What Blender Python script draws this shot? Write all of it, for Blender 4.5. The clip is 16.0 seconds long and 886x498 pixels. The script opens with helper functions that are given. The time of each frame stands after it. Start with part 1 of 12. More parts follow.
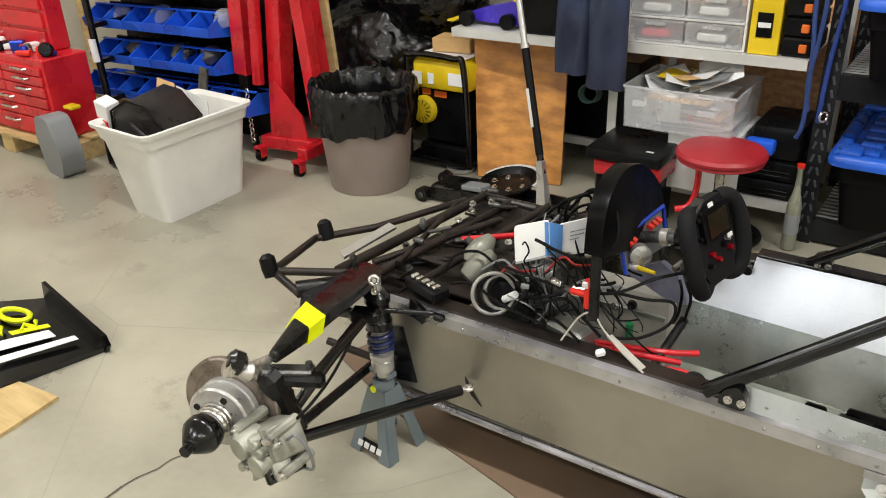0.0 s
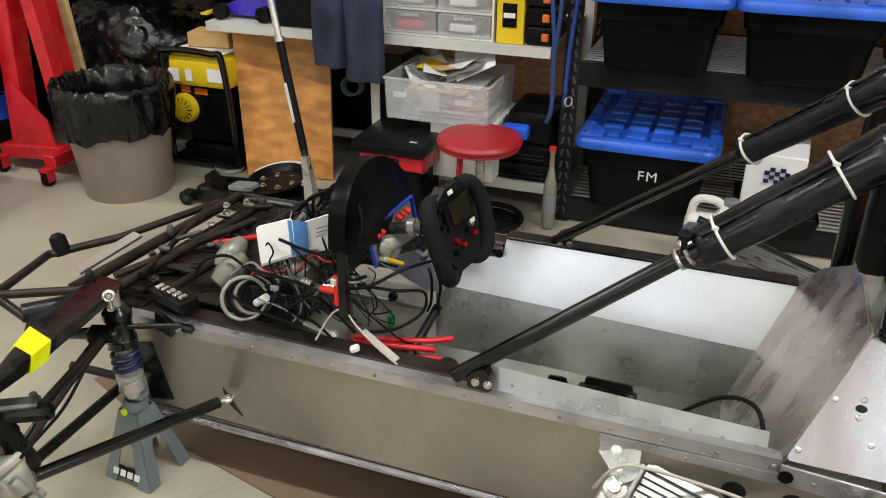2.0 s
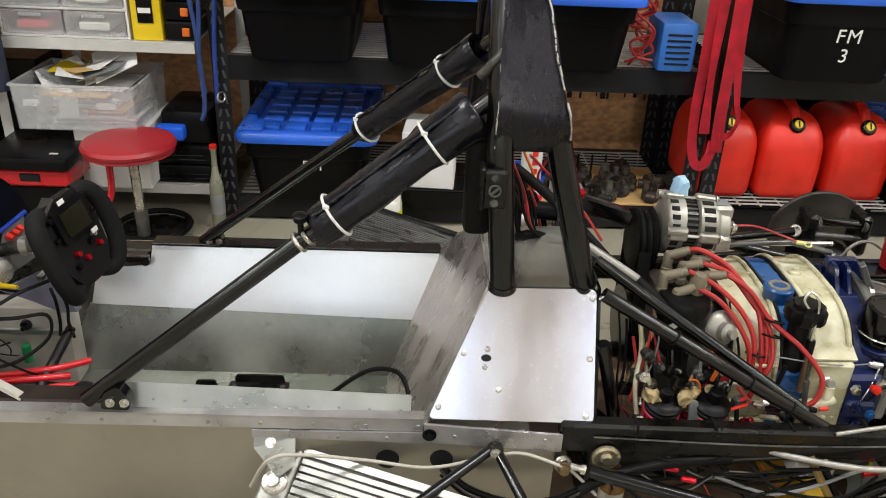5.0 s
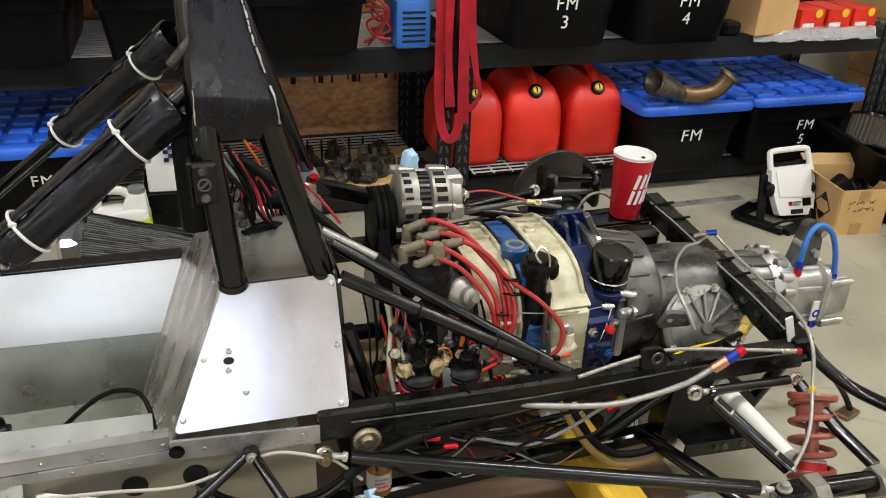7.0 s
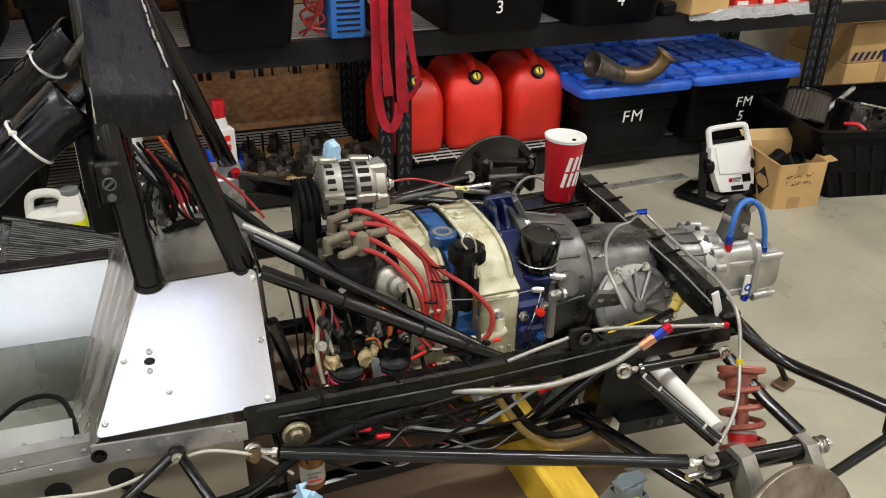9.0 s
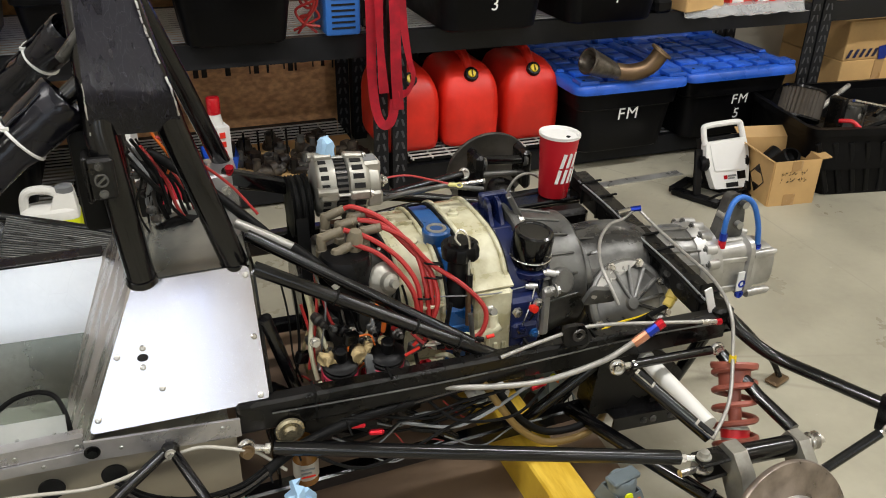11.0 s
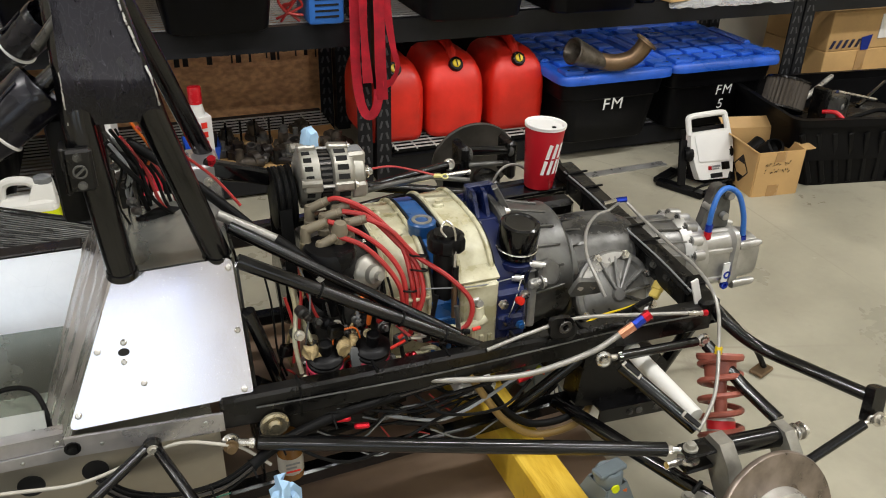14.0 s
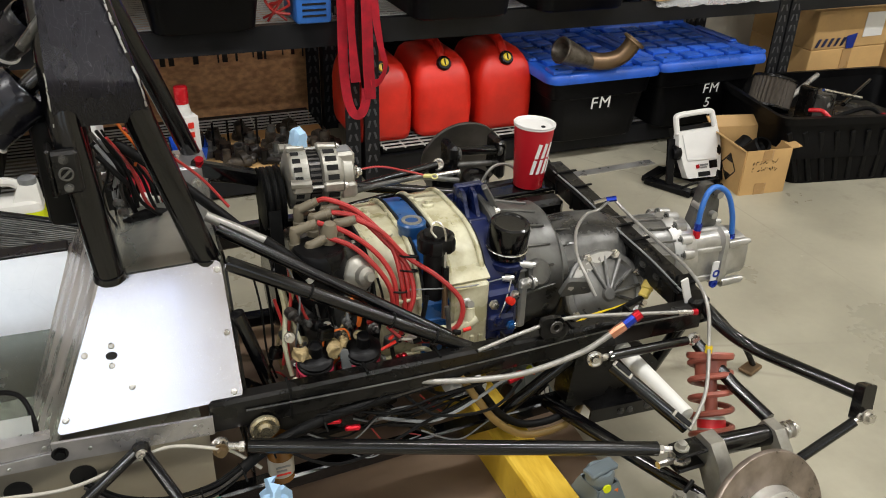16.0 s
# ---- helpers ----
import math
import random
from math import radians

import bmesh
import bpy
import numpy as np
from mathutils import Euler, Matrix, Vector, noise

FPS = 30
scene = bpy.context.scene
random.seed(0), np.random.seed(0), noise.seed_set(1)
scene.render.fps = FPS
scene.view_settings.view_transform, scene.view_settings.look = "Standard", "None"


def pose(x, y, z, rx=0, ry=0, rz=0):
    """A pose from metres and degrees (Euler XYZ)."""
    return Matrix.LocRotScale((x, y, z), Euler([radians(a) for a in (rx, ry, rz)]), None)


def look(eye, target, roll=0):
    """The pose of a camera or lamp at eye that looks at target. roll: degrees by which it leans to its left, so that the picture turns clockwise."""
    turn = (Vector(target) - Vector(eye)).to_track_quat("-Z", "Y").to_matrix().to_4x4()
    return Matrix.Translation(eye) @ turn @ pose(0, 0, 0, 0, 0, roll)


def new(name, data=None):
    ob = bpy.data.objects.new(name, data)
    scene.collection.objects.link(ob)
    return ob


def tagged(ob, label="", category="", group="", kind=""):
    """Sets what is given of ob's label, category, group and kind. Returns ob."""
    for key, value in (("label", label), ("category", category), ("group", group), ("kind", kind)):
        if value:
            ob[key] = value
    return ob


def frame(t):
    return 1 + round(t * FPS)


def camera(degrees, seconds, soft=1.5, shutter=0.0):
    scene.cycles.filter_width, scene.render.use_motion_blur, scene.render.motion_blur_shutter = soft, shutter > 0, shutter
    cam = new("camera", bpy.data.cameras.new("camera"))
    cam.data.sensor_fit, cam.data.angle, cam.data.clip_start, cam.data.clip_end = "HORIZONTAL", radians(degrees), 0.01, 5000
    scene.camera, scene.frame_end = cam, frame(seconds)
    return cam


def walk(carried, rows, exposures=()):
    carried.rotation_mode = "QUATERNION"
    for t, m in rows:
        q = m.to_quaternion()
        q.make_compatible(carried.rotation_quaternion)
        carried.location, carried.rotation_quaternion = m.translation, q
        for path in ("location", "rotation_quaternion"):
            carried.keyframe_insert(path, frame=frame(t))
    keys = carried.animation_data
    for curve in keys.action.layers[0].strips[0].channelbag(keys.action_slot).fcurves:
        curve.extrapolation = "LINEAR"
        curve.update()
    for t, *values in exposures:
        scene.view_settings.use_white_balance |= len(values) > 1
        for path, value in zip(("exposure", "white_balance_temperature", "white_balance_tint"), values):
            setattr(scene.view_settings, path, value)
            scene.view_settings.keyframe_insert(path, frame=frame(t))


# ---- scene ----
cam = camera(57.3, 16.0, soft=1.0)
PATH = [
    (0, (1.746, 0.465, 1.231), (0.721, 1.93, 0.336), -2.1),
    (0.5, (1.767, 0.488, 1.229), (0.854, 2.021, 0.326), -1.2),
    (1, (1.782, 0.509, 1.225), (0.978, 2.099, 0.317), -0.4),
    (1.5, (1.803, 0.524, 1.224), (1.092, 2.155, 0.312), 0.0),
    (2, (1.829, 0.544, 1.221), (1.23, 2.218, 0.305), 0.4),
    (2.5, (1.867, 0.573, 1.213), (1.438, 2.298, 0.297), 1.3),
    (3, (1.911, 0.587, 1.214), (1.596, 2.34, 0.303), 1.8),
    (3.2, (1.919, 0.591, 1.211), (1.631, 2.35, 0.305), 1.8),
    (5.3, (2.002, 0.586, 1.202), (2.139, 2.365, 0.296), 2.6),
    (5.5, (2.017, 0.586, 1.201), (2.21, 2.359, 0.296), 2.6),
    (6, (2.053, 0.595, 1.193), (2.412, 2.34, 0.283), 2.6),
    (6.5, (2.077, 0.599, 1.189), (2.547, 2.316, 0.276), 2.6),
    (7, (2.096, 0.599, 1.186), (2.636, 2.295, 0.273), 2.1),
    (7.5, (2.122, 0.593, 1.183), (2.702, 2.27, 0.26), 1.5),
    (8, (2.148, 0.584, 1.183), (2.759, 2.248, 0.256), 1.4),
    (8.5, (2.164, 0.58, 1.185), (2.78, 2.241, 0.256), 1.0),
    (9, (2.169, 0.578, 1.185), (2.78, 2.238, 0.25), 0.9),
    (11.5, (2.175, 0.573, 1.183), (2.796, 2.225, 0.242), 1.0),
    (12, (2.175, 0.574, 1.18), (2.815, 2.218, 0.236), 1.3),
    (12.5, (2.175, 0.577, 1.18), (2.813, 2.215, 0.226), 1.4),
    (13, (2.177, 0.577, 1.181), (2.811, 2.213, 0.221), 1.1),
    (13.5, (2.175, 0.583, 1.181), (2.816, 2.216, 0.221), 1.5),
    (14, (2.176, 0.587, 1.18), (2.826, 2.217, 0.22), 1.5),
    (14.5, (2.175, 0.591, 1.181), (2.836, 2.216, 0.221), 1.6),
    (15, (2.172, 0.595, 1.18), (2.841, 2.216, 0.218), 1.7),
    (15.5, (2.174, 0.594, 1.179), (2.849, 2.212, 0.216), 1.7),
    (16, (2.174, 0.595, 1.18), (2.852, 2.212, 0.218), 1.7),
]
walk(cam, [(t, look(eye, target, roll)) for t, eye, target, roll in PATH],
     exposures=[(0.0, 0.19), (1.0, 0.28), (1.5, 0.24), (2.0, 0.04), (3.0, 0.04), (5.5, 0.07), (7.0, 0.02), (9.0, -0.01), (12.0, -0.02), (16.0, -0.05)])

# ---- light ----
world = bpy.data.worlds.new("world")
scene.world = world
world.use_nodes = True
world.node_tree.nodes["Background"].inputs[0].default_value = (0.9, 0.95, 1.0, 1)
world.node_tree.nodes["Background"].inputs[1].default_value = 0.05


def area_lamp(name, x, y, z, sx, sy, watts):
    lamp = bpy.data.lights.new(name, "AREA")
    lamp.shape, lamp.size, lamp.size_y, lamp.energy = "RECTANGLE", sx, sy, watts
    lamp.color = (1.0, 0.98, 0.968)
    ob = new(name, lamp)
    ob.location = (x, y, z)
    return ob


ROWS_OF_LIGHTS = ((-1.2, 22.0), (1.3, 45.0))
LIGHTS = [(lx, ly, power) for ly, power in ROWS_OF_LIGHTS for lx in (-1.6, 0.9, 3.4, 5.7)]
CEIL = 3.3
for lx, ly, power in LIGHTS:
    area_lamp("tube_light_lamp", lx, ly, CEIL - 0.16, 1.25, 0.16, power)
# daylight through the two windows in the wall behind the camera
WINDOWS = ((-0.1, 1.95), (2.68, 3.9))
for wx0, wx1 in WINDOWS:
    sky_lamp = area_lamp("window_daylight", (wx0 + wx1) / 2, -2.62, 1.94, wx1 - wx0 - 0.1, 1.34, 7.0 * (wx1 - wx0))
    sky_lamp.rotation_euler = (radians(90), 0, 0)
    sky_lamp.data.color = (0.82, 0.91, 1.0)


# ---- building helpers ----
BASE = {}


def thing(name, at, label, category, group="", kind=""):
    ob = new(name)
    ob.empty_display_size = 0.05
    ob.location = at
    BASE[ob.name] = Vector(at)
    return tagged(ob, label, category, group, kind)


def finish(bm, name, material, smooth=35):
    me = bpy.data.meshes.new(name)
    bmesh.ops.recalc_face_normals(bm, faces=bm.faces)
    bm.to_mesh(me)
    bm.free()
    for m in (material if isinstance(material, (list, tuple)) else [material]):
        me.materials.append(m)
    if smooth:
        me.polygons.foreach_set("use_smooth", [True] * len(me.polygons))
        me.set_sharp_from_angle(angle=radians(smooth))
    return me


def part(name, bm, material, parent, label="", smooth=35):
    """A bmesh in world coordinates becomes one mesh under parent."""
    base = BASE[parent.name]
    bmesh.ops.translate(bm, verts=bm.verts, vec=-base)
    ob = new(name, finish(bm, name, material, smooth))
    ob.parent = parent
    BASE[ob.name] = base
    return tagged(ob, label)


def solo(name, bm, material, label, category, group="", kind="", at=None, smooth=35):
    """A thing made of one mesh."""
    if at is None:
        lo = [min(v.co[i] for v in bm.verts) for i in range(3)]
        hi = [max(v.co[i] for v in bm.verts) for i in range(3)]
        at = ((lo[0] + hi[0]) / 2, (lo[1] + hi[1]) / 2, lo[2])
    bmesh.ops.translate(bm, verts=bm.verts, vec=-Vector(at))
    ob = new(name, finish(bm, name, material, smooth))
    ob.location = at
    BASE[ob.name] = Vector(at)
    return tagged(ob, label, category, group, kind)


def B():
    return bmesh.new()


def turned(bm, verts, centre, rz=0, rx=0, ry=0):
    c = Vector(centre)
    m = Matrix.Translation(c) @ Euler((radians(rx), radians(ry), radians(rz))).to_matrix().to_4x4() @ Matrix.Translation(-c)
    bmesh.ops.transform(bm, matrix=m, verts=verts)


def box(bm, x0, x1, y0, y1, z0, z1, bevel=0.0, rz=0, rx=0, ry=0, seg=1):
    c = Vector(((x0 + x1) / 2, (y0 + y1) / 2, (z0 + z1) / 2))
    m = Matrix.Translation(c) @ Matrix.Diagonal((abs(x1 - x0), abs(y1 - y0), abs(z1 - z0), 1))
    vs = bmesh.ops.create_cube(bm, size=1, matrix=m)["verts"]
    if bevel:
        es = list({e for v in vs for e in v.link_edges})
        r = bmesh.ops.bevel(bm, geom=es, offset=bevel, segments=seg, affect="EDGES", profile=0.5)
        vs = list({v for f in r["faces"] for v in f.verts} | {v for v in vs if v.is_valid})
    if rz or rx or ry:
        turned(bm, vs, c, rz, rx, ry)
    return vs


def bar(bm, p, q, w, h, up=(0, 0, 1), bevel=0.0):
    """A rectangular bar from p to q, w wide and h high."""
    p, q = Vector(p), Vector(q)
    d = q - p
    a = d.normalized()
    s = a.cross(Vector(up)).normalized()
    t = s.cross(a)
    m = Matrix((a, s, t)).transposed().to_4x4()
    m.translation = (p + q) / 2
    vs = bmesh.ops.create_cube(bm, size=1, matrix=m @ Matrix.Diagonal((d.length, w, h, 1)))["verts"]
    if bevel:
        es = list({e for v in vs for e in v.link_edges})
        bmesh.ops.bevel(bm, geom=es, offset=bevel, segments=1, affect="EDGES", profile=0.5)
    return vs


def cyl(bm, p, q, r, r2=None, seg=14, caps=True):
    p, q = Vector(p), Vector(q)
    d = q - p
    m = d.to_track_quat("Z", "Y").to_matrix().to_4x4()
    m.translation = (p + q) / 2
    return bmesh.ops.create_cone(bm, cap_ends=caps, segments=seg, radius1=r, radius2=r if r2 is None else r2, depth=d.length, matrix=m)["verts"]


def lathe(bm, at, axis, profile, seg=24, squash=1.0):
    """Turn (radius, height) pairs round axis at a place."""
    m = Vector(axis).to_track_quat("Z", "Y").to_matrix().to_4x4()
    m.translation = Vector(at)
    rings = []
    for r, z in profile:
        if r < 1e-5:
            rings.append([bm.verts.new(m @ Vector((0, 0, z)))])
        else:
            rings.append([bm.verts.new(m @ Vector((r * math.cos(2 * math.pi * k / seg), squash * r * math.sin(2 * math.pi * k / seg), z))) for k in range(seg)])
    for a, b in zip(rings, rings[1:]):
        for k in range(seg):
            j = (k + 1) % seg
            if len(a) == 1 and len(b) == 1:
                continue
            if len(a) == 1:
                bm.faces.new((a[0], b[k], b[j]))
            elif len(b) == 1:
                bm.faces.new((a[k], a[j], b[0]))
            else:
                bm.faces.new((a[k], a[j], b[j], b[k]))
    return [v for r in rings for v in r]


def smooth_path(pts, n=6):
    pts = [Vector(p) for p in pts]
    if len(pts) < 3:
        return pts
    out = []
    for i in range(len(pts) - 1):
        p0, p1, p2, p3 = pts[max(i - 1, 0)], pts[i], pts[i + 1], pts[min(i + 2, len(pts) - 1)]
        for k in range(n):
            t = k / n
            out.append(0.5 * (2 * p1 + (p2 - p0) * t + (2 * p0 - 5 * p1 + 4 * p2 - p3) * t * t + (3 * p1 - p0 - 3 * p2 + p3) * t ** 3))
    return out + [pts[-1]]


def tube(bm, pts, r, seg=8, n=6, straight=False, r2=None):
    """A round tube through points, smoothly bent unless straight."""
    path = [Vector(p) for p in pts] if straight else smooth_path(pts, n)
    side = None
    rings = []
    for i, p in enumerate(path):
        d = (path[min(i + 1, len(path) - 1)] - path[max(i - 1, 0)]).normalized()
        if side is None:
            side = d.cross(Vector((0, 0, 1)) if abs(d.z) < 0.9 else Vector((1, 0, 0))).normalized()
        side = (side - d * side.dot(d)).normalized()
        up = d.cross(side)
        rr = r if r2 is None else r + (r2 - r) * i / (len(path) - 1)
        rings.append([bm.verts.new(p + rr * (math.cos(2 * math.pi * k / seg) * side + math.sin(2 * math.pi * k / seg) * up)) for k in range(seg)])
    for a, b in zip(rings, rings[1:]):
        for k in range(seg):
            bm.faces.new((a[k], a[(k + 1) % seg], b[(k + 1) % seg], b[k]))
    bm.faces.new(rings[0][::-1])
    bm.faces.new(rings[-1])
    return [v for q in rings for v in q]


def sheet(bm, pts, thick, bevel=0.0):
    """A flat plate from its outline, given thickness along its normal."""
    vs = [bm.verts.new(p) for p in pts]
    f = bm.faces.new(vs)
    f.normal_update()
    n = f.normal.copy()
    r = bmesh.ops.extrude_face_region(bm, geom=[f])
    vv = [g for g in r["geom"] if isinstance(g, bmesh.types.BMVert)]
    bmesh.ops.translate(bm, verts=vv, vec=n * thick)
    return vs + vv


def torus(bm, at, axis, R, r, seg=28, tseg=8, arc=(0, 360)):
    m = Vector(axis).to_track_quat("Z", "Y").to_matrix().to_4x4()
    m.translation = Vector(at)
    full = arc[1] - arc[0] >= 360
    rings = []
    for k in range(seg if full else seg + 1):
        a = radians(arc[0] + (arc[1] - arc[0]) * k / seg)
        rings.append([bm.verts.new(m @ Vector(((R + r * math.cos(b)) * math.cos(a), (R + r * math.cos(b)) * math.sin(a), r * math.sin(b)))) for b in [2 * math.pi * j / tseg for j in range(tseg)]])
    for k in range(seg):
        a, b = rings[k], rings[(k + 1) % len(rings)]
        for j in range(tseg):
            bm.faces.new((a[j], b[j], b[(j + 1) % tseg], a[(j + 1) % tseg]))
    return [v for q in rings for v in q]


def bolt(bm, at, axis, r=0.006, h=0.006, washer=True):
    a = Vector(axis).normalized()
    p = Vector(at)
    if washer:
        cyl(bm, p, p + a * h * 0.3, r * 1.5, seg=12)
    cyl(bm, p + a * h * 0.2, p + a * h, r, seg=6)


def open_box(bm, x0, x1, y0, y1, z0, z1, wall, taper=0.0, bevel=0.0):
    """A bin with a bottom and four walls, narrower at the foot by taper on each side."""
    def loop(dx, z):
        return [bm.verts.new(v) for v in ((x0 + dx, y0 + dx, z), (x1 - dx, y0 + dx, z), (x1 - dx, y1 - dx, z), (x0 + dx, y1 - dx, z))]
    a, b, c, d = loop(taper, z0), loop(0, z1), loop(wall, z1), loop(taper + wall, z0 + wall)
    for p, q in ((a, b), (b, c), (c, d)):
        for k in range(4):
            bm.faces.new((p[k], p[(k + 1) % 4], q[(k + 1) % 4], q[k]))
    bm.faces.new(a)
    bm.faces.new(d)
    vs = a + b + c + d
    if bevel:
        es = [e for e in {e for v in vs for e in v.link_edges} if abs(e.verts[0].co.z - e.verts[1].co.z) > wall * 2]
        r = bmesh.ops.bevel(bm, geom=es, offset=bevel, segments=3, affect="EDGES", profile=0.5)
        vs = list({v for f in r["faces"] for v in f.verts} | {v for v in vs if v.is_valid})
    return vs


def loft(bm, rings, caps=True):
    rr = [[bm.verts.new(p) for p in q] for q in rings]
    n = len(rr[0])
    for a, b in zip(rr, rr[1:]):
        for k in range(n):
            bm.faces.new((a[k], a[(k + 1) % n], b[(k + 1) % n], b[k]))
    if caps:
        bm.faces.new(rr[0])
        bm.faces.new(rr[-1][::-1])
    return rr


def quad_loft(bm, rings):
    return loft(bm, rings, False)


def rounded(pts, r, n=4):
    """An outline with its corners rounded off."""
    out = []
    for i, p in enumerate(pts):
        a, b = pts[i - 1], pts[(i + 1) % len(pts)]
        u, v = (a - p).normalized() * r, (b - p).normalized() * r
        for k in range(n + 1):
            t = k / n
            out.append((p + u) * (1 - t) ** 2 + 2 * p * t * (1 - t) + (p + v) * t * t)
    return out


def rect_ring(pts, z, r=0.03, n=4):
    return [(p.x, p.y, z) for p in rounded([Vector((x, y, 0)) for x, y in pts], r, n)]


def oblong(x0, x1, y0, y1, z, r=0.03, n=4):
    return rect_ring([(x0, y0), (x1, y0), (x1, y1), (x0, y1)], z, r, n)


def crumple(bm, amount, scale, seed=0.0):
    for v in bm.verts:
        n = noise.noise_vector(Vector((v.co.x, v.co.y, v.co.z)) * scale + Vector((seed, seed, seed)))
        v.co += n * amount


def text_on(s, size, m, material, parent, name="lettering", label=""):
    """Built-in lettering turned into a mesh, lying at the pose m."""
    cu = bpy.data.curves.new(name, "FONT")
    cu.body, cu.size, cu.extrude, cu.align_x, cu.align_y = s, size, 0.0006, "CENTER", "CENTER"
    cu.space_character = 1.15
    tmp = new(name, cu)
    bpy.context.view_layer.update()
    me = bpy.data.meshes.new_from_object(tmp.evaluated_get(bpy.context.evaluated_depsgraph_get()))
    bpy.data.objects.remove(tmp)
    bpy.data.curves.remove(cu)
    me.transform(m)
    me.transform(Matrix.Translation(-BASE[parent.name]))
    me.materials.clear()
    me.materials.append(material)
    ob = new(name, me)
    ob.parent = parent
    BASE[ob.name] = BASE[parent.name]
    return tagged(ob, label)


# ---- materials ----
def mat(name, col, rough=0.5, metal=0.0, var=0.15, scale=6.0, fine=60.0, bump=0.1, rvar=0.12, col2=None, spec=0.5, coat=0.0, stretch=(1, 1, 1), detail=4.0, alpha=1.0, trans=0.0, emit=0.0, scuff=None, lines=None, scuff2=None):
    """A surface with variation at two scales in colour and gloss, and fine relief."""
    m = bpy.data.materials.new(name)
    m.use_nodes = True
    nt = m.node_tree
    bs = nt.nodes["Principled BSDF"]
    tc = nt.nodes.new("ShaderNodeTexCoord")
    mp = nt.nodes.new("ShaderNodeMapping")
    mp.inputs["Scale"].default_value = stretch
    nt.links.new(tc.outputs["Object"], mp.inputs[0])
    info = nt.nodes.new("ShaderNodeObjectInfo")
    add = nt.nodes.new("ShaderNodeVectorMath")
    add.operation = "MULTIPLY_ADD"
    add.inputs[1].default_value = (1, 1, 1)
    sc = nt.nodes.new("ShaderNodeMath")
    sc.operation = "MULTIPLY"
    sc.inputs[1].default_value = 37.0
    nt.links.new(info.outputs["Random"], sc.inputs[0])
    nt.links.new(mp.outputs[0], add.inputs[0])
    nt.links.new(sc.outputs[0], add.inputs[2])
    big, small = nt.nodes.new("ShaderNodeTexNoise"), nt.nodes.new("ShaderNodeTexNoise")
    big.inputs["Scale"].default_value, small.inputs["Scale"].default_value = scale, fine
    big.inputs["Detail"].default_value, small.inputs["Detail"].default_value = detail, 3.0
    for n in (big, small):
        nt.links.new(add.outputs[0], n.inputs["Vector"])
    mix = nt.nodes.new("ShaderNodeMix")
    mix.data_type = "RGBA"
    lo = col2 if col2 else tuple(c * (1 - var) for c in col)
    hi = col if col2 else tuple(min(1, c * (1 + var)) for c in col)
    mix.inputs["A"].default_value, mix.inputs["B"].default_value = (*lo, 1), (*hi, 1)
    avg = nt.nodes.new("ShaderNodeMath")
    avg.operation = "MULTIPLY_ADD"
    avg.inputs[1].default_value = 0.35
    ramp = nt.nodes.new("ShaderNodeMapRange")
    ramp.inputs["From Min"].default_value, ramp.inputs["From Max"].default_value = 0.36, 0.66
    nt.links.new(big.outputs["Fac"], ramp.inputs["Value"])
    nt.links.new(small.outputs["Fac"], avg.inputs[0])
    sub = nt.nodes.new("ShaderNodeMath")
    sub.operation = "SUBTRACT"
    sub.inputs[1].default_value = 0.17
    nt.links.new(ramp.outputs[0], avg.inputs[2])
    nt.links.new(avg.outputs[0], sub.inputs[0])
    sub.use_clamp = True
    nt.links.new(sub.outputs[0], mix.inputs["Factor"])
    base = mix.outputs["Result"]
    for mark in [m_ for m_ in (scuff, scuff2) if m_]:
        # sparse stains: (scale, share, strength, colour)
        sn = nt.nodes.new("ShaderNodeTexNoise")
        sn.inputs["Scale"].default_value, sn.inputs["Detail"].default_value, sn.inputs["Roughness"].default_value = mark[0], 9.0, 0.72
        nt.links.new(add.outputs[0], sn.inputs["Vector"])
        sr = nt.nodes.new("ShaderNodeMapRange")
        sr.inputs["From Min"].default_value, sr.inputs["From Max"].default_value = 0.66 - mark[1], 0.76 - mark[1]
        sr.inputs["To Max"].default_value = mark[2]
        nt.links.new(sn.outputs["Fac"], sr.inputs["Value"])
        sm = nt.nodes.new("ShaderNodeMix")
        sm.data_type = "RGBA"
        nt.links.new(sr.outputs[0], sm.inputs["Factor"])
        nt.links.new(base, sm.inputs["A"])
        sm.inputs["B"].default_value = (*mark[3], 1)
        base = sm.outputs["Result"]
    if lines:
        # fine scratches: (scale, width, strength, colour)
        dn = nt.nodes.new("ShaderNodeTexNoise")
        dn.inputs["Scale"].default_value = lines[0] * 0.35
        nt.links.new(add.outputs[0], dn.inputs["Vector"])
        dm = nt.nodes.new("ShaderNodeVectorMath")
        dm.operation = "MULTIPLY_ADD"
        dm.inputs[1].default_value = (0.12, 0.12, 0.12)
        nt.links.new(dn.outputs["Color"], dm.inputs[0])
        nt.links.new(add.outputs[0], dm.inputs[2])
        vo = nt.nodes.new("ShaderNodeTexVoronoi")
        vo.feature = "DISTANCE_TO_EDGE"
        vo.inputs["Scale"].default_value = lines[0]
        nt.links.new(dm.outputs[0], vo.inputs["Vector"])
        lr = nt.nodes.new("ShaderNodeMapRange")
        lr.inputs["From Min"].default_value, lr.inputs["From Max"].default_value = 0.0, lines[1]
        lr.inputs["To Min"].default_value, lr.inputs["To Max"].default_value = lines[2], 0.0
        nt.links.new(vo.outputs["Distance"], lr.inputs["Value"])
        patch = nt.nodes.new("ShaderNodeMath")
        patch.operation = "MULTIPLY"
        nt.links.new(lr.outputs[0], patch.inputs[0])
        nt.links.new(ramp.outputs[0], patch.inputs[1])
        lm = nt.nodes.new("ShaderNodeMix")
        lm.data_type = "RGBA"
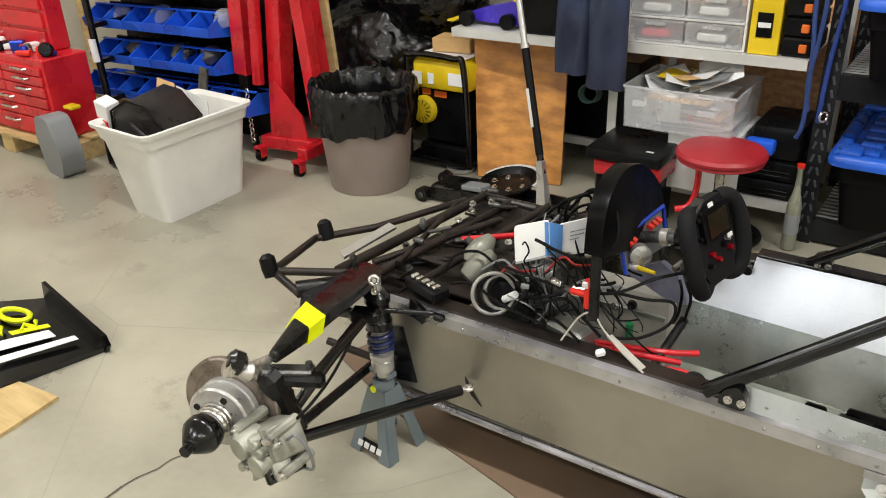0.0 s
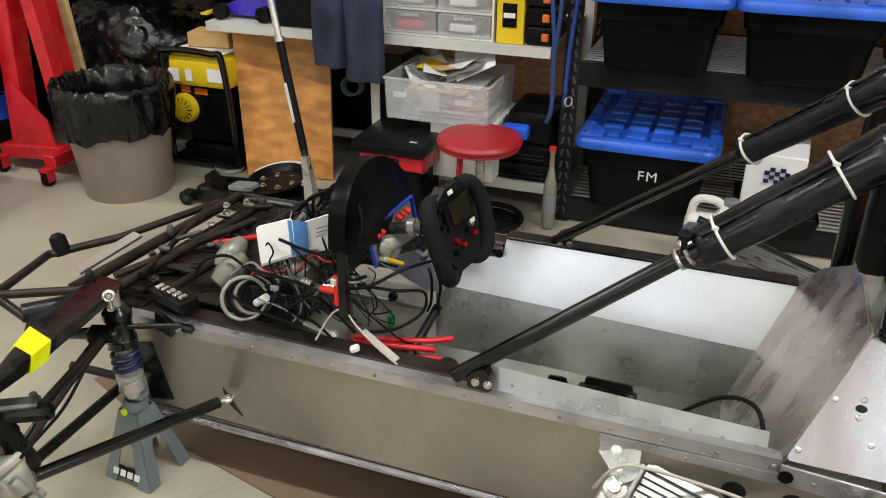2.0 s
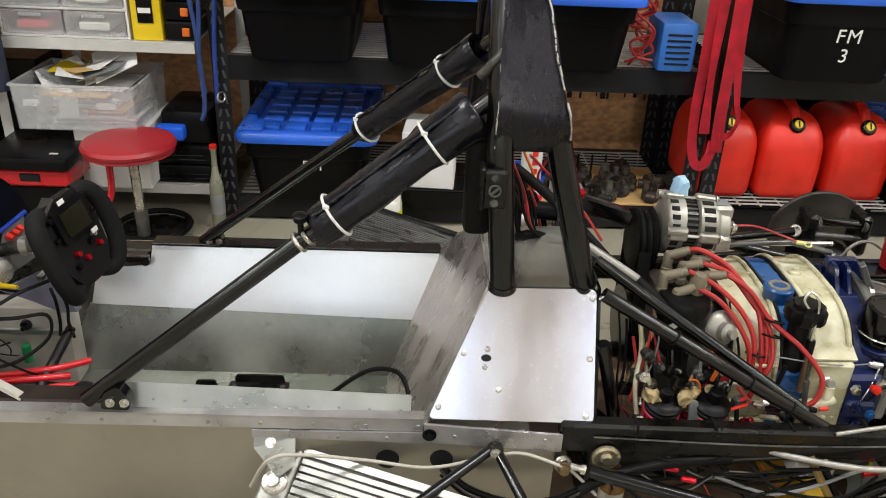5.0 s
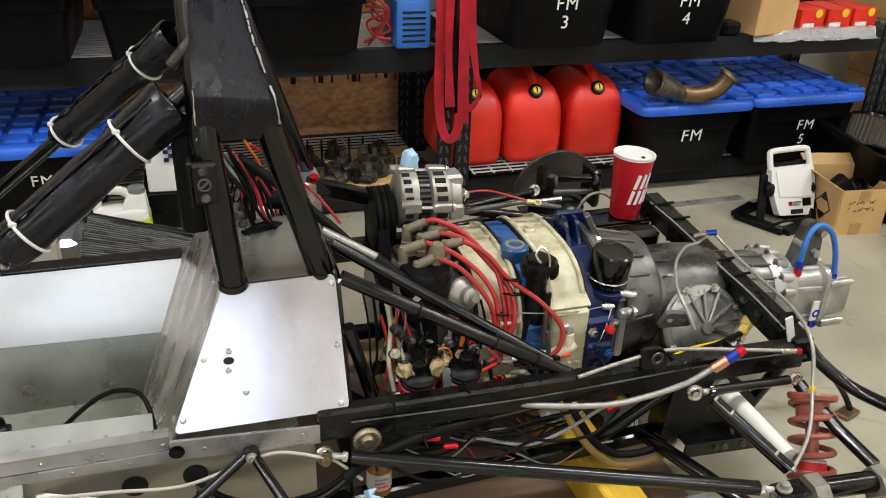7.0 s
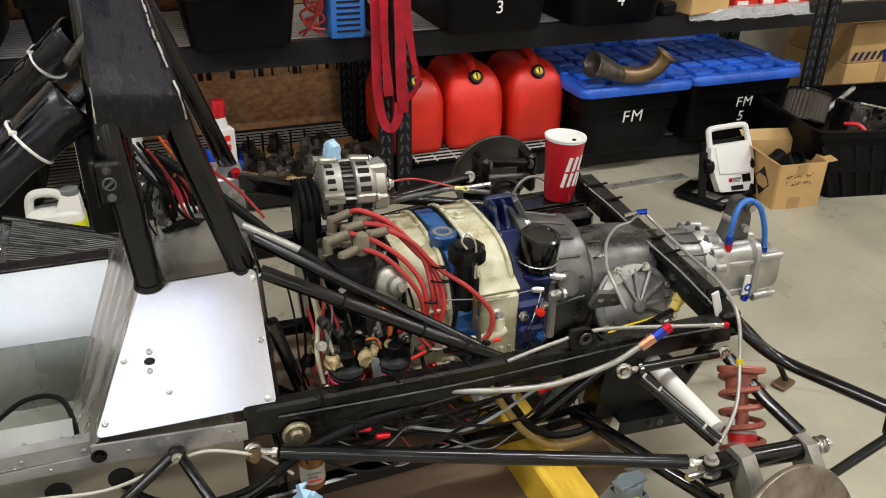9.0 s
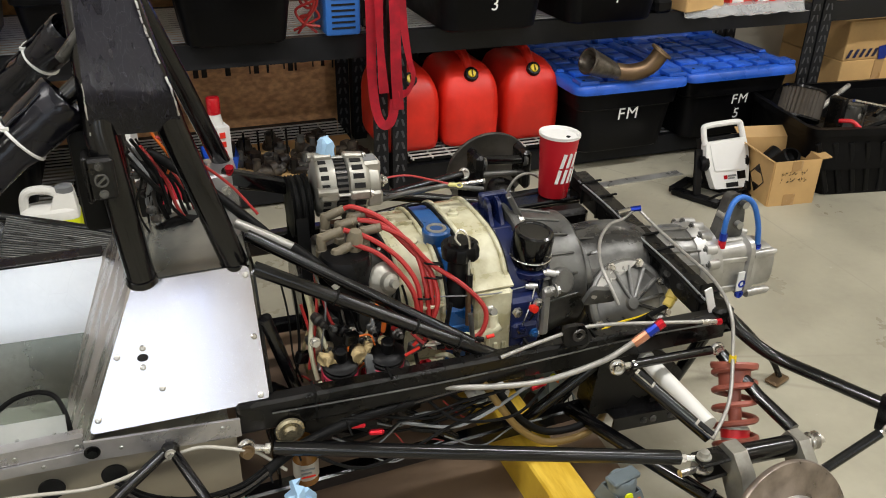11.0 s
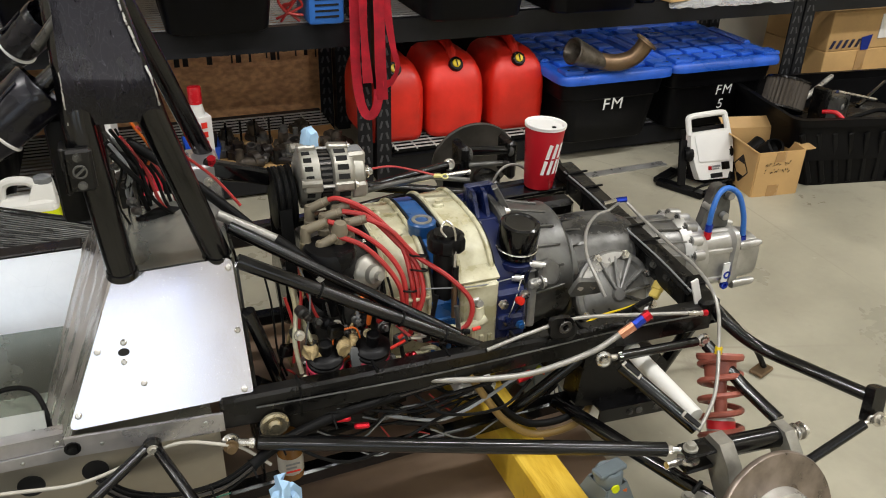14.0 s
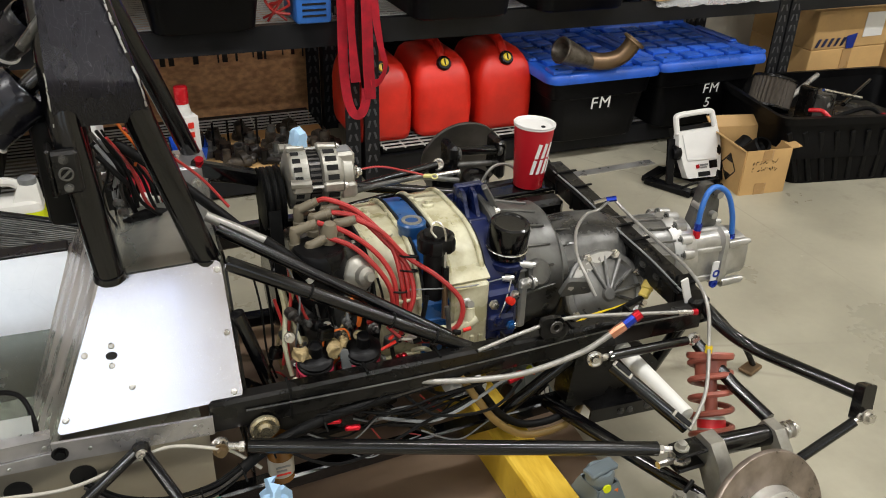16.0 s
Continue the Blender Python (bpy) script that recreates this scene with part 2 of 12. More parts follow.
        nt.links.new(patch.outputs[0], lm.inputs["Factor"])
        nt.links.new(base, lm.inputs["A"])
        lm.inputs["B"].default_value = (*lines[3], 1)
        base = lm.outputs["Result"]
    nt.links.new(base, bs.inputs["Base Color"])
    rr = nt.nodes.new("ShaderNodeMapRange")
    rr.inputs["To Min"].default_value, rr.inputs["To Max"].default_value = max(0.03, rough - rvar), min(1, rough + rvar)
    nt.links.new(sub.outputs[0], rr.inputs["Value"])
    nt.links.new(rr.outputs[0], bs.inputs["Roughness"])
    bs.inputs["Metallic"].default_value = metal
    bs.inputs["Specular IOR Level"].default_value = spec
    bs.inputs["Coat Weight"].default_value = coat
    bs.inputs["Transmission Weight"].default_value = trans
    if alpha < 1:
        bs.inputs["Alpha"].default_value = alpha
    if bump:
        bp = nt.nodes.new("ShaderNodeBump")
        bp.inputs["Strength"].default_value, bp.inputs["Distance"].default_value = bump, 0.002
        nt.links.new(small.outputs["Fac"], bp.inputs["Height"])
        nt.links.new(bp.outputs[0], bs.inputs["Normal"])
    if emit:
        bs.inputs["Emission Color"].default_value = (1.0, 0.97, 0.92, 1)
        bs.inputs["Emission Strength"].default_value = emit
    return m


M_FLOOR = mat("concrete", (0.345, 0.325, 0.250), 0.38, var=0.20, scale=1.9, fine=45, bump=0.10, rvar=0.14, detail=10, scuff=(5.0, 0.07, 0.42, (0.20, 0.18, 0.14)), scuff2=(17.0, 0.005, 0.5, (0.56, 0.54, 0.47)), lines=(1.1, 0.004, 0.5, (0.22, 0.20, 0.16)))
M_WALL = mat("wall_paint", (0.62, 0.58, 0.48), 0.7, var=0.06, scale=2, bump=0.1)
M_CEIL = mat("ceiling_paint", (0.7, 0.7, 0.68), 0.8, var=0.05, bump=0.05)
M_OSB = mat("osb", (0.74, 0.42, 0.20), 0.6, scale=34, fine=60, bump=0.5, col2=(0.46, 0.235, 0.105), stretch=(1, 1, 1.6), detail=4, scuff=(50, 0.03, 0.6, (0.07, 0.03, 0.014)))
M_PLY = mat("plywood", (0.70, 0.32, 0.075), 0.5, scale=11, fine=70, bump=0.2, col2=(0.40, 0.165, 0.040), stretch=(1, 1, 2.2), detail=12, scuff=(16, -0.01, 0.6, (0.10, 0.045, 0.018)), scuff2=(6, 0.0, 0.3, (0.62, 0.34, 0.12)))
M_PINE = mat("pine", (0.60, 0.44, 0.20), 0.7, scale=5, fine=40, col2=(0.42, 0.29, 0.12), stretch=(1, 6, 6))
M_RACK = mat("rack_steel", (0.011, 0.0114, 0.013), 0.42, 0.0, var=0.3, bump=0.04, spec=0.22, scuff=(30, 0.0, 0.25, (0.10, 0.10, 0.10)))
M_WIRE = mat("zinc_wire", (0.62, 0.62, 0.60), 0.4, 0.35, var=0.1)
M_TOTE = mat("tote_black", (0.0035, 0.0035, 0.004), 0.42, var=0.35, scale=5, bump=0.12, spec=0.12)
M_LID = mat("tote_blue", (0.018, 0.105, 0.56), 0.38, var=0.22, scale=7, bump=0.08)
M_WHITE = mat("white_marker", (0.78, 0.78, 0.76), 0.6, var=0.05, bump=0)
M_CHASSIS = mat("black_paint", (0.0030, 0.0030, 0.0034), 0.17, var=0.4, scale=14, fine=90, bump=0.04, rvar=0.07, spec=0.50, scuff=(60, -0.02, 0.5, (0.10, 0.095, 0.09)))
M_CHWORN = mat("black_worn", (0.005, 0.0047, 0.0045), 0.30, var=0.6, scale=18, fine=120, bump=0.10, spec=0.32, scuff=(45, 0.01, 0.6, (0.085, 0.08, 0.075)))
M_ALU = mat("brushed_alu", (0.78, 0.79, 0.81), 0.3, 0.9, var=0.08, scale=3, fine=60, bump=0.06, rvar=0.1, scuff=(25, 0.0, 0.4, (0.4, 0.4, 0.4)))
M_ALUDIM = mat("oxidised_alu", (0.42, 0.43, 0.405), 0.36, 0.80, scale=7, fine=70, bump=0.10, rvar=0.12, col2=(0.29, 0.30, 0.275), detail=10, scuff=(34, 0.02, 0.5, (0.13, 0.138, 0.115)), scuff2=(60, -0.01, 0.4, (0.60, 0.61, 0.60)), lines=(9, 0.006, 0.3, (0.55, 0.55, 0.54)))
# large dark clouds stand for soft reflections as well as stains
M_ALUFLOOR = mat("stain_sheen_alu", (0.43, 0.445, 0.41), 0.33, 0.80, scale=3.4, fine=70, bump=0.06, rvar=0.14, col2=(0.20, 0.215, 0.185), detail=9, scuff=(16, 0.03, 0.55, (0.12, 0.125, 0.10)), scuff2=(70, -0.01, 0.4, (0.62, 0.63, 0.62)))
M_ALUSKIN = mat("alu_skin", (0.42, 0.395, 0.335), 0.34, 0.85, col2=(0.29, 0.265, 0.23), scale=2.6, fine=30, bump=0.08, detail=8, scuff=(12, 0.02, 0.5, (0.30, 0.27, 0.23)), lines=(22, 0.006, 0.5, (0.32, 0.30, 0.27)))
M_CAST = mat("cast_alu", (0.165, 0.165, 0.155), 0.36, 0.55, scale=14, fine=160, bump=0.14, col2=(0.050, 0.049, 0.046), scuff=(24, 0.0, 0.5, (0.04, 0.038, 0.034)))
M_CASTL = mat("cast_alu_bright", (0.62, 0.615, 0.59), 0.36, 0.65, scale=14, fine=120, bump=0.08, col2=(0.40, 0.395, 0.375), scuff=(28, 0.01, 0.6, (0.09, 0.085, 0.075)))
M_COVER = mat("cover_alu", (0.27, 0.27, 0.26), 0.34, 0.7, scale=12, fine=140, bump=0.10, col2=(0.11, 0.108, 0.10), scuff=(26, 0.01, 0.5, (0.05, 0.048, 0.042)))
M_STEEL = mat("bright_steel", (0.62, 0.60, 0.56), 0.28, 0.95, var=0.15, scale=30)
M_IRON = mat("rusty_disc", (0.27, 0.225, 0.19), 0.36, 0.75, var=0.3, scale=25, fine=90, bump=0.2, scuff=(30, 0.02, 0.5, (0.10, 0.07, 0.05)))
M_RED = mat("red_paint", (0.54, 0.012, 0.020), 0.32, var=0.15, scale=8, bump=0.05, coat=0.2)
M_REDPL = mat("red_plastic", (0.66, 0.022, 0.010), 0.42, var=0.18, scale=7, bump=0.1)
M_REDRUB = mat("red_wire", (0.38, 0.026, 0.024), 0.40, var=0.1)
M_STRAP = mat("red_webbing", (0.68, 0.024, 0.050), 0.75, var=0.2, scale=20, fine=300, bump=0.5)
M_RUB = mat("black_rubber", (0.005, 0.005, 0.005), 0.55, var=0.3, scale=14, bump=0.15, spec=0.14, scuff=(40, 0.0, 0.35, (0.04, 0.04, 0.038)))
M_PLAST = mat("black_plastic", (0.0045, 0.0045, 0.005), 0.36, var=0.25, scale=9, bump=0.1, spec=0.16)
M_BAG = mat("bag_film", (0.004, 0.004, 0.0045), 0.20, var=0.3, scale=8, fine=35, bump=0.6, spec=0.45)
M_CREAM = mat("cream_paint", (0.62, 0.60, 0.44), 0.34, scale=22, fine=90, col2=(0.40, 0.365, 0.215), bump=0.35, detail=8, scuff=(30, 0.065, 0.75, (0.075, 0.06, 0.035)))
M_BLUEENG = mat("engine_blue", (0.012, 0.085, 0.27), 0.36, var=0.35, scale=14, bump=0.2, scuff=(35, 0.02, 0.6, (0.03, 0.035, 0.04)))
M_NAVY = mat("navy_paint", (0.0045, 0.010, 0.055), 0.32, var=0.4, scale=14, bump=0.2, scuff=(40, -0.01, 0.5, (0.08, 0.085, 0.10)))
M_YEL = mat("yellow_paint", (0.78, 0.53, 0.06), 0.5, scale=10, col2=(0.60, 0.37, 0.03), bump=0.3, scuff=(16, 0.03, 0.7, (0.10, 0.07, 0.02)), stretch=(6, 1, 1))
M_YELPL = mat("yellow_plastic", (0.70, 0.50, 0.01), 0.42, var=0.1, bump=0.05)
M_NEON = mat("neon_tape", (0.72, 0.80, 0.0), 0.45, var=0.04, bump=0.03)
M_CARDB = mat("cardboard", (0.55, 0.345, 0.14), 0.75, var=0.14, scale=4, fine=80, bump=0.12, scuff=(18, 0.0, 0.35, (0.25, 0.14, 0.06)))
M_TAN = mat("waste_bin_plastic", (0.25, 0.20, 0.175), 0.5, var=0.1, bump=0.12)
M_IVORY = mat("ivory_plastic", (0.73, 0.725, 0.68), 0.40, var=0.06, bump=0.06, scuff=(14, 0.0, 0.3, (0.35, 0.33, 0.28)))
M_CLEAR = mat("clear_plastic", (0.72, 0.74, 0.75), 0.2, var=0.08, scale=5, bump=0.05, alpha=0.32)
M_WPAINT = mat("white_paint", (0.72, 0.72, 0.70), 0.45, var=0.06, bump=0.04)
M_SHELFW = mat("shelf_grey", (0.55, 0.55, 0.52), 0.5, var=0.08, bump=0.04)
M_PAPER = mat("paper", (0.75, 0.75, 0.74), 0.7, var=0.05, bump=0.03)
M_BLUEPL = mat("blue_bin_plastic", (0.016, 0.11, 0.70), 0.35, var=0.15, bump=0.05)
M_DENIM = mat("navy_cloth", (0.022, 0.030, 0.062), 0.9, var=0.3, scale=6, fine=200, bump=0.4)
M_BROWN = mat("dirty_brown", (0.024, 0.016, 0.012), 0.42, scale=9, fine=60, col2=(0.006, 0.005, 0.0045), bump=0.3, spec=0.3, scuff=(40, 0.02, 0.5, (0.08, 0.06, 0.045)))
M_GREYHOSE = mat("braided_hose", (0.36, 0.35, 0.325), 0.42, 0.5, var=0.10, scale=60, fine=500, bump=0.05)
M_ALT = mat("alternator_alu", (0.40, 0.39, 0.345), 0.40, 0.6, scale=20, fine=140, bump=0.10, col2=(0.24, 0.23, 0.20), scuff=(40, 0.02, 0.6, (0.07, 0.06, 0.05)))
M_GBOX = mat("gearbox_alu", (0.54, 0.535, 0.51), 0.40, 0.65, scale=16, fine=130, bump=0.12, col2=(0.33, 0.325, 0.305), detail=8, scuff=(24, 0.02, 0.6, (0.13, 0.12, 0.105)))
M_SPRING = mat("spring_paint", (0.27, 0.075, 0.05), 0.42, var=0.25, scale=20, bump=0.1)
M_JACK = mat("stand_paint", (0.15, 0.185, 0.20), 0.42, var=0.15, bump=0.08, scuff=(40, 0.02, 0.5, (0.06, 0.06, 0.055)))
M_BRASS = mat("bronze_pipe", (0.22, 0.155, 0.085), 0.42, 0.8, scale=12, col2=(0.16, 0.10, 0.06), bump=0.08)
M_BLUEHOSE = mat("blue_hose", (0.028, 0.145, 0.50), 0.4, var=0.1, fine=500, bump=0.3)
M_ANRED = mat("anodised_red", (0.62, 0.015, 0.03), 0.25, 0.7, var=0.05)
M_ANBLUE = mat("anodised_blue", (0.02, 0.05, 0.42), 0.25, 0.7, var=0.05)
M_GREY = mat("grey_plastic", (0.20, 0.21, 0.215), 0.5, var=0.12, bump=0.1)
M_GLOVE = mat("blue_paper", (0.36, 0.56, 0.78), 0.8, var=0.1, bump=0.2)
M_GREEN = mat("green_plastic", (0.01, 0.22, 0.07), 0.4, var=0.1)
M_PADDING = mat("padding_film", (0.0045, 0.0045, 0.008), 0.24, var=0.4, scale=20, fine=60, bump=0.3, spec=0.36, scuff=(40, 0.0, 0.4, (0.06, 0.06, 0.06)))
M_TIE = mat("zip_tie", (0.68, 0.68, 0.66), 0.5, var=0.05, bump=0)
M_TAPE = mat("brown_tape", (0.40, 0.24, 0.10), 0.3, var=0.1, bump=0.02)
M_ORANGE = mat("orange_plastic", (0.75, 0.16, 0.02), 0.45, var=0.08, bump=0.03)
M_DARKIRON = mat("dark_iron", (0.075, 0.07, 0.065), 0.4, 0.6, var=0.3, scale=20, bump=0.1)
M_LINE = mat("beige_hose", (0.40, 0.38, 0.33), 0.45, var=0.1, bump=0.05)
M_ZINC = mat("zinc_plate", (0.50, 0.44, 0.30), 0.3, 0.8, var=0.15, scale=20)
M_CALIPER = mat("caliper_alu", (0.43, 0.43, 0.36), 0.40, 0.45, scale=20, fine=130, bump=0.12, col2=(0.24, 0.245, 0.20), detail=8, scuff=(34, 0.02, 0.6, (0.07, 0.068, 0.055)))
M_GUSSET = mat("gusset_paint", (0.0075, 0.0070, 0.0155), 0.20, var=0.3, scale=9, fine=70, bump=0.10, spec=0.65, rvar=0.14, scuff=(120, 0.055, 0.55, (0.085, 0.085, 0.09)), scuff2=(26, 0.01, 0.35, (0.06, 0.06, 0.065)), stretch=(2.2, 1.0, 0.7), lines=(48, 0.014, 0.5, (0.22, 0.22, 0.26)))
M_LAMP = mat("tube_diffuser", (0.9, 0.9, 0.9), 0.5, emit=6.0, bump=0, var=0.01)
M_SEAT = mat("seat_metal", (0.52, 0.485, 0.455), 0.32, 0.75, scale=14, fine=70, bump=0.05, rvar=0.15, col2=(0.34, 0.305, 0.28), detail=8, stretch=(0.6, 1.2, 0.6), scuff=(13, 0.03, 0.45, (0.13, 0.11, 0.10)), scuff2=(40, 0.0, 0.35, (0.68, 0.66, 0.64)))
# lilac-grey clouds in the plate colour stand for reflections of the room
M_SKIRT = mat("plate_satin", (0.80, 0.79, 0.85), 0.17, 0.95, col2=(0.64, 0.62, 0.70), scale=4.5, fine=160, bump=0.006, rvar=0.06, detail=6.0, stretch=(2.2, 0.9, 0.9), lines=(30, 0.012, 0.5, (0.97, 0.97, 1.0)), scuff=(42, 0.0, 0.35, (0.50, 0.50, 0.54)))
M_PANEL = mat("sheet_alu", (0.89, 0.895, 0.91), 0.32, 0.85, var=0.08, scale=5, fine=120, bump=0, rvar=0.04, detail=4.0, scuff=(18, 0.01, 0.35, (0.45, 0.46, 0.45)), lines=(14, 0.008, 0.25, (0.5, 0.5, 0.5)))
M_EDGE = mat("edge_alu", (0.58, 0.57, 0.59), 0.34, 0.8, scale=9, fine=60, bump=0.05, rvar=0.14, col2=(0.33, 0.325, 0.335), detail=8, scuff=(22, 0.03, 0.5, (0.14, 0.135, 0.13)))

# ---- the room ----
X0, X1, Y0, Y1 = -2.8, 6.6, -2.6, 3.78


def slab(name, label, x0, x1, y0, y1, z0, z1, material, category):
    bm = B()
    box(bm, x0, x1, y0, y1, z0, z1)
    return solo(name, bm, material, label, category, kind="structure", smooth=0)


slab("floor", "smooth worn beige concrete workshop floor", X0 - 0.2, X1 + 0.2, Y0 - 0.2, Y1 + 0.2, -0.2, 0.0, M_FLOOR, "floor")
slab("ceiling", "plain white workshop ceiling", X0 - 0.2, X1 + 0.2, Y0 - 0.2, Y1 + 0.2, CEIL, CEIL + 0.2, M_CEIL, "ceiling")
slab("wall_north", "cream painted block wall behind the racks", X0 - 0.2, X1 + 0.2, Y1, Y1 + 0.2, 0, CEIL, M_WALL, "wall")
bm = B()
wall_x = X0 - 0.2
for wx0, wx1 in WINDOWS:
    box(bm, wall_x, wx0, Y0 - 0.2, Y0, 0, CEIL)
    box(bm, wx0, wx1, Y0 - 0.2, Y0, 0, 1.18)
    box(bm, wx0, wx1, Y0 - 0.2, Y0, 2.70, CEIL)
    wall_x = wx1
box(bm, wall_x, X1 + 0.2, Y0 - 0.2, Y0, 0, CEIL)
solo("wall_south", bm, M_WALL, "cream painted workshop wall with two wide windows", "wall", kind="structure", smooth=0)
M_GLASS = mat("window_glass", (0.9, 0.95, 1.0), 0.05, bump=0, trans=1.0, var=0.01)
for n_, (wx0, wx1) in enumerate(WINDOWS):
    win = thing("window_%d" % (n_ + 1), ((wx0 + wx1) / 2, Y0 - 0.1, 1.18), "wide white framed workshop window in the wall", "window", kind="structure")
    for fx0, fx1, fz0, fz1 in ((wx0, wx1, 1.18, 1.22), (wx0, wx1, 2.66, 2.70), (wx0, wx0 + 0.04, 1.22, 2.66), (wx1 - 0.04, wx1, 1.22, 2.66)):
        bm = B()
        box(bm, fx0, fx1, Y0 - 0.14, Y0 - 0.08, fz0, fz1, 0.004)
        part("window_frame", bm, M_WPAINT, win)
    bm = B()
    box(bm, wx0 + 0.04, wx1 - 0.04, Y0 - 0.115, Y0 - 0.109, 1.22, 2.66)
    pane = part("pane", bm, M_GLASS, win)
    pane.visible_shadow = False
slab("wall_west", "cream painted workshop wall", X0 - 0.2, X0, Y0, Y1, 0, CEIL, M_WALL, "wall")
slab("wall_east", "cream painted workshop wall", X1, X1 + 0.2, Y0, Y1, 0, CEIL, M_WALL, "wall")
bm = B()
box(bm, 0.3, 2.93, Y1 - 0.012, Y1 - 0.002, 0.02, 1.3)
osb = solo("wall_panel", bm, M_OSB, "raw brown oriented strand board panel behind the racks", "wall panel", kind="structure", smooth=0)
rs = random.Random(11)
xx = 2.33
while xx < 2.88:
    w = rs.choice((0.006, 0.009, 0.014, 0.02))
    hgt = rs.choice((0.03, 0.05, 0.06))
    bm = B()
    box(bm, xx, xx + w, Y1 - 0.0145, Y1 - 0.0125, 0.345 - hgt, 0.345)
    part("print_bar", bm, M_BROWN, osb)
    xx += w + rs.choice((0.006, 0.012, 0.03))

for lx, ly, power in LIGHTS:
    t = thing("ceiling_light", (lx, ly, CEIL - 0.1), "white double tube workshop ceiling light", "ceiling light", group="ceiling lights")
    bm = B()
    box(bm, lx - 0.64, lx + 0.64, ly - 0.1, ly + 0.1, CEIL - 0.1, CEIL - 0.003, 0.01)
    part("housing", bm, M_WPAINT, t)
    for dy in (-0.05, 0.05):
        bm = B()
        cyl(bm, (lx - 0.6, ly + dy, CEIL - 0.12), (lx + 0.6, ly + dy, CEIL - 0.12), 0.016, seg=10)
        part("tube", bm, M_LAMP, t, "lit white tube")

def plain_box(name, x0, x1, y0, y1, z0, z1, material, label, category, bevel=0.004, rz=0, group=""):
    bm = B()
    box(bm, x0, x1, y0, y1, z0, z1, bevel, rz=rz)
    return solo(name, bm, material, label, category, group=group)


# ---- storage racks ----
RY = 3.13      # front of the racks
RD = 0.60      # depth


# slots filled with a grey that stands for the lit space behind them
M_SLOTLIT = mat("slot_lit_fill", (0.055, 0.056, 0.060), 0.6, bump=0)


def rack(x0, x1, label):
    r = thing("storage_rack", ((x0 + x1) / 2, RY + RD / 2, 0), label, "rack", group="storage racks")
    for px in (x0 + 0.026, x1 - 0.026):
        for py in (RY + 0.012, RY + RD - 0.035):
            # an L-shaped post with keyhole slots
            bm = B()
            box(bm, px - 0.026, px + 0.026, py - 0.012, py - 0.009, 0.0, 1.75)
            sx = px - 0.026 if px < (x0 + x1) / 2 else px + 0.023
            box(bm, sx, sx + 0.003, py - 0.009, py + 0.045, 0.0, 1.75)
            post = part("post", bm, M_RACK, r, smooth=0)
            bm = B()
            z = 0.03
            while z < 1.2:
                for dx in (-0.011, 0.011):
                    vs = box(bm, px + dx - 0.004, px + dx + 0.004, py - 0.0135, py - 0.0115, z, z + 0.026, 0.001)
                    turned(bm, vs, (px + dx, py - 0.0125, z + 0.013), ry=16 if dx < 0 else -16)
                z += 0.042
            tagged(part("slot", bm, M_SLOTLIT, post, smooth=0), kind="stuff")
    for z0, z1 in ((0.012, 0.085), (0.488, 0.566)):
        for y in (RY + 0.004, RY + RD - 0.03):
            # a folded channel in one piece
            bm = B()
            q = [(y + 0.03, z1), (y, z1), (y, z0), (y + 0.03, z0), (y + 0.03, z0 + 0.003), (y + 0.003, z0 + 0.003), (y + 0.003, z1 - 0.003), (y + 0.03, z1 - 0.003)]
            ends = [[bm.verts.new((ex, b, c)) for b, c in q] for ex in (x0 + 0.052, x1 - 0.052)]
            for k in range(8):
                bm.faces.new((ends[0][k], ends[0][(k + 1) % 8], ends[1][(k + 1) % 8], ends[1][k]))
            for e in ends:
                bm.faces.new(e)
            part("beam", bm, M_RACK, r, smooth=0)
        bm = B()
        y = RY + 0.05
        while y < RY + RD - 0.03:
            box(bm, x0 + 0.052, x1 - 0.052, y - 0.0025, y + 0.0025, z1 - 0.004, z1 + 0.001)
            y += 0.032
        x = x0 + 0.12
        while x < x1 - 0.08:
            box(bm, x - 0.002, x + 0.002, RY + 0.03, RY + RD - 0.03, z1 - 0.010, z1 - 0.006)
            x += 0.15
        tagged(part("wire_deck", bm, M_WIRE, r, "galvanised wire decking", smooth=0), kind="stuff")
    return r


M_SLOT = mat("slot_dark", (0.003, 0.003, 0.003), 0.9, bump=0)
rack(1.315, 2.918, "black steel storage rack with wire decks")
rack(2.934, 4.705, "black steel storage rack with wire decks")
rack(4.715, 6.40, "black steel storage rack with wire decks")


def tote_body(t, x, y, z, w, d, h):
    a, b, c, e = x - w / 2, x + w / 2, y, y + d
    bm = B()

    def ring(g, zz, r=0.05):
        return oblong(a + g, b - g, c + g, e - g, zz, r, 5)
    rr = quad_loft(bm, [ring(0.040, z), ring(0.034, z + 0.006), ring(0.016, z + h * 0.62), ring(0.014, z + h * 0.64), ring(0.006, z + h * 0.66), ring(0.0, z + h - 0.03), ring(-0.010, z + h - 0.028), ring(-0.010, z + h - 0.008), ring(0.004, z + h - 0.008), ring(0.038, z + 0.01)])
    bm.faces.new(rr[0])
    bm.faces.new(rr[-1])
    body = part("body", bm, M_TOTE, t, smooth=40)
    return body


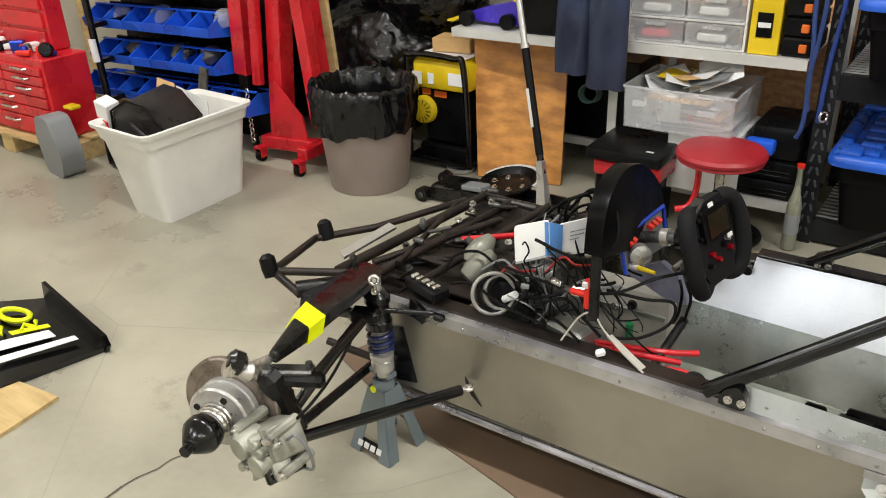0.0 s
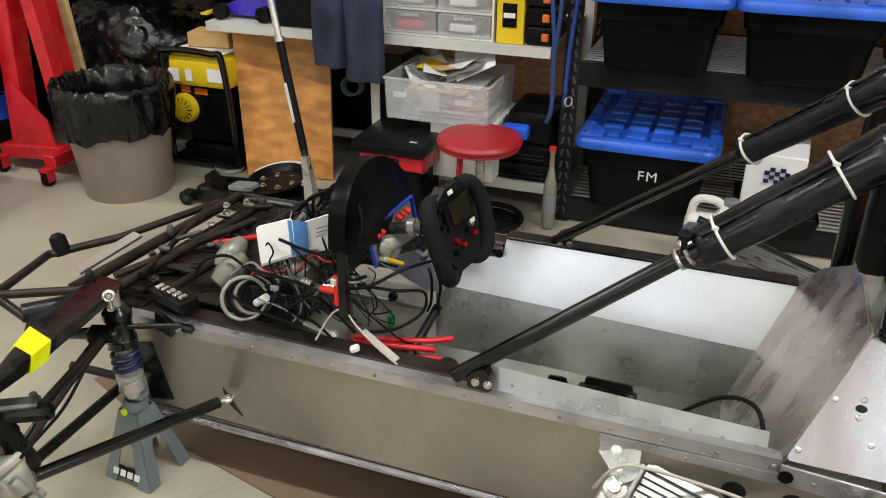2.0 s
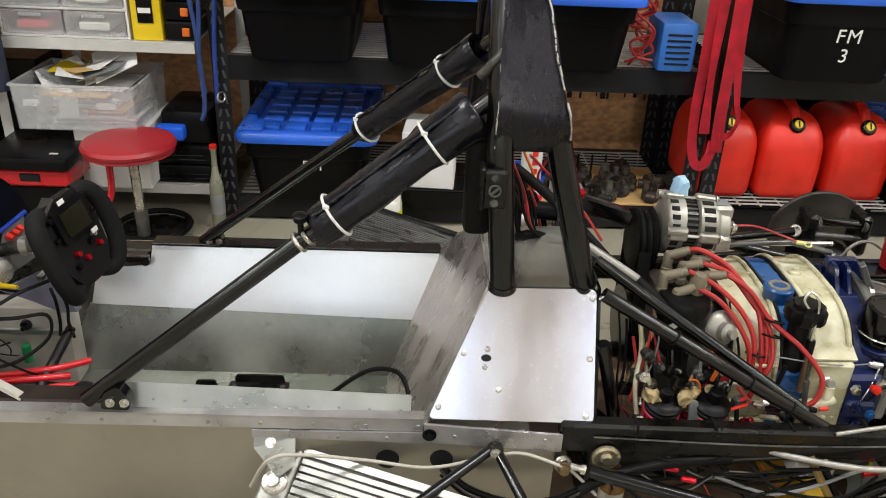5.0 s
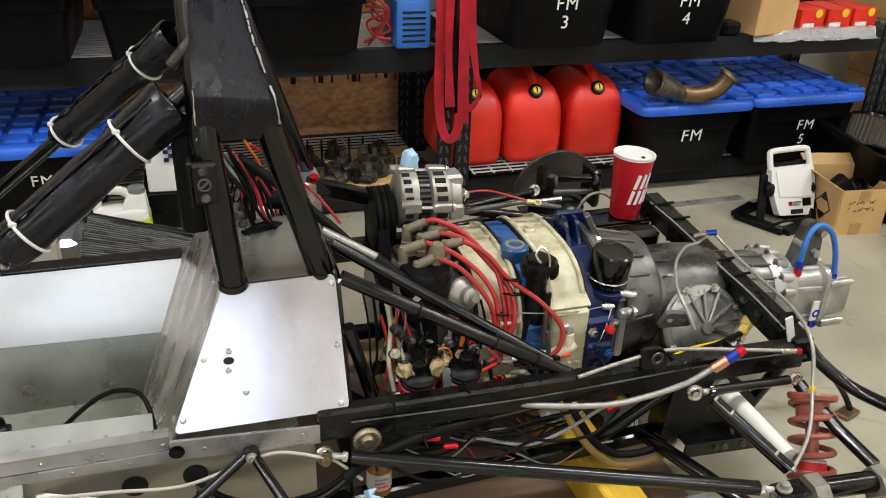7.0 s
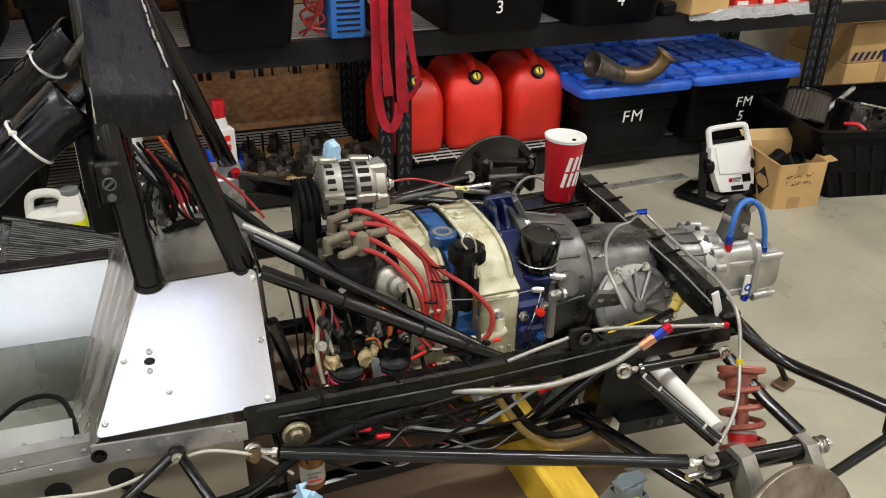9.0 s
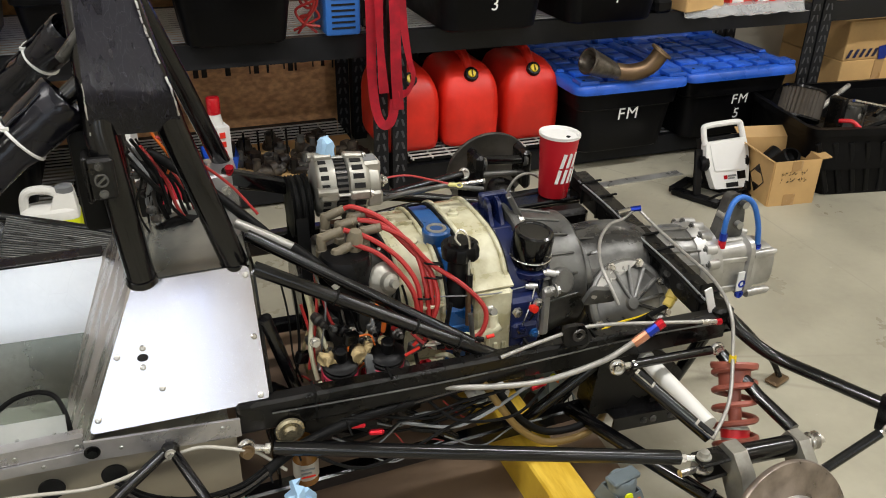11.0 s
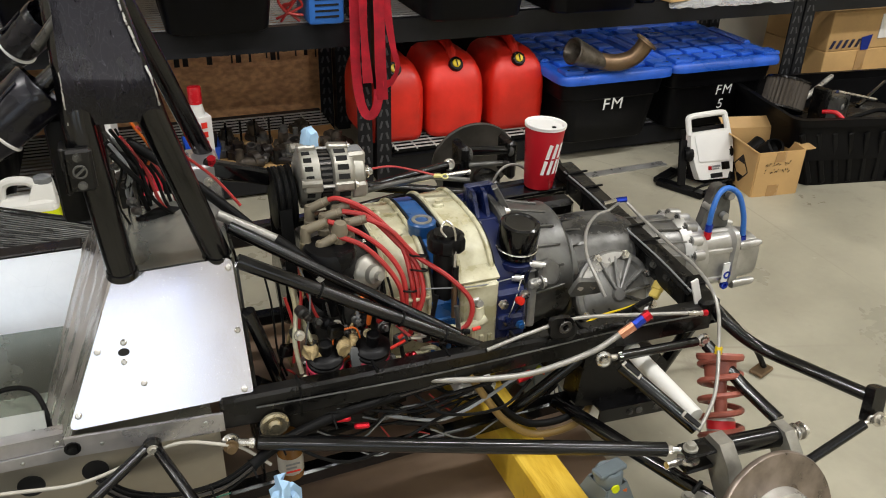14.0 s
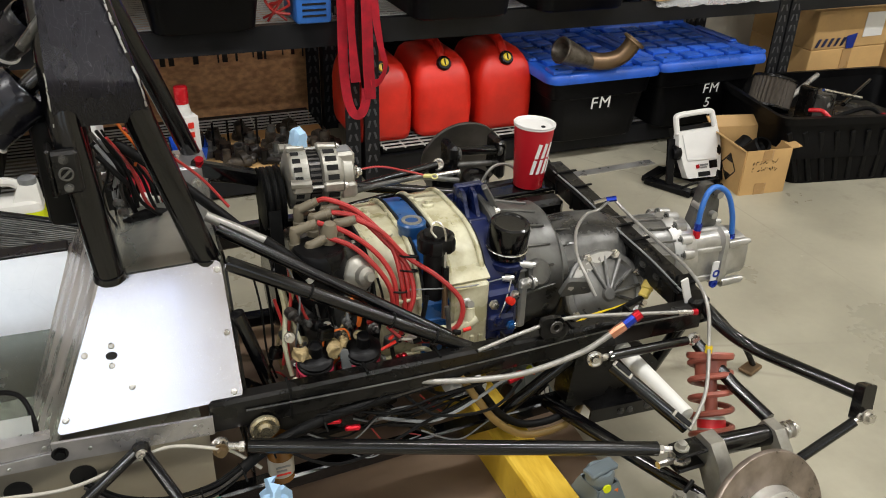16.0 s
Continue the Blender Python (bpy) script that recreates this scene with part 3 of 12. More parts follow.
def tote_lid(t, x, y, z, w, d):
    a, b, c, e = x - w / 2, x + w / 2, y, y + d
    bm = B()

    def ring(g, zz, r=0.055):
        return oblong(a + g, b - g, c + g, e - g, zz, max(0.02, r - g * 0.6), 5)
    # skirt, rounded lip, gutter and sunken field
    rr = quad_loft(bm, [ring(0.006, z - 0.012), ring(-0.002, z - 0.013), ring(-0.004, z - 0.002), ring(0.0, z + 0.014), ring(0.008, z + 0.022), ring(0.030, z + 0.024), ring(0.040, z + 0.020), ring(0.046, z + 0.006)])
    bm.faces.new(rr[0])
    bm.faces.new(rr[-1])
    lid = part("lid", bm, M_LID, t, "bright blue moulded lid", smooth=50)
    # raised blocks in a grid
    nx, ny = 4, 6
    gx, gy = (w - 0.12) / nx, (d - 0.12) / ny
    bm = B()
    for i in range(nx):
        for j in range(ny):
            cx, cy = a + 0.06 + gx * (i + 0.5), c + 0.06 + gy * (j + 0.5)
            box(bm, cx - gx * 0.40, cx + gx * 0.40, cy - gy * 0.36, cy + gy * 0.36, z + 0.004, z + 0.021, 0.005, seg=2)
    tagged(part("lid_block", bm, M_LID, lid, smooth=40), kind="stuff")
    for sx in (-1, 1):
        for yy in (c + 0.012, e - 0.082):
            # corner lugs that carry the tote above
            bm = B()
            cx = x + sx * (w / 2 - 0.052)
            box(bm, cx - 0.040, cx + 0.040, yy, yy + 0.07, z + 0.015, z + 0.037, 0.010, seg=2)
            part("lug", bm, M_LID, lid)
        bm = B()
        box(bm, x + sx * (w / 2 - 0.026) - 0.018, x + sx * (w / 2 - 0.026) + 0.018, y + d * 0.3, y + d * 0.7, z + 0.018, z + 0.034, 0.008)
        part("lug", bm, M_LID, lid)
        bm = B()
        cyl(bm, (x + sx * (w / 2 - 0.03), y + 0.026, z + 0.036), (x + sx * (w / 2 - 0.03), y + 0.026, z + 0.0385), 0.005, seg=10)
        part("lock_hole", bm, M_SLOT, lid)


def tote(x, y, z, w, h, label, words=(), d=0.62, size=0.05):
    t = thing("storage_tote", (x, y + d / 2, z), label, "storage bin", group="storage totes")
    tote_body(t, x, y + 0.02, z, w - 0.04, d - 0.04, h)
    tote_lid(t, x, y, z + h - 0.012, w, d)
    for s, dx, zz in words:
        m = Matrix.Translation((x + dx, y + 0.0315 + 0.022 * (1 - zz / (h * 0.62)), z + zz)) @ Euler((radians(97), 0, 0)).to_matrix().to_4x4()
        text_on(s, size, m, M_WHITE, t, label="hand-painted white letters")
    return t


T_LAB = "black plastic storage tote with a blue lid"
tote(1.61, 3.055, 0.085, 0.455, 0.245, T_LAB + " marked FM", [("FM", 0.015, 0.135)])
tote(3.808, 3.0, 0.085, 0.468, 0.265, T_LAB + " marked FM", [("FM", 0.0, 0.146)], size=0.066)
tote(4.30, 3.02, 0.085, 0.51, 0.265, T_LAB + " marked FM 5", [("FM", 0.02, 0.148), ("5", 0.02, 0.088)], size=0.058)
tote(1.60, 3.03, 0.566, 0.42, 0.233, T_LAB + " on the upper deck")
tote(2.025, 3.03, 0.566, 0.42, 0.233, T_LAB + " on the upper deck")
tote(2.44, 3.03, 0.566, 0.41, 0.233, T_LAB + " on the upper deck")
tote(3.26, 3.0, 0.566, 0.44, 0.27, T_LAB + " marked FM 3", [("FM", 0.0, 0.145), ("3", 0.0, 0.085)], size=0.06)
tote(3.71, 3.0, 0.566, 0.44, 0.27, T_LAB + " marked FM 4", [("FM", 0.0, 0.145), ("4", 0.0, 0.085)], size=0.06)


def fuel_can(x, y, z, turn=0.0):
    c = thing("fuel_can", (x, y + 0.16, z), "red plastic fuel can with a yellow and black cap", "fuel can", group="fuel cans")
    w = 0.108
    bm = B()
    rings = []
    # half width, front and back set-back by height
    for g, f, k, zz, r in ((0.020, 0.020, 0.02, 0.0, 0.03), (0.008, 0.008, 0.008, 0.006, 0.04), (0.0, 0.0, 0.0, 0.03, 0.05), (-0.002, -0.003, 0.0, 0.10, 0.05), (0.001, 0.0, 0.0, 0.175, 0.045), (0.005, 0.004, 0.004, 0.205, 0.042),
                           (0.013, 0.016, 0.012, 0.232, 0.038), (0.024, 0.040, 0.024, 0.258, 0.032), (0.040, 0.062, 0.045, 0.276, 0.026), (0.062, 0.095, 0.08, 0.286, 0.02)):
        rings.append(oblong(x - w + g, x + w - g, y + f, y + 0.32 - k, z + zz, r, 5))
    rr = quad_loft(bm, rings)
    bm.faces.new(rr[0])
    bm.faces.new(rr[-1])
    for v in bm.verts:
        v.co.y -= 0.006 * math.cos((v.co.x - x) / w * 1.4) if v.co.y < y + 0.1 and v.co.z < z + 0.2 else 0.0
        v.co += noise.noise_vector(v.co * 14) * 0.0022
    tank = part("tank", bm, M_REDPL, c, smooth=70)
    bm = B()
    loft(bm, [[(x - 0.048, y + 0.004, z + 0.165), (x + 0.048, y + 0.004, z + 0.165), (x + 0.048, y + 0.02, z + 0.165), (x - 0.048, y + 0.02, z + 0.165)],
              [(x - 0.026, y + 0.030, z + 0.245), (x + 0.026, y + 0.030, z + 0.245), (x + 0.026, y + 0.06, z + 0.245), (x - 0.026, y + 0.06, z + 0.245)]])
    part("apron", bm, M_REDPL, tank)
    bm = B()
    tube(bm, [(x, y + 0.05, z + 0.248), (x, y + 0.075, z + 0.285), (x, y + 0.12, z + 0.308), (x, y + 0.20, z + 0.312), (x, y + 0.265, z + 0.290), (x, y + 0.285, z + 0.25)], 0.017, 10)
    part("handle", bm, M_REDPL, c)
    ax = Vector((0, -0.80, 0.60)).normalized()
    p = Vector((x, y + 0.045, z + 0.245))
    bm = B()
    lathe(bm, p, ax, [(0.0, -0.01), (0.023, -0.01), (0.026, 0.0), (0.026, 0.024), (0.023, 0.028), (0.016, 0.028), (0.014, 0.022), (0.0, 0.022)], 12)
    part("collar", bm, M_PLAST, c, "black screw collar", smooth=20)
    bm = B()
    lathe(bm, p + ax * 0.022, ax, [(0.0145, 0.0), (0.0145, 0.008), (0.012, 0.010), (0.0, 0.010)], 18)
    part("cap", bm, M_YELPL, c, "yellow spout cap")
    bm = B()
    bar(bm, p + ax * 0.033 + Vector((0, -0.006, -0.009)), p + ax * 0.033 + Vector((0, 0.006, 0.009)), 0.003, 0.005, up=ax)
    part("cap_slot", bm, M_SLOT, c)


for cx in (3.012, 3.240, 3.482):
    fuel_can(cx, 3.150, 0.130)
bm = B()
box(bm, 3.0, 3.56, 3.15, 3.60, 0.088, 0.120, 0.004)
solo("crate", bm, M_PLAST, "dark low crate under the red fuel cans", "crate")
# dark box added only to keep the gap behind the cans dark
plain_box("crate", 2.99, 3.56, 3.605, 3.70, 0.086, 0.46, M_PLAST, "dark box added to darken the gap behind the red fuel cans", "crate")
wg = thing("wire_rack", (3.27, 3.35, 0.120), "galvanised wire grid under the red fuel cans", "wire rack")
for k in range(17):
    bm = B()
    y = 3.105 + 0.030 * k
    box(bm, 2.99, 3.60, y - 0.0022, y + 0.0022, 0.125, 0.1292)
    part("wire", bm, M_WIRE, wg, smooth=0)
for k in range(9):
    bm = B()
    x = 3.0 + 0.072 * k
    box(bm, x - 0.002, x + 0.002, 3.100, 3.60, 0.1205, 0.125)
    part("cross_wire", bm, M_WIRE, wg, smooth=0)

# ---- race car ----
CY = 1.93
car = thing("race_car", (1.9, CY, 0.0), "stripped single-seat race car chassis with rotary engine, on stands", "race car")


def pipe(name, pts, r, material=None, parent=None, label="", straight=True, seg=12):
    bm = B()
    tube(bm, pts, r, seg, straight=straight)
    return part(name, bm, material or M_CHASSIS, parent or car, label)


def rod_end(at, axis, r, parent, eye=(0, 0, 1)):
    """A spherical bearing in its eye, on the end of a rod."""
    bm = B()
    a = Vector(eye).normalized()
    p = Vector(at)
    torus(bm, p, a, r, r * 0.42, 16, 8)
    cyl(bm, p - a * r * 0.75, p + a * r * 0.75, r * 0.55, seg=12)
    d = Vector(axis).normalized()
    cyl(bm, p + d * r * 1.2, p + d * r * 3.6, r * 0.55, seg=10)
    cyl(bm, p + d * r * 2.8, p + d * r * 3.5, r * 0.85, seg=6)
    part("rod_end", bm, M_STEEL, parent, "bright steel rod end bearing")


# tub: outer skins, floor, inner panels
bm = B()
sheet(bm, [(0.755, 1.64, 0.145), (2.22, 1.64, 0.125), (2.22, 1.64, 0.33), (0.735, 1.64, 0.357)], 0.004)
skin = part("side_panel", bm, M_ALUSKIN, car, "dull riveted aluminium side skin")
for xx, zz in ((1.941, 0.272), (2.031, 0.274)):
    bm = B()
    lathe(bm, (xx, 1.638, zz), (0, -1, 0), [(0.0, 0.003), (0.016, 0.003), (0.019, 0.004), (0.020, 0.0)], 20)
    part("panel_hole", bm, M_SLOT, skin)
bm = B()
sheet(bm, [(0.735, 2.215, 0.14), (0.73, 2.215, 0.37), (2.22, 2.225, 0.37), (2.22, 2.225, 0.125)], 0.004)
part("side_panel", bm, M_ALUSKIN, car)
bm = B()
box(bm, 0.75, 2.22, 1.646, 2.214, 0.124, 0.130)
part("floor_pan", bm, M_ALUDIM, car, "oxidised aluminium floor pan")
bm = B()
box(bm, 0.735, 0.742, 1.65, 2.21, 0.14, 0.355)
part("front_bulkhead", bm, M_CHWORN, car)
bm = B()
box(bm, 0.76, 2.22, 1.630, 1.6385, 0.118, 0.1235)
box(bm, 0.76, 2.22, 1.636, 1.6385, 0.1235, 0.129)
part("lower_angle", bm, M_EDGE, car, "pale dented edge strip")
# top angle with rivets
bm = B()
box(bm, 0.74, 2.0, 1.633, 1.6385, 0.334, 0.356)
box(bm, 0.74, 2.0, 1.633, 1.655, 0.3565, 0.359)
trim = part("edge_angle", bm, M_EDGE, car, "scuffed aluminium edge angle")
RIV = bpy.data.meshes.new("rivet")
bm = B()
lathe(bm, (0, 0, 0), (0, -1, 0), [(0.0036, 0.0), (0.0030, 0.0015), (0.0, 0.0022)], 8)
RIV = finish(bm, "rivet", M_ALUDIM)


def rivet(at, parent):
    o = new("rivet", RIV)
    o.parent = parent
    o.location = Vector(at) - BASE[parent.name]
    return o


for k in range(15):
    rivet((0.80 + k * 0.085, 1.633, 0.344), trim)
bm = B()
sheet(bm, [(2.0, 1.6325, 0.352), (2.0, 1.6325, 0.316), (2.228, 1.6325, 0.302), (2.228, 1.6325, 0.336)], 0.005)
sheet(bm, [(1.72, 1.6335, 0.332), (1.72, 1.6335, 0.318), (2.0, 1.6335, 0.312), (2.0, 1.6335, 0.333)], 0.004)
flg = part("flange_plate", bm, M_EDGE, car, "folded aluminium flange below the cover plate")
for rx_, rz_ in ((2.05, 0.330), (2.20, 0.326), (1.94, 0.322), (1.86, 0.322)):
    rivet((rx_, 1.6270 if rx_ > 2 else 1.629, rz_), flg)
# black front rail cover, worn
bm = B()
box(bm, 0.735, 1.52, 1.655, 1.70, 0.345, 0.362, 0.004)
part("rail_cover", bm, M_BROWN, car, "grimy black rail top")
bm = B()
box(bm, 0.735, 2.22, 2.17, 2.214, 0.352, 0.374, 0.004)
part("rail_cover", bm, M_CHWORN, car)
# cockpit side angle
bm = B()
sheet(bm, [(1.50, 1.650, 0.359), (1.978, 1.650, 0.345), (1.978, 1.672, 0.378), (1.50, 1.672, 0.392)], 0.004)
coam = part("cockpit_angle", bm, M_ALUDIM, car, "riveted aluminium cockpit edge")
for k in range(9):
    rivet((1.56 + 0.05 * k, 1.655, 0.370 - 0.0015 * k), coam)
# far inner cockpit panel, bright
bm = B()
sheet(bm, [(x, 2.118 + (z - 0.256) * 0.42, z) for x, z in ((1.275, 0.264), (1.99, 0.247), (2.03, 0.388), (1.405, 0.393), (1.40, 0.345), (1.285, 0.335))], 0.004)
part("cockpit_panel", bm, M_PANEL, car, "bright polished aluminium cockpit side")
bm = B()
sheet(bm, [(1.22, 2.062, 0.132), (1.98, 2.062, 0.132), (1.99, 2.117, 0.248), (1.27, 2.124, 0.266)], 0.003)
part("cockpit_panel", bm, M_ALUFLOOR, car, "darker aluminium lower cockpit side with stains and painted soft reflections")
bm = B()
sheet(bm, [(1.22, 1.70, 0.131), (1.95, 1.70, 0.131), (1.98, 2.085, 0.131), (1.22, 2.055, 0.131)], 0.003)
part("cockpit_floor", bm, M_ALUFLOOR, car, "darker stained aluminium cockpit floor with painted soft reflections")
bm = B()
box(bm, 1.405, 2.03, 2.16, 2.20, 0.389, 0.396, 0.002)
part("cockpit_rail", bm, M_CHWORN, car)
bm = B()
box(bm, 1.33, 1.40, 2.145, 2.17, 0.352, 0.372, 0.004)
bolt(bm, (1.395, 2.14, 0.362), (0, -1, 0), 0.007, 0.01)
part("bracket", bm, M_CHASSIS, car)
# seat back


def sb(y, z, off=0.0):
    return (1.925 + 0.43 * (z - 0.13) + off, y, z)


bm = B()
sheet(bm, [sb(1.668, 0.13), sb(1.662, 0.34), sb(1.755, 0.538), sb(1.98, 0.545), sb(2.12, 0.46), sb(2.19, 0.38), sb(2.185, 0.13)], 0.004)
part("seat_back", bm, M_SEAT, car, "worn bare metal seat back panel")
for x0, x1, y in ((1.598, 1.652, 1.712), (1.662, 1.765, 1.730)):
    # an angle bracket standing on the ledge, with rounded ends and two screws
    bm = B()
    sheet(bm, rounded([Vector((x0, y - 0.012, 0.338)), Vector((x1, y - 0.012, 0.338)), Vector((x1, y + 0.016, 0.338)), Vector((x0, y + 0.016, 0.338))], 0.006, 3), 0.005)
    sbk = part("seat_bracket", bm, M_CHWORN, car, "black steel seat bracket")
    bm = B()
    sheet(bm, rounded([Vector((x0 + 0.006, y + 0.016, 0.325)), Vector((x1 - 0.006, y + 0.016, 0.325)), Vector((x1 - 0.010, y + 0.018, 0.357)), Vector((x0 + 0.010, y + 0.018, 0.357))], 0.006, 3), 0.004)
    part("upstand", bm, M_CHWORN, sbk)
    for x in (x0 + 0.010, x1 - 0.010):
        bm = B()
        bolt(bm, (x, y, 0.341), (0, 0, 1), 0.0045, 0.005)
        part("bolt", bm, M_CAST, sbk)
bm = B()
sheet(bm, [(1.66, 1.70, 0.29), (1.93, 1.70, 0.30), (1.93, 1.76, 0.30), (1.66, 1.755, 0.295)], 0.003)
part("inner_shelf", bm, M_PANEL, car, "pale aluminium inner ledge")
pipe("cable", [(1.83, 1.73, 0.325), (1.90, 1.74, 0.375), (1.955, 1.735, 0.375), (1.975, 1.70, 0.34), (1.97, 1.68, 0.30)], 0.004, M_RUB, straight=False)
# sloped plate
P_TL, P_TR, P_BR, P_BL = Vector((2.101, 1.759, 0.536)), Vector((2.278, 1.744, 0.547)), Vector((2.28, 1.649, 0.346)), Vector((2.006, 1.655, 0.344))


bm = B()
sheet(bm, rounded([P_TL, P_BL, P_BR, P_TR], 0.012), 0.003)
plate = part("firewall_plate", bm, M_SKIRT, car, "shiny scratched aluminium cover plate")
pn = (P_BL - P_TL).cross(P_BR - P_TL).normalized()
if pn.y > 0:
    pn = -pn
for u, v in ((0.03, 0.91), (0.95, 0.95), (0.96, 0.52), (0.96, 0.07), (0.04, 0.50), (0.37, 0.77), (0.20, 0.465), (0.23, 0.60)):
    p = (P_TL * (1 - u) + P_TR * u) * (1 - v) + (P_BL * (1 - u) + P_BR * u) * v
    bm = B()
    lathe(bm, p, pn, [(0.0052, 0.0), (0.005, 0.006), (0.003, 0.0075), (0.0, 0.0075)], 12)
    part("screw", bm, M_STEEL, plate)
bm = B()
u, v = 0.215, 0.532
p = (P_TL * (1 - u) + P_TR * u) * (1 - v) + (P_BL * (1 - u) + P_BR * u) * v
lathe(bm, p, pn, [(0.0, 0.0062), (0.0085, 0.0062), (0.009, 0.0)], 18, 0.7)
part("keyhole", bm, M_SLOT, plate)
bm = B()
sheet(bm, [(2.095, 1.762, 0.538), (2.28, 1.748, 0.548), (2.285, 1.98, 0.55), (2.098, 1.98, 0.545)], -0.004)
part("box_top", bm, M_ALUDIM, car, "dusty aluminium box top behind the seat")
bm = B()
sheet(bm, [(2.287, 1.655, 0.345), (2.287, 1.75, 0.545), (2.287, 2.0, 0.545), (2.287, 2.0, 0.14), (2.287, 1.67, 0.14)], 0.004)
part("firewall", bm, M_CHWORN, car)
bm = B()
box(bm, 2.245, 2.29, 2.03, 2.12, 0.44, 0.59, 0.004)
part("side_box", bm, M_ALUDIM, car)

# roll hoop
HOOP = [((2.118, 1.717, 0.568), (2.098, 1.722, 0.80), (2.098, 1.80, 0.985), (2.105, 1.85, 1.10)),
        ((2.258, 1.762, 0.548), (2.194, 1.752, 0.78), (2.150, 1.82, 0.985), (2.12, 1.87, 1.11)),
        ((2.10, 2.16, 0.40), (2.09, 2.13, 0.75), (2.095, 2.04, 0.985), (2.105, 1.99, 1.10)),
        ((2.282, 2.06, 0.59), (2.22, 2.03, 0.78), (2.165, 1.99, 0.94), (2.12, 1.96, 1.11))]
for k, pts in enumerate(HOOP):
    pipe("hoop_leg", pts, 0.021 if k < 3 else 0.017, straight=True)
for fx, fy, fz in ((2.118, 1.717, 0.568), (2.258, 1.762, 0.548)):
    bm = B()
    lathe(bm, (fx, fy, fz - 0.006), (0, -0.25, 1), [(0.0, 0.0), (0.0235, 0.0), (0.0235, 0.003), (0.0215, 0.010), (0.0, 0.010)], 20)
    part("leg_foot", bm, M_CHASSIS, car)
pipe("hoop_top", [(2.105, 1.85, 1.10), (2.107, 1.92, 1.12), (2.105, 1.99, 1.10)], 0.021)
bm = B()
ROWS = [((2.104, 1.838, 1.102), (2.124, 1.845, 1.10)), ((2.100, 1.805, 1.05), (2.145, 1.818, 1.045)), ((2.096, 1.772, 0.998), (2.164, 1.792, 0.985)), ((2.092, 1.735, 0.93), (2.176, 1.772, 0.92)), ((2.090, 1.700, 0.865), (2.198, 1.735, 0.845)), ((2.089, 1.696, 0.855), (2.2, 1.731, 0.835)), ((2.088, 1.698, 0.843), (2.202, 1.733, 0.823)), ((2.088, 1.706, 0.815), (2.206, 1.741, 0.80)), ((2.089, 1.716, 0.793), (2.208, 1.750, 0.78))]
gr = [[bm.verts.new(Vector(a).lerp(Vector(b), k / 6)) for k in range(7)] for a, b in ROWS]
for p, q in zip(gr, gr[1:]):
    for k in range(6):
        bm.faces.new((p[k], p[k + 1], q[k + 1], q[k]))
bmesh.ops.solidify(bm, geom=bm.faces[:], thickness=0.004)
hp = part("hoop_plate", bm, M_GUSSET, car, "scratched glossy black gusset plate", smooth=50)
rw = random.Random(3)
wl_ = [Vector((2.209, 1.748, 0.778)), Vector((2.203, 1.732, 0.825)), Vector((2.20, 1.732, 0.845)), Vector((2.178, 1.770, 0.92)), Vector((2.166, 1.790, 0.985)), Vector((2.147, 1.816, 1.045)), Vector((2.126, 1.843, 1.10))]
bm = B()
for a, b in zip(wl_, wl_[1:]):
    n_ = max(2, int((b - a).length / 0.009))
    for k in range(n_):
        # chipped paint along the folded edge, broken and uneven
        if rw.random() < 0.16:
            continue
        p, q = a.lerp(b, k / n_), a.lerp(b, (k + rw.uniform(0.75, 1.05)) / n_)
        j_ = Vector((rw.uniform(-0.0008, 0.0004), -0.0018, 0))
        cyl(bm, p + j_, q + j_, rw.uniform(0.0007, 0.0019), rw.uniform(0.0007, 0.0019), seg=6)
part("chipped_edge", bm, M_CASTL, hp, "bare metal showing along the chipped edge")
bm = B()
for k in range(22):
    t = rw.random()
    p = Vector((2.089, 1.704, 0.80)).lerp(Vector((2.099, 1.80, 1.05)), t) if t > 0.35 else Vector((2.088, 1.698, 0.80)).lerp(Vector((2.090, 1.70, 0.865)), t / 0.35)
    cyl(bm, p + Vector((0, -0.0025, 0)), p + Vector((rw.uniform(-0.001, 0.001), -0.0025, rw.uniform(0.003, 0.010))), 0.0008, seg=5)
tagged(part("chipped_edge", bm, M_CASTL, hp), kind="stuff")
pipe("harness_bar", [(2.065, 1.76, 0.89), (2.10, 1.755, 0.93)], 0.008, M_CAST, hp)
bm = B()
box(bm, 2.052, 2.096, 1.748, 1.80, 0.635, 0.795, 0.012, seg=2)
part("head_pad", bm, M_RUB, car, "black foam pad")
bm = B()
box(bm, 2.074, 2.110, 1.684, 1.700, 0.712, 0.772, 0.004)
box(bm, 2.070, 2.078, 1.684, 1.720, 0.708, 0.776, 0.003)
br = part("harness_bracket", bm, M_CHWORN, car, "black bracket with a slotted quick-release bolt")
for dz in (0.722, 0.762):
    bm = B()
    bolt(bm, (2.092, 1.684, dz), (0, -1, 0.1), 0.0042, 0.005)
    part("bolt", bm, M_CAST, br)
bm = B()
torus(bm, (2.092, 1.683, 0.742), (0, -1, 0.1), 0.0082, 0.0016, 18, 6)
bar(bm, (2.085, 1.682, 0.736), (2.099, 1.682, 0.748), 0.003, 0.003)
part("ring", bm, M_CAST, br)

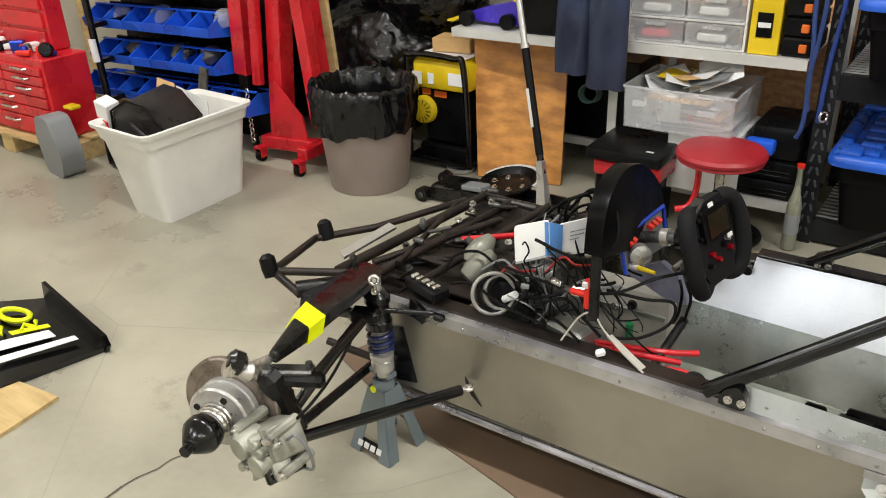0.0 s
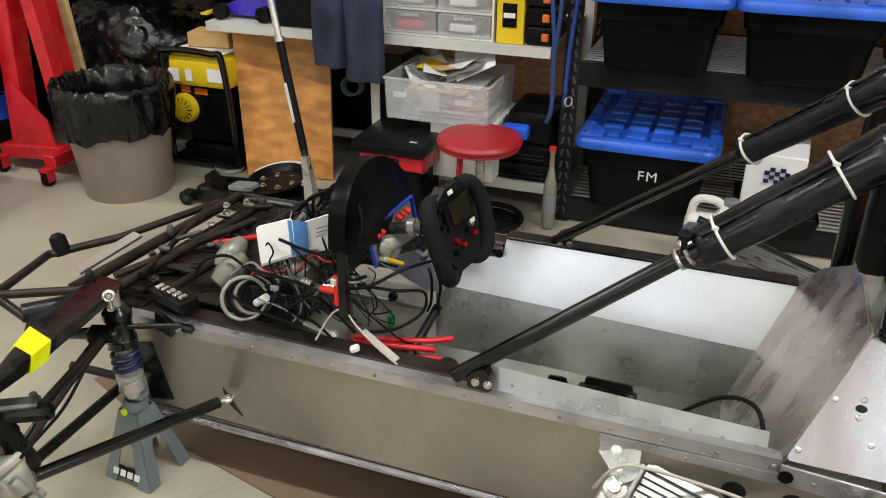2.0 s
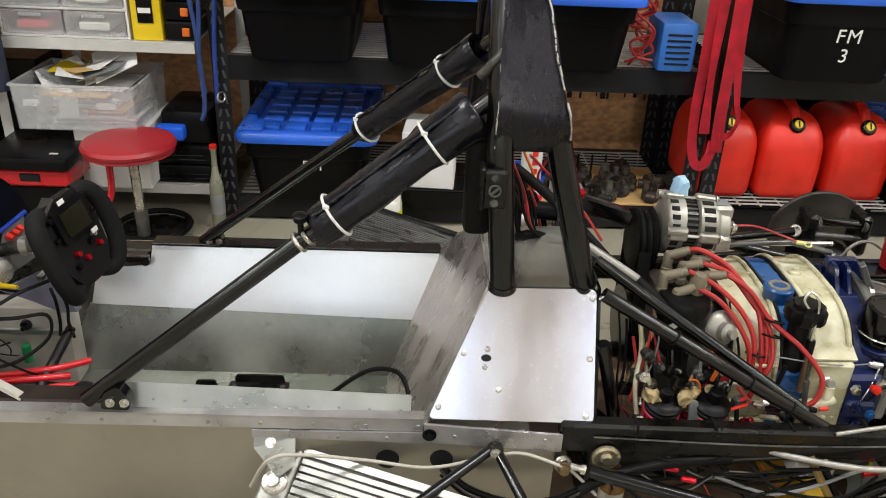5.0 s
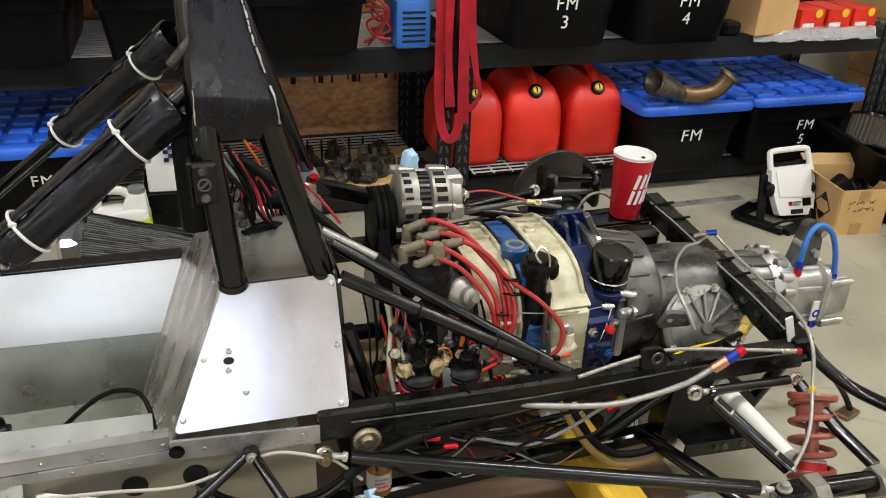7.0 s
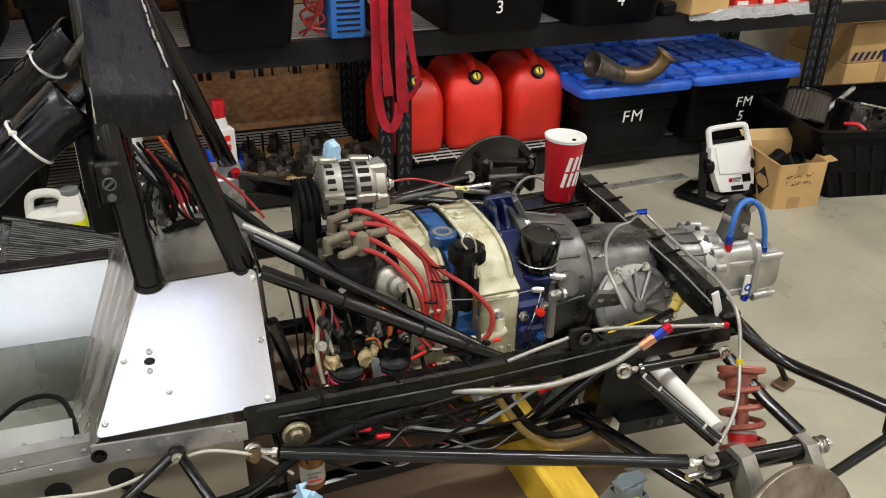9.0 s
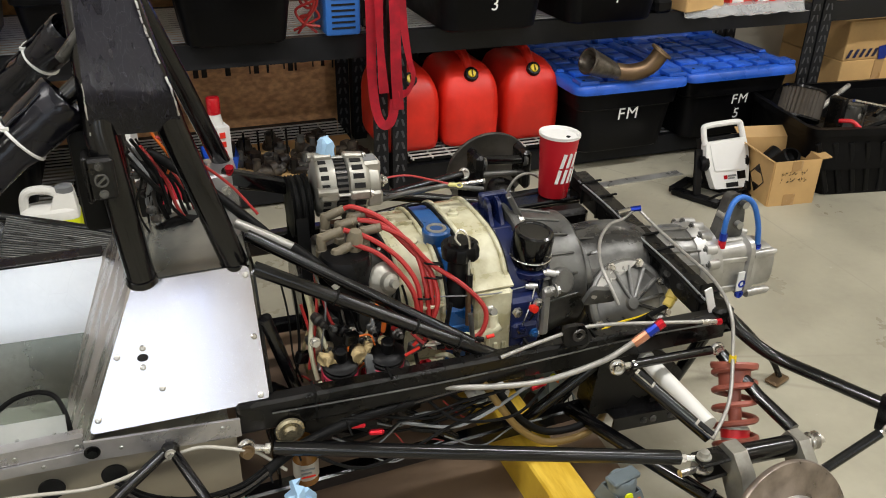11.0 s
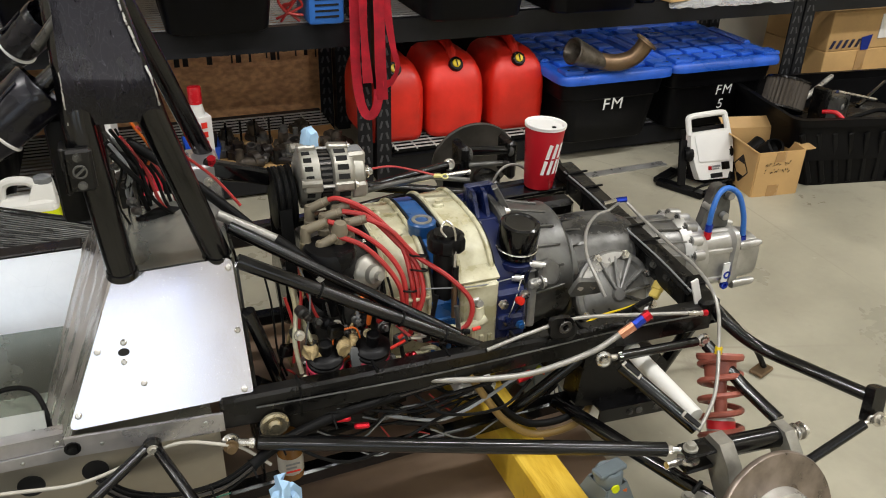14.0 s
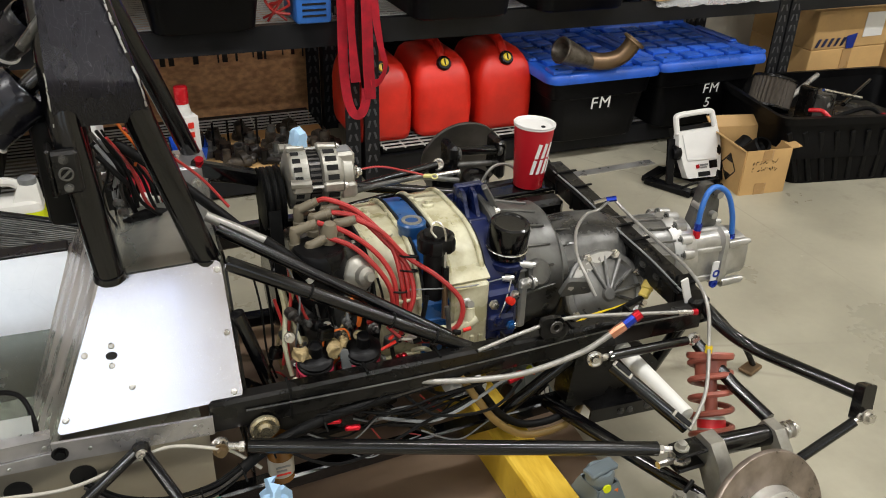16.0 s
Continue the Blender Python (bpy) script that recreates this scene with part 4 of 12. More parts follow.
# braces with padding
for foot, top, r, pr, pa, pb in (((1.462, 1.634, 0.382), (2.095, 1.758, 0.866), 0.0135, 0.0355, 0.575, 0.945), ((1.512, 2.178, 0.396), (2.092, 1.892, 0.915), 0.0115, 0.0275, 0.62, 0.965)):
    foot, top = Vector(foot), Vector(top)
    brace = pipe("brace", [foot, top], r)
    d = (top - foot).normalized()
    a, b = foot.lerp(top, pa), foot.lerp(top, pb)
    ln = (b - a).length
    bm = B()
    # wrapped sleeve, loose and open at its upper end
    lathe(bm, a, d, [(r, 0.0), (pr * 0.86, 0.0), (pr * 0.97, 0.006), (pr, 0.025), (pr * 0.96, 0.055), (pr * 1.02, ln * 0.35), (pr * 1.0, ln * 0.55), (pr * 0.97, ln * 0.66), (pr * 1.05, ln * 0.72), (pr * 1.10, ln * 0.84), (pr * 1.16, ln * 0.93), (pr * 1.18, ln), (pr * 1.10, ln + 0.003), (pr * 1.02, ln - 0.012), (pr * 0.9, ln - 0.05), (r, ln - 0.055)], 26, 0.93)
    crumple(bm, 0.0028, 45, pr * 90)
    pad = part("padding", bm, M_PADDING, car, "shiny black wrapped tube padding", smooth=60)
    side_ = d.cross(Vector((0, 0, 1))).normalized()
    up_d = side_.cross(d)
    edge = (side_ * 0.60 + up_d * 0.80)
    bm = B()
    sm = [a.lerp(b, k / 22) + edge * (pr * (1.0 + 0.10 * (k / 22) ** 2) + 0.0005 + 0.0012 * math.sin(k * 1.9)) for k in range(1, 22)]
    tube(bm, sm, 0.0022, 6)
    part("seam", bm, M_PADDING, pad)
    for t in (0.13, 0.74) if pr > 0.028 else (0.06, 0.76):
        bm = B()
        rr_ = pr * (1.02 if t < 0.5 else 1.05)
        torus(bm, a.lerp(b, t), d + side_ * 0.06, rr_, 0.0024, 28, 6)
        c_ = a.lerp(b, t) + edge * rr_
        vs = box(bm, c_.x - 0.005, c_.x + 0.005, c_.y - 0.004, c_.y + 0.004, c_.z - 0.003, c_.z + 0.003, 0.001)
        part("cable_tie", bm, M_TIE, pad, "white cable tie")
    if pr > 0.028:
        for dp in (0.022, 0.042):
            bm = B()
            torus(bm, foot.lerp(top, pa - dp), d, 0.0155, 0.0035, 16, 6)
            part("hose_clamp", bm, M_STEEL, brace, "bright steel clamp")
        bm = B()
        c = foot.lerp(top, pa - 0.035)
        lathe(bm, c + Vector((0, -0.004, 0.012)), (0, -0.2, 1), [(0.005, 0), (0.005, 0.022), (0.010, 0.026), (0.011, 0.036), (0.0, 0.041)], 12)
        part("knob", bm, M_PLAST, brace)
    bx0 = foot + d * (0.05 if pr > 0.028 else 0.02)
    bm = B()
    sheet(bm, rounded([Vector((bx0.x - 0.016, foot.y - 0.010, foot.z - 0.010)), Vector((bx0.x + 0.030, foot.y - 0.010, foot.z - 0.012)), Vector((bx0.x + 0.032, foot.y - 0.010, foot.z + 0.010)), Vector((bx0.x + 0.016, foot.y - 0.010, foot.z + 0.034)), Vector((bx0.x - 0.008, foot.y - 0.010, foot.z + 0.020))], 0.008, 3), -0.022)
    part("brace_foot", bm, M_CHASSIS, brace)
    for dx in (0.006, 0.028):
        bm = B()
        bolt(bm, (bx0.x + dx - 0.004, foot.y - 0.010, foot.z + 0.004), (0, -1, 0.1), 0.0050, 0.008)
        part("bolt", bm, M_STEEL, brace)

# rear frame
bm = B()
bar(bm, (2.225, 1.652, 0.322), (3.16, 1.640, 0.318), 0.03, 0.058, bevel=0.005)
rail = part("frame_rail", bm, M_CHWORN, car, "black square frame rail with brake line")
pipe("brake_line", [(2.28, 1.633, 0.330), (2.6, 1.630, 0.322), (2.95, 1.627, 0.333), (3.12, 1.625, 0.330)], 0.0018, M_CAST, rail, straight=False, seg=6)
for t in range(6):
    bm = B()
    bar(bm, (2.35 + 0.13 * t, 1.652, 0.321), (2.354 + 0.13 * t, 1.652, 0.321), 0.0335, 0.0615)
    part("cable_tie", bm, M_RUB, rail)
bm = B()
bar(bm, (2.22, 2.2, 0.345), (3.14, 2.2, 0.36), 0.03, 0.05, bevel=0.005)
part("frame_rail", bm, M_CHASSIS, car)
bm = B()
bar(bm, (3.15, 1.625, 0.330), (3.135, 2.205, 0.392), 0.045, 0.055, bevel=0.006)
cb = part("rear_crossmember", bm, M_CHWORN, car, "black rear crossmember")
for t in (0.08, 0.19, 0.27, 0.36, 0.46, 0.55, 0.64, 0.76, 0.88):
    c_ = Vector((3.15, 1.625, 0.330)).lerp(Vector((3.135, 2.205, 0.392)), t) + Vector((-0.024, 0, 0.012))
    bm = B()
    if int(t * 100) % 2:
        bolt(bm, c_, (-1, -0.2, 0.3), 0.006, 0.007)
        part("bolt", bm, M_CAST, cb)
    else:
        bar(bm, c_ + Vector((-0.002, 0, -0.034)), c_ + Vector((-0.002, 0.004, 0.018)), 0.004, 0.006)
        bar(bm, c_ + Vector((-0.002, 0.004, 0.018)), c_ + Vector((0.05, 0.004, 0.020)), 0.006, 0.003)
        part("cable_tie", bm, M_RUB, cb)
pipe("wire", [(3.122, 1.66, 0.355), (3.118, 1.78, 0.372), (3.116, 1.90, 0.384), (3.110, 2.02, 0.40), (3.108, 2.14, 0.405)], 0.0035, M_RUB, cb, straight=False, seg=6)
pipe("wire", [(3.126, 1.66, 0.362), (3.121, 1.76, 0.380), (3.120, 1.88, 0.388), (3.112, 2.03, 0.408), (3.112, 2.16, 0.412)], 0.0022, M_GREY, cb, straight=False, seg=6)
bm = B()
sheet(bm, [(3.128, 1.628, 0.30), (3.175, 1.628, 0.30), (3.175, 1.70, 0.37), (3.128, 1.70, 0.37)], 0.004)
part("gusset", bm, M_CHASSIS, car)
bm = B()
bar(bm, (3.110, 1.640, 0.402), (3.132, 1.640, 0.342), 0.004, 0.015, up=(1, 0, 0.5))
part("label_tag", bm, M_PAPER, cb, "pale tag")
bm = B()
bar(bm, (2.22, 1.66, 0.135), (3.10, 1.70, 0.135), 0.03, 0.03, bevel=0.004)
part("lower_rail", bm, M_CHASSIS, car)
bm = B()
bar(bm, (2.22, 2.19, 0.135), (3.10, 2.17, 0.135), 0.03, 0.03, bevel=0.004)
part("lower_rail", bm, M_CHASSIS, car)
bm = B()
bar(bm, (2.93, 2.175, 0.372), (3.12, 2.175, 0.376), 0.075, 0.012, bevel=0.003)
part("rail_shelf", bm, M_CHASSIS, car)
for a, b, r in (((2.284, 1.72, 0.552), (2.695, 1.655, 0.328), 0.0118), ((2.285, 1.80, 0.572), (2.64, 1.668, 0.365), 0.0105), ((2.29, 1.70, 0.33), (2.40, 1.78, 0.19), 0.011),
                ((2.29, 1.70, 0.47), (2.36, 1.72, 0.20), 0.011), ((2.29, 2.1, 0.55), (2.42, 2.05, 0.53), 0.014), ((2.29, 2.15, 0.52), (2.9, 2.19, 0.37), 0.012),
                ((3.10, 1.69, 0.14), (3.14, 1.65, 0.30), 0.013), ((3.10, 2.17, 0.14), (3.13, 2.2, 0.34), 0.013), ((2.75, 1.68, 0.14), (2.95, 1.66, 0.30), 0.012),
                ((3.10, 1.69, 0.14), (3.10, 2.17, 0.14), 0.014), ((2.62, 1.68, 0.14), (2.45, 1.67, 0.30), 0.011)):
    pipe("frame_tube", [a, b], r)
for t in (0.30, 0.62, 0.80):
    bm = B()
    torus(bm, Vector((2.284, 1.72, 0.552)).lerp(Vector((2.695, 1.655, 0.328)), t), (0.41, -0.07, -0.22), 0.0128, 0.0016, 18, 6)
    part("cable_tie", bm, M_RUB, car)
pipe("cream_hose", [(2.27, 1.815, 0.59), (2.325, 1.80, 0.560), (2.36, 1.79, 0.54)], 0.0085, M_GREYHOSE, straight=False)
pipe("cream_hose", [(2.355, 1.79, 0.542), (2.39, 1.775, 0.512), (2.42, 1.76, 0.48)], 0.011, M_RUB, straight=False)
pipe("cream_hose", [(2.385, 1.776, 0.515), (2.41, 1.765, 0.49), (2.425, 1.757, 0.47)], 0.0085, M_IVORY)
# harness and lower lines
pipe("coolant_hose", [(1.726, 1.57, 0.268), (1.757, 1.565, 0.325), (1.80, 1.575, 0.330), (1.905, 1.60, 0.300), (2.01, 1.61, 0.278), (2.10, 1.622, 0.290), (2.16, 1.622, 0.302), (2.225, 1.61, 0.288), (2.25, 1.615, 0.270), (2.29, 1.60, 0.235)], 0.0030, M_LINE, straight=False)
HAR = [(2.03, 1.63, 0.258), (2.075, 1.60, 0.238), (2.14, 1.585, 0.226), (2.21, 1.585, 0.228), (2.26, 1.60, 0.243), (2.31, 1.615, 0.262), (2.40, 1.63, 0.278), (2.52, 1.64, 0.286), (2.66, 1.645, 0.290)]
for k in range(8):
    a_ = 2 * math.pi * k / 7
    o_ = Vector((0, 0.0055 * math.cos(a_), 0.0055 * math.sin(a_))) if k < 7 else Vector((0, 0, 0))
    pipe("wire", [Vector(p) + o_ * (1.8 - 0.12 * j) + Vector((0, 0, 0.0015 * math.sin(j * 2.1 + k))) for j, p in enumerate(HAR)], 0.0026, (M_RUB, M_RUB, M_RUB, M_DARKIRON, M_RUB, M_DARKIRON, M_RUB, M_RUB)[k], straight=False, seg=6)
pipe("loom_sleeve", HAR[4:8], 0.0095, M_RUB, straight=False)
pipe("wire", [Vector(p) + Vector((0.01, -0.012, -0.006)) for p in HAR[:4]], 0.0012, mat("green_wire", (0.02, 0.13, 0.09), 0.5), straight=False, seg=6)
hp_ = smooth_path(HAR, 4)
for j in (6, 11, 16, 20, 24):
    bm = B()
    torus(bm, hp_[j], hp_[j + 1] - hp_[j - 1], 0.0105, 0.0014, 16, 5)
    bar(bm, hp_[j] + Vector((0, -0.011, 0.004)), hp_[j] + Vector((0.004, -0.020, -0.010)), 0.003, 0.0015)
    part("cable_tie", bm, M_RUB, car)
# struts outside the tub
nd = Vector((2.118, 1.630, 0.308))
for e in ((1.96, 1.50, 0.275), (2.175, 1.50, 0.265)):
    pipe("side_strut", [nd, e], 0.0085)
bm = B()
lathe(bm, nd + Vector((0, 0.006, 0)), (0, -1, 0), [(0.014, 0), (0.014, 0.016), (0.009, 0.022), (0, 0.022)], 14)
part("strut_mount", bm, M_CHASSIS, car)
bm = B()
bolt(bm, nd + Vector((0, -0.016, 0)), (0, -1, 0), 0.006, 0.006)
part("bolt", bm, M_STEEL, car)
bm = B()
bolt(bm, (2.009, 1.628, 0.332), (0, -1, 0), 0.008, 0.007)
part("bolt", bm, M_CHASSIS, car)
bm = B()
lathe(bm, (2.305, 1.632, 0.29), (0, -1, 0), [(0.024, 0), (0.024, 0.005), (0.02, 0.008), (0.012, 0.006), (0.008, 0.012), (0, 0.012)], 20)
part("boss", bm, M_ZINC, car, "yellow zinc plated boss")
# trailing rod
ra, rb = Vector((2.232, 1.622, 0.282)), Vector((2.952, 1.398, 0.238))
rod = pipe("radius_rod", [ra.lerp(rb, 0.06), ra.lerp(rb, 0.95)], 0.0125)
rod_end(ra, rb - ra, 0.011, rod, (0.2, -1, 0.1))
rod_end(rb, ra - rb, 0.010, rod, (0, 0, 1))
bm = B()
bolt(bm, ra + Vector((0, -0.01, 0)), (0, -1, 0), 0.008, 0.012)
part("bolt", bm, M_BRASS, rod)

# near side radiator, swung out from the skin
RO, RL = Vector((1.806, 1.628, 0.282)), Vector((0.932, -0.361, -0.01)).normalized()
RW = Vector((-0.30, -0.78, -0.55))
RW = (RW - RL * RW.dot(RL)).normalized()
RN = RL.cross(RW)
if RN.z < 0:
    RN = -RN


def rq(a, b, c=0.0):
    return RO + RL * a + RW * b + RN * c


def rslab(a0, a1, b0, b1, c0, c1):
    bm = B()
    loft(bm, [[rq(a0, b0, c), rq(a1, b0, c), rq(a1, b1, c), rq(a0, b1, c)] for c in (c0, c1)])
    return bm


bm = rslab(-0.058, -0.004, -0.012, 0.20, -0.045, 0.004)
bmesh.ops.bevel(bm, geom=list(bm.edges), offset=0.010, segments=3, affect="EDGES", profile=0.5)
radi = part("radiator", bm, M_ALUDIM, car, "aluminium side radiator with rows of bright fins")
part("core", rslab(-0.004, 0.34, 0.0, 0.19, -0.04, -0.006), M_CAST, radi)
part("edge_rail", rslab(-0.004, 0.34, -0.012, 0.0, -0.045, 0.003), M_ALUDIM, radi)
for k in range(15):
    part("fin", rslab(-0.002, 0.34, 0.005 + 0.0122 * k, 0.0133 + 0.0122 * k, -0.03, 0.0), M_ALUDIM, radi, smooth=0)
bm = B()
lathe(bm, rq(-0.031, 0.055, 0.0), RN, [(0.022, -0.004), (0.022, 0.008), (0.019, 0.011), (0.012, 0.012), (0.010, 0.016), (0.0, 0.016)], 24)
part("cap", bm, M_STEEL, radi, "bright filler cap")
bm = B()
sheet(bm, [(1.722, 1.634, 0.315), (1.79, 1.634, 0.318), (1.792, 1.60, 0.285), (1.765, 1.59, 0.268), (1.722, 1.626, 0.298)], 0.004)
ear_ = part("mount_ear", bm, M_ALUDIM, radi)
bm = B()
bolt(bm, (1.750, 1.628, 0.308), (0, -0.7, 0.7), 0.006, 0.008)
part("bolt", bm, M_STEEL, ear_)
# far side radiator
RA, RB, RC, RD_ = Vector((1.83, 2.42, 0.375)), Vector((2.10, 2.37, 0.305)), Vector((2.10, 2.28, 0.245)), Vector((1.80, 2.30, 0.29))
bm = B()
sheet(bm, [RD_, RC, RB, RA], 0.02)
fr = part("radiator", bm, M_GREY, car, "finned grey aluminium radiator")
rn = (RC - RD_).cross(RA - RD_).normalized()
for k in range(26):
    t = (k + 0.5) / 26
    bm = B()
    bar(bm, RD_.lerp(RA, t) + rn * 0.022, RC.lerp(RB, t) + rn * 0.022, 0.0025, 0.004, up=rn)
    part("fin", bm, M_CAST, fr)
pipe("radiator_frame", [RA + Vector((-0.02, 0.01, 0.015)), RB + Vector((0.05, -0.01, 0.008))], 0.009, M_CHASSIS, fr)
bm = B()
box(bm, 1.775, 1.82, 2.30, 2.43, 0.27, 0.385, 0.012, rz=-5)
part("side_tank", bm, M_ALU, fr)

# front suspension, near side
bm = B()
prof = [((0.655, 1.50, 0.405), (0.70, 1.66, 0.42), (0.79, 1.62, 0.445), (0.83, 1.54, 0.45)), ((0.715, 1.430, 0.415), (0.735, 1.445, 0.44), (0.815, 1.412, 0.45), (0.820, 1.395, 0.425)),
        ((0.752, 1.355, 0.42), (0.765, 1.365, 0.442), (0.822, 1.345, 0.45), (0.825, 1.33, 0.425)), ((0.800, 1.262, 0.428), (0.804, 1.268, 0.445), (0.828, 1.262, 0.448), (0.830, 1.255, 0.43))]
loft(bm, prof)
es = list(bm.edges)
bmesh.ops.bevel(bm, geom=es, offset=0.006, segments=2, affect="EDGES", profile=0.5)
rock = part("rocker_arm", bm, M_CHWORN, car, "black streamlined rocker arm")
bm = B()
band = [[Vector(p).lerp(Vector(q), f) for p, q in zip(prof[1], prof[2])] for f in (0.15, 0.85)]
loft(bm, [[p + (p - sum(r, Vector()) / 4) * 0.07 for p in r] for r in band])
part("tape_band", bm, M_NEON, rock, "fluorescent yellow tape band")
pipe("rocker_pivot", [(0.64, 1.505, 0.405), (0.72, 1.60, 0.40)], 0.018, M_CHWORN)
rod_end((0.824, 1.540, 0.462), (0, 0, -1), 0.0085, rock, (0.6, -0.6, 0.3))
pipe("link", [(0.800, 1.270, 0.425), (0.797, 1.225, 0.432)], 0.008, M_STEEL, rock)
bm = B()
lathe(bm, (0.797, 1.222, 0.425), (-0.3, -0.75, 0.5), [(0.014, -0.012), (0.019, 0.0), (0.014, 0.014), (0.009, 0.018), (0.009, 0.032), (0.016, 0.033), (0.016, 0.044), (0.0, 0.044)], 14)
part("ball_joint", bm, M_STEEL, rock, "plated ball joint")
bm = B()
lathe(bm, (0.786, 1.205, 0.452), (-0.5, -0.6, 0.5), [(0.012, -0.02), (0.022, -0.012), (0.022, 0.004), (0.013, 0.012), (0.0, 0.013)], 8)
part("joint_nut", bm, M_CHASSIS, rock)
# upright, hub, disc, caliper
hub = Vector((0.724, 1.232, 0.322))
hx = Vector((0.29, -0.955, 0.07)).normalized()
bm = B()
bar(bm, (0.80, 1.26, 0.405), (0.80, 1.31, 0.235), 0.045, 0.045, bevel=0.012)
bar(bm, (0.785, 1.262, 0.385), (0.865, 1.335, 0.362), 0.032, 0.026, bevel=0.008)
bar(bm, (0.725, 1.255, 0.322), (0.81, 1.30, 0.315), 0.06, 0.08, bevel=0.02)
upr = part("upright", bm, M_CHWORN, car)
bm = B()
bar(bm, (0.785, 1.255, 0.405), (0.845, 1.325, 0.383), 0.030, 0.012, bevel=0.004)
bolt(bm, (0.842, 1.322, 0.388), (0, 0, 1), 0.007, 0.014)
bolt(bm, (0.842, 1.322, 0.374), (0, 0, -1), 0.007, 0.014)
part("steering_arm", bm, M_CAST, upr)
bm = B()
lathe(bm, hub, hx, [(0.045, -0.009), (0.093, -0.009), (0.096, -0.006), (0.096, 0.003), (0.093, 0.006), (0.075, 0.006), (0.073, 0.0045), (0.045, 0.0045)], 56)
disc = part("brake_disc", bm, M_IRON, car, "bare cast iron brake disc")
bm = B()
lathe(bm, hub, hx, [(0.0, 0.0), (0.056, 0.004), (0.060, 0.006), (0.060, 0.018), (0.057, 0.020), (0.057, 0.030), (0.060, 0.032), (0.060, 0.046), (0.056, 0.050), (0.030, 0.051), (0.029, 0.053), (0.029, 0.07), (0.026, 0.073), (0.026, 0.085), (0.0, 0.085)], 40)
part("hub", bm, M_CASTL, disc, "machined bright alloy hub")
for k in range(4):
    a = k * math.pi / 2 + 0.4
    q = hx.orthogonal().normalized()
    q = Matrix.Rotation(a, 3, hx) @ q
    bm = B()
    cyl(bm, hub + q * 0.043 + hx * 0.048, hub + q * 0.043 + hx * 0.0525, 0.0065, seg=12)
    part("stud_hole", bm, M_SLOT, disc)
for k in range(3):
    bm = B()
    torus(bm, hub + hx * (0.056 + 0.009 * k), hx, 0.031 - 0.001 * k, 0.0035, 24, 6)
    part("lock_nut", bm, M_STEEL, disc)
bm = B()
lathe(bm, hub + hx * 0.082, hx, [(0.022, 0.0), (0.034, 0.004), (0.036, 0.010), (0.036, 0.024), (0.034, 0.028), (0.016, 0.054), (0.011, 0.056), (0.010, 0.072), (0.0, 0.073)], 24)
part("drive_cone", bm, M_CHASSIS, disc, "black wheel centring cone")
bm = B()
cc = Vector((0.845, 1.205, 0.298))
ca = dict(ry=-30, rz=-17)
box(bm, cc.x - 0.05, cc.x + 0.05, cc.y - 0.018, cc.y + 0.052, cc.z - 0.030, cc.z + 0.036, 0.012, seg=2, **ca)
box(bm, cc.x - 0.042, cc.x + 0.02, cc.y - 0.040, cc.y - 0.008, cc.z - 0.038, cc.z + 0.030, 0.011, seg=2, **ca)
box(bm, cc.x - 0.02, cc.x + 0.055, cc.y - 0.030, cc.y + 0.01, cc.z - 0.055, cc.z - 0.018, 0.010, seg=2, **ca)
for dx, dz, rr in ((-0.028, 0.012, 0.021), (0.010, -0.012, 0.020)):
    cyl(bm, cc + Vector((dx, -0.050, dz)), cc + Vector((dx + 0.004, 0.0, dz)), rr, rr * 1.1, seg=18)
for dx, dz in ((-0.05, 0.03), (0.03, 0.045), (0.055, -0.02), (-0.03, -0.04)):
    cyl(bm, cc + Vector((dx, -0.03, dz)), cc + Vector((dx, 0.04, dz)), 0.010, seg=10)
cal = part("brake_caliper", bm, M_CALIPER, car, "greenish grey cast alloy four-piston brake caliper")
rcp = random.Random(61)
for k in range(12):
    p = cc + Vector((rcp.uniform(-0.05, 0.055), -0.034 + rcp.uniform(-0.006, 0.004), rcp.uniform(-0.045, 0.04)))
    bm = B()
    if k % 3 == 0:
        lathe(bm, p, (0.1, -1, 0.2), [(0.0, -0.012), (0.010, -0.012), (0.009, 0.004), (0.006, 0.007), (0.0, 0.007)], 12)
    else:
        q = p + Vector((rcp.uniform(-0.03, 0.03), 0, rcp.uniform(-0.03, 0.03)))
        bar(bm, p, q, 0.009, 0.012, up=(0, -1, 0), bevel=0.003)
    part("casting_rib", bm, M_CALIPER, cal)
bm = B()
box(bm, cc.x + 0.022, cc.x + 0.034, cc.y - 0.045, cc.y + 0.03, cc.z - 0.045, cc.z + 0.035, 0.003, **ca)
part("brake_pad", bm, M_CHASSIS, cal)
for dx, dz in ((-0.05, 0.03), (0.03, 0.045), (0.055, -0.02), (-0.03, -0.04)):
    bm = B()
    bolt(bm, cc + Vector((dx, -0.03, dz)), (0, -1, 0), 0.006, 0.010)
    part("bolt", bm, M_STEEL, cal)
bm = B()
lathe(bm, cc + Vector((0.045, -0.02, 0.035)), (0.3, -0.4, 0.8), [(0.006, 0), (0.006, 0.012), (0.003, 0.014), (0.003, 0.024), (0.0, 0.024)], 8)
part("bleed_screw", bm, M_STEEL, cal)
pipe("brake_hose", [cc + Vector((0.045, 0.0, 0.03)), cc + Vector((0.068, 0.0, 0.05)), cc + Vector((0.085, 0.01, 0.01)), cc + Vector((0.075, 0.02, -0.035)), cc + Vector((0.035, 0.02, -0.045))], 0.003, M_GREY, straight=False, seg=6)
pipe("brake_hose", [cc + Vector((0.03, 0.03, 0.04)), cc + Vector((0.05, 0.06, 0.07)), (0.835, 1.38, 0.33), (0.82, 1.46, 0.36)], 0.003, M_RUB, straight=False, seg=6)
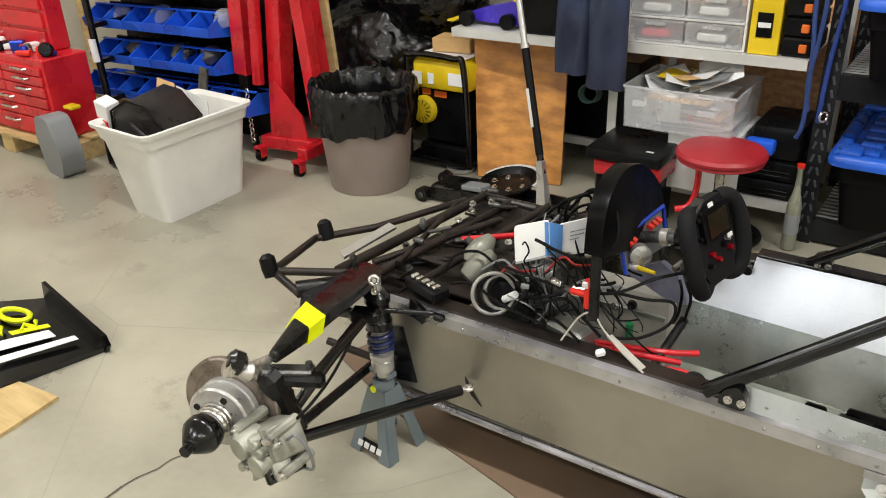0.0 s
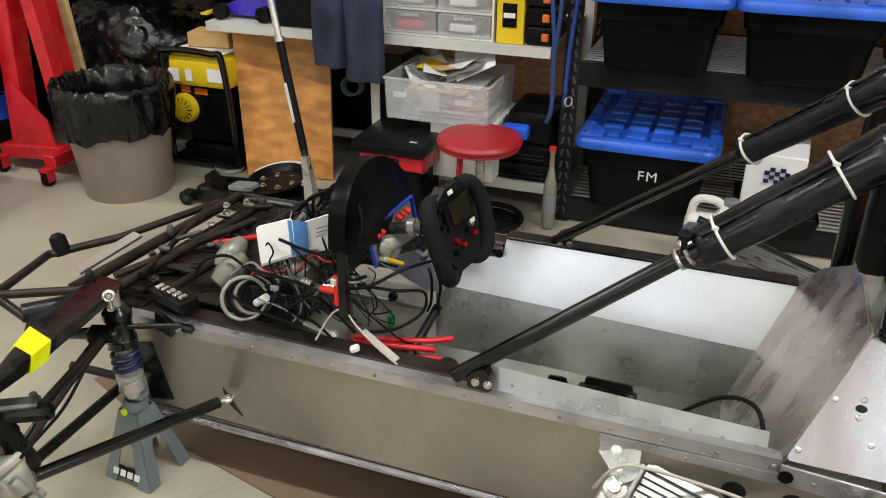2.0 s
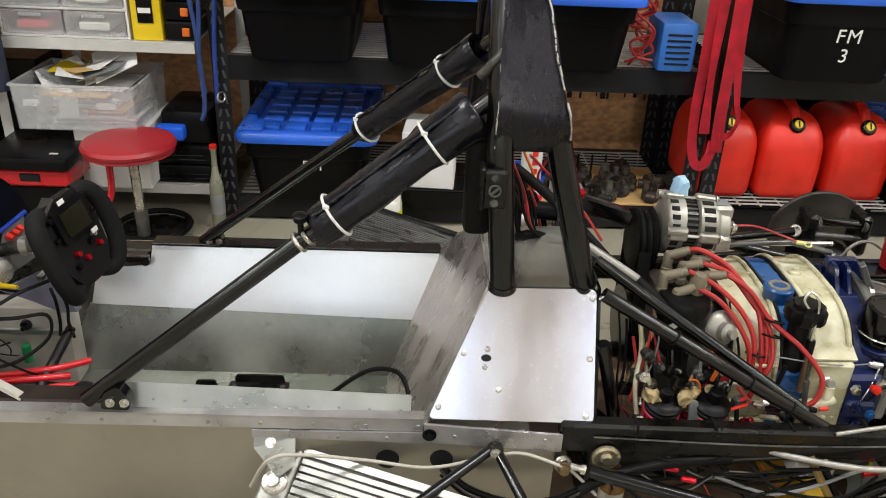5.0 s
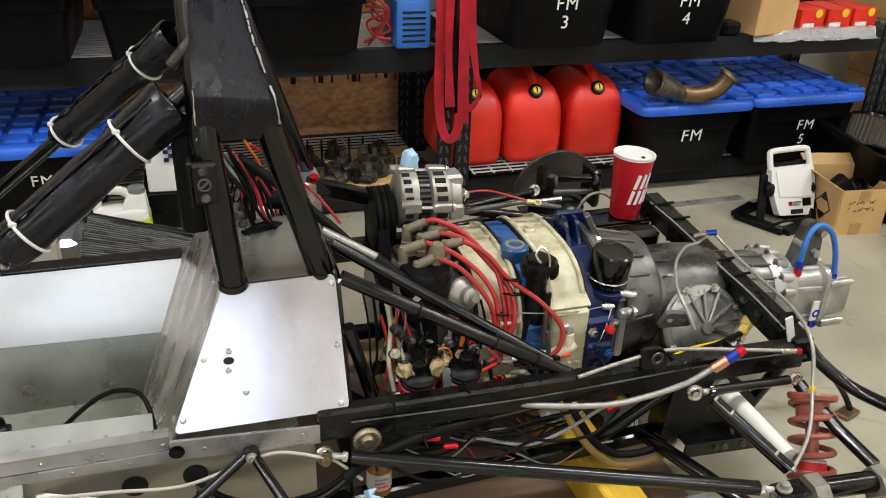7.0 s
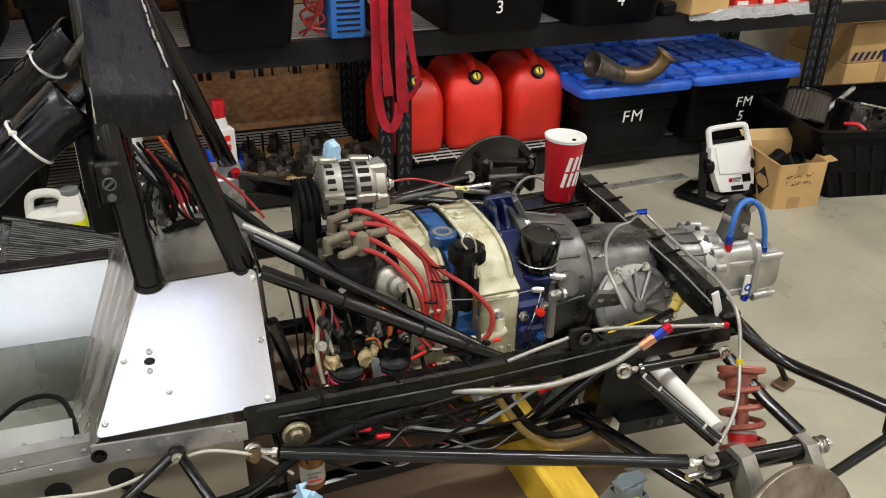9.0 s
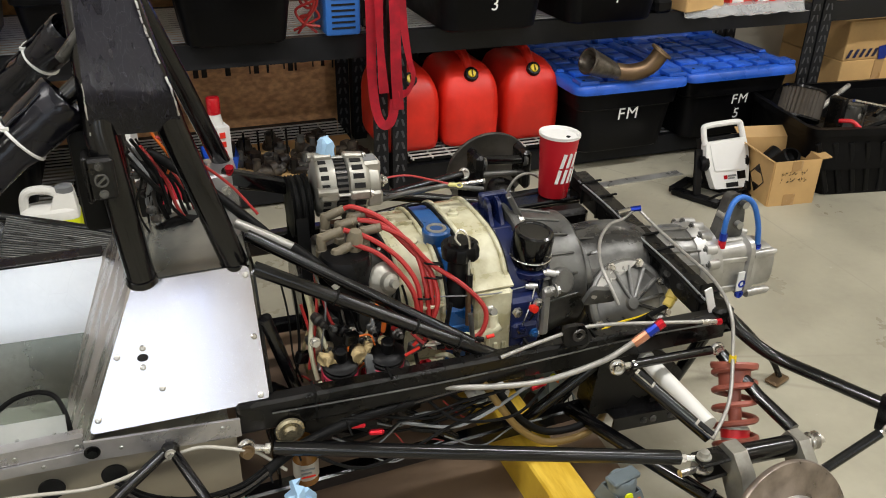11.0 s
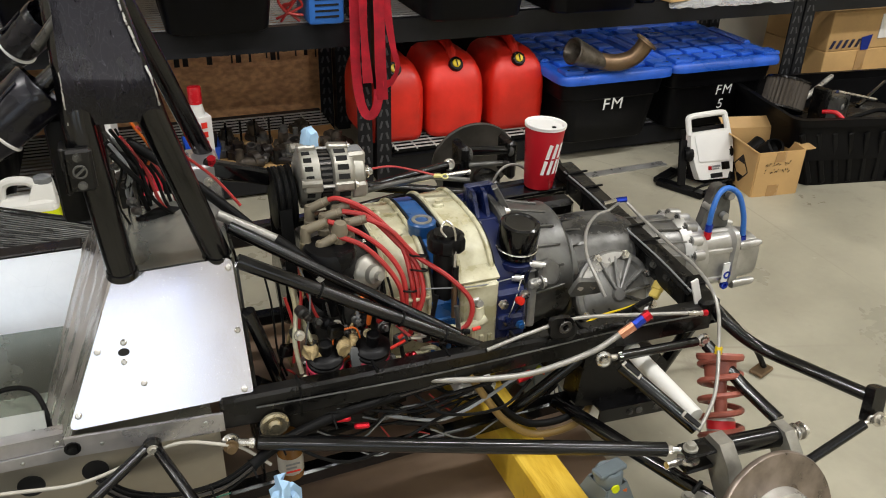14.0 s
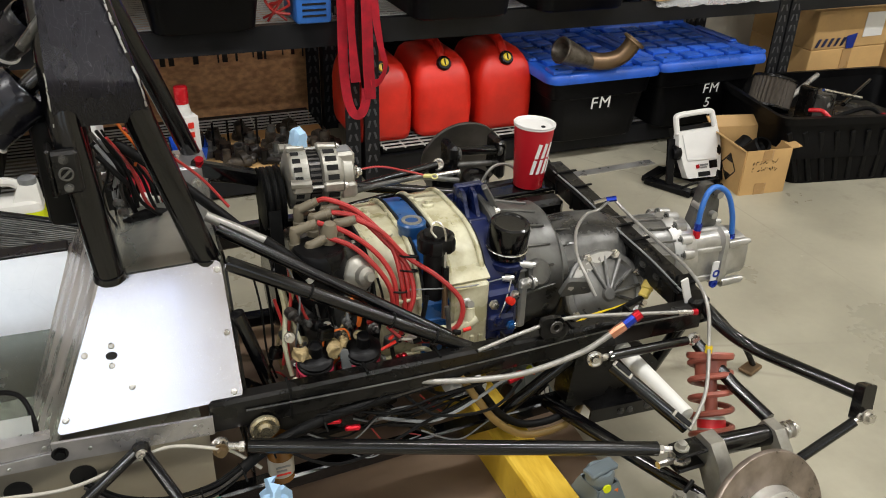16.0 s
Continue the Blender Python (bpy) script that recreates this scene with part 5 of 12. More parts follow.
# lower wishbone and links
la, lb = Vector((0.985, 1.63, 0.207)), Vector((0.845, 1.28, 0.262))
wb = pipe("wishbone", [la.lerp(lb, 0.06), lb], 0.0115, M_CHASSIS)
rod_end(la, lb - la, 0.009, wb, (0, 0, 1))
bm = B()
sheet(bm, [(0.972, 1.634, 0.228), (1.012, 1.634, 0.165), (0.990, 1.634, 0.182), (0.975, 1.634, 0.20)], 0.014)
part("pickup_bracket", bm, M_CHASSIS, car)
pipe("wishbone", [(0.74, 1.62, 0.19), (0.80, 1.30, 0.245)], 0.0105, M_CHWORN)
pipe("wishbone_rear", [(0.60, 1.62, 0.20), (0.96, 1.70, 0.13)], 0.009, M_BROWN)
pipe("steering_link", [(0.845, 1.325, 0.372), (0.80, 1.53, 0.372)], 0.0075, M_BROWN)
pipe("push_rod", [(0.785, 1.32, 0.275), (0.778, 1.42, 0.315), (0.785, 1.52, 0.36)], 0.0085, M_CHWORN)
pipe("push_rod", [(0.80, 1.31, 0.28), (0.798, 1.43, 0.33), (0.80, 1.53, 0.365)], 0.006, M_BROWN)
ua = pipe("upper_link", [(0.715, 1.52, 0.368), (0.79, 1.565, 0.372), (0.905, 1.625, 0.366)], 0.0055, M_CHWORN)
pipe("upper_link", [(0.70, 1.50, 0.378), (0.775, 1.53, 0.372), (0.80, 1.545, 0.365)], 0.009, M_CAST)
bm = B()
box(bm, 0.89, 0.93, 1.618, 1.634, 0.352, 0.368, 0.004)
part("link_bracket", bm, M_CHASSIS, ua)
bm = B()
cyl(bm, (0.905, 1.614, 0.36), (0.905, 1.62, 0.36), 0.005, seg=8)
part("bolt", bm, M_STEEL, ua)
bm = B()
box(bm, 0.765, 0.825, 1.52, 1.555, 0.36, 0.388, 0.006, rz=20)
part("clevis", bm, M_CHWORN, car)
bm = B()
sheet(bm, [(0.845, 1.625, 0.385), (0.885, 1.625, 0.36), (0.875, 1.625, 0.33), (0.84, 1.625, 0.345)], 0.01)
part("gusset_tab", bm, M_CHASSIS, car)
# coil-over
st, sbm = Vector((0.79, 1.585, 0.445)), Vector((0.80, 1.575, 0.205))
bm = B()
lathe(bm, sbm, st - sbm, [(0.0, 0.0), (0.014, 0.0), (0.014, 0.012), (0.024, 0.016), (0.024, 0.04), (0.021, 0.043), (0.026, 0.046), (0.026, 0.056), (0.018, 0.06), (0.018, 0.20), (0.011, 0.205), (0.011, 0.235), (0.0, 0.235)], 20)
shock = part("damper", bm, M_CASTL, car, "alloy coil-over damper")


def coil(a, b, R, r, turns, seg=14):
    a, b = Vector(a), Vector(b)
    d = (b - a).normalized()
    u = d.orthogonal().normalized()
    v = d.cross(u)
    n = int(turns * seg)
    bm = B()
    tube(bm, [a.lerp(b, k / n) + R * (math.cos(2 * math.pi * k / seg) * u + math.sin(2 * math.pi * k / seg) * v) for k in range(n + 1)], r, 7, straight=True)
    return bm


part("spring", coil(sbm.lerp(st, 0.25), sbm.lerp(st, 0.48), 0.025, 0.0048, 3.5), M_NAVY, shock)
bm = B()
lathe(bm, sbm.lerp(st, 0.48), st - sbm, [(0.022, 0.0), (0.028, 0.003), (0.029, 0.02), (0.026, 0.024), (0.024, 0.06), (0.028, 0.064), (0.028, 0.078), (0.018, 0.09), (0.0, 0.09)], 20)
part("spring_cap", bm, M_CHASSIS, shock)
bm = B()
torus(bm, sbm.lerp(st, 0.79), st - sbm, 0.021, 0.005, 20, 6)
part("collar", bm, M_CASTL, shock)
bm = B()
sheet(bm, [(0.775, 1.632, 0.29), (0.815, 1.632, 0.30), (0.845, 1.632, 0.165), (0.79, 1.632, 0.155)], 0.012)
part("pickup_plate", bm, M_CHASSIS, car)

# nose frame and knobs
for a, b, r in (((0.56, 1.52, 0.42), (0.69, 1.63, 0.40), 0.009), ((0.56, 1.52, 0.42), (0.655, 1.50, 0.40), 0.009), ((0.56, 1.52, 0.42), (0.50, 1.72, 0.40), 0.009),
                ((0.50, 1.72, 0.40), (0.58, 1.85, 0.395), 0.009), ((0.58, 1.85, 0.395), (0.68, 2.10, 0.395), 0.009), ((0.655, 1.62, 0.40), (0.715, 2.14, 0.40), 0.0125), ((0.735, 1.66, 0.40), (0.80, 2.14, 0.40), 0.010),
                ((0.74, 1.655, 0.385), (0.66, 1.62, 0.395), 0.013), ((0.80, 2.16, 0.385), (0.70, 2.14, 0.395), 0.013), ((0.84, 1.66, 0.40), (0.90, 2.14, 0.41), 0.009), ((0.69, 1.70, 0.395), (0.83, 2.02, 0.405), 0.008), ((0.76, 1.70, 0.41), (0.68, 2.05, 0.40), 0.007)):
    pipe("nose_tube", [a, b], r, M_BROWN)
for p in ((0.556, 1.515, 0.43), (0.512, 1.745, 0.41)):
    bm = B()
    lathe(bm, p, (-0.35, 0.1, 1), [(0.016, -0.02), (0.018, 0.0), (0.017, 0.022), (0.008, 0.03), (0.0, 0.03)], 12)
    part("rubber_stop", bm, M_RUB, car)
bm = B()
sheet(bm, [(0.630, 1.67, 0.405), (0.60, 1.69, 0.405), (0.605, 1.87, 0.405), (0.635, 1.86, 0.405)], 0.006)
part("nose_plate", bm, M_ALU, car, "scuffed bare alloy plate")
bm = B()
sheet(bm, [(0.745, 1.70, 0.372), (1.0, 1.70, 0.372), (1.05, 2.16, 0.375), (0.80, 2.16, 0.375)], 0.004)
part("footwell_cover", bm, M_BROWN, car, "grimy brown footwell cover")
bm = B()
sheet(bm, [(0.655, 1.64, 0.366), (0.715, 2.13, 0.366), (0.80, 2.15, 0.366), (0.79, 1.66, 0.366)], 0.004)
np_ = part("nose_pan", bm, M_BROWN, car, "rusty brown nose pan")
rn = random.Random(71)
for k in range(16):
    t = rn.random()
    p = Vector((0.67, 1.66, 0.378)).lerp(Vector((0.74, 2.12, 0.378)), t) + Vector((rn.uniform(0.0, 0.10), 0, rn.uniform(0, 0.02)))
    q = p + Vector((rn.uniform(0.03, 0.12), rn.uniform(-0.06, 0.06), rn.uniform(-0.004, 0.016)))
    bm = B()
    if k % 4 == 3:
        bolt(bm, p, (rn.uniform(-0.3, 0.3), -0.3, 1), 0.006, 0.009)
        part("bolt", bm, M_CAST, np_)
    else:
        bar(bm, p, q, rn.uniform(0.008, 0.022), 0.005, bevel=0.001)
        part("strap_plate", bm, (M_BROWN, M_CHWORN, M_BROWN)[k % 3], np_)
for p, ax in (((0.755, 2.115, 0.43), (1, 0.2, 0)), ((0.80, 2.05, 0.425), (1, 0.2, 0)), ((0.70, 1.88, 0.42), (0, 0, 1)), ((0.675, 1.65, 0.42), (0, 0, 1)), ((0.745, 1.80, 0.42), (1, 0, 0))):
    bm = B()
    lathe(bm, p, ax, [(0.005, -0.014), (0.008, -0.006), (0.008, 0.006), (0.005, 0.014), (0.0, 0.014)], 10)
    part("bush", bm, M_CAST, car)
# footwell contents: reservoir, master cylinders, hose roll
bm = B()
box(bm, 0.80, 0.905, 1.655, 1.70, 0.376, 0.402, 0.004, rz=-18)
rv = part("fuse_block", bm, M_PLAST, car, "black terminal block with white fuses")
for k in range(5):
    bm = B()
    box(bm, 0.815 + 0.017 * k, 0.826 + 0.017 * k, 1.672 - 0.005 * k, 1.690 - 0.005 * k, 0.402, 0.410, 0.002, rz=-18)
    part("fuse", bm, M_STEEL, rv)
for k, (p, q) in enumerate((((0.875, 1.81, 0.39), (0.90, 1.87, 0.44)), ((0.90, 1.76, 0.385), (0.935, 1.82, 0.43)))):
    bm = B()
    lathe(bm, p, Vector(q) - Vector(p), [(0.0, -0.005), (0.02, 0.0), (0.028, 0.02), (0.028, 0.05), (0.02, 0.065), (0.012, 0.08), (0.0, 0.08)], 16)
    part("master_cylinder", bm, mat("dull_zinc", (0.20, 0.20, 0.16), 0.45, 0.3, scale=30, bump=0.2) if k == 0 else bpy.data.materials["dull_zinc"], car, "dull grey-green master cylinder")
pipe("red_tube", [(0.80, 1.90, 0.395), (0.96, 1.90, 0.445)], 0.007, M_RED)
for k in range(4):
    bm = B()
    torus(bm, (1.003 + 0.006 * k, 1.70 + 0.008 * k, 0.405), (0.62, -0.75, 0.25), 0.043 - 0.003 * k, 0.0042, 30, 8)
    part("hose_coil", bm, M_RUB if k % 2 else M_GREYHOSE, car, "coiled grey hose")
bm = B()
cyl(bm, (1.0, 1.72, 0.40), (1.06, 1.80, 0.40), 0.03, seg=16)
part("pump_body", bm, M_PLAST, car)
# front dash hoop
HOOP = [(1.234, 1.676, 0.43), (1.228, 1.69, 0.585), (1.222, 1.725, 0.645), (1.215, 1.79, 0.668), (1.211, 1.86, 0.662), (1.212, 1.93, 0.630), (1.218, 2.0, 0.555), (1.226, 2.08, 0.37)]
pipe("dash_hoop", HOOP, 0.0100, M_CHWORN, straight=False)
arch = smooth_path(HOOP, 5)[4:-2]
mid = Vector((1.22, 1.86, 0.50))
bm = B()
loft(bm, [[mid + (p - mid) * f + Vector((dx, 0, 0)) for p in arch] for dx, f in ((-0.026, 0.99), (-0.022, 1.05), (0.008, 1.075), (0.013, 1.072), (0.014, 1.06))])
part("dash_cowl", bm, mat("cowl_black", (0.002, 0.002, 0.002), 0.42, var=0.3, scale=12, bump=0.08, spec=0.10, scuff=(40, -0.03, 0.4, (0.02, 0.02, 0.02))), car, "black dash cowl")
# switch panel with blue edge
bm = B()
sheet(bm, [(1.24, 1.80, 0.475), (1.225, 1.80, 0.54), (1.243, 1.972, 0.545), (1.258, 1.972, 0.46)], 0.004)
sw = part("switch_panel", bm, M_GREY, car, "grey switch panel with blue border")
pipe("panel_border", [(1.245, 1.796, 0.472), (1.228, 1.796, 0.543), (1.246, 1.975, 0.548), (1.255, 1.977, 0.50)], 0.0042, mat("panel_blue", (0.012, 0.05, 0.42), 0.35), sw)
for k, t in enumerate((0.16, 0.26, 0.66, 0.76, 0.86)):
    p = Vector((1.228, 1.80, 0.54)).lerp(Vector((1.246, 1.972, 0.545)), t) + Vector((0.006, -0.006, -0.014))
    bm = B()
    box(bm, p.x - 0.006, p.x + 0.008, p.y - 0.006, p.y + 0.005, p.z - 0.005, p.z + 0.005, 0.0015, ry=30)
    part("toggle", bm, M_REDPL, sw, "red toggle cover")
for p, q in (((1.262, 1.815, 0.482), (1.30, 1.80, 0.488)), ((1.285, 1.905, 0.520), (1.325, 1.895, 0.532))):
    bm = B()
    cyl(bm, p, q, 0.0052, 0.0035, seg=10)
    part("wire_plug", bm, M_YELPL, sw, "yellow connector")
    bm = B()
    cyl(bm, Vector(p) - (Vector(q) - Vector(p)) * 0.5, p, 0.006, seg=10)
    part("wire_plug", bm, M_WPAINT, sw)
bm = B()
lathe(bm, (1.25, 1.84, 0.50), (0.6, -0.75, 0.1), [(0.022, 0.0), (0.022, 0.02), (0.015, 0.024), (0.0, 0.024)], 16)
part("dial", bm, M_CASTL, sw, "bare alloy switch body")
# steering wheel with display
wc, wn = Vector((1.371, 1.88, 0.539)), Vector((0.922, -0.252, 0.293)).normalized()
side = Vector((0, 1, 0)) - wn * wn.y
side.normalize()
upv = wn.cross(side)
if upv.z < 0:
    upv = -upv


def wp(u, v, w=0.0):
    return wc + side * (0.68 * u) + upv * (0.80 * v) + wn * w


bm = B()
for s in (-1, 1):
    pts = [wp(s * 0.07, 0.088, 0.004), wp(s * 0.098, 0.086, 0.012), wp(s * 0.118, 0.062, 0.018), wp(s * 0.124, 0.015, 0.02), wp(s * 0.120, -0.04, 0.018), wp(s * 0.105, -0.085, 0.012), wp(s * 0.078, -0.104, 0.004), wp(s * 0.045, -0.092, 0.0)]
    tube(bm, pts, 0.0165, 12)
o = [wp(u, v, -0.006) for u, v in ((-0.05, -0.098), (0.05, -0.098), (0.085, -0.05), (0.092, 0.03), (0.085, 0.088), (0.06, 0.105), (-0.06, 0.105), (-0.085, 0.088), (-0.092, 0.03), (-0.085, -0.05))]
sheet(bm, o, 0.022)
swl = part("steering_wheel", bm, mat("black_suede", (0.0055, 0.0055, 0.006), 0.8, var=0.3, fine=300, bump=0.3, spec=0.25), car, "black suede racing steering wheel with display")
bm = B()
sheet(bm, rounded([wp(-0.062, 0.012, 0.017), wp(0.062, 0.012, 0.017), wp(0.062, 0.092, 0.017), wp(-0.062, 0.092, 0.017)], 0.008, 3), 0.010)
part("display_housing", bm, M_PLAST, swl)
bm = B()
sheet(bm, [wp(-0.045, 0.022, 0.028), wp(0.045, 0.022, 0.028), wp(0.045, 0.078, 0.028), wp(-0.045, 0.078, 0.028)], 0.003)
part("display", bm, mat("dead_screen", (0.012, 0.013, 0.006), 0.25, bump=0), swl, "dark switched-off display")
for k, (u, v, r) in enumerate(((-0.035, -0.02, 0.006), (-0.01, -0.04, 0.006), (0.025, -0.015, 0.006), (0.045, -0.005, 0.005), (0.05, -0.03, 0.006), (-0.05, -0.045, 0.006), (-0.075, 0.03, 0.005), (0.075, 0.04, 0.005), (-0.07, 0.075, 0.006), (0.07, 0.08, 0.006))):
    bm = B()
    lathe(bm, wp(u, v, 0.017), wn, [(r, 0), (r * 0.85, 0.009), (0.0, 0.010)], 10)
    part("button", bm, M_ANRED if k in (0, 1, 4) else M_CASTL if k in (3,) else M_PLAST, swl)
for u0, v0 in ((-0.03, 0.094), (0.03, 0.0)):
    bm = B()
    sheet(bm, [wp(u0, v0, 0.0285), wp(u0 + 0.022, v0, 0.0285), wp(u0 + 0.022, v0 + 0.010, 0.0285), wp(u0, v0 + 0.010, 0.0285)], 0.002)
    part("sticker", bm, M_PAPER, swl)
pipe("shift_paddle", [wp(-0.05, -0.03, -0.03), wp(-0.11, -0.035, -0.032)], 0.007, M_STEEL, swl, "bright shift paddle")
pipe("shift_paddle", [wp(0.05, -0.06, -0.02), wp(0.10, -0.065, -0.02)], 0.006, M_STEEL, swl)
bm = B()
bar(bm, wp(-0.112, 0.072, 0.010), wp(-0.02, 0.113, 0.010), 0.022, 0.006, bevel=0.002)
part("wheel_tab", bm, M_BROWN, swl)
pipe("steering_column", [wc, wc + Vector((-0.10, 0.0, -0.016)), wc + Vector((-0.30, 0.0, -0.06))], 0.012, M_CAST)
pipe("column_collar", [wc + Vector((-0.015, 0, 0)), wc + Vector((-0.06, 0, -0.008))], 0.021, M_CHASSIS)
pipe("column_collar", [wc + Vector((-0.075, 0, -0.010)), wc + Vector((-0.09, 0, -0.013))], 0.018, M_STEEL)
# white cards with a blue band beside the dash
bm = B()
sheet(bm, rounded([Vector((1.067, 1.67, 0.584)), Vector((1.125, 1.70, 0.598)), Vector((1.133, 1.69, 0.534)), Vector((1.076, 1.66, 0.514))], 0.006, 2), 0.005)
wcard = part("card_case", bm, M_PAPER, car, "white plastic case with blue band tied to the dash")
bm = B()
sheet(bm, rounded([Vector((1.133, 1.73, 0.579)), Vector((1.181, 1.79, 0.584)), Vector((1.188, 1.78, 0.515)), Vector((1.141, 1.72, 0.519))], 0.005, 2), 0.005)
part("card", bm, M_PAPER, wcard)
for k in range(3):
    bm = B()
    p0, p1 = Vector((1.150, 1.7415, 0.566)), Vector((1.174, 1.772, 0.568))
    d = Vector((0, -0.002, -0.008 * k - 0.003))
    bar(bm, p0 + d, p0.lerp(p1, 1.0 - 0.25 * k) + d, 0.0006, 0.0016)
    part("print_bar", bm, M_GREY, wcard)
bm = B()
sheet(bm, [(1.122, 1.694, 0.596), (1.140, 1.728, 0.580), (1.146, 1.716, 0.520), (1.131, 1.684, 0.530)], 0.014)
part("blue_band", bm, mat("pale_blue_film", (0.10, 0.27, 0.62), 0.4, bump=0.05), wcard, "blue band")
bm = B()
sheet(bm, [(1.078, 1.658, 0.512), (1.135, 1.688, 0.530), (1.16, 1.75, 0.517), (1.10, 1.72, 0.500)], 0.004)
part("tray", bm, M_ALUDIM, wcard)
pipe("wire", [(1.09, 1.662, 0.555), (1.10, 1.655, 0.565), (1.105, 1.66, 0.545), (1.098, 1.655, 0.525), (1.11, 1.665, 0.51), (1.125, 1.68, 0.515)], 0.0017, M_RUB, straight=False, seg=6)
for pts in ([(1.11, 1.675, 0.565), (1.13, 1.675, 0.560), (1.145, 1.69, 0.545), (1.19, 1.70, 0.535), (1.235, 1.715, 0.545), (1.25, 1.73, 0.585), (1.235, 1.75, 0.62), (1.20, 1.78, 0.635), (1.15, 1.82, 0.62), (1.09, 1.86, 0.55)],
            [(1.08, 1.86, 0.52), (1.12, 1.80, 0.60), (1.16, 1.84, 0.61), (1.12, 1.88, 0.55)], [(1.05, 1.90, 0.50), (1.08, 1.84, 0.57), (1.13, 1.86, 0.59), (1.10, 1.95, 0.52)],
            [(1.02, 1.86, 0.50), (1.07, 1.84, 0.56), (1.14, 1.86, 0.60), (1.19, 1.86, 0.60)], [(1.04, 1.92, 0.46), (1.09, 1.89, 0.54), (1.15, 1.88, 0.57), (1.20, 1.87, 0.58)],
            [(0.98, 1.86, 0.47), (1.04, 1.84, 0.53), (1.09, 1.88, 0.53), (1.08, 1.98, 0.50)], [(1.02, 1.68, 0.49), (1.09, 1.69, 0.475), (1.16, 1.70, 0.465), (1.25, 1.72, 0.468), (1.31, 1.78, 0.488), (1.36, 1.84, 0.49)],
            [(1.23, 1.74, 0.46), (1.30, 1.76, 0.45), (1.345, 1.79, 0.44), (1.345, 1.78, 0.40), (1.30, 1.75, 0.37), (1.25, 1.73, 0.365)], [(0.95, 1.78, 0.43), (1.03, 1.74, 0.455), (1.08, 1.70, 0.44), (1.06, 1.68, 0.40)],
            [(1.10, 1.69, 0.41), (1.16, 1.70, 0.44), (1.19, 1.72, 0.40), (1.24, 1.70, 0.38)], [(0.90, 1.70, 0.40), (0.96, 1.69, 0.42), (1.03, 1.68, 0.40), (1.12, 1.69, 0.375)],
            [(1.04, 1.72, 0.40), (1.10, 1.71, 0.42), (1.17, 1.74, 0.44), (1.24, 1.76, 0.47)], [(1.01, 1.76, 0.38), (1.08, 1.73, 0.37), (1.15, 1.70, 0.385), (1.21, 1.67, 0.375)],
            [(0.86, 1.73, 0.40), (0.88, 1.75, 0.44), (0.93, 1.77, 0.45), (0.99, 1.76, 0.42)], [(1.34, 1.83, 0.47), (1.35, 1.82, 0.45), (1.345, 1.83, 0.40), (1.33, 1.85, 0.36)], [(1.355, 1.83, 0.47), (1.368, 1.82, 0.44), (1.36, 1.83, 0.40), (1.35, 1.86, 0.35)]):
    pipe("wire", pts, 0.0032, M_RUB, straight=False, seg=6)
for p, q, r, mm in (((1.135, 1.70, 0.474), (1.155, 1.70, 0.470), 0.006, M_STEEL), ((1.18, 1.70, 0.469), (1.20, 1.705, 0.468), 0.005, M_STEEL), ((1.03, 1.70, 0.40), (1.06, 1.69, 0.425), 0.008, M_PAPER), ((1.00, 1.80, 0.44), (1.05, 1.80, 0.47), 0.010, M_PLAST), ((1.10, 1.86, 0.53), (1.14, 1.85, 0.55), 0.009, M_CAST)):
    pipe("connector", [p, q], r, mm, seg=10)
bm = B()
cyl(bm, (1.217, 1.686, 0.445), (1.217, 1.69, 0.502), 0.0085, seg=12)
cyl(bm, (1.178, 1.695, 0.466), (1.217, 1.688, 0.470), 0.0065, seg=10)
part("pull_handle", bm, M_REDPL, car, "red pull handle")
bm = B()
box(bm, 1.206, 1.218, 1.678, 1.684, 0.487, 0.500, 0.002)
part("tag", bm, M_WPAINT, car)
pipe("pull_rod", [(1.06, 1.74, 0.448), (1.18, 1.696, 0.466)], 0.005, M_CAST)
pipe("ribbon_cable", [(1.175, 1.665, 0.37), (1.205, 1.675, 0.425), (1.232, 1.675, 0.442), (1.258, 1.672, 0.415), (1.30, 1.664, 0.385), (1.345, 1.655, 0.362)], 0.0021, M_LINE, straight=False, seg=6)
bm = B()
bar(bm, (1.262, 1.690, 0.395), (1.340, 1.668, 0.362), 0.014, 0.002)
part("strap_label", bm, M_LINE, car, "pale webbing strap")
rw = random.Random(44)
for k in range(30):
    p = Vector((rw.uniform(1.04, 1.24), rw.uniform(1.68, 1.84), rw.uniform(0.42, 0.60)))
    q = Vector((min(1.34, p.x + rw.uniform(-0.06, 0.14)), rw.uniform(1.68, 1.80), rw.uniform(0.33, 0.44)))
    pipe("wire", [p, p.lerp(q, 0.35) + Vector((rw.uniform(-0.03, 0.03), -0.015, 0.01)), p.lerp(q, 0.7) + Vector((rw.uniform(-0.02, 0.03), 0, -0.02)), q], rw.uniform(0.0011, 0.0022), (M_RUB, M_RUB, M_RUB, M_GREY, M_RUB)[k % 5], straight=False, seg=5)
for k in range(8):
    p = Vector((rw.uniform(1.05, 1.27), rw.uniform(1.68, 1.76), rw.uniform(0.37, 0.48)))
    bm = B()
    box(bm, p.x - 0.008, p.x + 0.008, p.y - 0.005, p.y + 0.005, p.z - 0.004, p.z + 0.004, 0.0015, rz=rw.uniform(-60, 60), ry=rw.uniform(-30, 30))
    part("connector", bm, (M_PLAST, M_PLAST, M_GREY, M_CAST)[k % 4], car)
bm = B()
box(bm, 1.250, 1.268, 1.652, 1.666, 0.368, 0.380, 0.003, rz=25, ry=-20)
part("white_plug", bm, M_WPAINT, car)
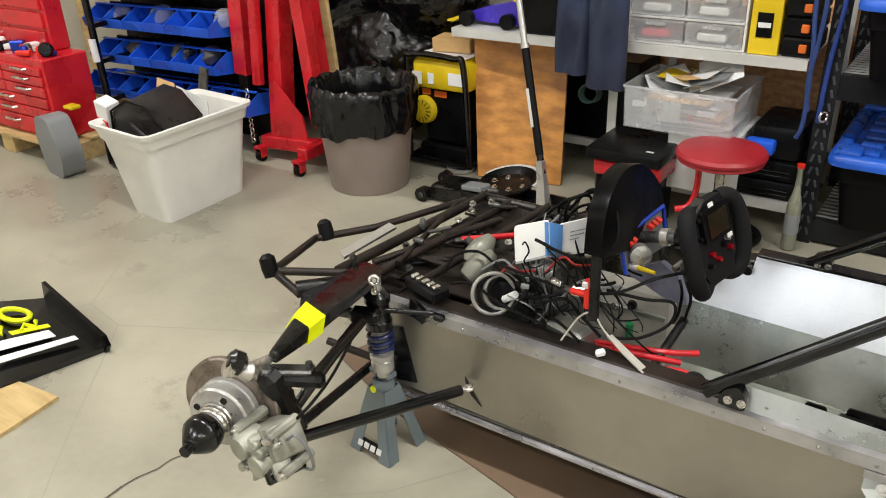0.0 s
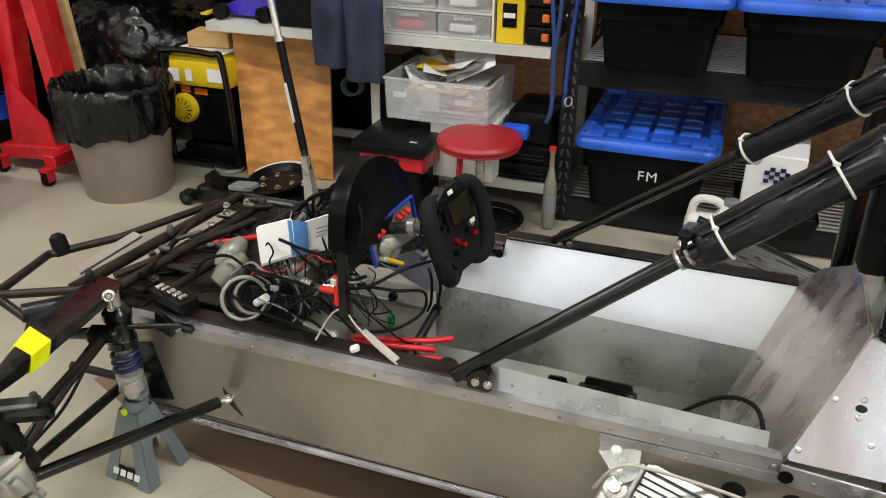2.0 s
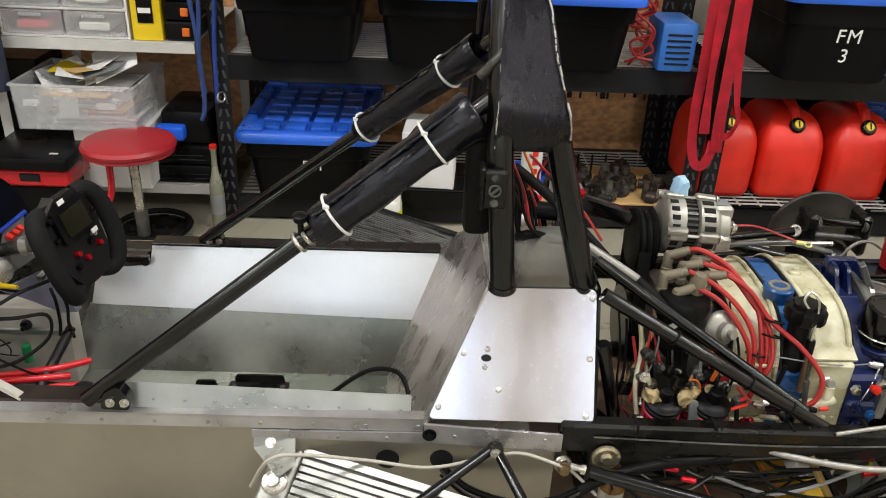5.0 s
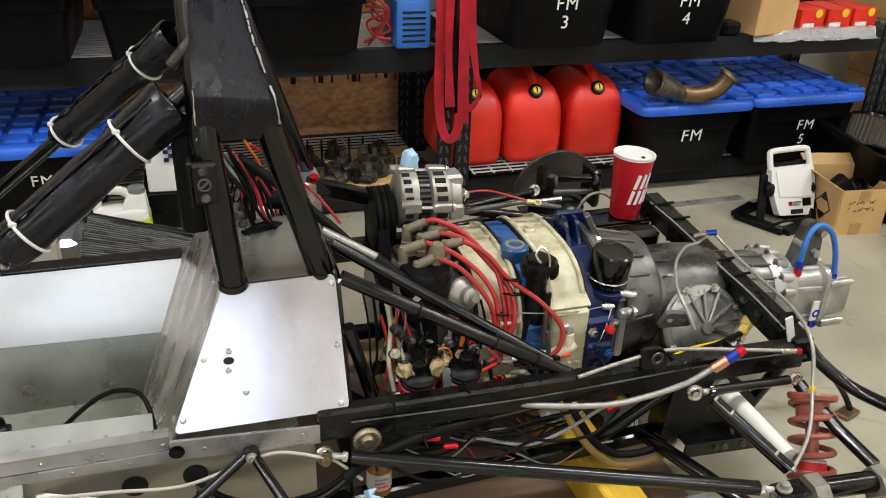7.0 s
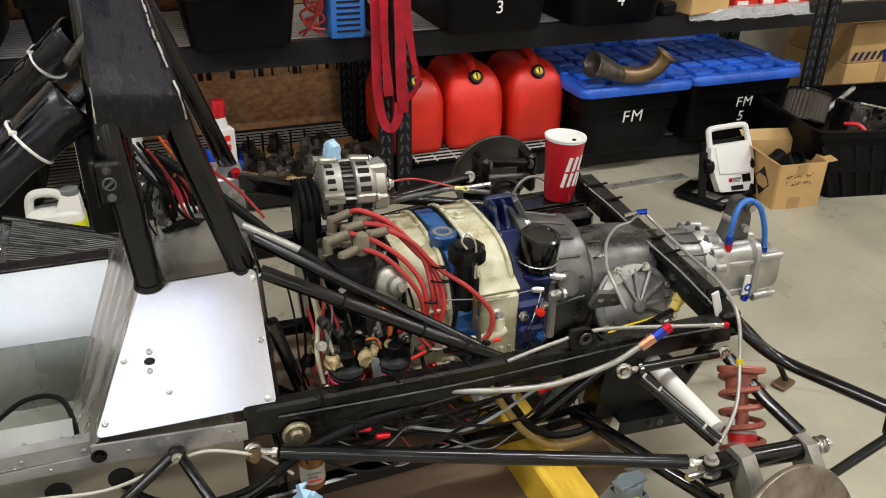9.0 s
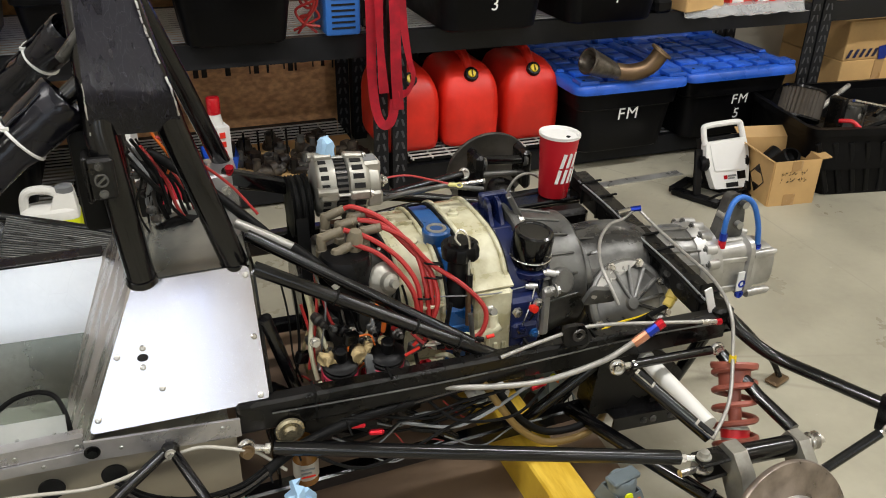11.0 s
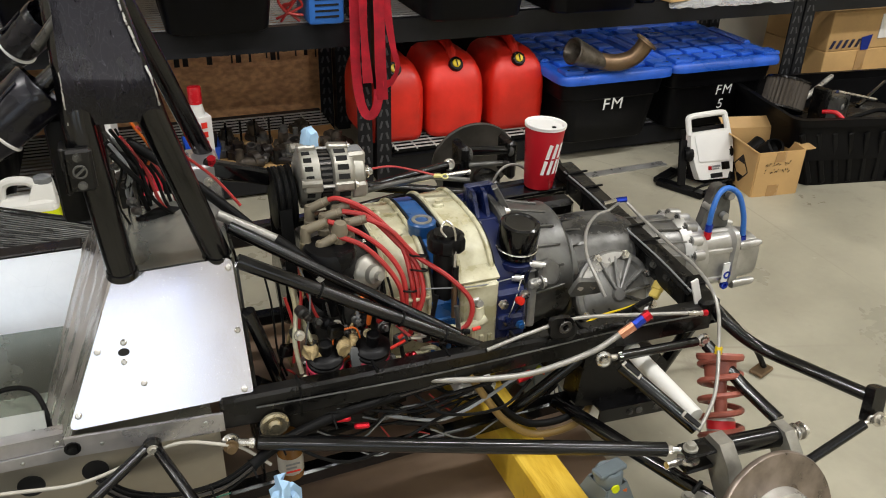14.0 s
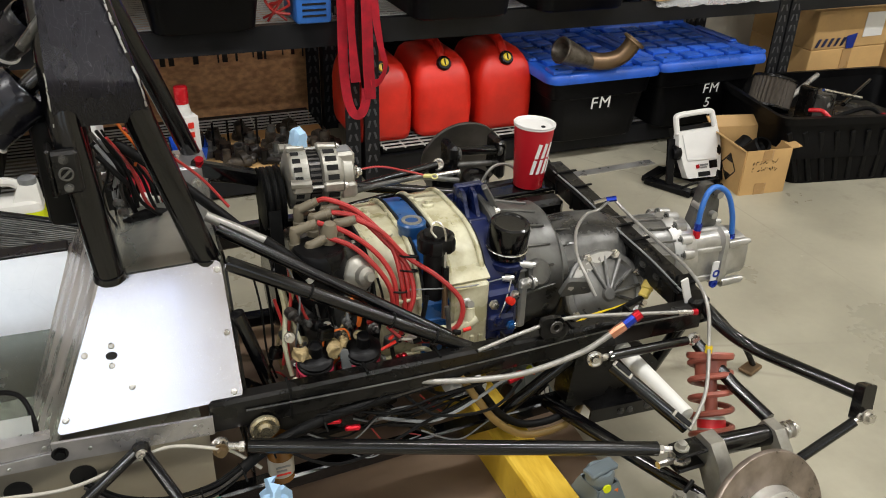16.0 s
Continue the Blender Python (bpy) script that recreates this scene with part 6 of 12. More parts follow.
# pale foot box, red cables and levers under the dash
bm = B()
box(bm, 1.08, 1.275, 2.0, 2.06, 0.135, 0.322, 0.012, seg=2)
ub = part("foot_box", bm, mat("foot_box_paint", (0.42, 0.40, 0.35), 0.5, scale=9, col2=(0.26, 0.245, 0.215), scuff=(14, 0.02, 0.5, (0.12, 0.11, 0.10))), car, "grubby pale grey foot box panel")
bm = B()
box(bm, 1.085, 1.27, 1.993, 2.0, 0.262, 0.276, 0.002)
part("seam", bm, M_ALUDIM, ub)
bm = B()
lathe(bm, (1.19, 1.998, 0.285), (0, -1, 0), [(0.012, 0), (0.010, 0.008), (0.004, 0.009), (0.004, 0.02), (0, 0.02)], 10)
part("latch", bm, M_CHASSIS, ub)
bm = B()
box(bm, 1.12, 1.21, 1.70, 1.76, 0.30, 0.372, 0.008, rz=-15)
part("ecu_box", bm, M_ALUDIM, car)
bm = B()
lathe(bm, (1.02, 1.83, 0.405), (0.9, -0.35, 0.1), [(0.0, -0.01), (0.03, 0.0), (0.042, 0.02), (0.042, 0.07), (0.03, 0.09), (0.0, 0.09)], 20)
part("regulator", bm, M_CAST, car)
for pts in ([(1.20, 1.78, 0.31), (1.28, 1.76, 0.335), (1.36, 1.77, 0.345), (1.40, 1.80, 0.34)], [(1.24, 1.70, 0.345), (1.30, 1.70, 0.335), (1.37, 1.72, 0.34), (1.40, 1.74, 0.33)], [(1.21, 1.75, 0.32), (1.29, 1.735, 0.34), (1.38, 1.76, 0.335)]):
    pipe("red_bar", pts, 0.0062, M_RED, straight=False)
bm = B()
cyl(bm, (1.203, 1.955, 0.225), (1.203, 1.955, 0.262), 0.009, seg=12)
part("green_cap", bm, M_GREEN, car)
pipe("lever", [(1.33, 1.70, 0.31), (1.352, 1.85, 0.375)], 0.009, M_CHWORN)
pipe("lever", [(1.29, 1.69, 0.345), (1.42, 1.675, 0.352)], 0.010, M_CHWORN)
pipe("lever", [(1.24, 1.80, 0.30), (1.33, 1.69, 0.33)], 0.007, M_CHASSIS)
bm = B()
lathe(bm, (1.42, 1.72, 0.33), (0.2, -1, 0.2), [(0.022, 0), (0.026, 0.014), (0.015, 0.022), (0, 0.022)], 18)
part("rubber_boot", bm, M_RUB, car)
bm = B()
sheet(bm, [(1.175, 1.96, 0.385), (1.255, 1.965, 0.425), (1.30, 1.95, 0.41), (1.33, 1.93, 0.36), (1.29, 1.95, 0.345), (1.22, 1.97, 0.36)], 0.016)
part("knee_pad", bm, mat("lilac_cloth", (0.20, 0.20, 0.27), 0.85, var=0.25, scale=10, fine=200, bump=0.4), car, "grey-lilac fabric knee pad")

rk2 = random.Random(21)
for k in range(34):
    p = Vector((rk2.uniform(0.70, 1.12), rk2.uniform(1.72, 2.14), 0.385 + rk2.uniform(0, 0.03)))
    bm = B()
    if k % 3 == 0:
        bar(bm, p, p + Vector((rk2.uniform(-0.07, 0.07), rk2.uniform(-0.07, 0.07), rk2.uniform(-0.01, 0.03))), 0.012, 0.006, bevel=0.001)
        part("bracket", bm, (M_CHWORN, M_BROWN, M_CAST)[k % 2 + (k % 9 == 0)], car)
    elif k % 3 == 1:
        cyl(bm, p, p + Vector((rk2.uniform(-0.05, 0.05), rk2.uniform(-0.05, 0.05), rk2.uniform(0, 0.03))), rk2.uniform(0.004, 0.009), seg=10)
        part("fitting", bm, (M_CAST, M_DARKIRON, M_PLAST)[k % 3], car)
    else:
        bolt(bm, p, (rk2.uniform(-0.3, 0.3), -0.3, 1), 0.006, 0.010)
        part("bolt", bm, M_STEEL, car)
for k in range(9):
    a = Vector((rk2.uniform(0.95, 1.15), rk2.uniform(1.70, 1.95), 0.40 + rk2.uniform(0, 0.05)))
    b = a + Vector((rk2.uniform(0.05, 0.16), rk2.uniform(-0.06, 0.1), rk2.uniform(-0.03, 0.04)))
    pipe("wire", [a, a.lerp(b, 0.35) + Vector((0, 0, 0.03)), a.lerp(b, 0.7) + Vector((0, -0.02, 0.015)), b], 0.0026, (M_RUB, M_GREY, M_RUB, M_REDRUB)[k % 4], straight=False, seg=6)

# ---- rotary engine in the car ----
def slice_ring(cy, cz, w, h, flat=0.0, n=40):
    """The outline of an engine housing across the car."""
    out = []
    for k in range(n):
        a = 2 * math.pi * k / n
        c, s = math.cos(a), math.sin(a)
        y = cy + w * math.copysign(abs(c) ** 0.62, c)
        z = cz + h * math.copysign(abs(s) ** 0.75, s)
        if flat and c < 0:
            y = max(y, cy - w + flat * max(0.0, s))
        out.append((y, z))
    return out


def housing(x0, x1, cy, cz, w, h, bevel=0.006, flat=0.0):
    bm = B()
    ring = slice_ring(cy, cz, w, h, flat)
    sm = slice_ring(cy, cz, w - bevel, h - bevel, flat)
    loft(bm, [[(x0, y, z) for y, z in sm], [(x0 + bevel, y, z) for y, z in ring], [(x1 - bevel, y, z) for y, z in ring], [(x1, y, z) for y, z in sm]])
    return bm


EY, EZ = 1.93, 0.325
bm = housing(2.43, 2.538, EY, EZ, 0.14, 0.13)
part("engine_front_cover", bm, M_CAST, car, "oily cast alloy front cover")
eng = part("rotor_housing", housing(2.538, 2.628, EY, EZ, 0.168, 0.152), M_CREAM, car, "cream painted rotor housing")
part("centre_housing", housing(2.628, 2.676, EY, EZ, 0.166, 0.156), M_BLUEENG, car, "blue painted centre housing")
eng2 = part("rotor_housing", housing(2.676, 2.754, EY, EZ, 0.172, 0.158), M_CREAM, car, "cream painted rotor housing")
part("rear_housing", housing(2.754, 2.805, EY, EZ - 0.005, 0.166, 0.150), M_NAVY, car, "dark blue rear housing")
for e, x0, x1, w, h, m_ in ((eng, 2.538, 2.628, 0.168, 0.152, M_CREAM), (eng2, 2.676, 2.754, 0.172, 0.158, M_CREAM)):
    for a, b in ((x0 + 0.002, x0 + 0.011), (x1 - 0.011, x1 - 0.002)):
        part("flange", housing(a, b, EY, EZ, w + 0.006, h + 0.006, 0.002), m_, e)
for x in (2.538, 2.628, 2.676, 2.754):
    part("gasket", housing(x - 0.0022, x + 0.0022, EY, EZ, 0.1745, 0.160, 0.0005), M_SLOT, car)
bm = B()
lathe(bm, (2.640, 1.862, 0.36), (0, 0, 1), [(0.026, 0.0), (0.025, 0.125), (0.027, 0.128), (0.027, 0.136), (0.024, 0.139), (0.0, 0.139)], 26)
tw = part("thermostat_housing", bm, M_BLUEENG, car, "blue painted thermostat housing")
bm = B()
lathe(bm, (2.640, 1.862, 0.498), (0, 0, 1), [(0.020, 0.0), (0.019, 0.003), (0.013, 0.003), (0.012, 0.0)], 22)
part("rim", bm, M_ALT, tw)
for x0, x1, e in ((2.546, 2.620, eng), (2.684, 2.746, eng2)):
    for z in (0.235, 0.275, 0.315, 0.355, 0.395):
        bm = B()
        box(bm, x0, x1, EY - 0.176, EY - 0.155, z - 0.0035, z + 0.0035, 0.0015)
        part("rib", bm, M_CREAM, e)
    for k in range(5):
        a = radians(38 + 28 * k)
        u = Vector((0, -math.cos(a) * 0.150, math.sin(a) * 0.153))
        bm = B()
        lathe(bm, Vector(((x0 + x1) / 2 + (0.012 if k % 2 else -0.012), EY, EZ)) + u, u, [(0.013, -0.012), (0.012, 0.010), (0.007, 0.012), (0.007, 0.018), (0, 0.018)], 10)
        part("boss", bm, M_CREAM, e)
        bm = B()
        bar(bm, Vector((x0, EY, EZ)) + u * 0.99, Vector((x1, EY, EZ)) + u * 0.99, 0.006, 0.012, up=u)
        part("rib", bm, M_CREAM, e)
for xs in (2.538, 2.628, 2.676, 2.754):
    for k in range(6):
        a = radians(15 + 27 * k)
        u = Vector((0, -math.cos(a) * 0.158, math.sin(a) * 0.147))
        bm = B()
        cyl(bm, Vector((xs - 0.012, EY, EZ)) + u, Vector((xs + 0.012, EY, EZ)) + u, 0.0085, seg=8)
        part("tension_bolt_boss", bm, M_CAST if k % 2 else M_STEEL, eng)
bm = B()
box(bm, 2.676, 2.752, EY - 0.188, EY - 0.160, 0.215, 0.412, 0.006)
part("water_jacket", bm, M_CREAM, eng2)
bm = B()
sheet(bm, [(2.674, EY - 0.180, 0.413), (2.754, EY - 0.180, 0.413), (2.754, EY - 0.125, 0.438), (2.674, EY - 0.125, 0.438)], 0.005)
part("casting_flat", bm, M_CREAM, eng2)
for k in range(4):
    bm = B()
    box(bm, 2.680 + 0.017 * k, 2.690 + 0.017 * k, EY - 0.191, EY - 0.186, 0.225, 0.34 if k < 2 else 0.30, 0.002)
    part("rib", bm, M_CREAM, eng2)
bm = B()
lathe(bm, (2.703, EY - 0.186, 0.375), (0.2, -1, 0.3), [(0.011, 0), (0.011, 0.008), (0.008, 0.010), (0.008, 0.020), (0.0, 0.020)], 6)
part("spark_plug", bm, M_CASTL, eng2)
bm = B()
tube(bm, [(2.655, 1.727, 0.330), (2.684, 1.724, 0.336), (2.703, 1.724, 0.345), (2.716, 1.726, 0.351)], 0.0125, 12)
cyl(bm, (2.703, 1.726, 0.345), (2.705, 1.73, 0.374), 0.0135, 0.0105, seg=12)
lathe(bm, (2.655, 1.727, 0.330), (-1, 0.05, -0.15), [(0.0145, -0.004), (0.0145, 0.004), (0.0105, 0.006), (0.0, 0.006)], 14)
part("plug_boot", bm, M_CREAM, eng2, "cream rubber plug boot")
bm = B()
box(bm, 2.745, 2.815, EY - 0.186, EY - 0.150, 0.275, 0.385, 0.008)
box(bm, 2.752, 2.806, EY - 0.196, EY - 0.170, 0.30, 0.335, 0.006)
nb = part("rear_boss", bm, M_NAVY, car, "dark blue filter housing")
for x, z, m_ in ((2.768, 0.325, M_NAVY), (2.795, 0.312, M_BLUEENG), (2.758, 0.365, M_STEEL), (2.80, 0.378, M_STEEL), (2.775, 0.29, M_NAVY)):
    bm = B()
    lathe(bm, (x, EY - 0.194, z), (0, -1, 0), [(0.010, 0), (0.010, 0.006), (0.006, 0.007), (0.006, 0.012), (0, 0.012)], 6)
    part("bolt", bm, m_, nb)
bm = B()
lathe(bm, (2.786, EY - 0.196, 0.37), (0.2, -1, 0.2), [(0.006, 0), (0.008, 0.006), (0.008, 0.014), (0, 0.016)], 10)
part("blanking_cap", bm, M_REDPL, car, "red plastic cap")
bm = B()
box(bm, 2.760, 2.826, 1.875, 1.965, 0.42, 0.470, 0.006)
em = part("engine_mount", bm, M_NAVY, car, "blue engine mounting block")
for x in (2.763, 2.786, 2.812):
    bm = B()
    sheet(bm, rounded([Vector((x, 1.885, 0.468)), Vector((x, 1.960, 0.468)), Vector((x + 0.006, 1.955, 0.512)), Vector((x + 0.006, 1.925, 0.508))], 0.006, 2), 0.008)
    part("gusset", bm, M_NAVY, em)
bm = B()
box(bm, 2.764, 2.824, 1.945, 1.962, 0.468, 0.514, 0.003)
part("back_plate", bm, M_NAVY, em)
bm = B()
bar(bm, (2.806, 1.905, 0.526), (2.846, 1.895, 0.450), 0.020, 0.012, bevel=0.002)
part("mount_strap", bm, M_CAST, car)
# oil filter
bm = B()
ax = Vector((0.05, -0.12, 1)).normalized()
fo = Vector((2.812, 1.808, 0.428))
lathe(bm, fo, ax, [(0.0, 0.0), (0.037, 0.0), (0.040, 0.002), (0.041, 0.006), (0.041, 0.016), (0.0395, 0.018), (0.0395, 0.060), (0.0375, 0.067), (0.033, 0.070), (0.030, 0.0695), (0.028, 0.067), (0.0, 0.066)], 32)
of = part("oil_filter", bm, M_CHASSIS, car, "glossy black oil filter")
bm = B()
torus(bm, fo + ax * 0.017, ax, 0.0408, 0.0016, 30, 5)
part("filter_band", bm, M_STEEL, of)
bm = B()
lathe(bm, (2.808, 1.812, 0.371), ax, [(0.036, 0.0), (0.036, 0.035), (0.042, 0.040), (0.042, 0.052), (0.030, 0.056), (0.0, 0.056)], 24)
part("filter_pedestal", bm, M_NAVY, car)
for p, q in (((2.826, 1.772, 0.418), (2.856, 1.765, 0.415)), ((2.79, 1.77, 0.395), (2.812, 1.765, 0.395)), ((2.818, 1.742, 0.392), (2.836, 1.738, 0.398))):
    bm = B()
    cyl(bm, p, q, 0.0050, seg=6)
    cyl(bm, Vector(p) + Vector((0.006, 0, 0)), Vector(q) - Vector((0.006, 0, 0)), 0.0068, seg=12)
    part("fitting", bm, M_CASTL, car)
pipe("sensor_wire", [(2.60, 1.76, 0.415), (2.70, 1.74, 0.412), (2.79, 1.767, 0.397)], 0.0014, M_GREY, straight=False, seg=5)
pipe("bleed_line", [(2.805, 1.76, 0.395), (2.785, 1.74, 0.365), (2.77, 1.735, 0.33)], 0.0018, M_STEEL, straight=False, seg=5)
pipe("bleed_line", [(2.81, 1.755, 0.39), (2.80, 1.738, 0.36), (2.785, 1.735, 0.34)], 0.0018, M_RUB, straight=False, seg=5)
# filler neck and dipstick
bm = B()
lathe(bm, (2.652, 1.778, 0.37), (0.03, 0.05, 1), [(0.024, 0.0), (0.024, 0.05), (0.020, 0.058), (0.019, 0.105), (0.0, 0.105)], 20)
part("filler_neck", bm, M_PLAST, car)
bm = B()
N = 42
prof = [(0.032 + (0.004 if k % 7 < 4 else 0.0)) for k in range(N)]
rings = []
for z, f in ((0.474, 0.9), (0.478, 1.0), (0.496, 1.0), (0.501, 0.93), (0.502, 0.72), (0.508, 0.68), (0.509, 0.2)):
    rings.append([(2.660 + prof[k] * f * math.cos(2 * math.pi * k / N), 1.787 + prof[k] * f * math.sin(2 * math.pi * k / N), z) for k in range(N)])
loft(bm, rings)
part("filler_cap", bm, M_PLAST, car, "black knurled oil filler cap")
bm = B()
box(bm, 2.624, 2.680, 1.752, 1.80, 0.225, 0.385, 0.006)
fb_ = part("filler_block", bm, M_BLUEENG, car)
for z in (0.255, 0.30, 0.345):
    bm = B()
    box(bm, 2.622, 2.682, 1.748, 1.756, z - 0.004, z + 0.004, 0.002)
    part("rib", bm, M_BLUEENG, fb_)
pipe("dipstick", [(2.660, 1.742, 0.375), (2.664, 1.752, 0.45), (2.668, 1.765, 0.515), (2.655, 1.775, 0.535), (2.644, 1.772, 0.522), (2.652, 1.766, 0.508)], 0.0022, M_STEEL, straight=False, seg=6)
pipe("dipstick_tube", [(2.660, 1.738, 0.355), (2.664, 1.750, 0.43)], 0.0055, M_BRASS)
pipe("dipstick_grip", [(2.664, 1.750, 0.428), (2.666, 1.755, 0.452)], 0.0075, M_PLAST)
# alternator
bm = B()
av, aa = Vector((2.425, 1.935, 0.585)), Vector((1, -0.02, -0.05)).normalized()
lathe(bm, av, aa, [(0.0, 0.002), (0.02, 0.0), (0.044, 0.0), (0.050, 0.003), (0.053, 0.008), (0.053, 0.034), (0.047, 0.036)], 36)
for k in range(3):
    a = 2 * math.pi * k / 3 + 0.9
    cyl(bm, av + Vector((0, math.cos(a), math.sin(a))) * 0.054 - aa * 0.002, av + Vector((0, math.cos(a), math.sin(a))) * 0.054 + aa * 0.034, 0.009, seg=10)
alt = part("alternator", bm, M_ALT, car, "greasy cast alloy alternator")
bm = B()
lathe(bm, av + aa * 0.036, aa, [(0.040, 0.0), (0.047, 0.001), (0.047, 0.021), (0.040, 0.022)], 30)
part("stator", bm, M_PLAST, alt, "dark laminated stator between the end bells")
for k in range(30):
    a = 2 * math.pi * k / 30
    u = Vector((0, math.cos(a), math.sin(a)))
    bm = B()
    bar(bm, av + aa * 0.037 + u * 0.0472, av + aa * 0.057 + u * 0.0472, 0.0045, 0.004, up=u)
    part("stator_rib", bm, M_DARKIRON, alt)
bm = B()
lathe(bm, av + aa * 0.057, aa, [(0.040, 0.0), (0.050, 0.0), (0.0545, 0.003), (0.0545, 0.030), (0.052, 0.036), (0.046, 0.041), (0.044, 0.058), (0.038, 0.062), (0.014, 0.063), (0.012, 0.070), (0.0, 0.070)], 40)
part("end_bell", bm, M_ALT, alt, "bright cast end bell with cooling slots")
for k in range(20):
    a = 2 * math.pi * k / 20
    u = Vector((0, math.cos(a), math.sin(a)))
    if k % 5:
        bm = B()
        bar(bm, av + aa * 0.066 + u * 0.0545, av + aa * 0.086 + u * 0.0545, 0.0095, 0.003, up=u)
        part("vent_slot", bm, M_SLOT, alt)
        bm = B()
        bar(bm, av + aa * 0.008 + u * 0.0532, av + aa * 0.022 + u * 0.0532, 0.0085, 0.002, up=u)
        part("vent_slot", bm, M_SLOT, alt)
    else:
        # through-bolt lugs
        bm = B()
        bar(bm, av + aa * 0.002 + u * 0.055, av + aa * 0.036 + u * 0.055, 0.017, 0.012, up=u, bevel=0.003)
        part("lug", bm, M_ALT, alt)
        bm = B()
        bar(bm, av + aa * 0.057 + u * 0.056, av + aa * 0.094 + u * 0.054, 0.018, 0.012, up=u, bevel=0.003)
        part("lug", bm, M_ALT, alt)
        bm = B()
        cyl(bm, av + aa * 0.034 + u * 0.053, av + aa * 0.060 + u * 0.053, 0.0035, seg=8)
        part("through_bolt", bm, M_STEEL, alt)
        bm = B()
        bolt(bm, av + aa * 0.094 + u * 0.053, aa, 0.006, 0.006)
        part("nut", bm, M_STEEL, alt)
bm = B()
box(bm, av.x + 0.086, av.x + 0.122, av.y - 0.030, av.y + 0.012, av.z + 0.018, av.z + 0.046, 0.005)
rg = part("regulator", bm, M_ALT, alt)
bm = B()
box(bm, av.x + 0.092, av.x + 0.116, av.y - 0.024, av.y + 0.006, av.z + 0.0455, av.z + 0.0475, 0.0)
part("label", bm, M_GREY, rg)
bm = B()
box(bm, av.x + 0.088, av.x + 0.120, av.y - 0.052, av.y - 0.022, av.z - 0.034, av.z - 0.004, 0.005)
part("terminal_block", bm, M_ALT, alt)
bm = B()
cyl(bm, av + aa * 0.10 + Vector((0, -0.02, 0.01)), av + aa * 0.135 + Vector((0, -0.02, 0.01)), 0.006, seg=10)
bolt(bm, av + aa * 0.125 + Vector((0, -0.02, 0.01)), aa, 0.008, 0.008)
part("terminal", bm, M_STEEL, alt)
bm = B()
box(bm, 2.47, 2.50, 1.90, 1.94, 0.52, 0.545, 0.006)
part("alternator_foot", bm, M_CAST, alt)
bm = B()
pr = [(0.0, 0.0)]
for k in range(6):
    pr += [(0.058, 0.006 * k), (0.0565 if k % 2 else 0.054, 0.006 * k + 0.003)]
pr += [(0.060, 0.036), (0.03, 0.038), (0.0, 0.038)]
lathe(bm, (2.380, 1.945, 0.545), (1, 0, 0), pr, 30)
part("fan_pulley", bm, M_RUB, car, "black ribbed belt pulley")
bm = B()
lathe(bm, (2.378, 1.93, 0.37), (1, 0, 0), [(0.0, 0), (0.075, 0.0), (0.078, 0.006), (0.07, 0.012), (0.078, 0.018), (0.075, 0.03), (0.0, 0.03)], 30)
part("crank_pulley", bm, M_CHASSIS, car)
for s in (-1, 1):
    bm = B()
    bar(bm, (2.393, 1.93 + s * 0.075, 0.37), (2.393, 1.945 + s * 0.056, 0.545), 0.022, 0.006, up=(0, 1, 0))
    part("drive_belt", bm, M_RUB, car)
bm = B()
bar(bm, (2.27, 2.0, 0.60), (2.385, 1.97, 0.575), 0.02, 0.03, bevel=0.004)
part("alternator_bracket", bm, M_CHASSIS, car)
bm = B()
vs = box(bm, 2.440, 2.468, 1.93, 1.955, 0.63, 0.672, 0.006, rz=20)
bmesh.ops.subdivide_edges(bm, edges=bm.edges, cuts=2)
for v in bm.verts:
    v.co += noise.noise_vector(v.co * 60) * 0.006
part("paper_towel", bm, M_GLOVE, car, "blue paper towel stuffed behind the alternator")
# distributor and plug leads
bm = B()
lathe(bm, (2.442, 1.80, 0.385), (0.05, -0.02, 1), [(0.0, 0.0), (0.034, 0.0), (0.036, 0.03), (0.047, 0.036), (0.050, 0.05), (0.050, 0.075), (0.048, 0.08), (0.047, 0.118), (0.042, 0.126), (0.0, 0.128)], 30)
dist = part("distributor", bm, M_PLAST, car, "black distributor cap with plug leads")
BOOT = [((2.431, 1.87, 0.545), (2.465, 1.862, 0.566)), ((2.475, 1.855, 0.545), (2.50, 1.85, 0.556)), ((2.449, 1.84, 0.54), (2.482, 1.836, 0.553)), ((2.49, 1.825, 0.53), (2.52, 1.815, 0.543)),
        ((2.412, 1.82, 0.53), (2.450, 1.812, 0.55)), ((2.433, 1.80, 0.508), (2.462, 1.797, 0.527))]
for p, q in BOOT:
    bm = B()
    pv, qv = Vector(p), Vector(q)
    lathe(bm, pv - Vector((0, 0, 0.034)), (0, 0, 1), [(0.0, 0.0), (0.0105, 0.0), (0.0105, 0.016), (0.0090, 0.018), (0.0092, 0.040), (0.0070, 0.046), (0.0, 0.047)], 14)
    ax_ = (qv - pv - Vector((0, 0, 0.004)))
    lathe(bm, pv + Vector((0, 0, 0.004)), ax_, [(0.0, -0.004), (0.0088, -0.002), (0.0088, ax_.length * 0.72), (0.0078, ax_.length * 0.74), (0.0078, ax_.length * 0.98), (0.0, ax_.length)], 14)
    part("lead_boot", bm, mat("boot_grey", (0.17, 0.145, 0.10), 0.45, bump=0.15) if "boot_grey" not in bpy.data.materials else bpy.data.materials["boot_grey"], dist, "greyish brown rubber boot")
bm = B()
lathe(bm, (2.466, 1.808, 0.505), (0.1, -0.1, 1), [(0.014, 0), (0.015, 0.03), (0.010, 0.044), (0.0, 0.046)], 14)
part("coil_tower", bm, bpy.data.materials["boot_grey"], dist)
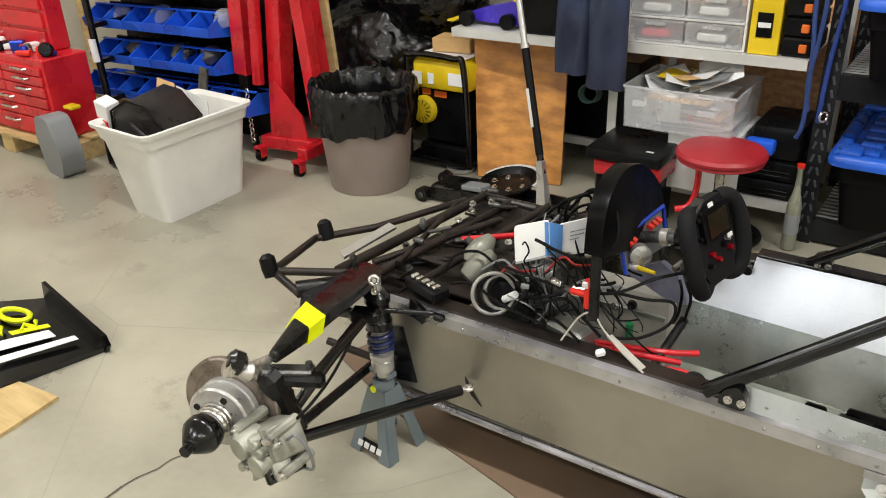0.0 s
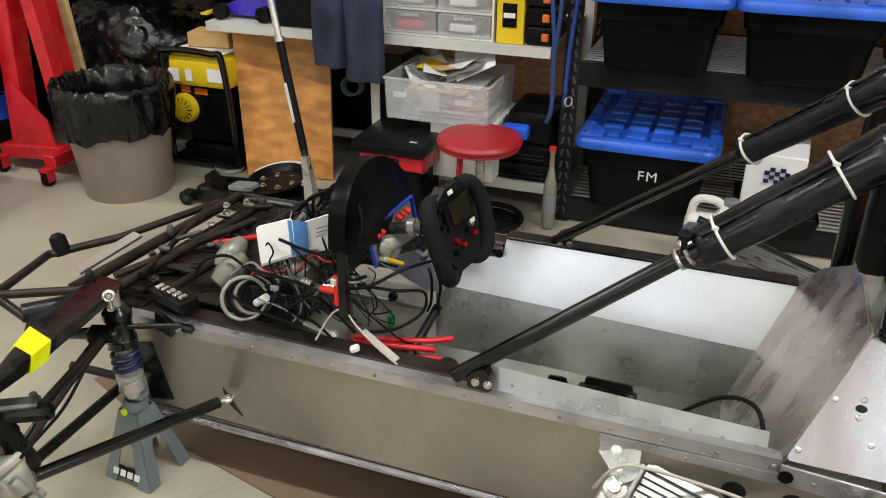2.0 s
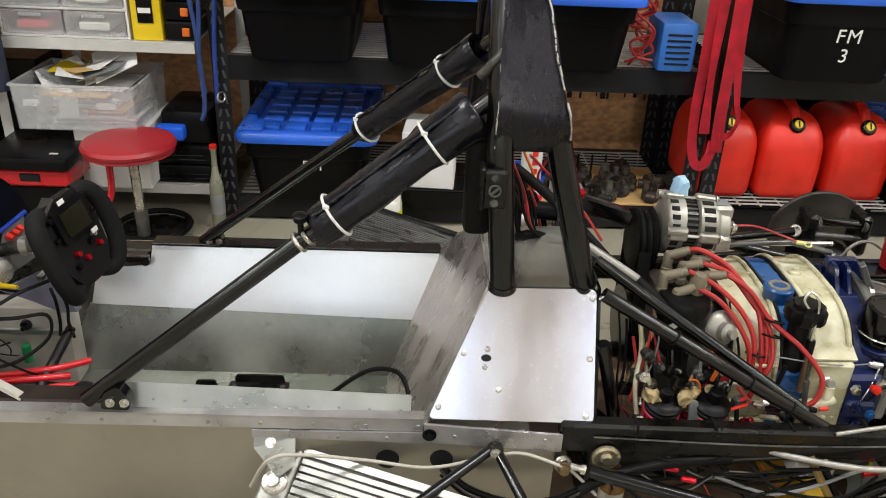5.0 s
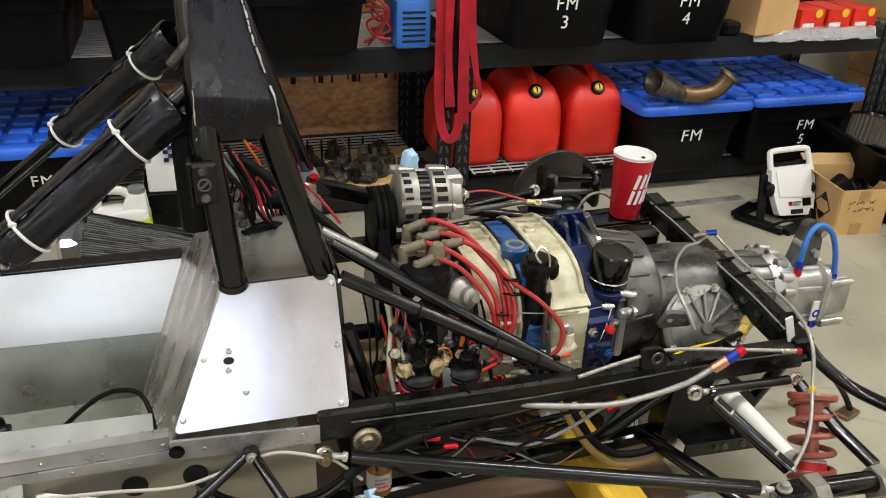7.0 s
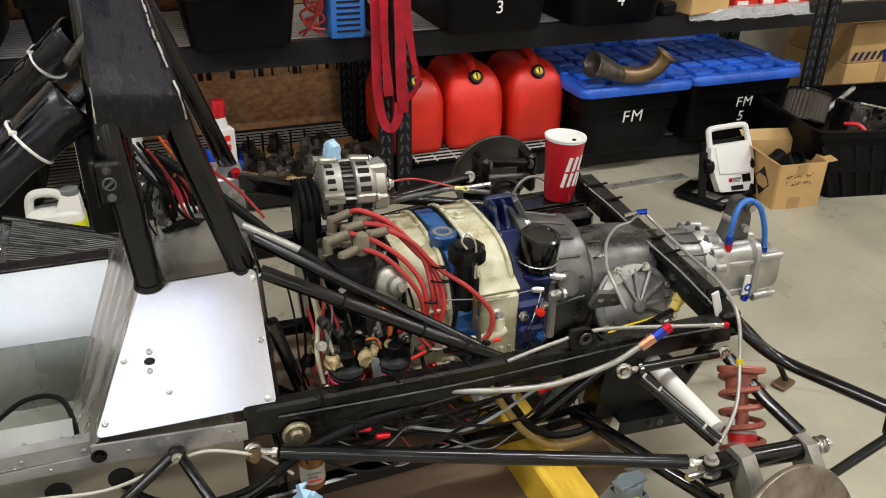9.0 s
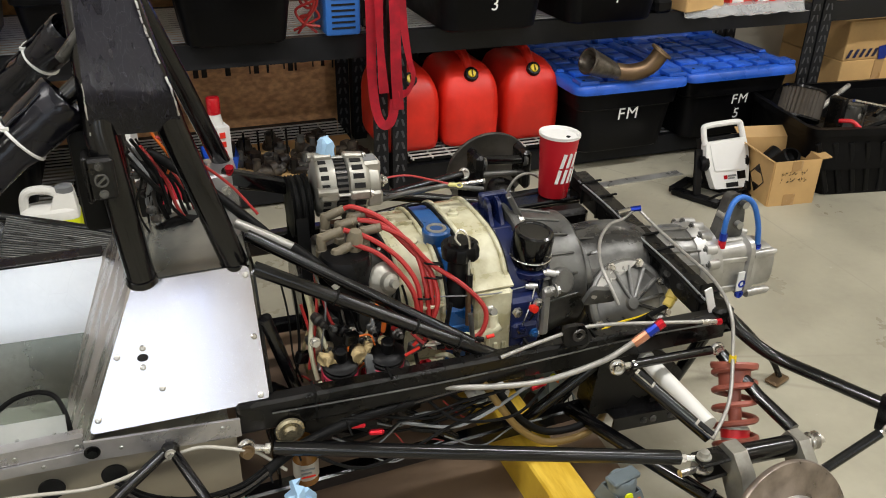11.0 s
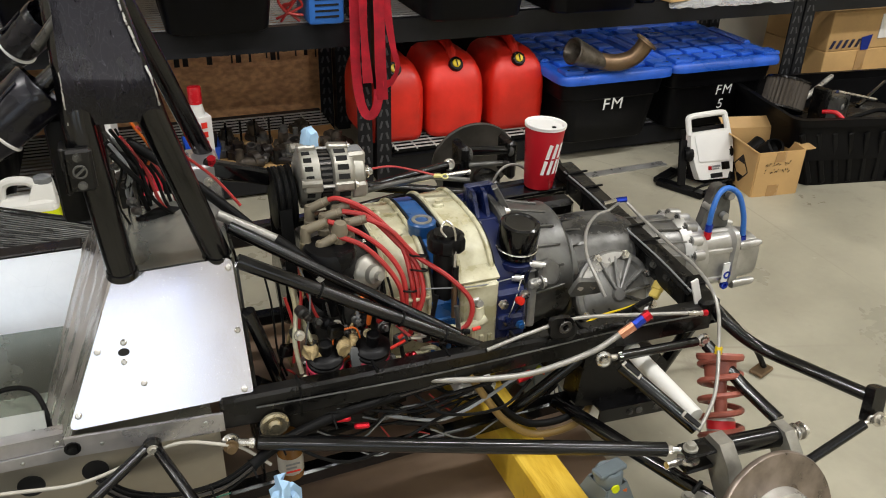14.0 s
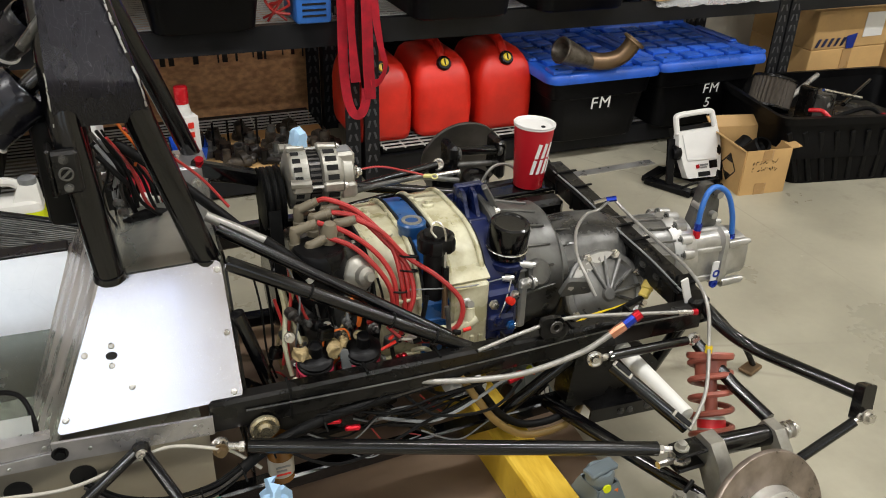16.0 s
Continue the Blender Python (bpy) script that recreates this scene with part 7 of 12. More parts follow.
for pts in ([(2.465, 1.862, 0.566), (2.482, 1.85, 0.571), (2.528, 1.83, 0.549), (2.576, 1.80, 0.493), (2.587, 1.77, 0.437), (2.588, 1.752, 0.371), (2.58, 1.75, 0.33)],
            [(2.482, 1.836, 0.553), (2.525, 1.82, 0.543), (2.571, 1.80, 0.494), (2.602, 1.78, 0.453), (2.606, 1.755, 0.404), (2.586, 1.748, 0.355)],
            [(2.450, 1.812, 0.55), (2.498, 1.80, 0.529), (2.543, 1.78, 0.492), (2.57, 1.762, 0.443), (2.572, 1.75, 0.38)],
            [(2.462, 1.797, 0.527), (2.504, 1.785, 0.507), (2.54, 1.768, 0.469), (2.563, 1.755, 0.424), (2.565, 1.748, 0.37)],
            [(2.52, 1.815, 0.543), (2.56, 1.80, 0.52), (2.60, 1.78, 0.473), (2.651, 1.75, 0.437), (2.688, 1.728, 0.392), (2.682, 1.718, 0.352), (2.655, 1.718, 0.335), (2.625, 1.735, 0.318)],
            [(2.50, 1.85, 0.556), (2.54, 1.83, 0.537), (2.585, 1.805, 0.48), (2.598, 1.77, 0.43), (2.596, 1.752, 0.36)]):
    pipe("plug_lead", pts, 0.0047, M_REDRUB, dist, straight=False, seg=8)
for p in ((2.578, 1.762, 0.415), (2.602, 1.772, 0.448), (2.604, 1.775, 0.475)):
    bm = B()
    torus(bm, p, (0.2, 0.4, 1), 0.016, 0.002, 16, 5)
    part("lead_tie", bm, M_RUB, dist)
bm = B()
va = Vector((0.35, -0.9, 0.25)).normalized()
lathe(bm, (2.508, 1.785, 0.453), va, [(0.0, 0.0), (0.030, 0.0), (0.034, 0.006), (0.034, 0.010), (0.030, 0.016), (0.018, 0.022), (0.016, 0.032), (0.008, 0.036), (0.008, 0.046), (0, 0.046)], 24)
part("vacuum_canister", bm, M_ALT, car, "dull grey vacuum advance canister")
# intake side clutter below the leads
rt = random.Random(17)
M_MASK = mat("old_tape", (0.34, 0.26, 0.13), 0.8, var=0.3, scale=60, bump=0.5)
for x, y, z in ((2.408, 1.705, 0.318), (2.491, 1.705, 0.318)):
    bm = B()
    lathe(bm, (x, y, z), (0, -0.25, 1), [(0.0, 0.0), (0.030, 0.0), (0.032, 0.003), (0.032, 0.025), (0.030, 0.027), (0.0, 0.027)], 26)
    cb2 = part("carburettor_base", bm, mat("band_red", (0.45, 0.02, 0.06), 0.4) if "band_red" not in bpy.data.materials else bpy.data.materials["band_red"], car, "red printed band")
    for k in range(6):
        a = radians(-150 + 22 * k)
        bm = B()
        box(bm, x + 0.0325 * math.cos(a) - 0.0035, x + 0.0325 * math.cos(a) + 0.0035, y + 0.0325 * math.sin(a) - 0.001, y + 0.0325 * math.sin(a) + 0.001, z + 0.010, z + 0.020, rz=math.degrees(a) + 90)
        part("print_bar", bm, M_PLAST, cb2)
    bm = B()
    lathe(bm, (x, y - 0.007, z + 0.026), (0, -0.25, 1), [(0.029, 0.0), (0.031, 0.002), (0.031, 0.007), (0.0285, 0.009), (0.0285, 0.011), (0.0315, 0.013), (0.0315, 0.017), (0.027, 0.021), (0.020, 0.023), (0.0115, 0.024), (0.0115, 0.046), (0.0095, 0.048), (0.008, 0.044), (0.0, 0.044)], 26)
    part("carburettor_top", bm, M_PLAST, car)
for p, s in (((2.386, 1.694, 0.372), 0.013), ((2.398, 1.692, 0.366), 0.011), ((2.440, 1.692, 0.374), 0.012), ((2.436, 1.690, 0.360), 0.009), ((2.458, 1.694, 0.380), 0.008)):
    bm = B()
    bmesh.ops.create_icosphere(bm, subdivisions=3, radius=s)
    crumple(bm, s * 0.7, 1.1 / s, s * 900)
    bmesh.ops.translate(bm, verts=bm.verts, vec=p)
    part("tape_wad", bm, M_MASK, car, "wad of yellowed masking tape", smooth=0)
bm = B()
sheet(bm, [(2.447, 1.684, 0.372), (2.462, 1.684, 0.368), (2.468, 1.680, 0.330), (2.452, 1.679, 0.325)], 0.006)
bmesh.ops.subdivide_edges(bm, edges=bm.edges, cuts=3)
crumple(bm, 0.004, 90, 2.0)
part("rag_strip", bm, M_GREY, car, "grey rag stuffed beside the carburettor")
for k in range(16):
    # wiring standing up behind the carburettors
    x = 2.335 + 0.0135 * k
    p, q = Vector((x, 1.735 + rt.uniform(0, 0.03), 0.30)), Vector((x + rt.uniform(-0.02, 0.03), 1.76 + rt.uniform(0, 0.05), 0.46 + rt.uniform(-0.03, 0.05)))
    pipe("wire", [p, p.lerp(q, 0.3) + Vector((rt.uniform(-0.014, 0.014), -0.012, 0)), p.lerp(q, 0.7) + Vector((rt.uniform(-0.014, 0.014), -0.01, 0)), q], rt.uniform(0.0013, 0.0034), (M_RUB, M_RUB, M_MASK, M_REDRUB, M_GREY, M_RUB, M_CAST, M_RUB)[k % 8], straight=False, seg=6)
for k in range(12):
    bm = B()
    p = Vector((2.37 + 0.014 * k, 1.745 + rt.uniform(-0.01, 0.02), 0.36 + rt.uniform(-0.02, 0.06)))
    lathe(bm, p, (rt.uniform(-0.6, 0.6), -0.8, rt.uniform(-0.3, 0.6)), [(0.0, -0.01), (0.010, -0.01), (0.011, 0.004), (0.007, 0.008), (0.007, 0.018), (0.004, 0.020), (0.004, 0.028), (0.0, 0.028)], 10)
    part("fitting", bm, (M_CAST, M_DARKIRON, M_ZINC, M_CAST, M_PLAST)[k % 5], car)
for k in range(9):
    bm = B()
    p = Vector((2.52 + 0.02 * k, 1.69 + rt.uniform(-0.008, 0.01), 0.352 + rt.uniform(-0.005, 0.012)))
    cyl(bm, p, p + Vector((rt.uniform(0.008, 0.03), rt.uniform(-0.01, 0.01), rt.uniform(-0.006, 0.01))), rt.uniform(0.0028, 0.0048), seg=8)
    part("crimp_terminal", bm, (M_REDPL, M_REDPL, M_STEEL, M_RUB)[k % 4], car)
bm = B()
box(bm, 2.40, 2.50, 1.77, 1.83, 0.28, 0.41, 0.012)
part("carburettor_body", bm, M_CAST, car, "grimy cast carburettor body")
pipe("orange_wire", [(2.385, 1.70, 0.325), (2.42, 1.705, 0.345), (2.43, 1.71, 0.385), (2.465, 1.715, 0.39), (2.475, 1.71, 0.365)], 0.0018, M_ORANGE, straight=False, seg=6)
for pts in ([(2.37, 1.78, 0.47), (2.375, 1.76, 0.42), (2.365, 1.73, 0.37), (2.37, 1.71, 0.32)], [(2.38, 1.80, 0.45), (2.385, 1.77, 0.40), (2.395, 1.74, 0.36)]):
    pipe("taped_loom", pts, 0.0042, M_CREAM, straight=False)
for pts in ([(2.36, 1.77, 0.44), (2.37, 1.75, 0.38), (2.36, 1.73, 0.33)], [(2.40, 1.78, 0.44), (2.41, 1.76, 0.40), (2.43, 1.75, 0.37)], [(2.55, 1.74, 0.36), (2.58, 1.72, 0.335), (2.62, 1.71, 0.33)]):
    pipe("red_wire", pts, 0.003, M_REDRUB, straight=False, seg=6)
rng = random.Random(5)
for k in range(12):
    p = Vector((2.38 + 0.026 * k, 1.715 + rng.uniform(-0.01, 0.03), 0.30 + rng.uniform(-0.01, 0.04)))
    bm = B()
    lathe(bm, p, (rng.uniform(-0.5, 0.5), -0.6, rng.uniform(0.3, 1)), [(0.0, 0), (0.009, 0.0), (0.010, 0.008), (0.006, 0.012), (0.006, 0.022), (0.0, 0.024)], 10)
    part("fitting", bm, (M_STEEL, M_PLAST, M_CAST, M_ANRED)[k % 4], car)
bm = B()
box(bm, 2.33, 2.50, 1.69, 1.75, 0.18, 0.285, 0.01)
part("oil_tank", bm, M_CHWORN, car)
rk = random.Random(8)
for k in range(60):
    p = Vector((rk.uniform(2.32, 2.66), rk.uniform(1.695, 1.77), rk.uniform(0.17, 0.42)))
    if p.z > 0.34 and p.x > 2.52:
        continue
    bm = B()
    if k % 4 == 0:
        cyl(bm, p, p + Vector((rk.uniform(-0.02, 0.02), 0.01, rk.uniform(0.04, 0.09))), rk.uniform(0.003, 0.008), seg=10)
        part("rod", bm, (M_CHWORN, M_CAST, M_PLAST)[k % 3], car)
    elif k % 4 == 1:
        box(bm, p.x - 0.014, p.x + 0.014, p.y - 0.008, p.y + 0.008, p.z - 0.010, p.z + 0.012, 0.003, rz=rk.uniform(-30, 30), ry=rk.uniform(-30, 30))
        part("bracket", bm, (M_CHWORN, M_BROWN, M_CAST)[k % 3], car)
    elif k % 4 == 2:
        bolt(bm, p, (rk.uniform(-0.4, 0.4), -1, rk.uniform(0, 0.8)), 0.006, 0.012)
        part("bolt", bm, (M_STEEL, M_ZINC)[k % 8 == 2], car)
    else:
        q = p + Vector((rk.uniform(-0.08, 0.08), rk.uniform(-0.02, 0.03), rk.uniform(-0.06, 0.06)))
        tube(bm, [p, p.lerp(q, 0.3) + Vector((0, -0.02, 0.02)), p.lerp(q, 0.7) + Vector((0, -0.01, 0.012)), q], rk.uniform(0.002, 0.005), 6)
        part("wire", bm, (M_RUB, M_REDRUB, M_RUB, M_CREAM, M_ORANGE)[k % 5], car)
for k in range(7):
    p = Vector((rk.uniform(2.32, 2.62), rk.uniform(1.66, 1.78), rk.uniform(0.18, 0.28)))
    q = p + Vector((rk.uniform(0.06, 0.25), rk.uniform(-0.05, 0.05), rk.uniform(-0.06, 0.06)))
    pipe("line", [p, p.lerp(q, 0.4) + Vector((0, -0.02, rk.uniform(-0.03, 0.02))), q], rk.uniform(0.002, 0.006), (M_RUB, M_CHWORN, M_GREYHOSE, M_RUB, M_BROWN)[k % 5], straight=False, seg=6)
bm = B()
box(bm, 2.52, 2.80, 1.84, 2.06, 0.13, 0.19, 0.01)
part("sump", bm, M_CHWORN, car, "grimy black engine sump")
bm = B()
box(bm, 2.90, 3.06, 1.80, 1.98, 0.13, 0.16, 0.004)
part("undertray", bm, M_CHWORN, car)
# tank and lines behind the roll hoop
bm = B()
box(bm, 2.246, 2.300, 1.985, 2.07, 0.47, 0.606, 0.004)
tk = part("catch_tank", bm, M_EDGE, car, "scuffed grey alloy tank")
for dz in (0.505, 0.575):
    bm = B()
    bolt(bm, (2.275, 1.985, dz), (0, -1, 0), 0.006, 0.01)
    part("bolt", bm, M_STEEL, tk)
bm = B()
lathe(bm, (2.285, 1.995, 0.60), (0, -0.4, 1), [(0.008, 0), (0.008, 0.02), (0.0, 0.02)], 10)
part("cap", bm, M_ANRED, tk)
for k in range(7):
    a = Vector((2.13 + 0.012 * k, 1.90 + 0.02 * k, 0.72 - 0.02 * k))
    pipe("wire", [a, a + Vector((0.03, 0.03, -0.07)), a + Vector((0.05, 0.02, -0.14)), a + Vector((0.10, 0.05, -0.20))], 0.003, (M_RUB, M_REDRUB, M_RUB)[k % 3], straight=False, seg=6)
# top of engine: throttle rods and silver lines
pipe("water_pipe", [(2.55, 2.0, 0.505), (2.62, 1.99, 0.52), (2.70, 1.98, 0.53), (2.78, 1.97, 0.515)], 0.0055, M_CAST)
pipe("water_pipe", [(2.62, 2.03, 0.50), (2.80, 2.01, 0.515)], 0.005, M_STEEL)
pipe("charge_wire", [(2.545, 1.915, 0.59), (2.60, 1.93, 0.585), (2.66, 1.95, 0.56), (2.70, 1.95, 0.545)], 0.0022, M_REDRUB, straight=False, seg=5)
bm = B()
box(bm, 2.695, 2.712, 1.944, 1.952, 0.541, 0.548, 0.002, rz=-20)
torus(bm, (2.717, 1.944, 0.543), (0, -0.4, 1), 0.006, 0.0016, 14, 6)
part("ring_terminal", bm, mat("pale_yellow", (0.62, 0.58, 0.22), 0.4), car)

# bell housing, final drive, gearbox
bm = B()
lathe(bm, (2.805, EY, 0.325), (1, 0, 0), [(0.0, 0.0), (0.164, 0.0), (0.167, 0.003), (0.167, 0.014), (0.164, 0.017), (0.148, 0.018), (0.144, 0.03), (0.136, 0.07), (0.124, 0.118), (0.126, 0.124), (0.126, 0.140), (0.120, 0.147), (0.0, 0.150)], 56)
bh = part("bell_housing", bm, M_CAST, car, "grey cast bell housing")
for k in range(9):
    a = radians(-10 + 24 * k)
    u = Vector((0, -math.cos(a), math.sin(a)))
    bm = B()
    bolt(bm, Vector((2.822, EY, 0.325)) + (Matrix.Rotation(0.2, 3, "X") @ u) * 0.155, (1, 0, 0), 0.008, 0.012)
    part("bolt", bm, M_STEEL, bh)
for k in range(10):
    a = radians(5 + 19 * k)
    u = Vector((0, -math.cos(a), math.sin(a)))
    bm = B()
    bar(bm, Vector((2.822, EY, 0.325)) + u * 0.146, Vector((2.928, EY, 0.325)) + u * 0.122, 0.005, 0.012, up=u, bevel=0.0015)
    part("casting_rib", bm, M_CAST, bh)
bm = B()
lathe(bm, (2.885, 1.795, 0.375), (0.25, -1, 0.45), [(0.030, -0.03), (0.028, 0.0), (0.022, 0.006), (0.0, 0.008)], 20)
part("casting_boss", bm, M_CAST, bh)
bm = B()
sheet(bm, rounded([Vector((2.915, 1.772, 0.335)), Vector((2.985, 1.765, 0.335)), Vector((2.975, 1.76, 0.365)), Vector((2.93, 1.765, 0.372))], 0.008, 3), 0.012)
tab = part("shift_bracket", bm, M_CAST, bh)
bm = B()
box(bm, 2.821, 2.838, 1.752, 1.764, 0.285, 0.392, 0.004)
fp = part("flange_plate", bm, M_CASTL, bh, "bare alloy edge of the flange")
bm = B()
box(bm, 2.818, 2.842, 1.744, 1.756, 0.376, 0.398, 0.004)
bolt(bm, (2.842, 1.750, 0.387), (1, 0, 0), 0.009, 0.010)
part("clamp_bolt", bm, M_CASTL, fp)
for p in ((2.935, 1.762, 0.352), (2.962, 1.760, 0.350)):
    bm = B()
    bolt(bm, p, (0, -1, 0.3), 0.007, 0.008)
    part("bolt", bm, M_STEEL, tab)
bm = B()
lathe(bm, (2.955, EY, 0.298), (1, 0, 0), [(0.0, 0.0), (0.112, 0.0), (0.116, 0.004), (0.116, 0.016), (0.110, 0.020), (0.113, 0.09), (0.108, 0.15), (0.092, 0.19), (0.076, 0.24), (0.0, 0.24)], 40)
tr = part("final_drive", bm, M_CAST, car, "grey cast final drive casing")
for k in range(9):
    a = radians(15 + 19 * k)
    u = Vector((0, -math.cos(a), math.sin(a)))
    bm = B()
    bar(bm, Vector((2.97, EY, 0.298)) + u * 0.111, Vector((3.17, EY, 0.298)) + u * 0.086, 0.005, 0.010, up=u)
    part("casting_rib", bm, M_CAST, tr)
dn = Vector((0.0, -0.86, 0.5)).normalized()
dc = Vector((3.046, 1.808, 0.285)) + dn * 0.016
bm = B()
lathe(bm, dc, dn, [(0.0, -0.05), (0.080, -0.05), (0.094, -0.012), (0.094, 0.004), (0.090, 0.008), (0.080, 0.009), (0.074, 0.003), (0.045, 0.010), (0.016, 0.014), (0.012, 0.020), (0.0, 0.021)], 40)
sc_ = part("side_cover", bm, M_COVER, tr, "ribbed round side cover")
q0 = (Vector((0, 0, 1)) - dn * dn.z).normalized()
for k in range(6):
    u = Matrix.Rotation(radians(22 - 27 * k), 3, dn) @ q0
    bm = B()
    bar(bm, dc + u * 0.010 + dn * 0.013, dc + u * 0.080 + dn * 0.006, 0.007, 0.016, up=dn, bevel=0.002)
    part("casting_rib", bm, M_COVER, sc_)
bm = B()
arc = []
for k in range(15):
    u = Matrix.Rotation(radians(62 - 80 * k / 14), 3, dn) @ q0
    wdt = 0.026 * math.sin(math.pi * k / 14) ** 0.6
    arc.append((dc + u * 0.088 + dn * 0.013, dc + u * (0.088 - wdt) + dn * 0.014))
sheet(bm, [p for p, q in arc] + [q for p, q in reversed(arc[1:-1])], 0.002)
part("worn_land", bm, M_CASTL, sc_, "bright worn land of the cover")
for k in range(8):
    bm = B()
    u = Matrix.Rotation(2 * math.pi * (k + 0.5) / 8, 3, dn) @ q0
    lathe(bm, dc + u * 0.086 + dn * 0.004, dn, [(0.011, 0), (0.010, 0.008), (0.0065, 0.008), (0.0065, 0.015), (0.0, 0.015)], 6)
    part("bolt", bm, M_STEEL, sc_)
bm = B()
loft(bm, [[(x, EY + r * math.cos(a), z + r * math.sin(a)) for a in [2 * math.pi * k / 28 for k in range(28)]] for x, r, z in ((3.262, 0.084, 0.287), (3.275, 0.092, 0.285), (3.285, 0.094, 0.284), (3.287, 0.088, 0.284), (3.32, 0.088, 0.28))])
gb = part("gearbox", bm, M_GBOX, car, "bright cast gearbox tail casing")
bm = B()
loft(bm, [[(x, EY + r * math.cos(a), z + r * math.sin(a)) for a in [2 * math.pi * k / 28 for k in range(28)]] for x, r, z in ((3.16, 0.088, 0.30), (3.20, 0.080, 0.296), (3.250, 0.079, 0.289), (3.264, 0.082, 0.287))])
part("tail_cone", bm, M_COVER, gb, "dull cast cone")
for k in range(7):
    a = radians(20 + 22 * k)
    u = Vector((0, -math.cos(a), math.sin(a)))
    bm = B()
    cyl(bm, Vector((3.276, EY, 0.285)) + u * 0.088, Vector((3.304, EY, 0.283)) + u * 0.086, 0.0120, seg=14)
    part("lug", bm, M_GBOX, gb)
    bm = B()
    bolt(bm, Vector((3.276, EY, 0.285)) + u * 0.090, (-1, 0, 0), 0.0045, 0.005)
    part("bolt", bm, M_CAST, gb)
    bm = B()
    bar(bm, Vector((3.19, EY, 0.297)) + u * 0.078, Vector((3.268, EY, 0.286)) + u * 0.083, 0.005, 0.010, up=u, bevel=0.0015)
    part("casting_rib", bm, M_COVER, gb)
def yz_ring(x, y0, y1, z0, z1, r):
    return [(x, p.x, p.y) for p in rounded([Vector((y0, z0, 0)), Vector((y1, z0, 0)), Vector((y1, z1, 0)), Vector((y0, z1, 0))], r, 5)]


bm = B()
loft(bm, [yz_ring(x, 1.858 - g, 1.985 + g, 0.195 - g, 0.345 + g, 0.034) for x, g in ((3.292, -0.004), (3.296, 0.002), (3.306, 0.002), (3.312, -0.006), (3.398, -0.008), (3.404, 0.0), (3.416, 0.0))])
gc = part("gear_case", bm, M_GBOX, gb, smooth=50)
for z, x0_, x1_ in ((0.232, 3.312, 3.40), (0.305, 3.318, 3.40)):
    bm = B()
    bar(bm, (x0_, 1.866, z), (x1_, 1.864, z - 0.004), 0.006, 0.012, bevel=0.002)
    part("casting_rib", bm, M_GBOX, gc)
for y_ in (1.895, 1.945):
    bm = B()
    bar(bm, (3.312, y_, 0.340), (3.402, y_, 0.338), 0.014, 0.012, bevel=0.004)
    part("casting_rib", bm, M_GBOX, gc)
bm = B()
loft(bm, [yz_ring(x, 1.862 - g, 1.98 + g, 0.195 - g, 0.318 + g, 0.036) for x, g in ((3.4165, -0.001), (3.430, -0.001), (3.434, -0.008), (3.488, -0.010), (3.497, -0.020))])
ec = part("end_cover", bm, M_GBOX, gb, smooth=50)
for dz, dy in ((0.205, 1.866), (0.306, 1.868), (0.306, 1.974)):
    bm = B()
    lathe(bm, (3.418, dy, dz), (1, 0, 0), [(0.0, 0.0), (0.0105, 0.0), (0.0095, 0.056), (0.006, 0.058), (0.006, 0.064), (0.0, 0.064)], 14)
    part("bolt_boss", bm, M_GBOX, ec)
bm = B()
box(bm, 3.375, 3.392, 1.8515, 1.8545, 0.225, 0.275, 0.0)
part("sticker", bm, M_PAPER, gc, "pale sticker")
for dx, dz in ((3.388, 0.215), (3.388, 0.243)):
    bm = B()
    lathe(bm, (dx, 1.857, dz), (0, -1, 0), [(0.011, 0), (0.010, 0.006), (0.005, 0.006), (0.005, 0.003), (0.0, 0.003)], 12)
    part("plug", bm, M_ANBLUE, gb)
bm = B()
sheet(bm, rounded([Vector((3.325, 1.925, 0.335)), Vector((3.405, 1.925, 0.335)), Vector((3.402, 1.925, 0.40)), Vector((3.388, 1.925, 0.448)), Vector((3.352, 1.925, 0.452))], 0.014), 0.022)
part("lifting_ear", bm, M_CAST, gb)
for p in ((3.390, 1.920, 0.425), (3.385, 1.920, 0.375), (3.345, 1.920, 0.40)):
    bm = B()
    cyl(bm, Vector(p), Vector(p) + Vector((0, -0.03, 0)), 0.009, seg=12)
    part("lug", bm, M_GBOX, gb)
pipe("breather_hose", [(3.328, 1.875, 0.365), (3.330, 1.876, 0.405), (3.348, 1.885, 0.440), (3.378, 1.892, 0.447), (3.410, 1.89, 0.425), (3.430, 1.885, 0.375), (3.438, 1.882, 0.325)], 0.0064, M_BLUEHOSE, gb, "blue breather hose", straight=False)
for p, mm in (((3.327, 1.873, 0.338), M_ANRED), ((3.328, 1.874, 0.355), M_ANBLUE), ((3.438, 1.882, 0.305), M_ANBLUE)):
    bm = B()
    cyl(bm, p, Vector(p) + Vector((0, 0, 0.018)), 0.0088, seg=8)
    part("hose_fitting", bm, mm, gb)

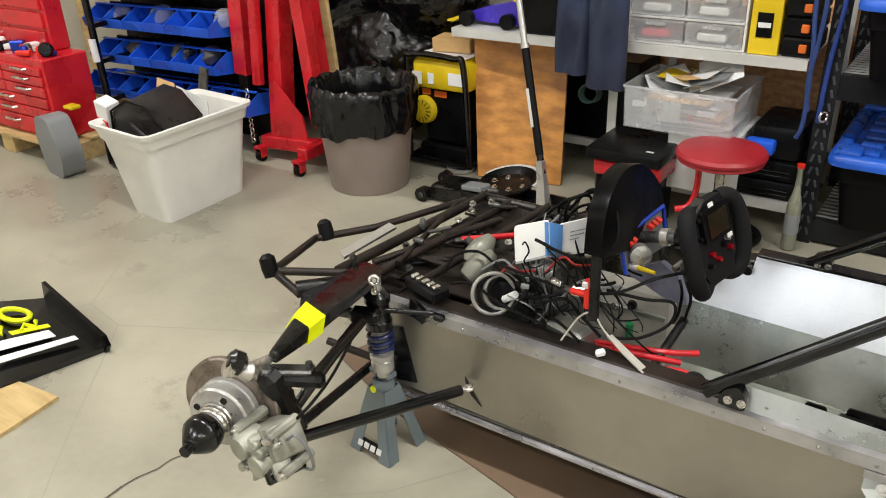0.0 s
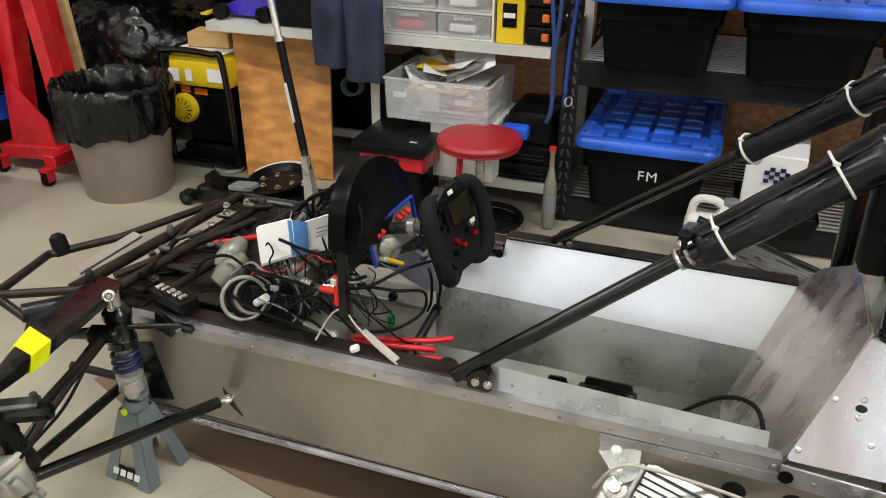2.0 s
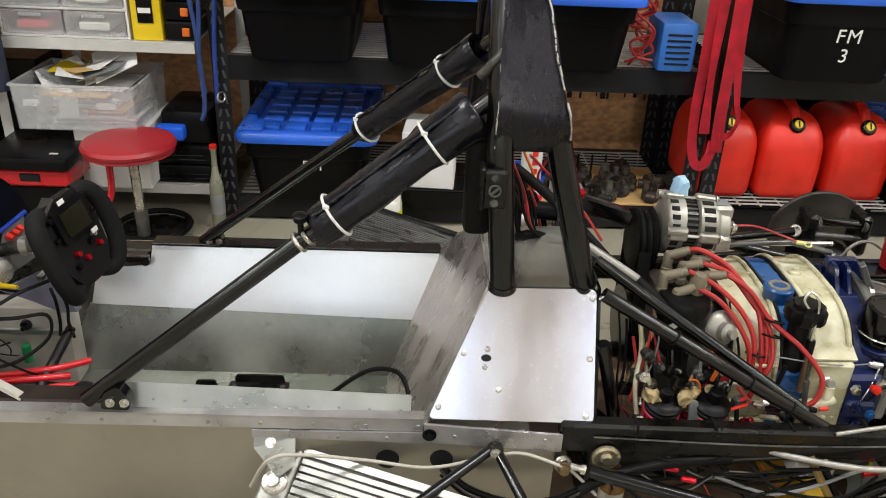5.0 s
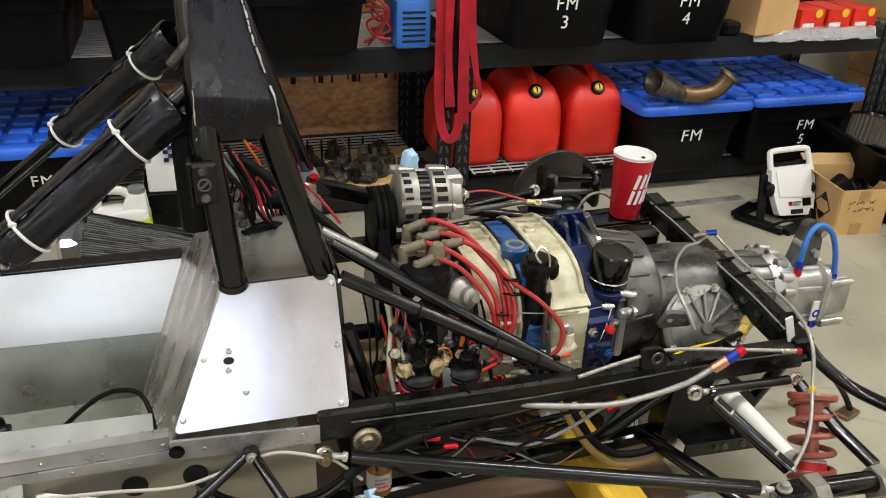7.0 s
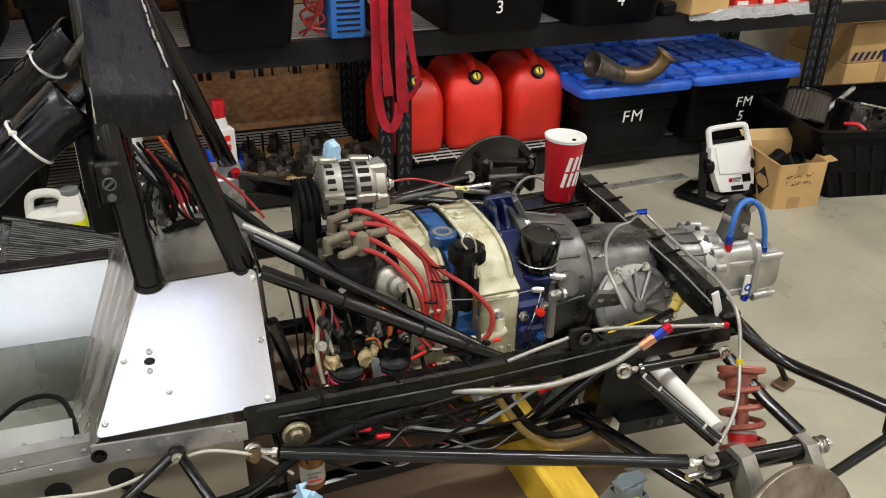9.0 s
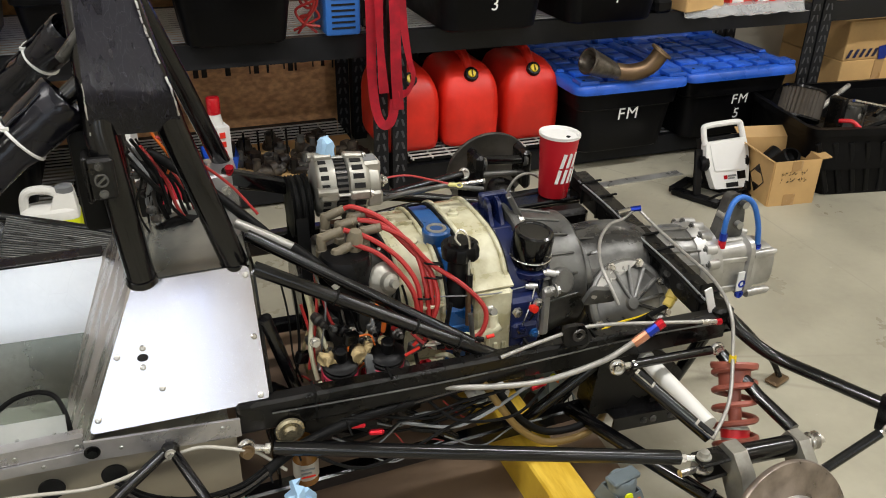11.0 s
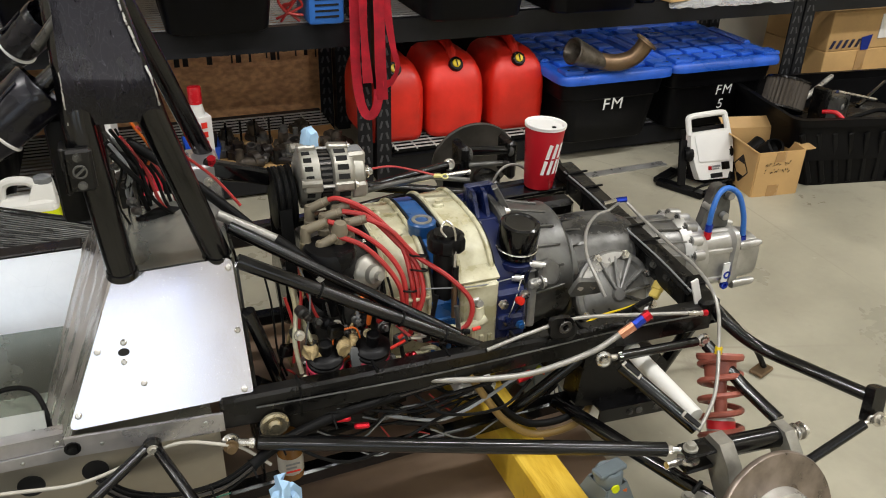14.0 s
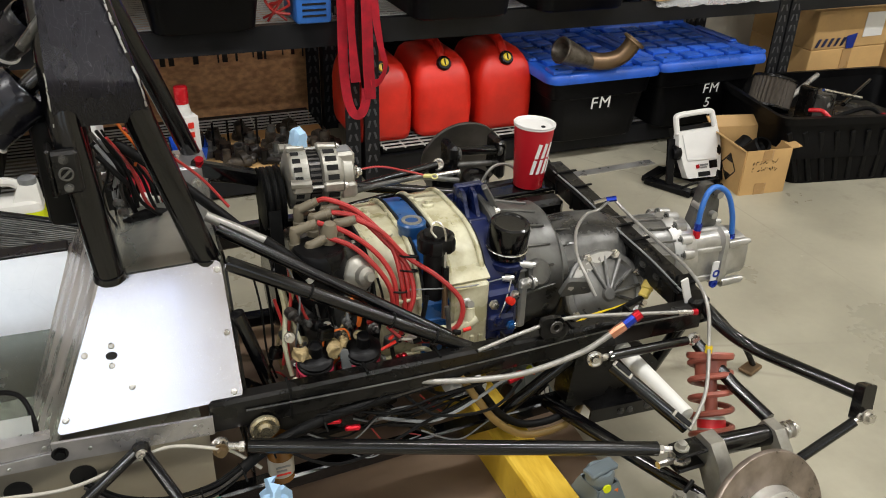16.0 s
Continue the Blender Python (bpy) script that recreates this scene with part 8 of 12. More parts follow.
# lines over the rear frame
pipe("fuel_hose", [(2.50, 1.655, 0.300), (2.561, 1.642, 0.306), (2.62, 1.628, 0.301), (2.698, 1.614, 0.296), (2.769, 1.603, 0.300), (2.864, 1.59, 0.327), (2.915, 1.585, 0.356), (2.935, 1.582, 0.370)], 0.0056, M_GREYHOSE, label="braided steel fuel hose", straight=False)
for a, b, mm, r in (((2.918, 1.583, 0.358), (2.942, 1.58, 0.375), mat("copper_fit", (0.55, 0.24, 0.14), 0.3, 0.8, bump=0), 0.009), ((2.942, 1.58, 0.375), (2.960, 1.58, 0.386), M_ANBLUE, 0.0092), ((2.960, 1.58, 0.386), (2.972, 1.58, 0.393), M_ANRED, 0.0095)):
    bm = B()
    cyl(bm, a, b, r, seg=8)
    part("hose_fitting", bm, mm, car)
pipe("braided_line", [(2.68, 1.63, 0.35), (2.766, 1.63, 0.368), (2.857, 1.63, 0.378), (2.997, 1.62, 0.362), (3.105, 1.612, 0.347)], 0.0036, M_GREYHOSE, straight=False)
bm = B()
cyl(bm, (3.085, 1.613, 0.349), (3.118, 1.611, 0.345), 0.0055, seg=8)
part("hose_fitting", bm, M_STEEL, car)
bm = B()
cyl(bm, (3.118, 1.611, 0.345), (3.128, 1.61, 0.344), 0.0065, seg=8)
part("hose_fitting", bm, M_ANRED, car)
pipe("braided_line", [(3.148, 1.95, 0.425), (3.161, 1.90, 0.405), (3.165, 1.80, 0.392), (3.155, 1.68, 0.39), (3.139, 1.60, 0.367), (3.119, 1.55, 0.301), (3.065, 1.48, 0.262), (2.998, 1.43, 0.24)], 0.0036, M_GREYHOSE, straight=False)
pipe("braided_line", [(3.138, 1.95, 0.428), (3.111, 1.95, 0.407), (3.066, 1.93, 0.41), (3.015, 1.88, 0.41), (2.983, 1.83, 0.405), (2.966, 1.79, 0.396), (2.965, 1.752, 0.376), (2.976, 1.728, 0.341)], 0.0036, M_GREYHOSE, straight=False)
bm = B()
cyl(bm, (3.095, 1.95, 0.424), (3.125, 1.95, 0.428), 0.0055, seg=8)
part("hose_fitting", bm, M_STEEL, car)
bm = B()
cyl(bm, (3.13, 1.955, 0.425), (3.15, 1.945, 0.43), 0.0065, seg=8)
part("hose_fitting", bm, M_ANBLUE, car)
bm = B()
cyl(bm, (3.121, 1.553, 0.305), (3.119, 1.549, 0.292), 0.0068, seg=10)
part("line_tag", bm, M_YELPL, car)
pipe("yellow_wire", [(3.134, 1.80, 0.373), (3.13, 1.77, 0.336), (3.112, 1.75, 0.303), (3.054, 1.75, 0.287), (2.981, 1.74, 0.288), (2.937, 1.73, 0.283)], 0.0026, M_YELPL, straight=False, seg=6)
pipe("loom", [(3.11, 1.75, 0.30), (3.05, 1.745, 0.283), (2.99, 1.73, 0.285), (2.95, 1.70, 0.28)], 0.006, M_RUB, straight=False, seg=6)
bm = B()
bar(bm, (3.118, 1.755, 0.308), (3.160, 1.783, 0.346), 0.024, 0.018, bevel=0.005)
bar(bm, (3.106, 1.748, 0.299), (3.122, 1.757, 0.311), 0.020, 0.014, bevel=0.003)
part("electrical_connector", bm, mat("old_yellow", (0.62, 0.47, 0.10), 0.45, var=0.15, bump=0.1), car, "yellow electrical connector")
bm = B()
lathe(bm, (2.835, 1.632, 0.355), (0, -1, 0.1), [(0.022, -0.02), (0.022, 0.004), (0.012, 0.008), (0.010, 0.004), (0, 0.004)], 18)
box(bm, 2.813, 2.857, 1.634, 1.655, 0.325, 0.357, 0.004)
part("pulley_bracket", bm, M_CHWORN, car)
pipe("overflow_hose", [(2.664, 1.645, 0.30), (2.700, 1.632, 0.242), (2.735, 1.63, 0.190), (2.790, 1.63, 0.152), (2.866, 1.635, 0.146), (2.93, 1.68, 0.14), (3.02, 1.78, 0.14)], 0.0072, M_RUB, straight=False)
pipe("overflow_hose", [(2.650, 1.635, 0.30), (2.686, 1.622, 0.238), (2.724, 1.618, 0.184), (2.782, 1.615, 0.141), (2.866, 1.620, 0.134), (2.93, 1.665, 0.128), (3.02, 1.77, 0.13)], 0.0070, mat("old_hose", (0.24, 0.155, 0.05), 0.5), straight=False)
for pts in ([(2.45, 1.64, 0.275), (2.55, 1.625, 0.255), (2.66, 1.63, 0.27)], [(2.55, 1.64, 0.28), (2.60, 1.61, 0.245), (2.70, 1.60, 0.24), (2.76, 1.61, 0.28)], [(2.60, 1.63, 0.27), (2.68, 1.62, 0.285), (2.75, 1.63, 0.29)], [(2.3, 1.63, 0.27), (2.42, 1.60, 0.20), (2.6, 1.62, 0.235), (2.7, 1.64, 0.25)]):
    pipe("loom", pts, 0.0030, M_RUB, straight=False, seg=6)
for p in ((2.42, 1.635, 0.265), (2.45, 1.625, 0.25)):
    bm = B()
    box(bm, p[0] - 0.014, p[0] + 0.014, p[1] - 0.005, p[1] + 0.005, p[2] - 0.005, p[2] + 0.005, 0.003, ry=10)
    part("crimp_boot", bm, M_ANRED, car, "red insulated terminal")
bm = B()
box(bm, 2.637, 2.712, 1.65, 1.69, 0.232, 0.262, 0.004, ry=12)
bx = part("ignition_box", bm, M_WPAINT, car, "small white ignition box")
for k in range(3):
    bm = B()
    box(bm, 2.652 + 0.016 * k, 2.664 + 0.016 * k, 1.6475, 1.65, 0.244 - 0.0034 * k, 0.256 - 0.0034 * k, ry=12)
    part("print_bar", bm, M_GREY, bx)
bm = B()
sheet(bm, rounded([Vector((2.796, 1.622, 0.392)), Vector((2.842, 1.622, 0.388)), Vector((2.850, 1.622, 0.345)), Vector((2.799, 1.622, 0.350))], 0.012, 4), 0.010)
rt_ = part("rail_tab", bm, M_CHWORN, car, "scuffed black steel tab")
bm = B()
lathe(bm, (2.824, 1.616, 0.374), (0, -1, 0), [(0.013, 0.0), (0.012, 0.002), (0.007, 0.002), (0.006, 0.0)], 16)
part("eye", bm, M_DARKIRON, rt_)
pipe("earth_cable", [(2.50, 1.64, 0.245), (2.579, 1.62, 0.229), (2.624, 1.62, 0.230), (2.675, 1.62, 0.250), (2.726, 1.62, 0.278), (2.749, 1.62, 0.283)], 0.0032, M_GREY, straight=False, seg=6)
bm = B()
cyl(bm, (2.738, 1.62, 0.278), (2.765, 1.62, 0.284), 0.008, seg=10)
part("cap", bm, M_ANRED, car, "red cap on the cable end")
rl = random.Random(33)
for k in range(18):
    p = Vector((rl.uniform(2.36, 2.62), rl.uniform(1.63, 1.68), rl.uniform(0.20, 0.29)))
    q = p + Vector((rl.uniform(0.08, 0.22), rl.uniform(-0.02, 0.03), rl.uniform(-0.05, 0.03)))
    pipe("wire", [p, p.lerp(q, 0.35) + Vector((0, -0.01, rl.uniform(-0.035, 0.01))), p.lerp(q, 0.7) + Vector((0, 0, rl.uniform(-0.02, 0.02))), q], rl.uniform(0.0013, 0.0024), (M_RUB, M_GREY, M_RUB, M_RUB, M_GREY, M_REDRUB)[k % 6], straight=False, seg=5)
bm = B()
lathe(bm, (2.328, 1.645, 0.165), (0, 0, 1), [(0.0, 0.0), (0.022, 0.0), (0.022, 0.06), (0.015, 0.075), (0.015, 0.09), (0.0, 0.09)], 16)
bt = part("overflow_bottle", bm, mat("amber_glass", (0.16, 0.07, 0.015), 0.15, var=0.2, bump=0.02), car, "amber glass overflow bottle")
bm = B()
lathe(bm, (2.328, 1.645, 0.178), (0, 0, 1), [(0.0224, 0.0), (0.0224, 0.035)], 16)
part("bottle_label", bm, M_LINE, bt, "cream label")
for k in range(3):
    bm = B()
    box(bm, 2.316, 2.340 - 0.006 * (k % 2), 1.6218, 1.6232, 0.186 + 0.008 * k, 0.189 + 0.008 * k)
    part("print_bar", bm, (M_REDPL, M_GREY, M_GREY)[k], bt)

# ---- rear suspension, near side ----
tr_a, tr_b = Vector((2.885, 1.575, 0.318)), Vector((3.125, 1.60, 0.288))
lk = pipe("toe_link", [tr_a.lerp(tr_b, 0.12), tr_a.lerp(tr_b, 0.92)], 0.009)
rod_end(tr_a, tr_b - tr_a, 0.011, lk, (-0.3, -1, 0.2))
rod_end(tr_b, tr_a - tr_b, 0.010, lk, (-0.2, -1, 0.2))
lw = pipe("pull_link", [(2.91, 1.555, 0.312), (3.0, 1.44, 0.235)], 0.0125)
for f in (0.10, 0.90):
    p = Vector((2.91, 1.555, 0.312)).lerp(Vector((3.0, 1.44, 0.235)), f)
    dl_ = Vector((0.09, -0.115, -0.077)).normalized()
    bm = B()
    bar(bm, p - dl_ * 0.020 + Vector((0, -0.008, 0.010)), p + dl_ * 0.020 + Vector((0, -0.008, 0.010)), 0.012, 0.003, up=(0, -0.6, 0.8), bevel=0.001)
    sp = part("slot_plate", bm, M_STEEL, lw, "bright slotted buckle plate")
    bm = B()
    bar(bm, p - dl_ * 0.015 + Vector((0, -0.0095, 0.0125)), p + dl_ * 0.015 + Vector((0, -0.0095, 0.0125)), 0.008, 0.003, up=(0, -0.6, 0.8))
    part("slot", bm, M_SLOT, sp)
pipe("lower_wishbone", [(3.135, 1.60, 0.275), (3.155, 1.50, 0.238), (3.168, 1.42, 0.222)], 0.0125)
hsh = pipe("halfshaft", [(2.998, 1.66, 0.262), (3.012, 1.46, 0.243)], 0.0165, M_IVORY, label="white half shaft cover")
pipe("halfshaft_end", [(2.994, 1.70, 0.268), (2.999, 1.645, 0.261)], 0.0180, M_CASTL, hsh)
pipe("lower_wishbone", [(2.86, 1.68, 0.15), (2.92, 1.50, 0.16), (3.0, 1.36, 0.14)], 0.014)
bm = B()
bar(bm, (2.925, 1.62, 0.138), (3.095, 1.625, 0.123), 0.004, 0.032)
lr_ = part("lower_angle", bm, M_CHASSIS, car, "black steel lower angle")
bm = B()
bar(bm, (2.925, 1.636, 0.153), (3.095, 1.641, 0.138), 0.030, 0.004)
part("angle_leg", bm, M_CHASSIS, lr_)
for f in (0.42, 0.55, 0.80):
    bm = B()
    bolt(bm, Vector((2.925, 1.618, 0.138)).lerp(Vector((3.095, 1.623, 0.123)), f), (0, -1, 0), 0.005, 0.005)
    part("bolt", bm, M_CAST, lr_)
bm = B()
sheet(bm, rounded([Vector((2.885, 1.70, 0.15)), Vector((3.03, 1.70, 0.13)), Vector((3.10, 1.70, 0.20)), Vector((3.04, 1.70, 0.27)), Vector((2.90, 1.70, 0.29))], 0.015, 3), 0.05)
part("cradle", bm, M_CHWORN, car, "grimy black final drive cradle")
rg_ = random.Random(52)
for k in range(12):
    p = Vector((rg_.uniform(2.90, 3.05), 1.672, rg_.uniform(0.16, 0.26)))
    bm = B()
    lathe(bm, p, (rg_.uniform(-0.3, 0.3), -1, rg_.uniform(0, 0.5)), [(0.0, -0.01), (0.009, -0.01), (0.009, 0.004), (0.005, 0.006), (0.005, 0.012), (0.0, 0.012)], 8)
    part("bolt", bm, (M_CHWORN, M_DARKIRON, M_CAST)[k % 3], car)
bm = B()
box(bm, 3.10, 3.20, 1.86, 1.94, 0.0, 0.055, 0.012, seg=2)
solo("parts_tray", bm, M_RED, "small red tray on the floor behind the axle", "tray")
sa, sb2 = Vector((3.146, 1.568, 0.258)), Vector((3.108, 1.478, 0.128))
part("spring", coil(sa, sb2, 0.0375, 0.0060, 4.8, 20), M_SPRING, car, "rusty red coil spring")
bm = B()
lathe(bm, sa + (sa - sb2).normalized() * 0.012, sb2 - sa, [(0.0, 0.0), (0.043, 0.0), (0.045, 0.004), (0.043, 0.012), (0.030, 0.016), (0.029, 0.045), (0.028, 0.05), (0.012, 0.052), (0.012, 0.17), (0.0, 0.17)], 24)
part("damper", bm, M_SPRING, car)
bm = B()
lathe(bm, sb2.lerp(sa, 0.34), sb2 - sa, [(0.0, 0.0), (0.022, 0.0), (0.026, 0.003), (0.026, 0.07), (0.0, 0.07)], 20)
db_ = part("damper_body", bm, M_CASTL, car)
bm = B()
lathe(bm, sb2.lerp(sa, 0.30), sb2 - sa, [(0.0264, 0.0), (0.0264, 0.016)], 20)
part("damper_label", bm, M_RED, db_, "red printed band")
ub_a, ub_b = Vector((2.985, 1.392, 0.232)), Vector((3.175, 1.392, 0.214))
pipe("upright_axle", [ub_a.lerp(ub_b, 0.18), ub_a.lerp(ub_b, 0.82)], 0.019)
for t, w in ((0.14, 0.014), (0.86, 0.011)):
    c = ub_a.lerp(ub_b, t)
    bm = B()
    loft(bm, [[(c.x + s * w, c.y + dy, c.z + dz) for dy, dz in ((-0.085, -0.085), (-0.045, -0.004), (-0.016, 0.023), (0.014, 0.023), (0.026, 0.0), (-0.006, -0.045), (-0.058, -0.11))] for s in (-1, 1)])
    part("upright_ear", bm, M_ALT, car, "cast alloy upright ear")
bm = B()
cyl(bm, ub_b - Vector((0.01, 0, 0)), ub_b + Vector((0.035, 0, -0.004)), 0.008, seg=10)
torus(bm, ub_b + Vector((0.006, 0, 0)), (1, 0, 0), 0.013, 0.004, 14, 6)
bolt(bm, ub_b + Vector((0.018, 0, 0)), (1, 0, 0), 0.011, 0.01)
part("pivot_bolt", bm, M_STEEL, car)
for z0, z1 in ((0.204, 0.212), (0.236, 0.244)):
    bm = B()
    box(bm, 2.938, 2.996, 1.374, 1.412, z0, z1, 0.003)
    cv = part("clevis", bm, M_CHWORN, car)
bm = B()
torus(bm, (2.952, 1.392, 0.224), (0, 0, 1), 0.013, 0.006, 20, 8)
part("rod_eye", bm, M_STEEL, cv)
bm = B()
bolt(bm, (2.952, 1.392, 0.245), (0, 0, 1), 0.0085, 0.012)
part("bolt", bm, M_ALT, cv)
bm = B()
cyl(bm, (2.905, 1.388, 0.226), (2.942, 1.391, 0.224), 0.0065, seg=10)
part("thread", bm, M_STEEL, cv)
pipe("brake_line", [(2.93, 1.36, 0.17), (2.925, 1.34, 0.20), (2.95, 1.35, 0.21)], 0.004, M_RUB, straight=False)
rc = Vector((3.035, 1.262, 0.175))
rx = Vector((0.04, -0.93, 0.36)).normalized()
bm = B()
lathe(bm, rc, rx, [(0.05, -0.006), (0.117, -0.006), (0.119, -0.003), (0.119, 0.003), (0.117, 0.006), (0.05, 0.006)], 56)
rd = part("brake_disc", bm, M_IRON, car, "bare cast iron brake disc")
bm = B()
lathe(bm, rc, rx, [(0.0, 0.004), (0.062, 0.006), (0.064, 0.010), (0.060, 0.03), (0.052, 0.034), (0.0, 0.036)], 36)
part("hub", bm, M_CASTL, rd)
u0 = rx.orthogonal().normalized()
for k in range(4):
    bm = B()
    lathe(bm, rc + Matrix.Rotation(k * math.pi / 2 + 0.5, 3, rx) @ u0 * 0.046 + rx * 0.03, rx, [(0.007, 0), (0.007, 0.006), (0.005, 0.012), (0.0, 0.012)], 10)
    part("wheel_stud", bm, M_CHWORN, rd)
bm = B()
box(bm, 2.90, 2.975, 1.24, 1.36, 0.10, 0.19, 0.02, seg=2, rz=12)
box(bm, 2.93, 2.985, 1.21, 1.27, 0.12, 0.18, 0.015, seg=2)
rcal = part("brake_caliper", bm, M_ALT, car)
for p, r in (((2.915, 1.335, 0.190), 0.013), ((2.945, 1.320, 0.188), 0.010), ((2.965, 1.285, 0.182), 0.012), ((2.935, 1.275, 0.186), 0.009)):
    bm = B()
    cyl(bm, Vector(p) - Vector((0, 0, 0.02)), Vector(p) + Vector((0, 0, 0.012)), r, r * 0.9, seg=12)
    bolt(bm, Vector(p) + Vector((0, 0, 0.012)), (0, 0, 1), r * 0.6, 0.007)
    part("boss", bm, M_ALT, rcal)
arb = pipe("anti_roll_bar", [(3.165, 1.63, 0.335), (3.175, 1.60, 0.315), (3.215, 1.55, 0.285), (3.255, 1.45, 0.288), (3.295, 1.352, 0.292)], 0.0125, straight=False)
bm = B()
sheet(bm, rounded([Vector((3.286, 1.345, 0.320)), Vector((3.316, 1.345, 0.315)), Vector((3.298, 1.325, 0.255)), Vector((3.266, 1.325, 0.262))], 0.006, 2), 0.02)
part("bar_end", bm, M_CHASSIS, arb)
bm = B()
bolt(bm, (3.282, 1.322, 0.272), (0, -1, 0.3), 0.009, 0.012)
part("bolt", bm, M_STEEL, arb)
dl = pipe("drop_link", [(3.262, 1.328, 0.262), (3.125, 1.338, 0.178)], 0.0088)
rod_end((3.275, 1.328, 0.268), (-0.9, 0, -0.4), 0.007, dl, (0, -1, 0))
pipe("tail_strut", [(3.22, 1.80, 0.30), (3.36, 1.80, 0.174), (3.46, 1.79, 0.065), (3.488, 1.772, 0.012)], 0.007, M_CHWORN, straight=False)
bm = B()
box(bm, 3.452, 3.507, 1.752, 1.787, 0.002, 0.012, 0.003, rz=20)
part("strut_foot", bm, M_BRASS, car)
# far side rear corner, seen over the engine
pipe("far_link", [(2.56, 2.26, 0.38), (2.865, 2.30, 0.405)], 0.010)
pipe("far_link", [(2.56, 2.22, 0.36), (2.80, 2.26, 0.37)], 0.008)
rod_end((2.87, 2.302, 0.405), (-1, -0.1, -0.06), 0.011, car, (0, -1, 0.3))
bm = B()
lathe(bm, (3.02, 2.50, 0.32), (0.05, 0.95, 0.2), [(0.0, 0.0), (0.117, -0.005), (0.119, 0.0), (0.117, 0.006), (0.0, 0.01)], 44)
part("brake_disc", bm, M_DARKIRON, car)
pipe("upright_axle", [(2.93, 2.34, 0.418), (3.06, 2.34, 0.406)], 0.012, M_CHASSIS)
pipe("upright_axle", [(2.92, 2.33, 0.385), (3.05, 2.33, 0.376)], 0.007, M_CAST)
for x_ in (2.936, 3.050):
    bm = B()
    torus(bm, (x_, 2.335, 0.41), (1, 0, -0.08), 0.013, 0.006, 16, 8)
    part("bush", bm, M_CAST, car)
for x in (2.925, 3.055):
    bm = B()
    box(bm, x - 0.012, x + 0.012, 2.32, 2.40, 0.33, 0.435, 0.008)
    part("upright_ear", bm, M_CHWORN, car)
bm = B()
box(bm, 2.85, 2.92, 2.28, 2.34, 0.33, 0.39, 0.008)
part("clevis", bm, M_CHASSIS, car)
bm = B()
lathe(bm, (2.985, 2.34, 0.30), (0, -0.3, 1), [(0.03, 0.0), (0.04, 0.02), (0.035, 0.05), (0.02, 0.06), (0.0, 0.06)], 16)
part("drive_flange", bm, M_CHWORN, car)
pipe("brake_hose", [(2.95, 2.25, 0.33), (2.98, 2.24, 0.40), (3.03, 2.25, 0.405), (3.08, 2.24, 0.37)], 0.0036, M_GREYHOSE, straight=False)
pipe("far_link", [(3.13, 2.20, 0.39), (3.14, 2.30, 0.43), (3.18, 2.33, 0.46)], 0.010)
bm = B()
box(bm, 3.165, 3.20, 2.32, 2.345, 0.43, 0.475, 0.006)
part("bar_end", bm, M_CHASSIS, car)
pipe("gearbox_strut", [(2.93, 2.1, 0.34), (3.10, 2.12, 0.35)], 0.012)
bm = B()
box(bm, 2.97, 3.10, 2.07, 2.12, 0.30, 0.38, 0.012)
part("starter", bm, M_CHWORN, car)
# items behind the hoop
bm = B()
sheet(bm, [(2.150, 2.10, 0.522), (2.218, 2.10, 0.508), (2.222, 2.11, 0.556), (2.19, 2.12, 0.575), (2.155, 2.12, 0.572)], 0.03)
bmesh.ops.subdivide_edges(bm, edges=bm.edges, cuts=2)
for v in bm.verts:
    v.co += Vector((rng.uniform(-0.006, 0.006), rng.uniform(-0.006, 0.006), rng.uniform(-0.006, 0.006)))
part("red_rag", bm, M_STRAP, car, "red rag")
for pts in ([(2.20, 1.95, 0.76), (2.22, 1.98, 0.70), (2.21, 2.05, 0.62), (2.25, 2.1, 0.55)], [(2.17, 1.9, 0.72), (2.22, 1.95, 0.66), (2.28, 1.95, 0.60), (2.32, 1.92, 0.55)]):
    pipe("red_wire", pts, 0.0026, M_REDRUB, straight=False, seg=6)
pipe("orange_wire", [(2.150, 1.93, 0.745), (2.168, 1.94, 0.703), (2.184, 1.95, 0.670), (2.186, 1.95, 0.655), (2.178, 1.95, 0.635)], 0.0026, M_ORANGE, straight=False, seg=6)
pipe("black_hose", [(2.15, 1.95, 0.68), (2.22, 1.92, 0.63), (2.30, 1.88, 0.56), (2.36, 1.85, 0.50)], 0.009, M_RUB, straight=False)
bm = B()
lathe(bm, (2.165, 2.06, 0.512), (1, -0.05, -0.15), [(0.0, 0.0), (0.020, 0.0), (0.026, 0.006), (0.026, 0.055), (0.014, 0.066), (0.0, 0.066)], 18)
part("catch_bottle", bm, M_IVORY, car, "cream plastic bottle lying behind the hoop")
for k in range(9):
    p = Vector((2.118 + 0.006 * (k % 4), 1.90 + 0.02 * (k % 5), 0.70 - 0.01 * (k % 3)))
    q = Vector((2.135 + 0.018 * (k % 3), 1.92 + 0.012 * k, 0.54))
    pipe("wire", [p, p.lerp(q, 0.3) + Vector((0.014, -0.01 * (k % 3), 0)), p.lerp(q, 0.7) + Vector((-0.010 + 0.004 * k, 0, 0.01)), q], 0.0022 + 0.0012 * (k % 3), (M_RUB, M_GREY, M_RUB, M_RUB, M_DARKIRON)[k % 5], straight=False, seg=6)
for k in range(6):
    bm = B()
    p = (2.128 + 0.005 * k, 1.91 + 0.01 * (k % 3), 0.655 - 0.022 * k)
    lathe(bm, p, (0.6, -0.7, 0.2), [(0.0, -0.006), (0.007, -0.006), (0.008, 0.004), (0.004, 0.010), (0.0, 0.010)], 8)
    part("fitting", bm, (M_CAST, M_DARKIRON, M_PLAST)[k % 3], car)
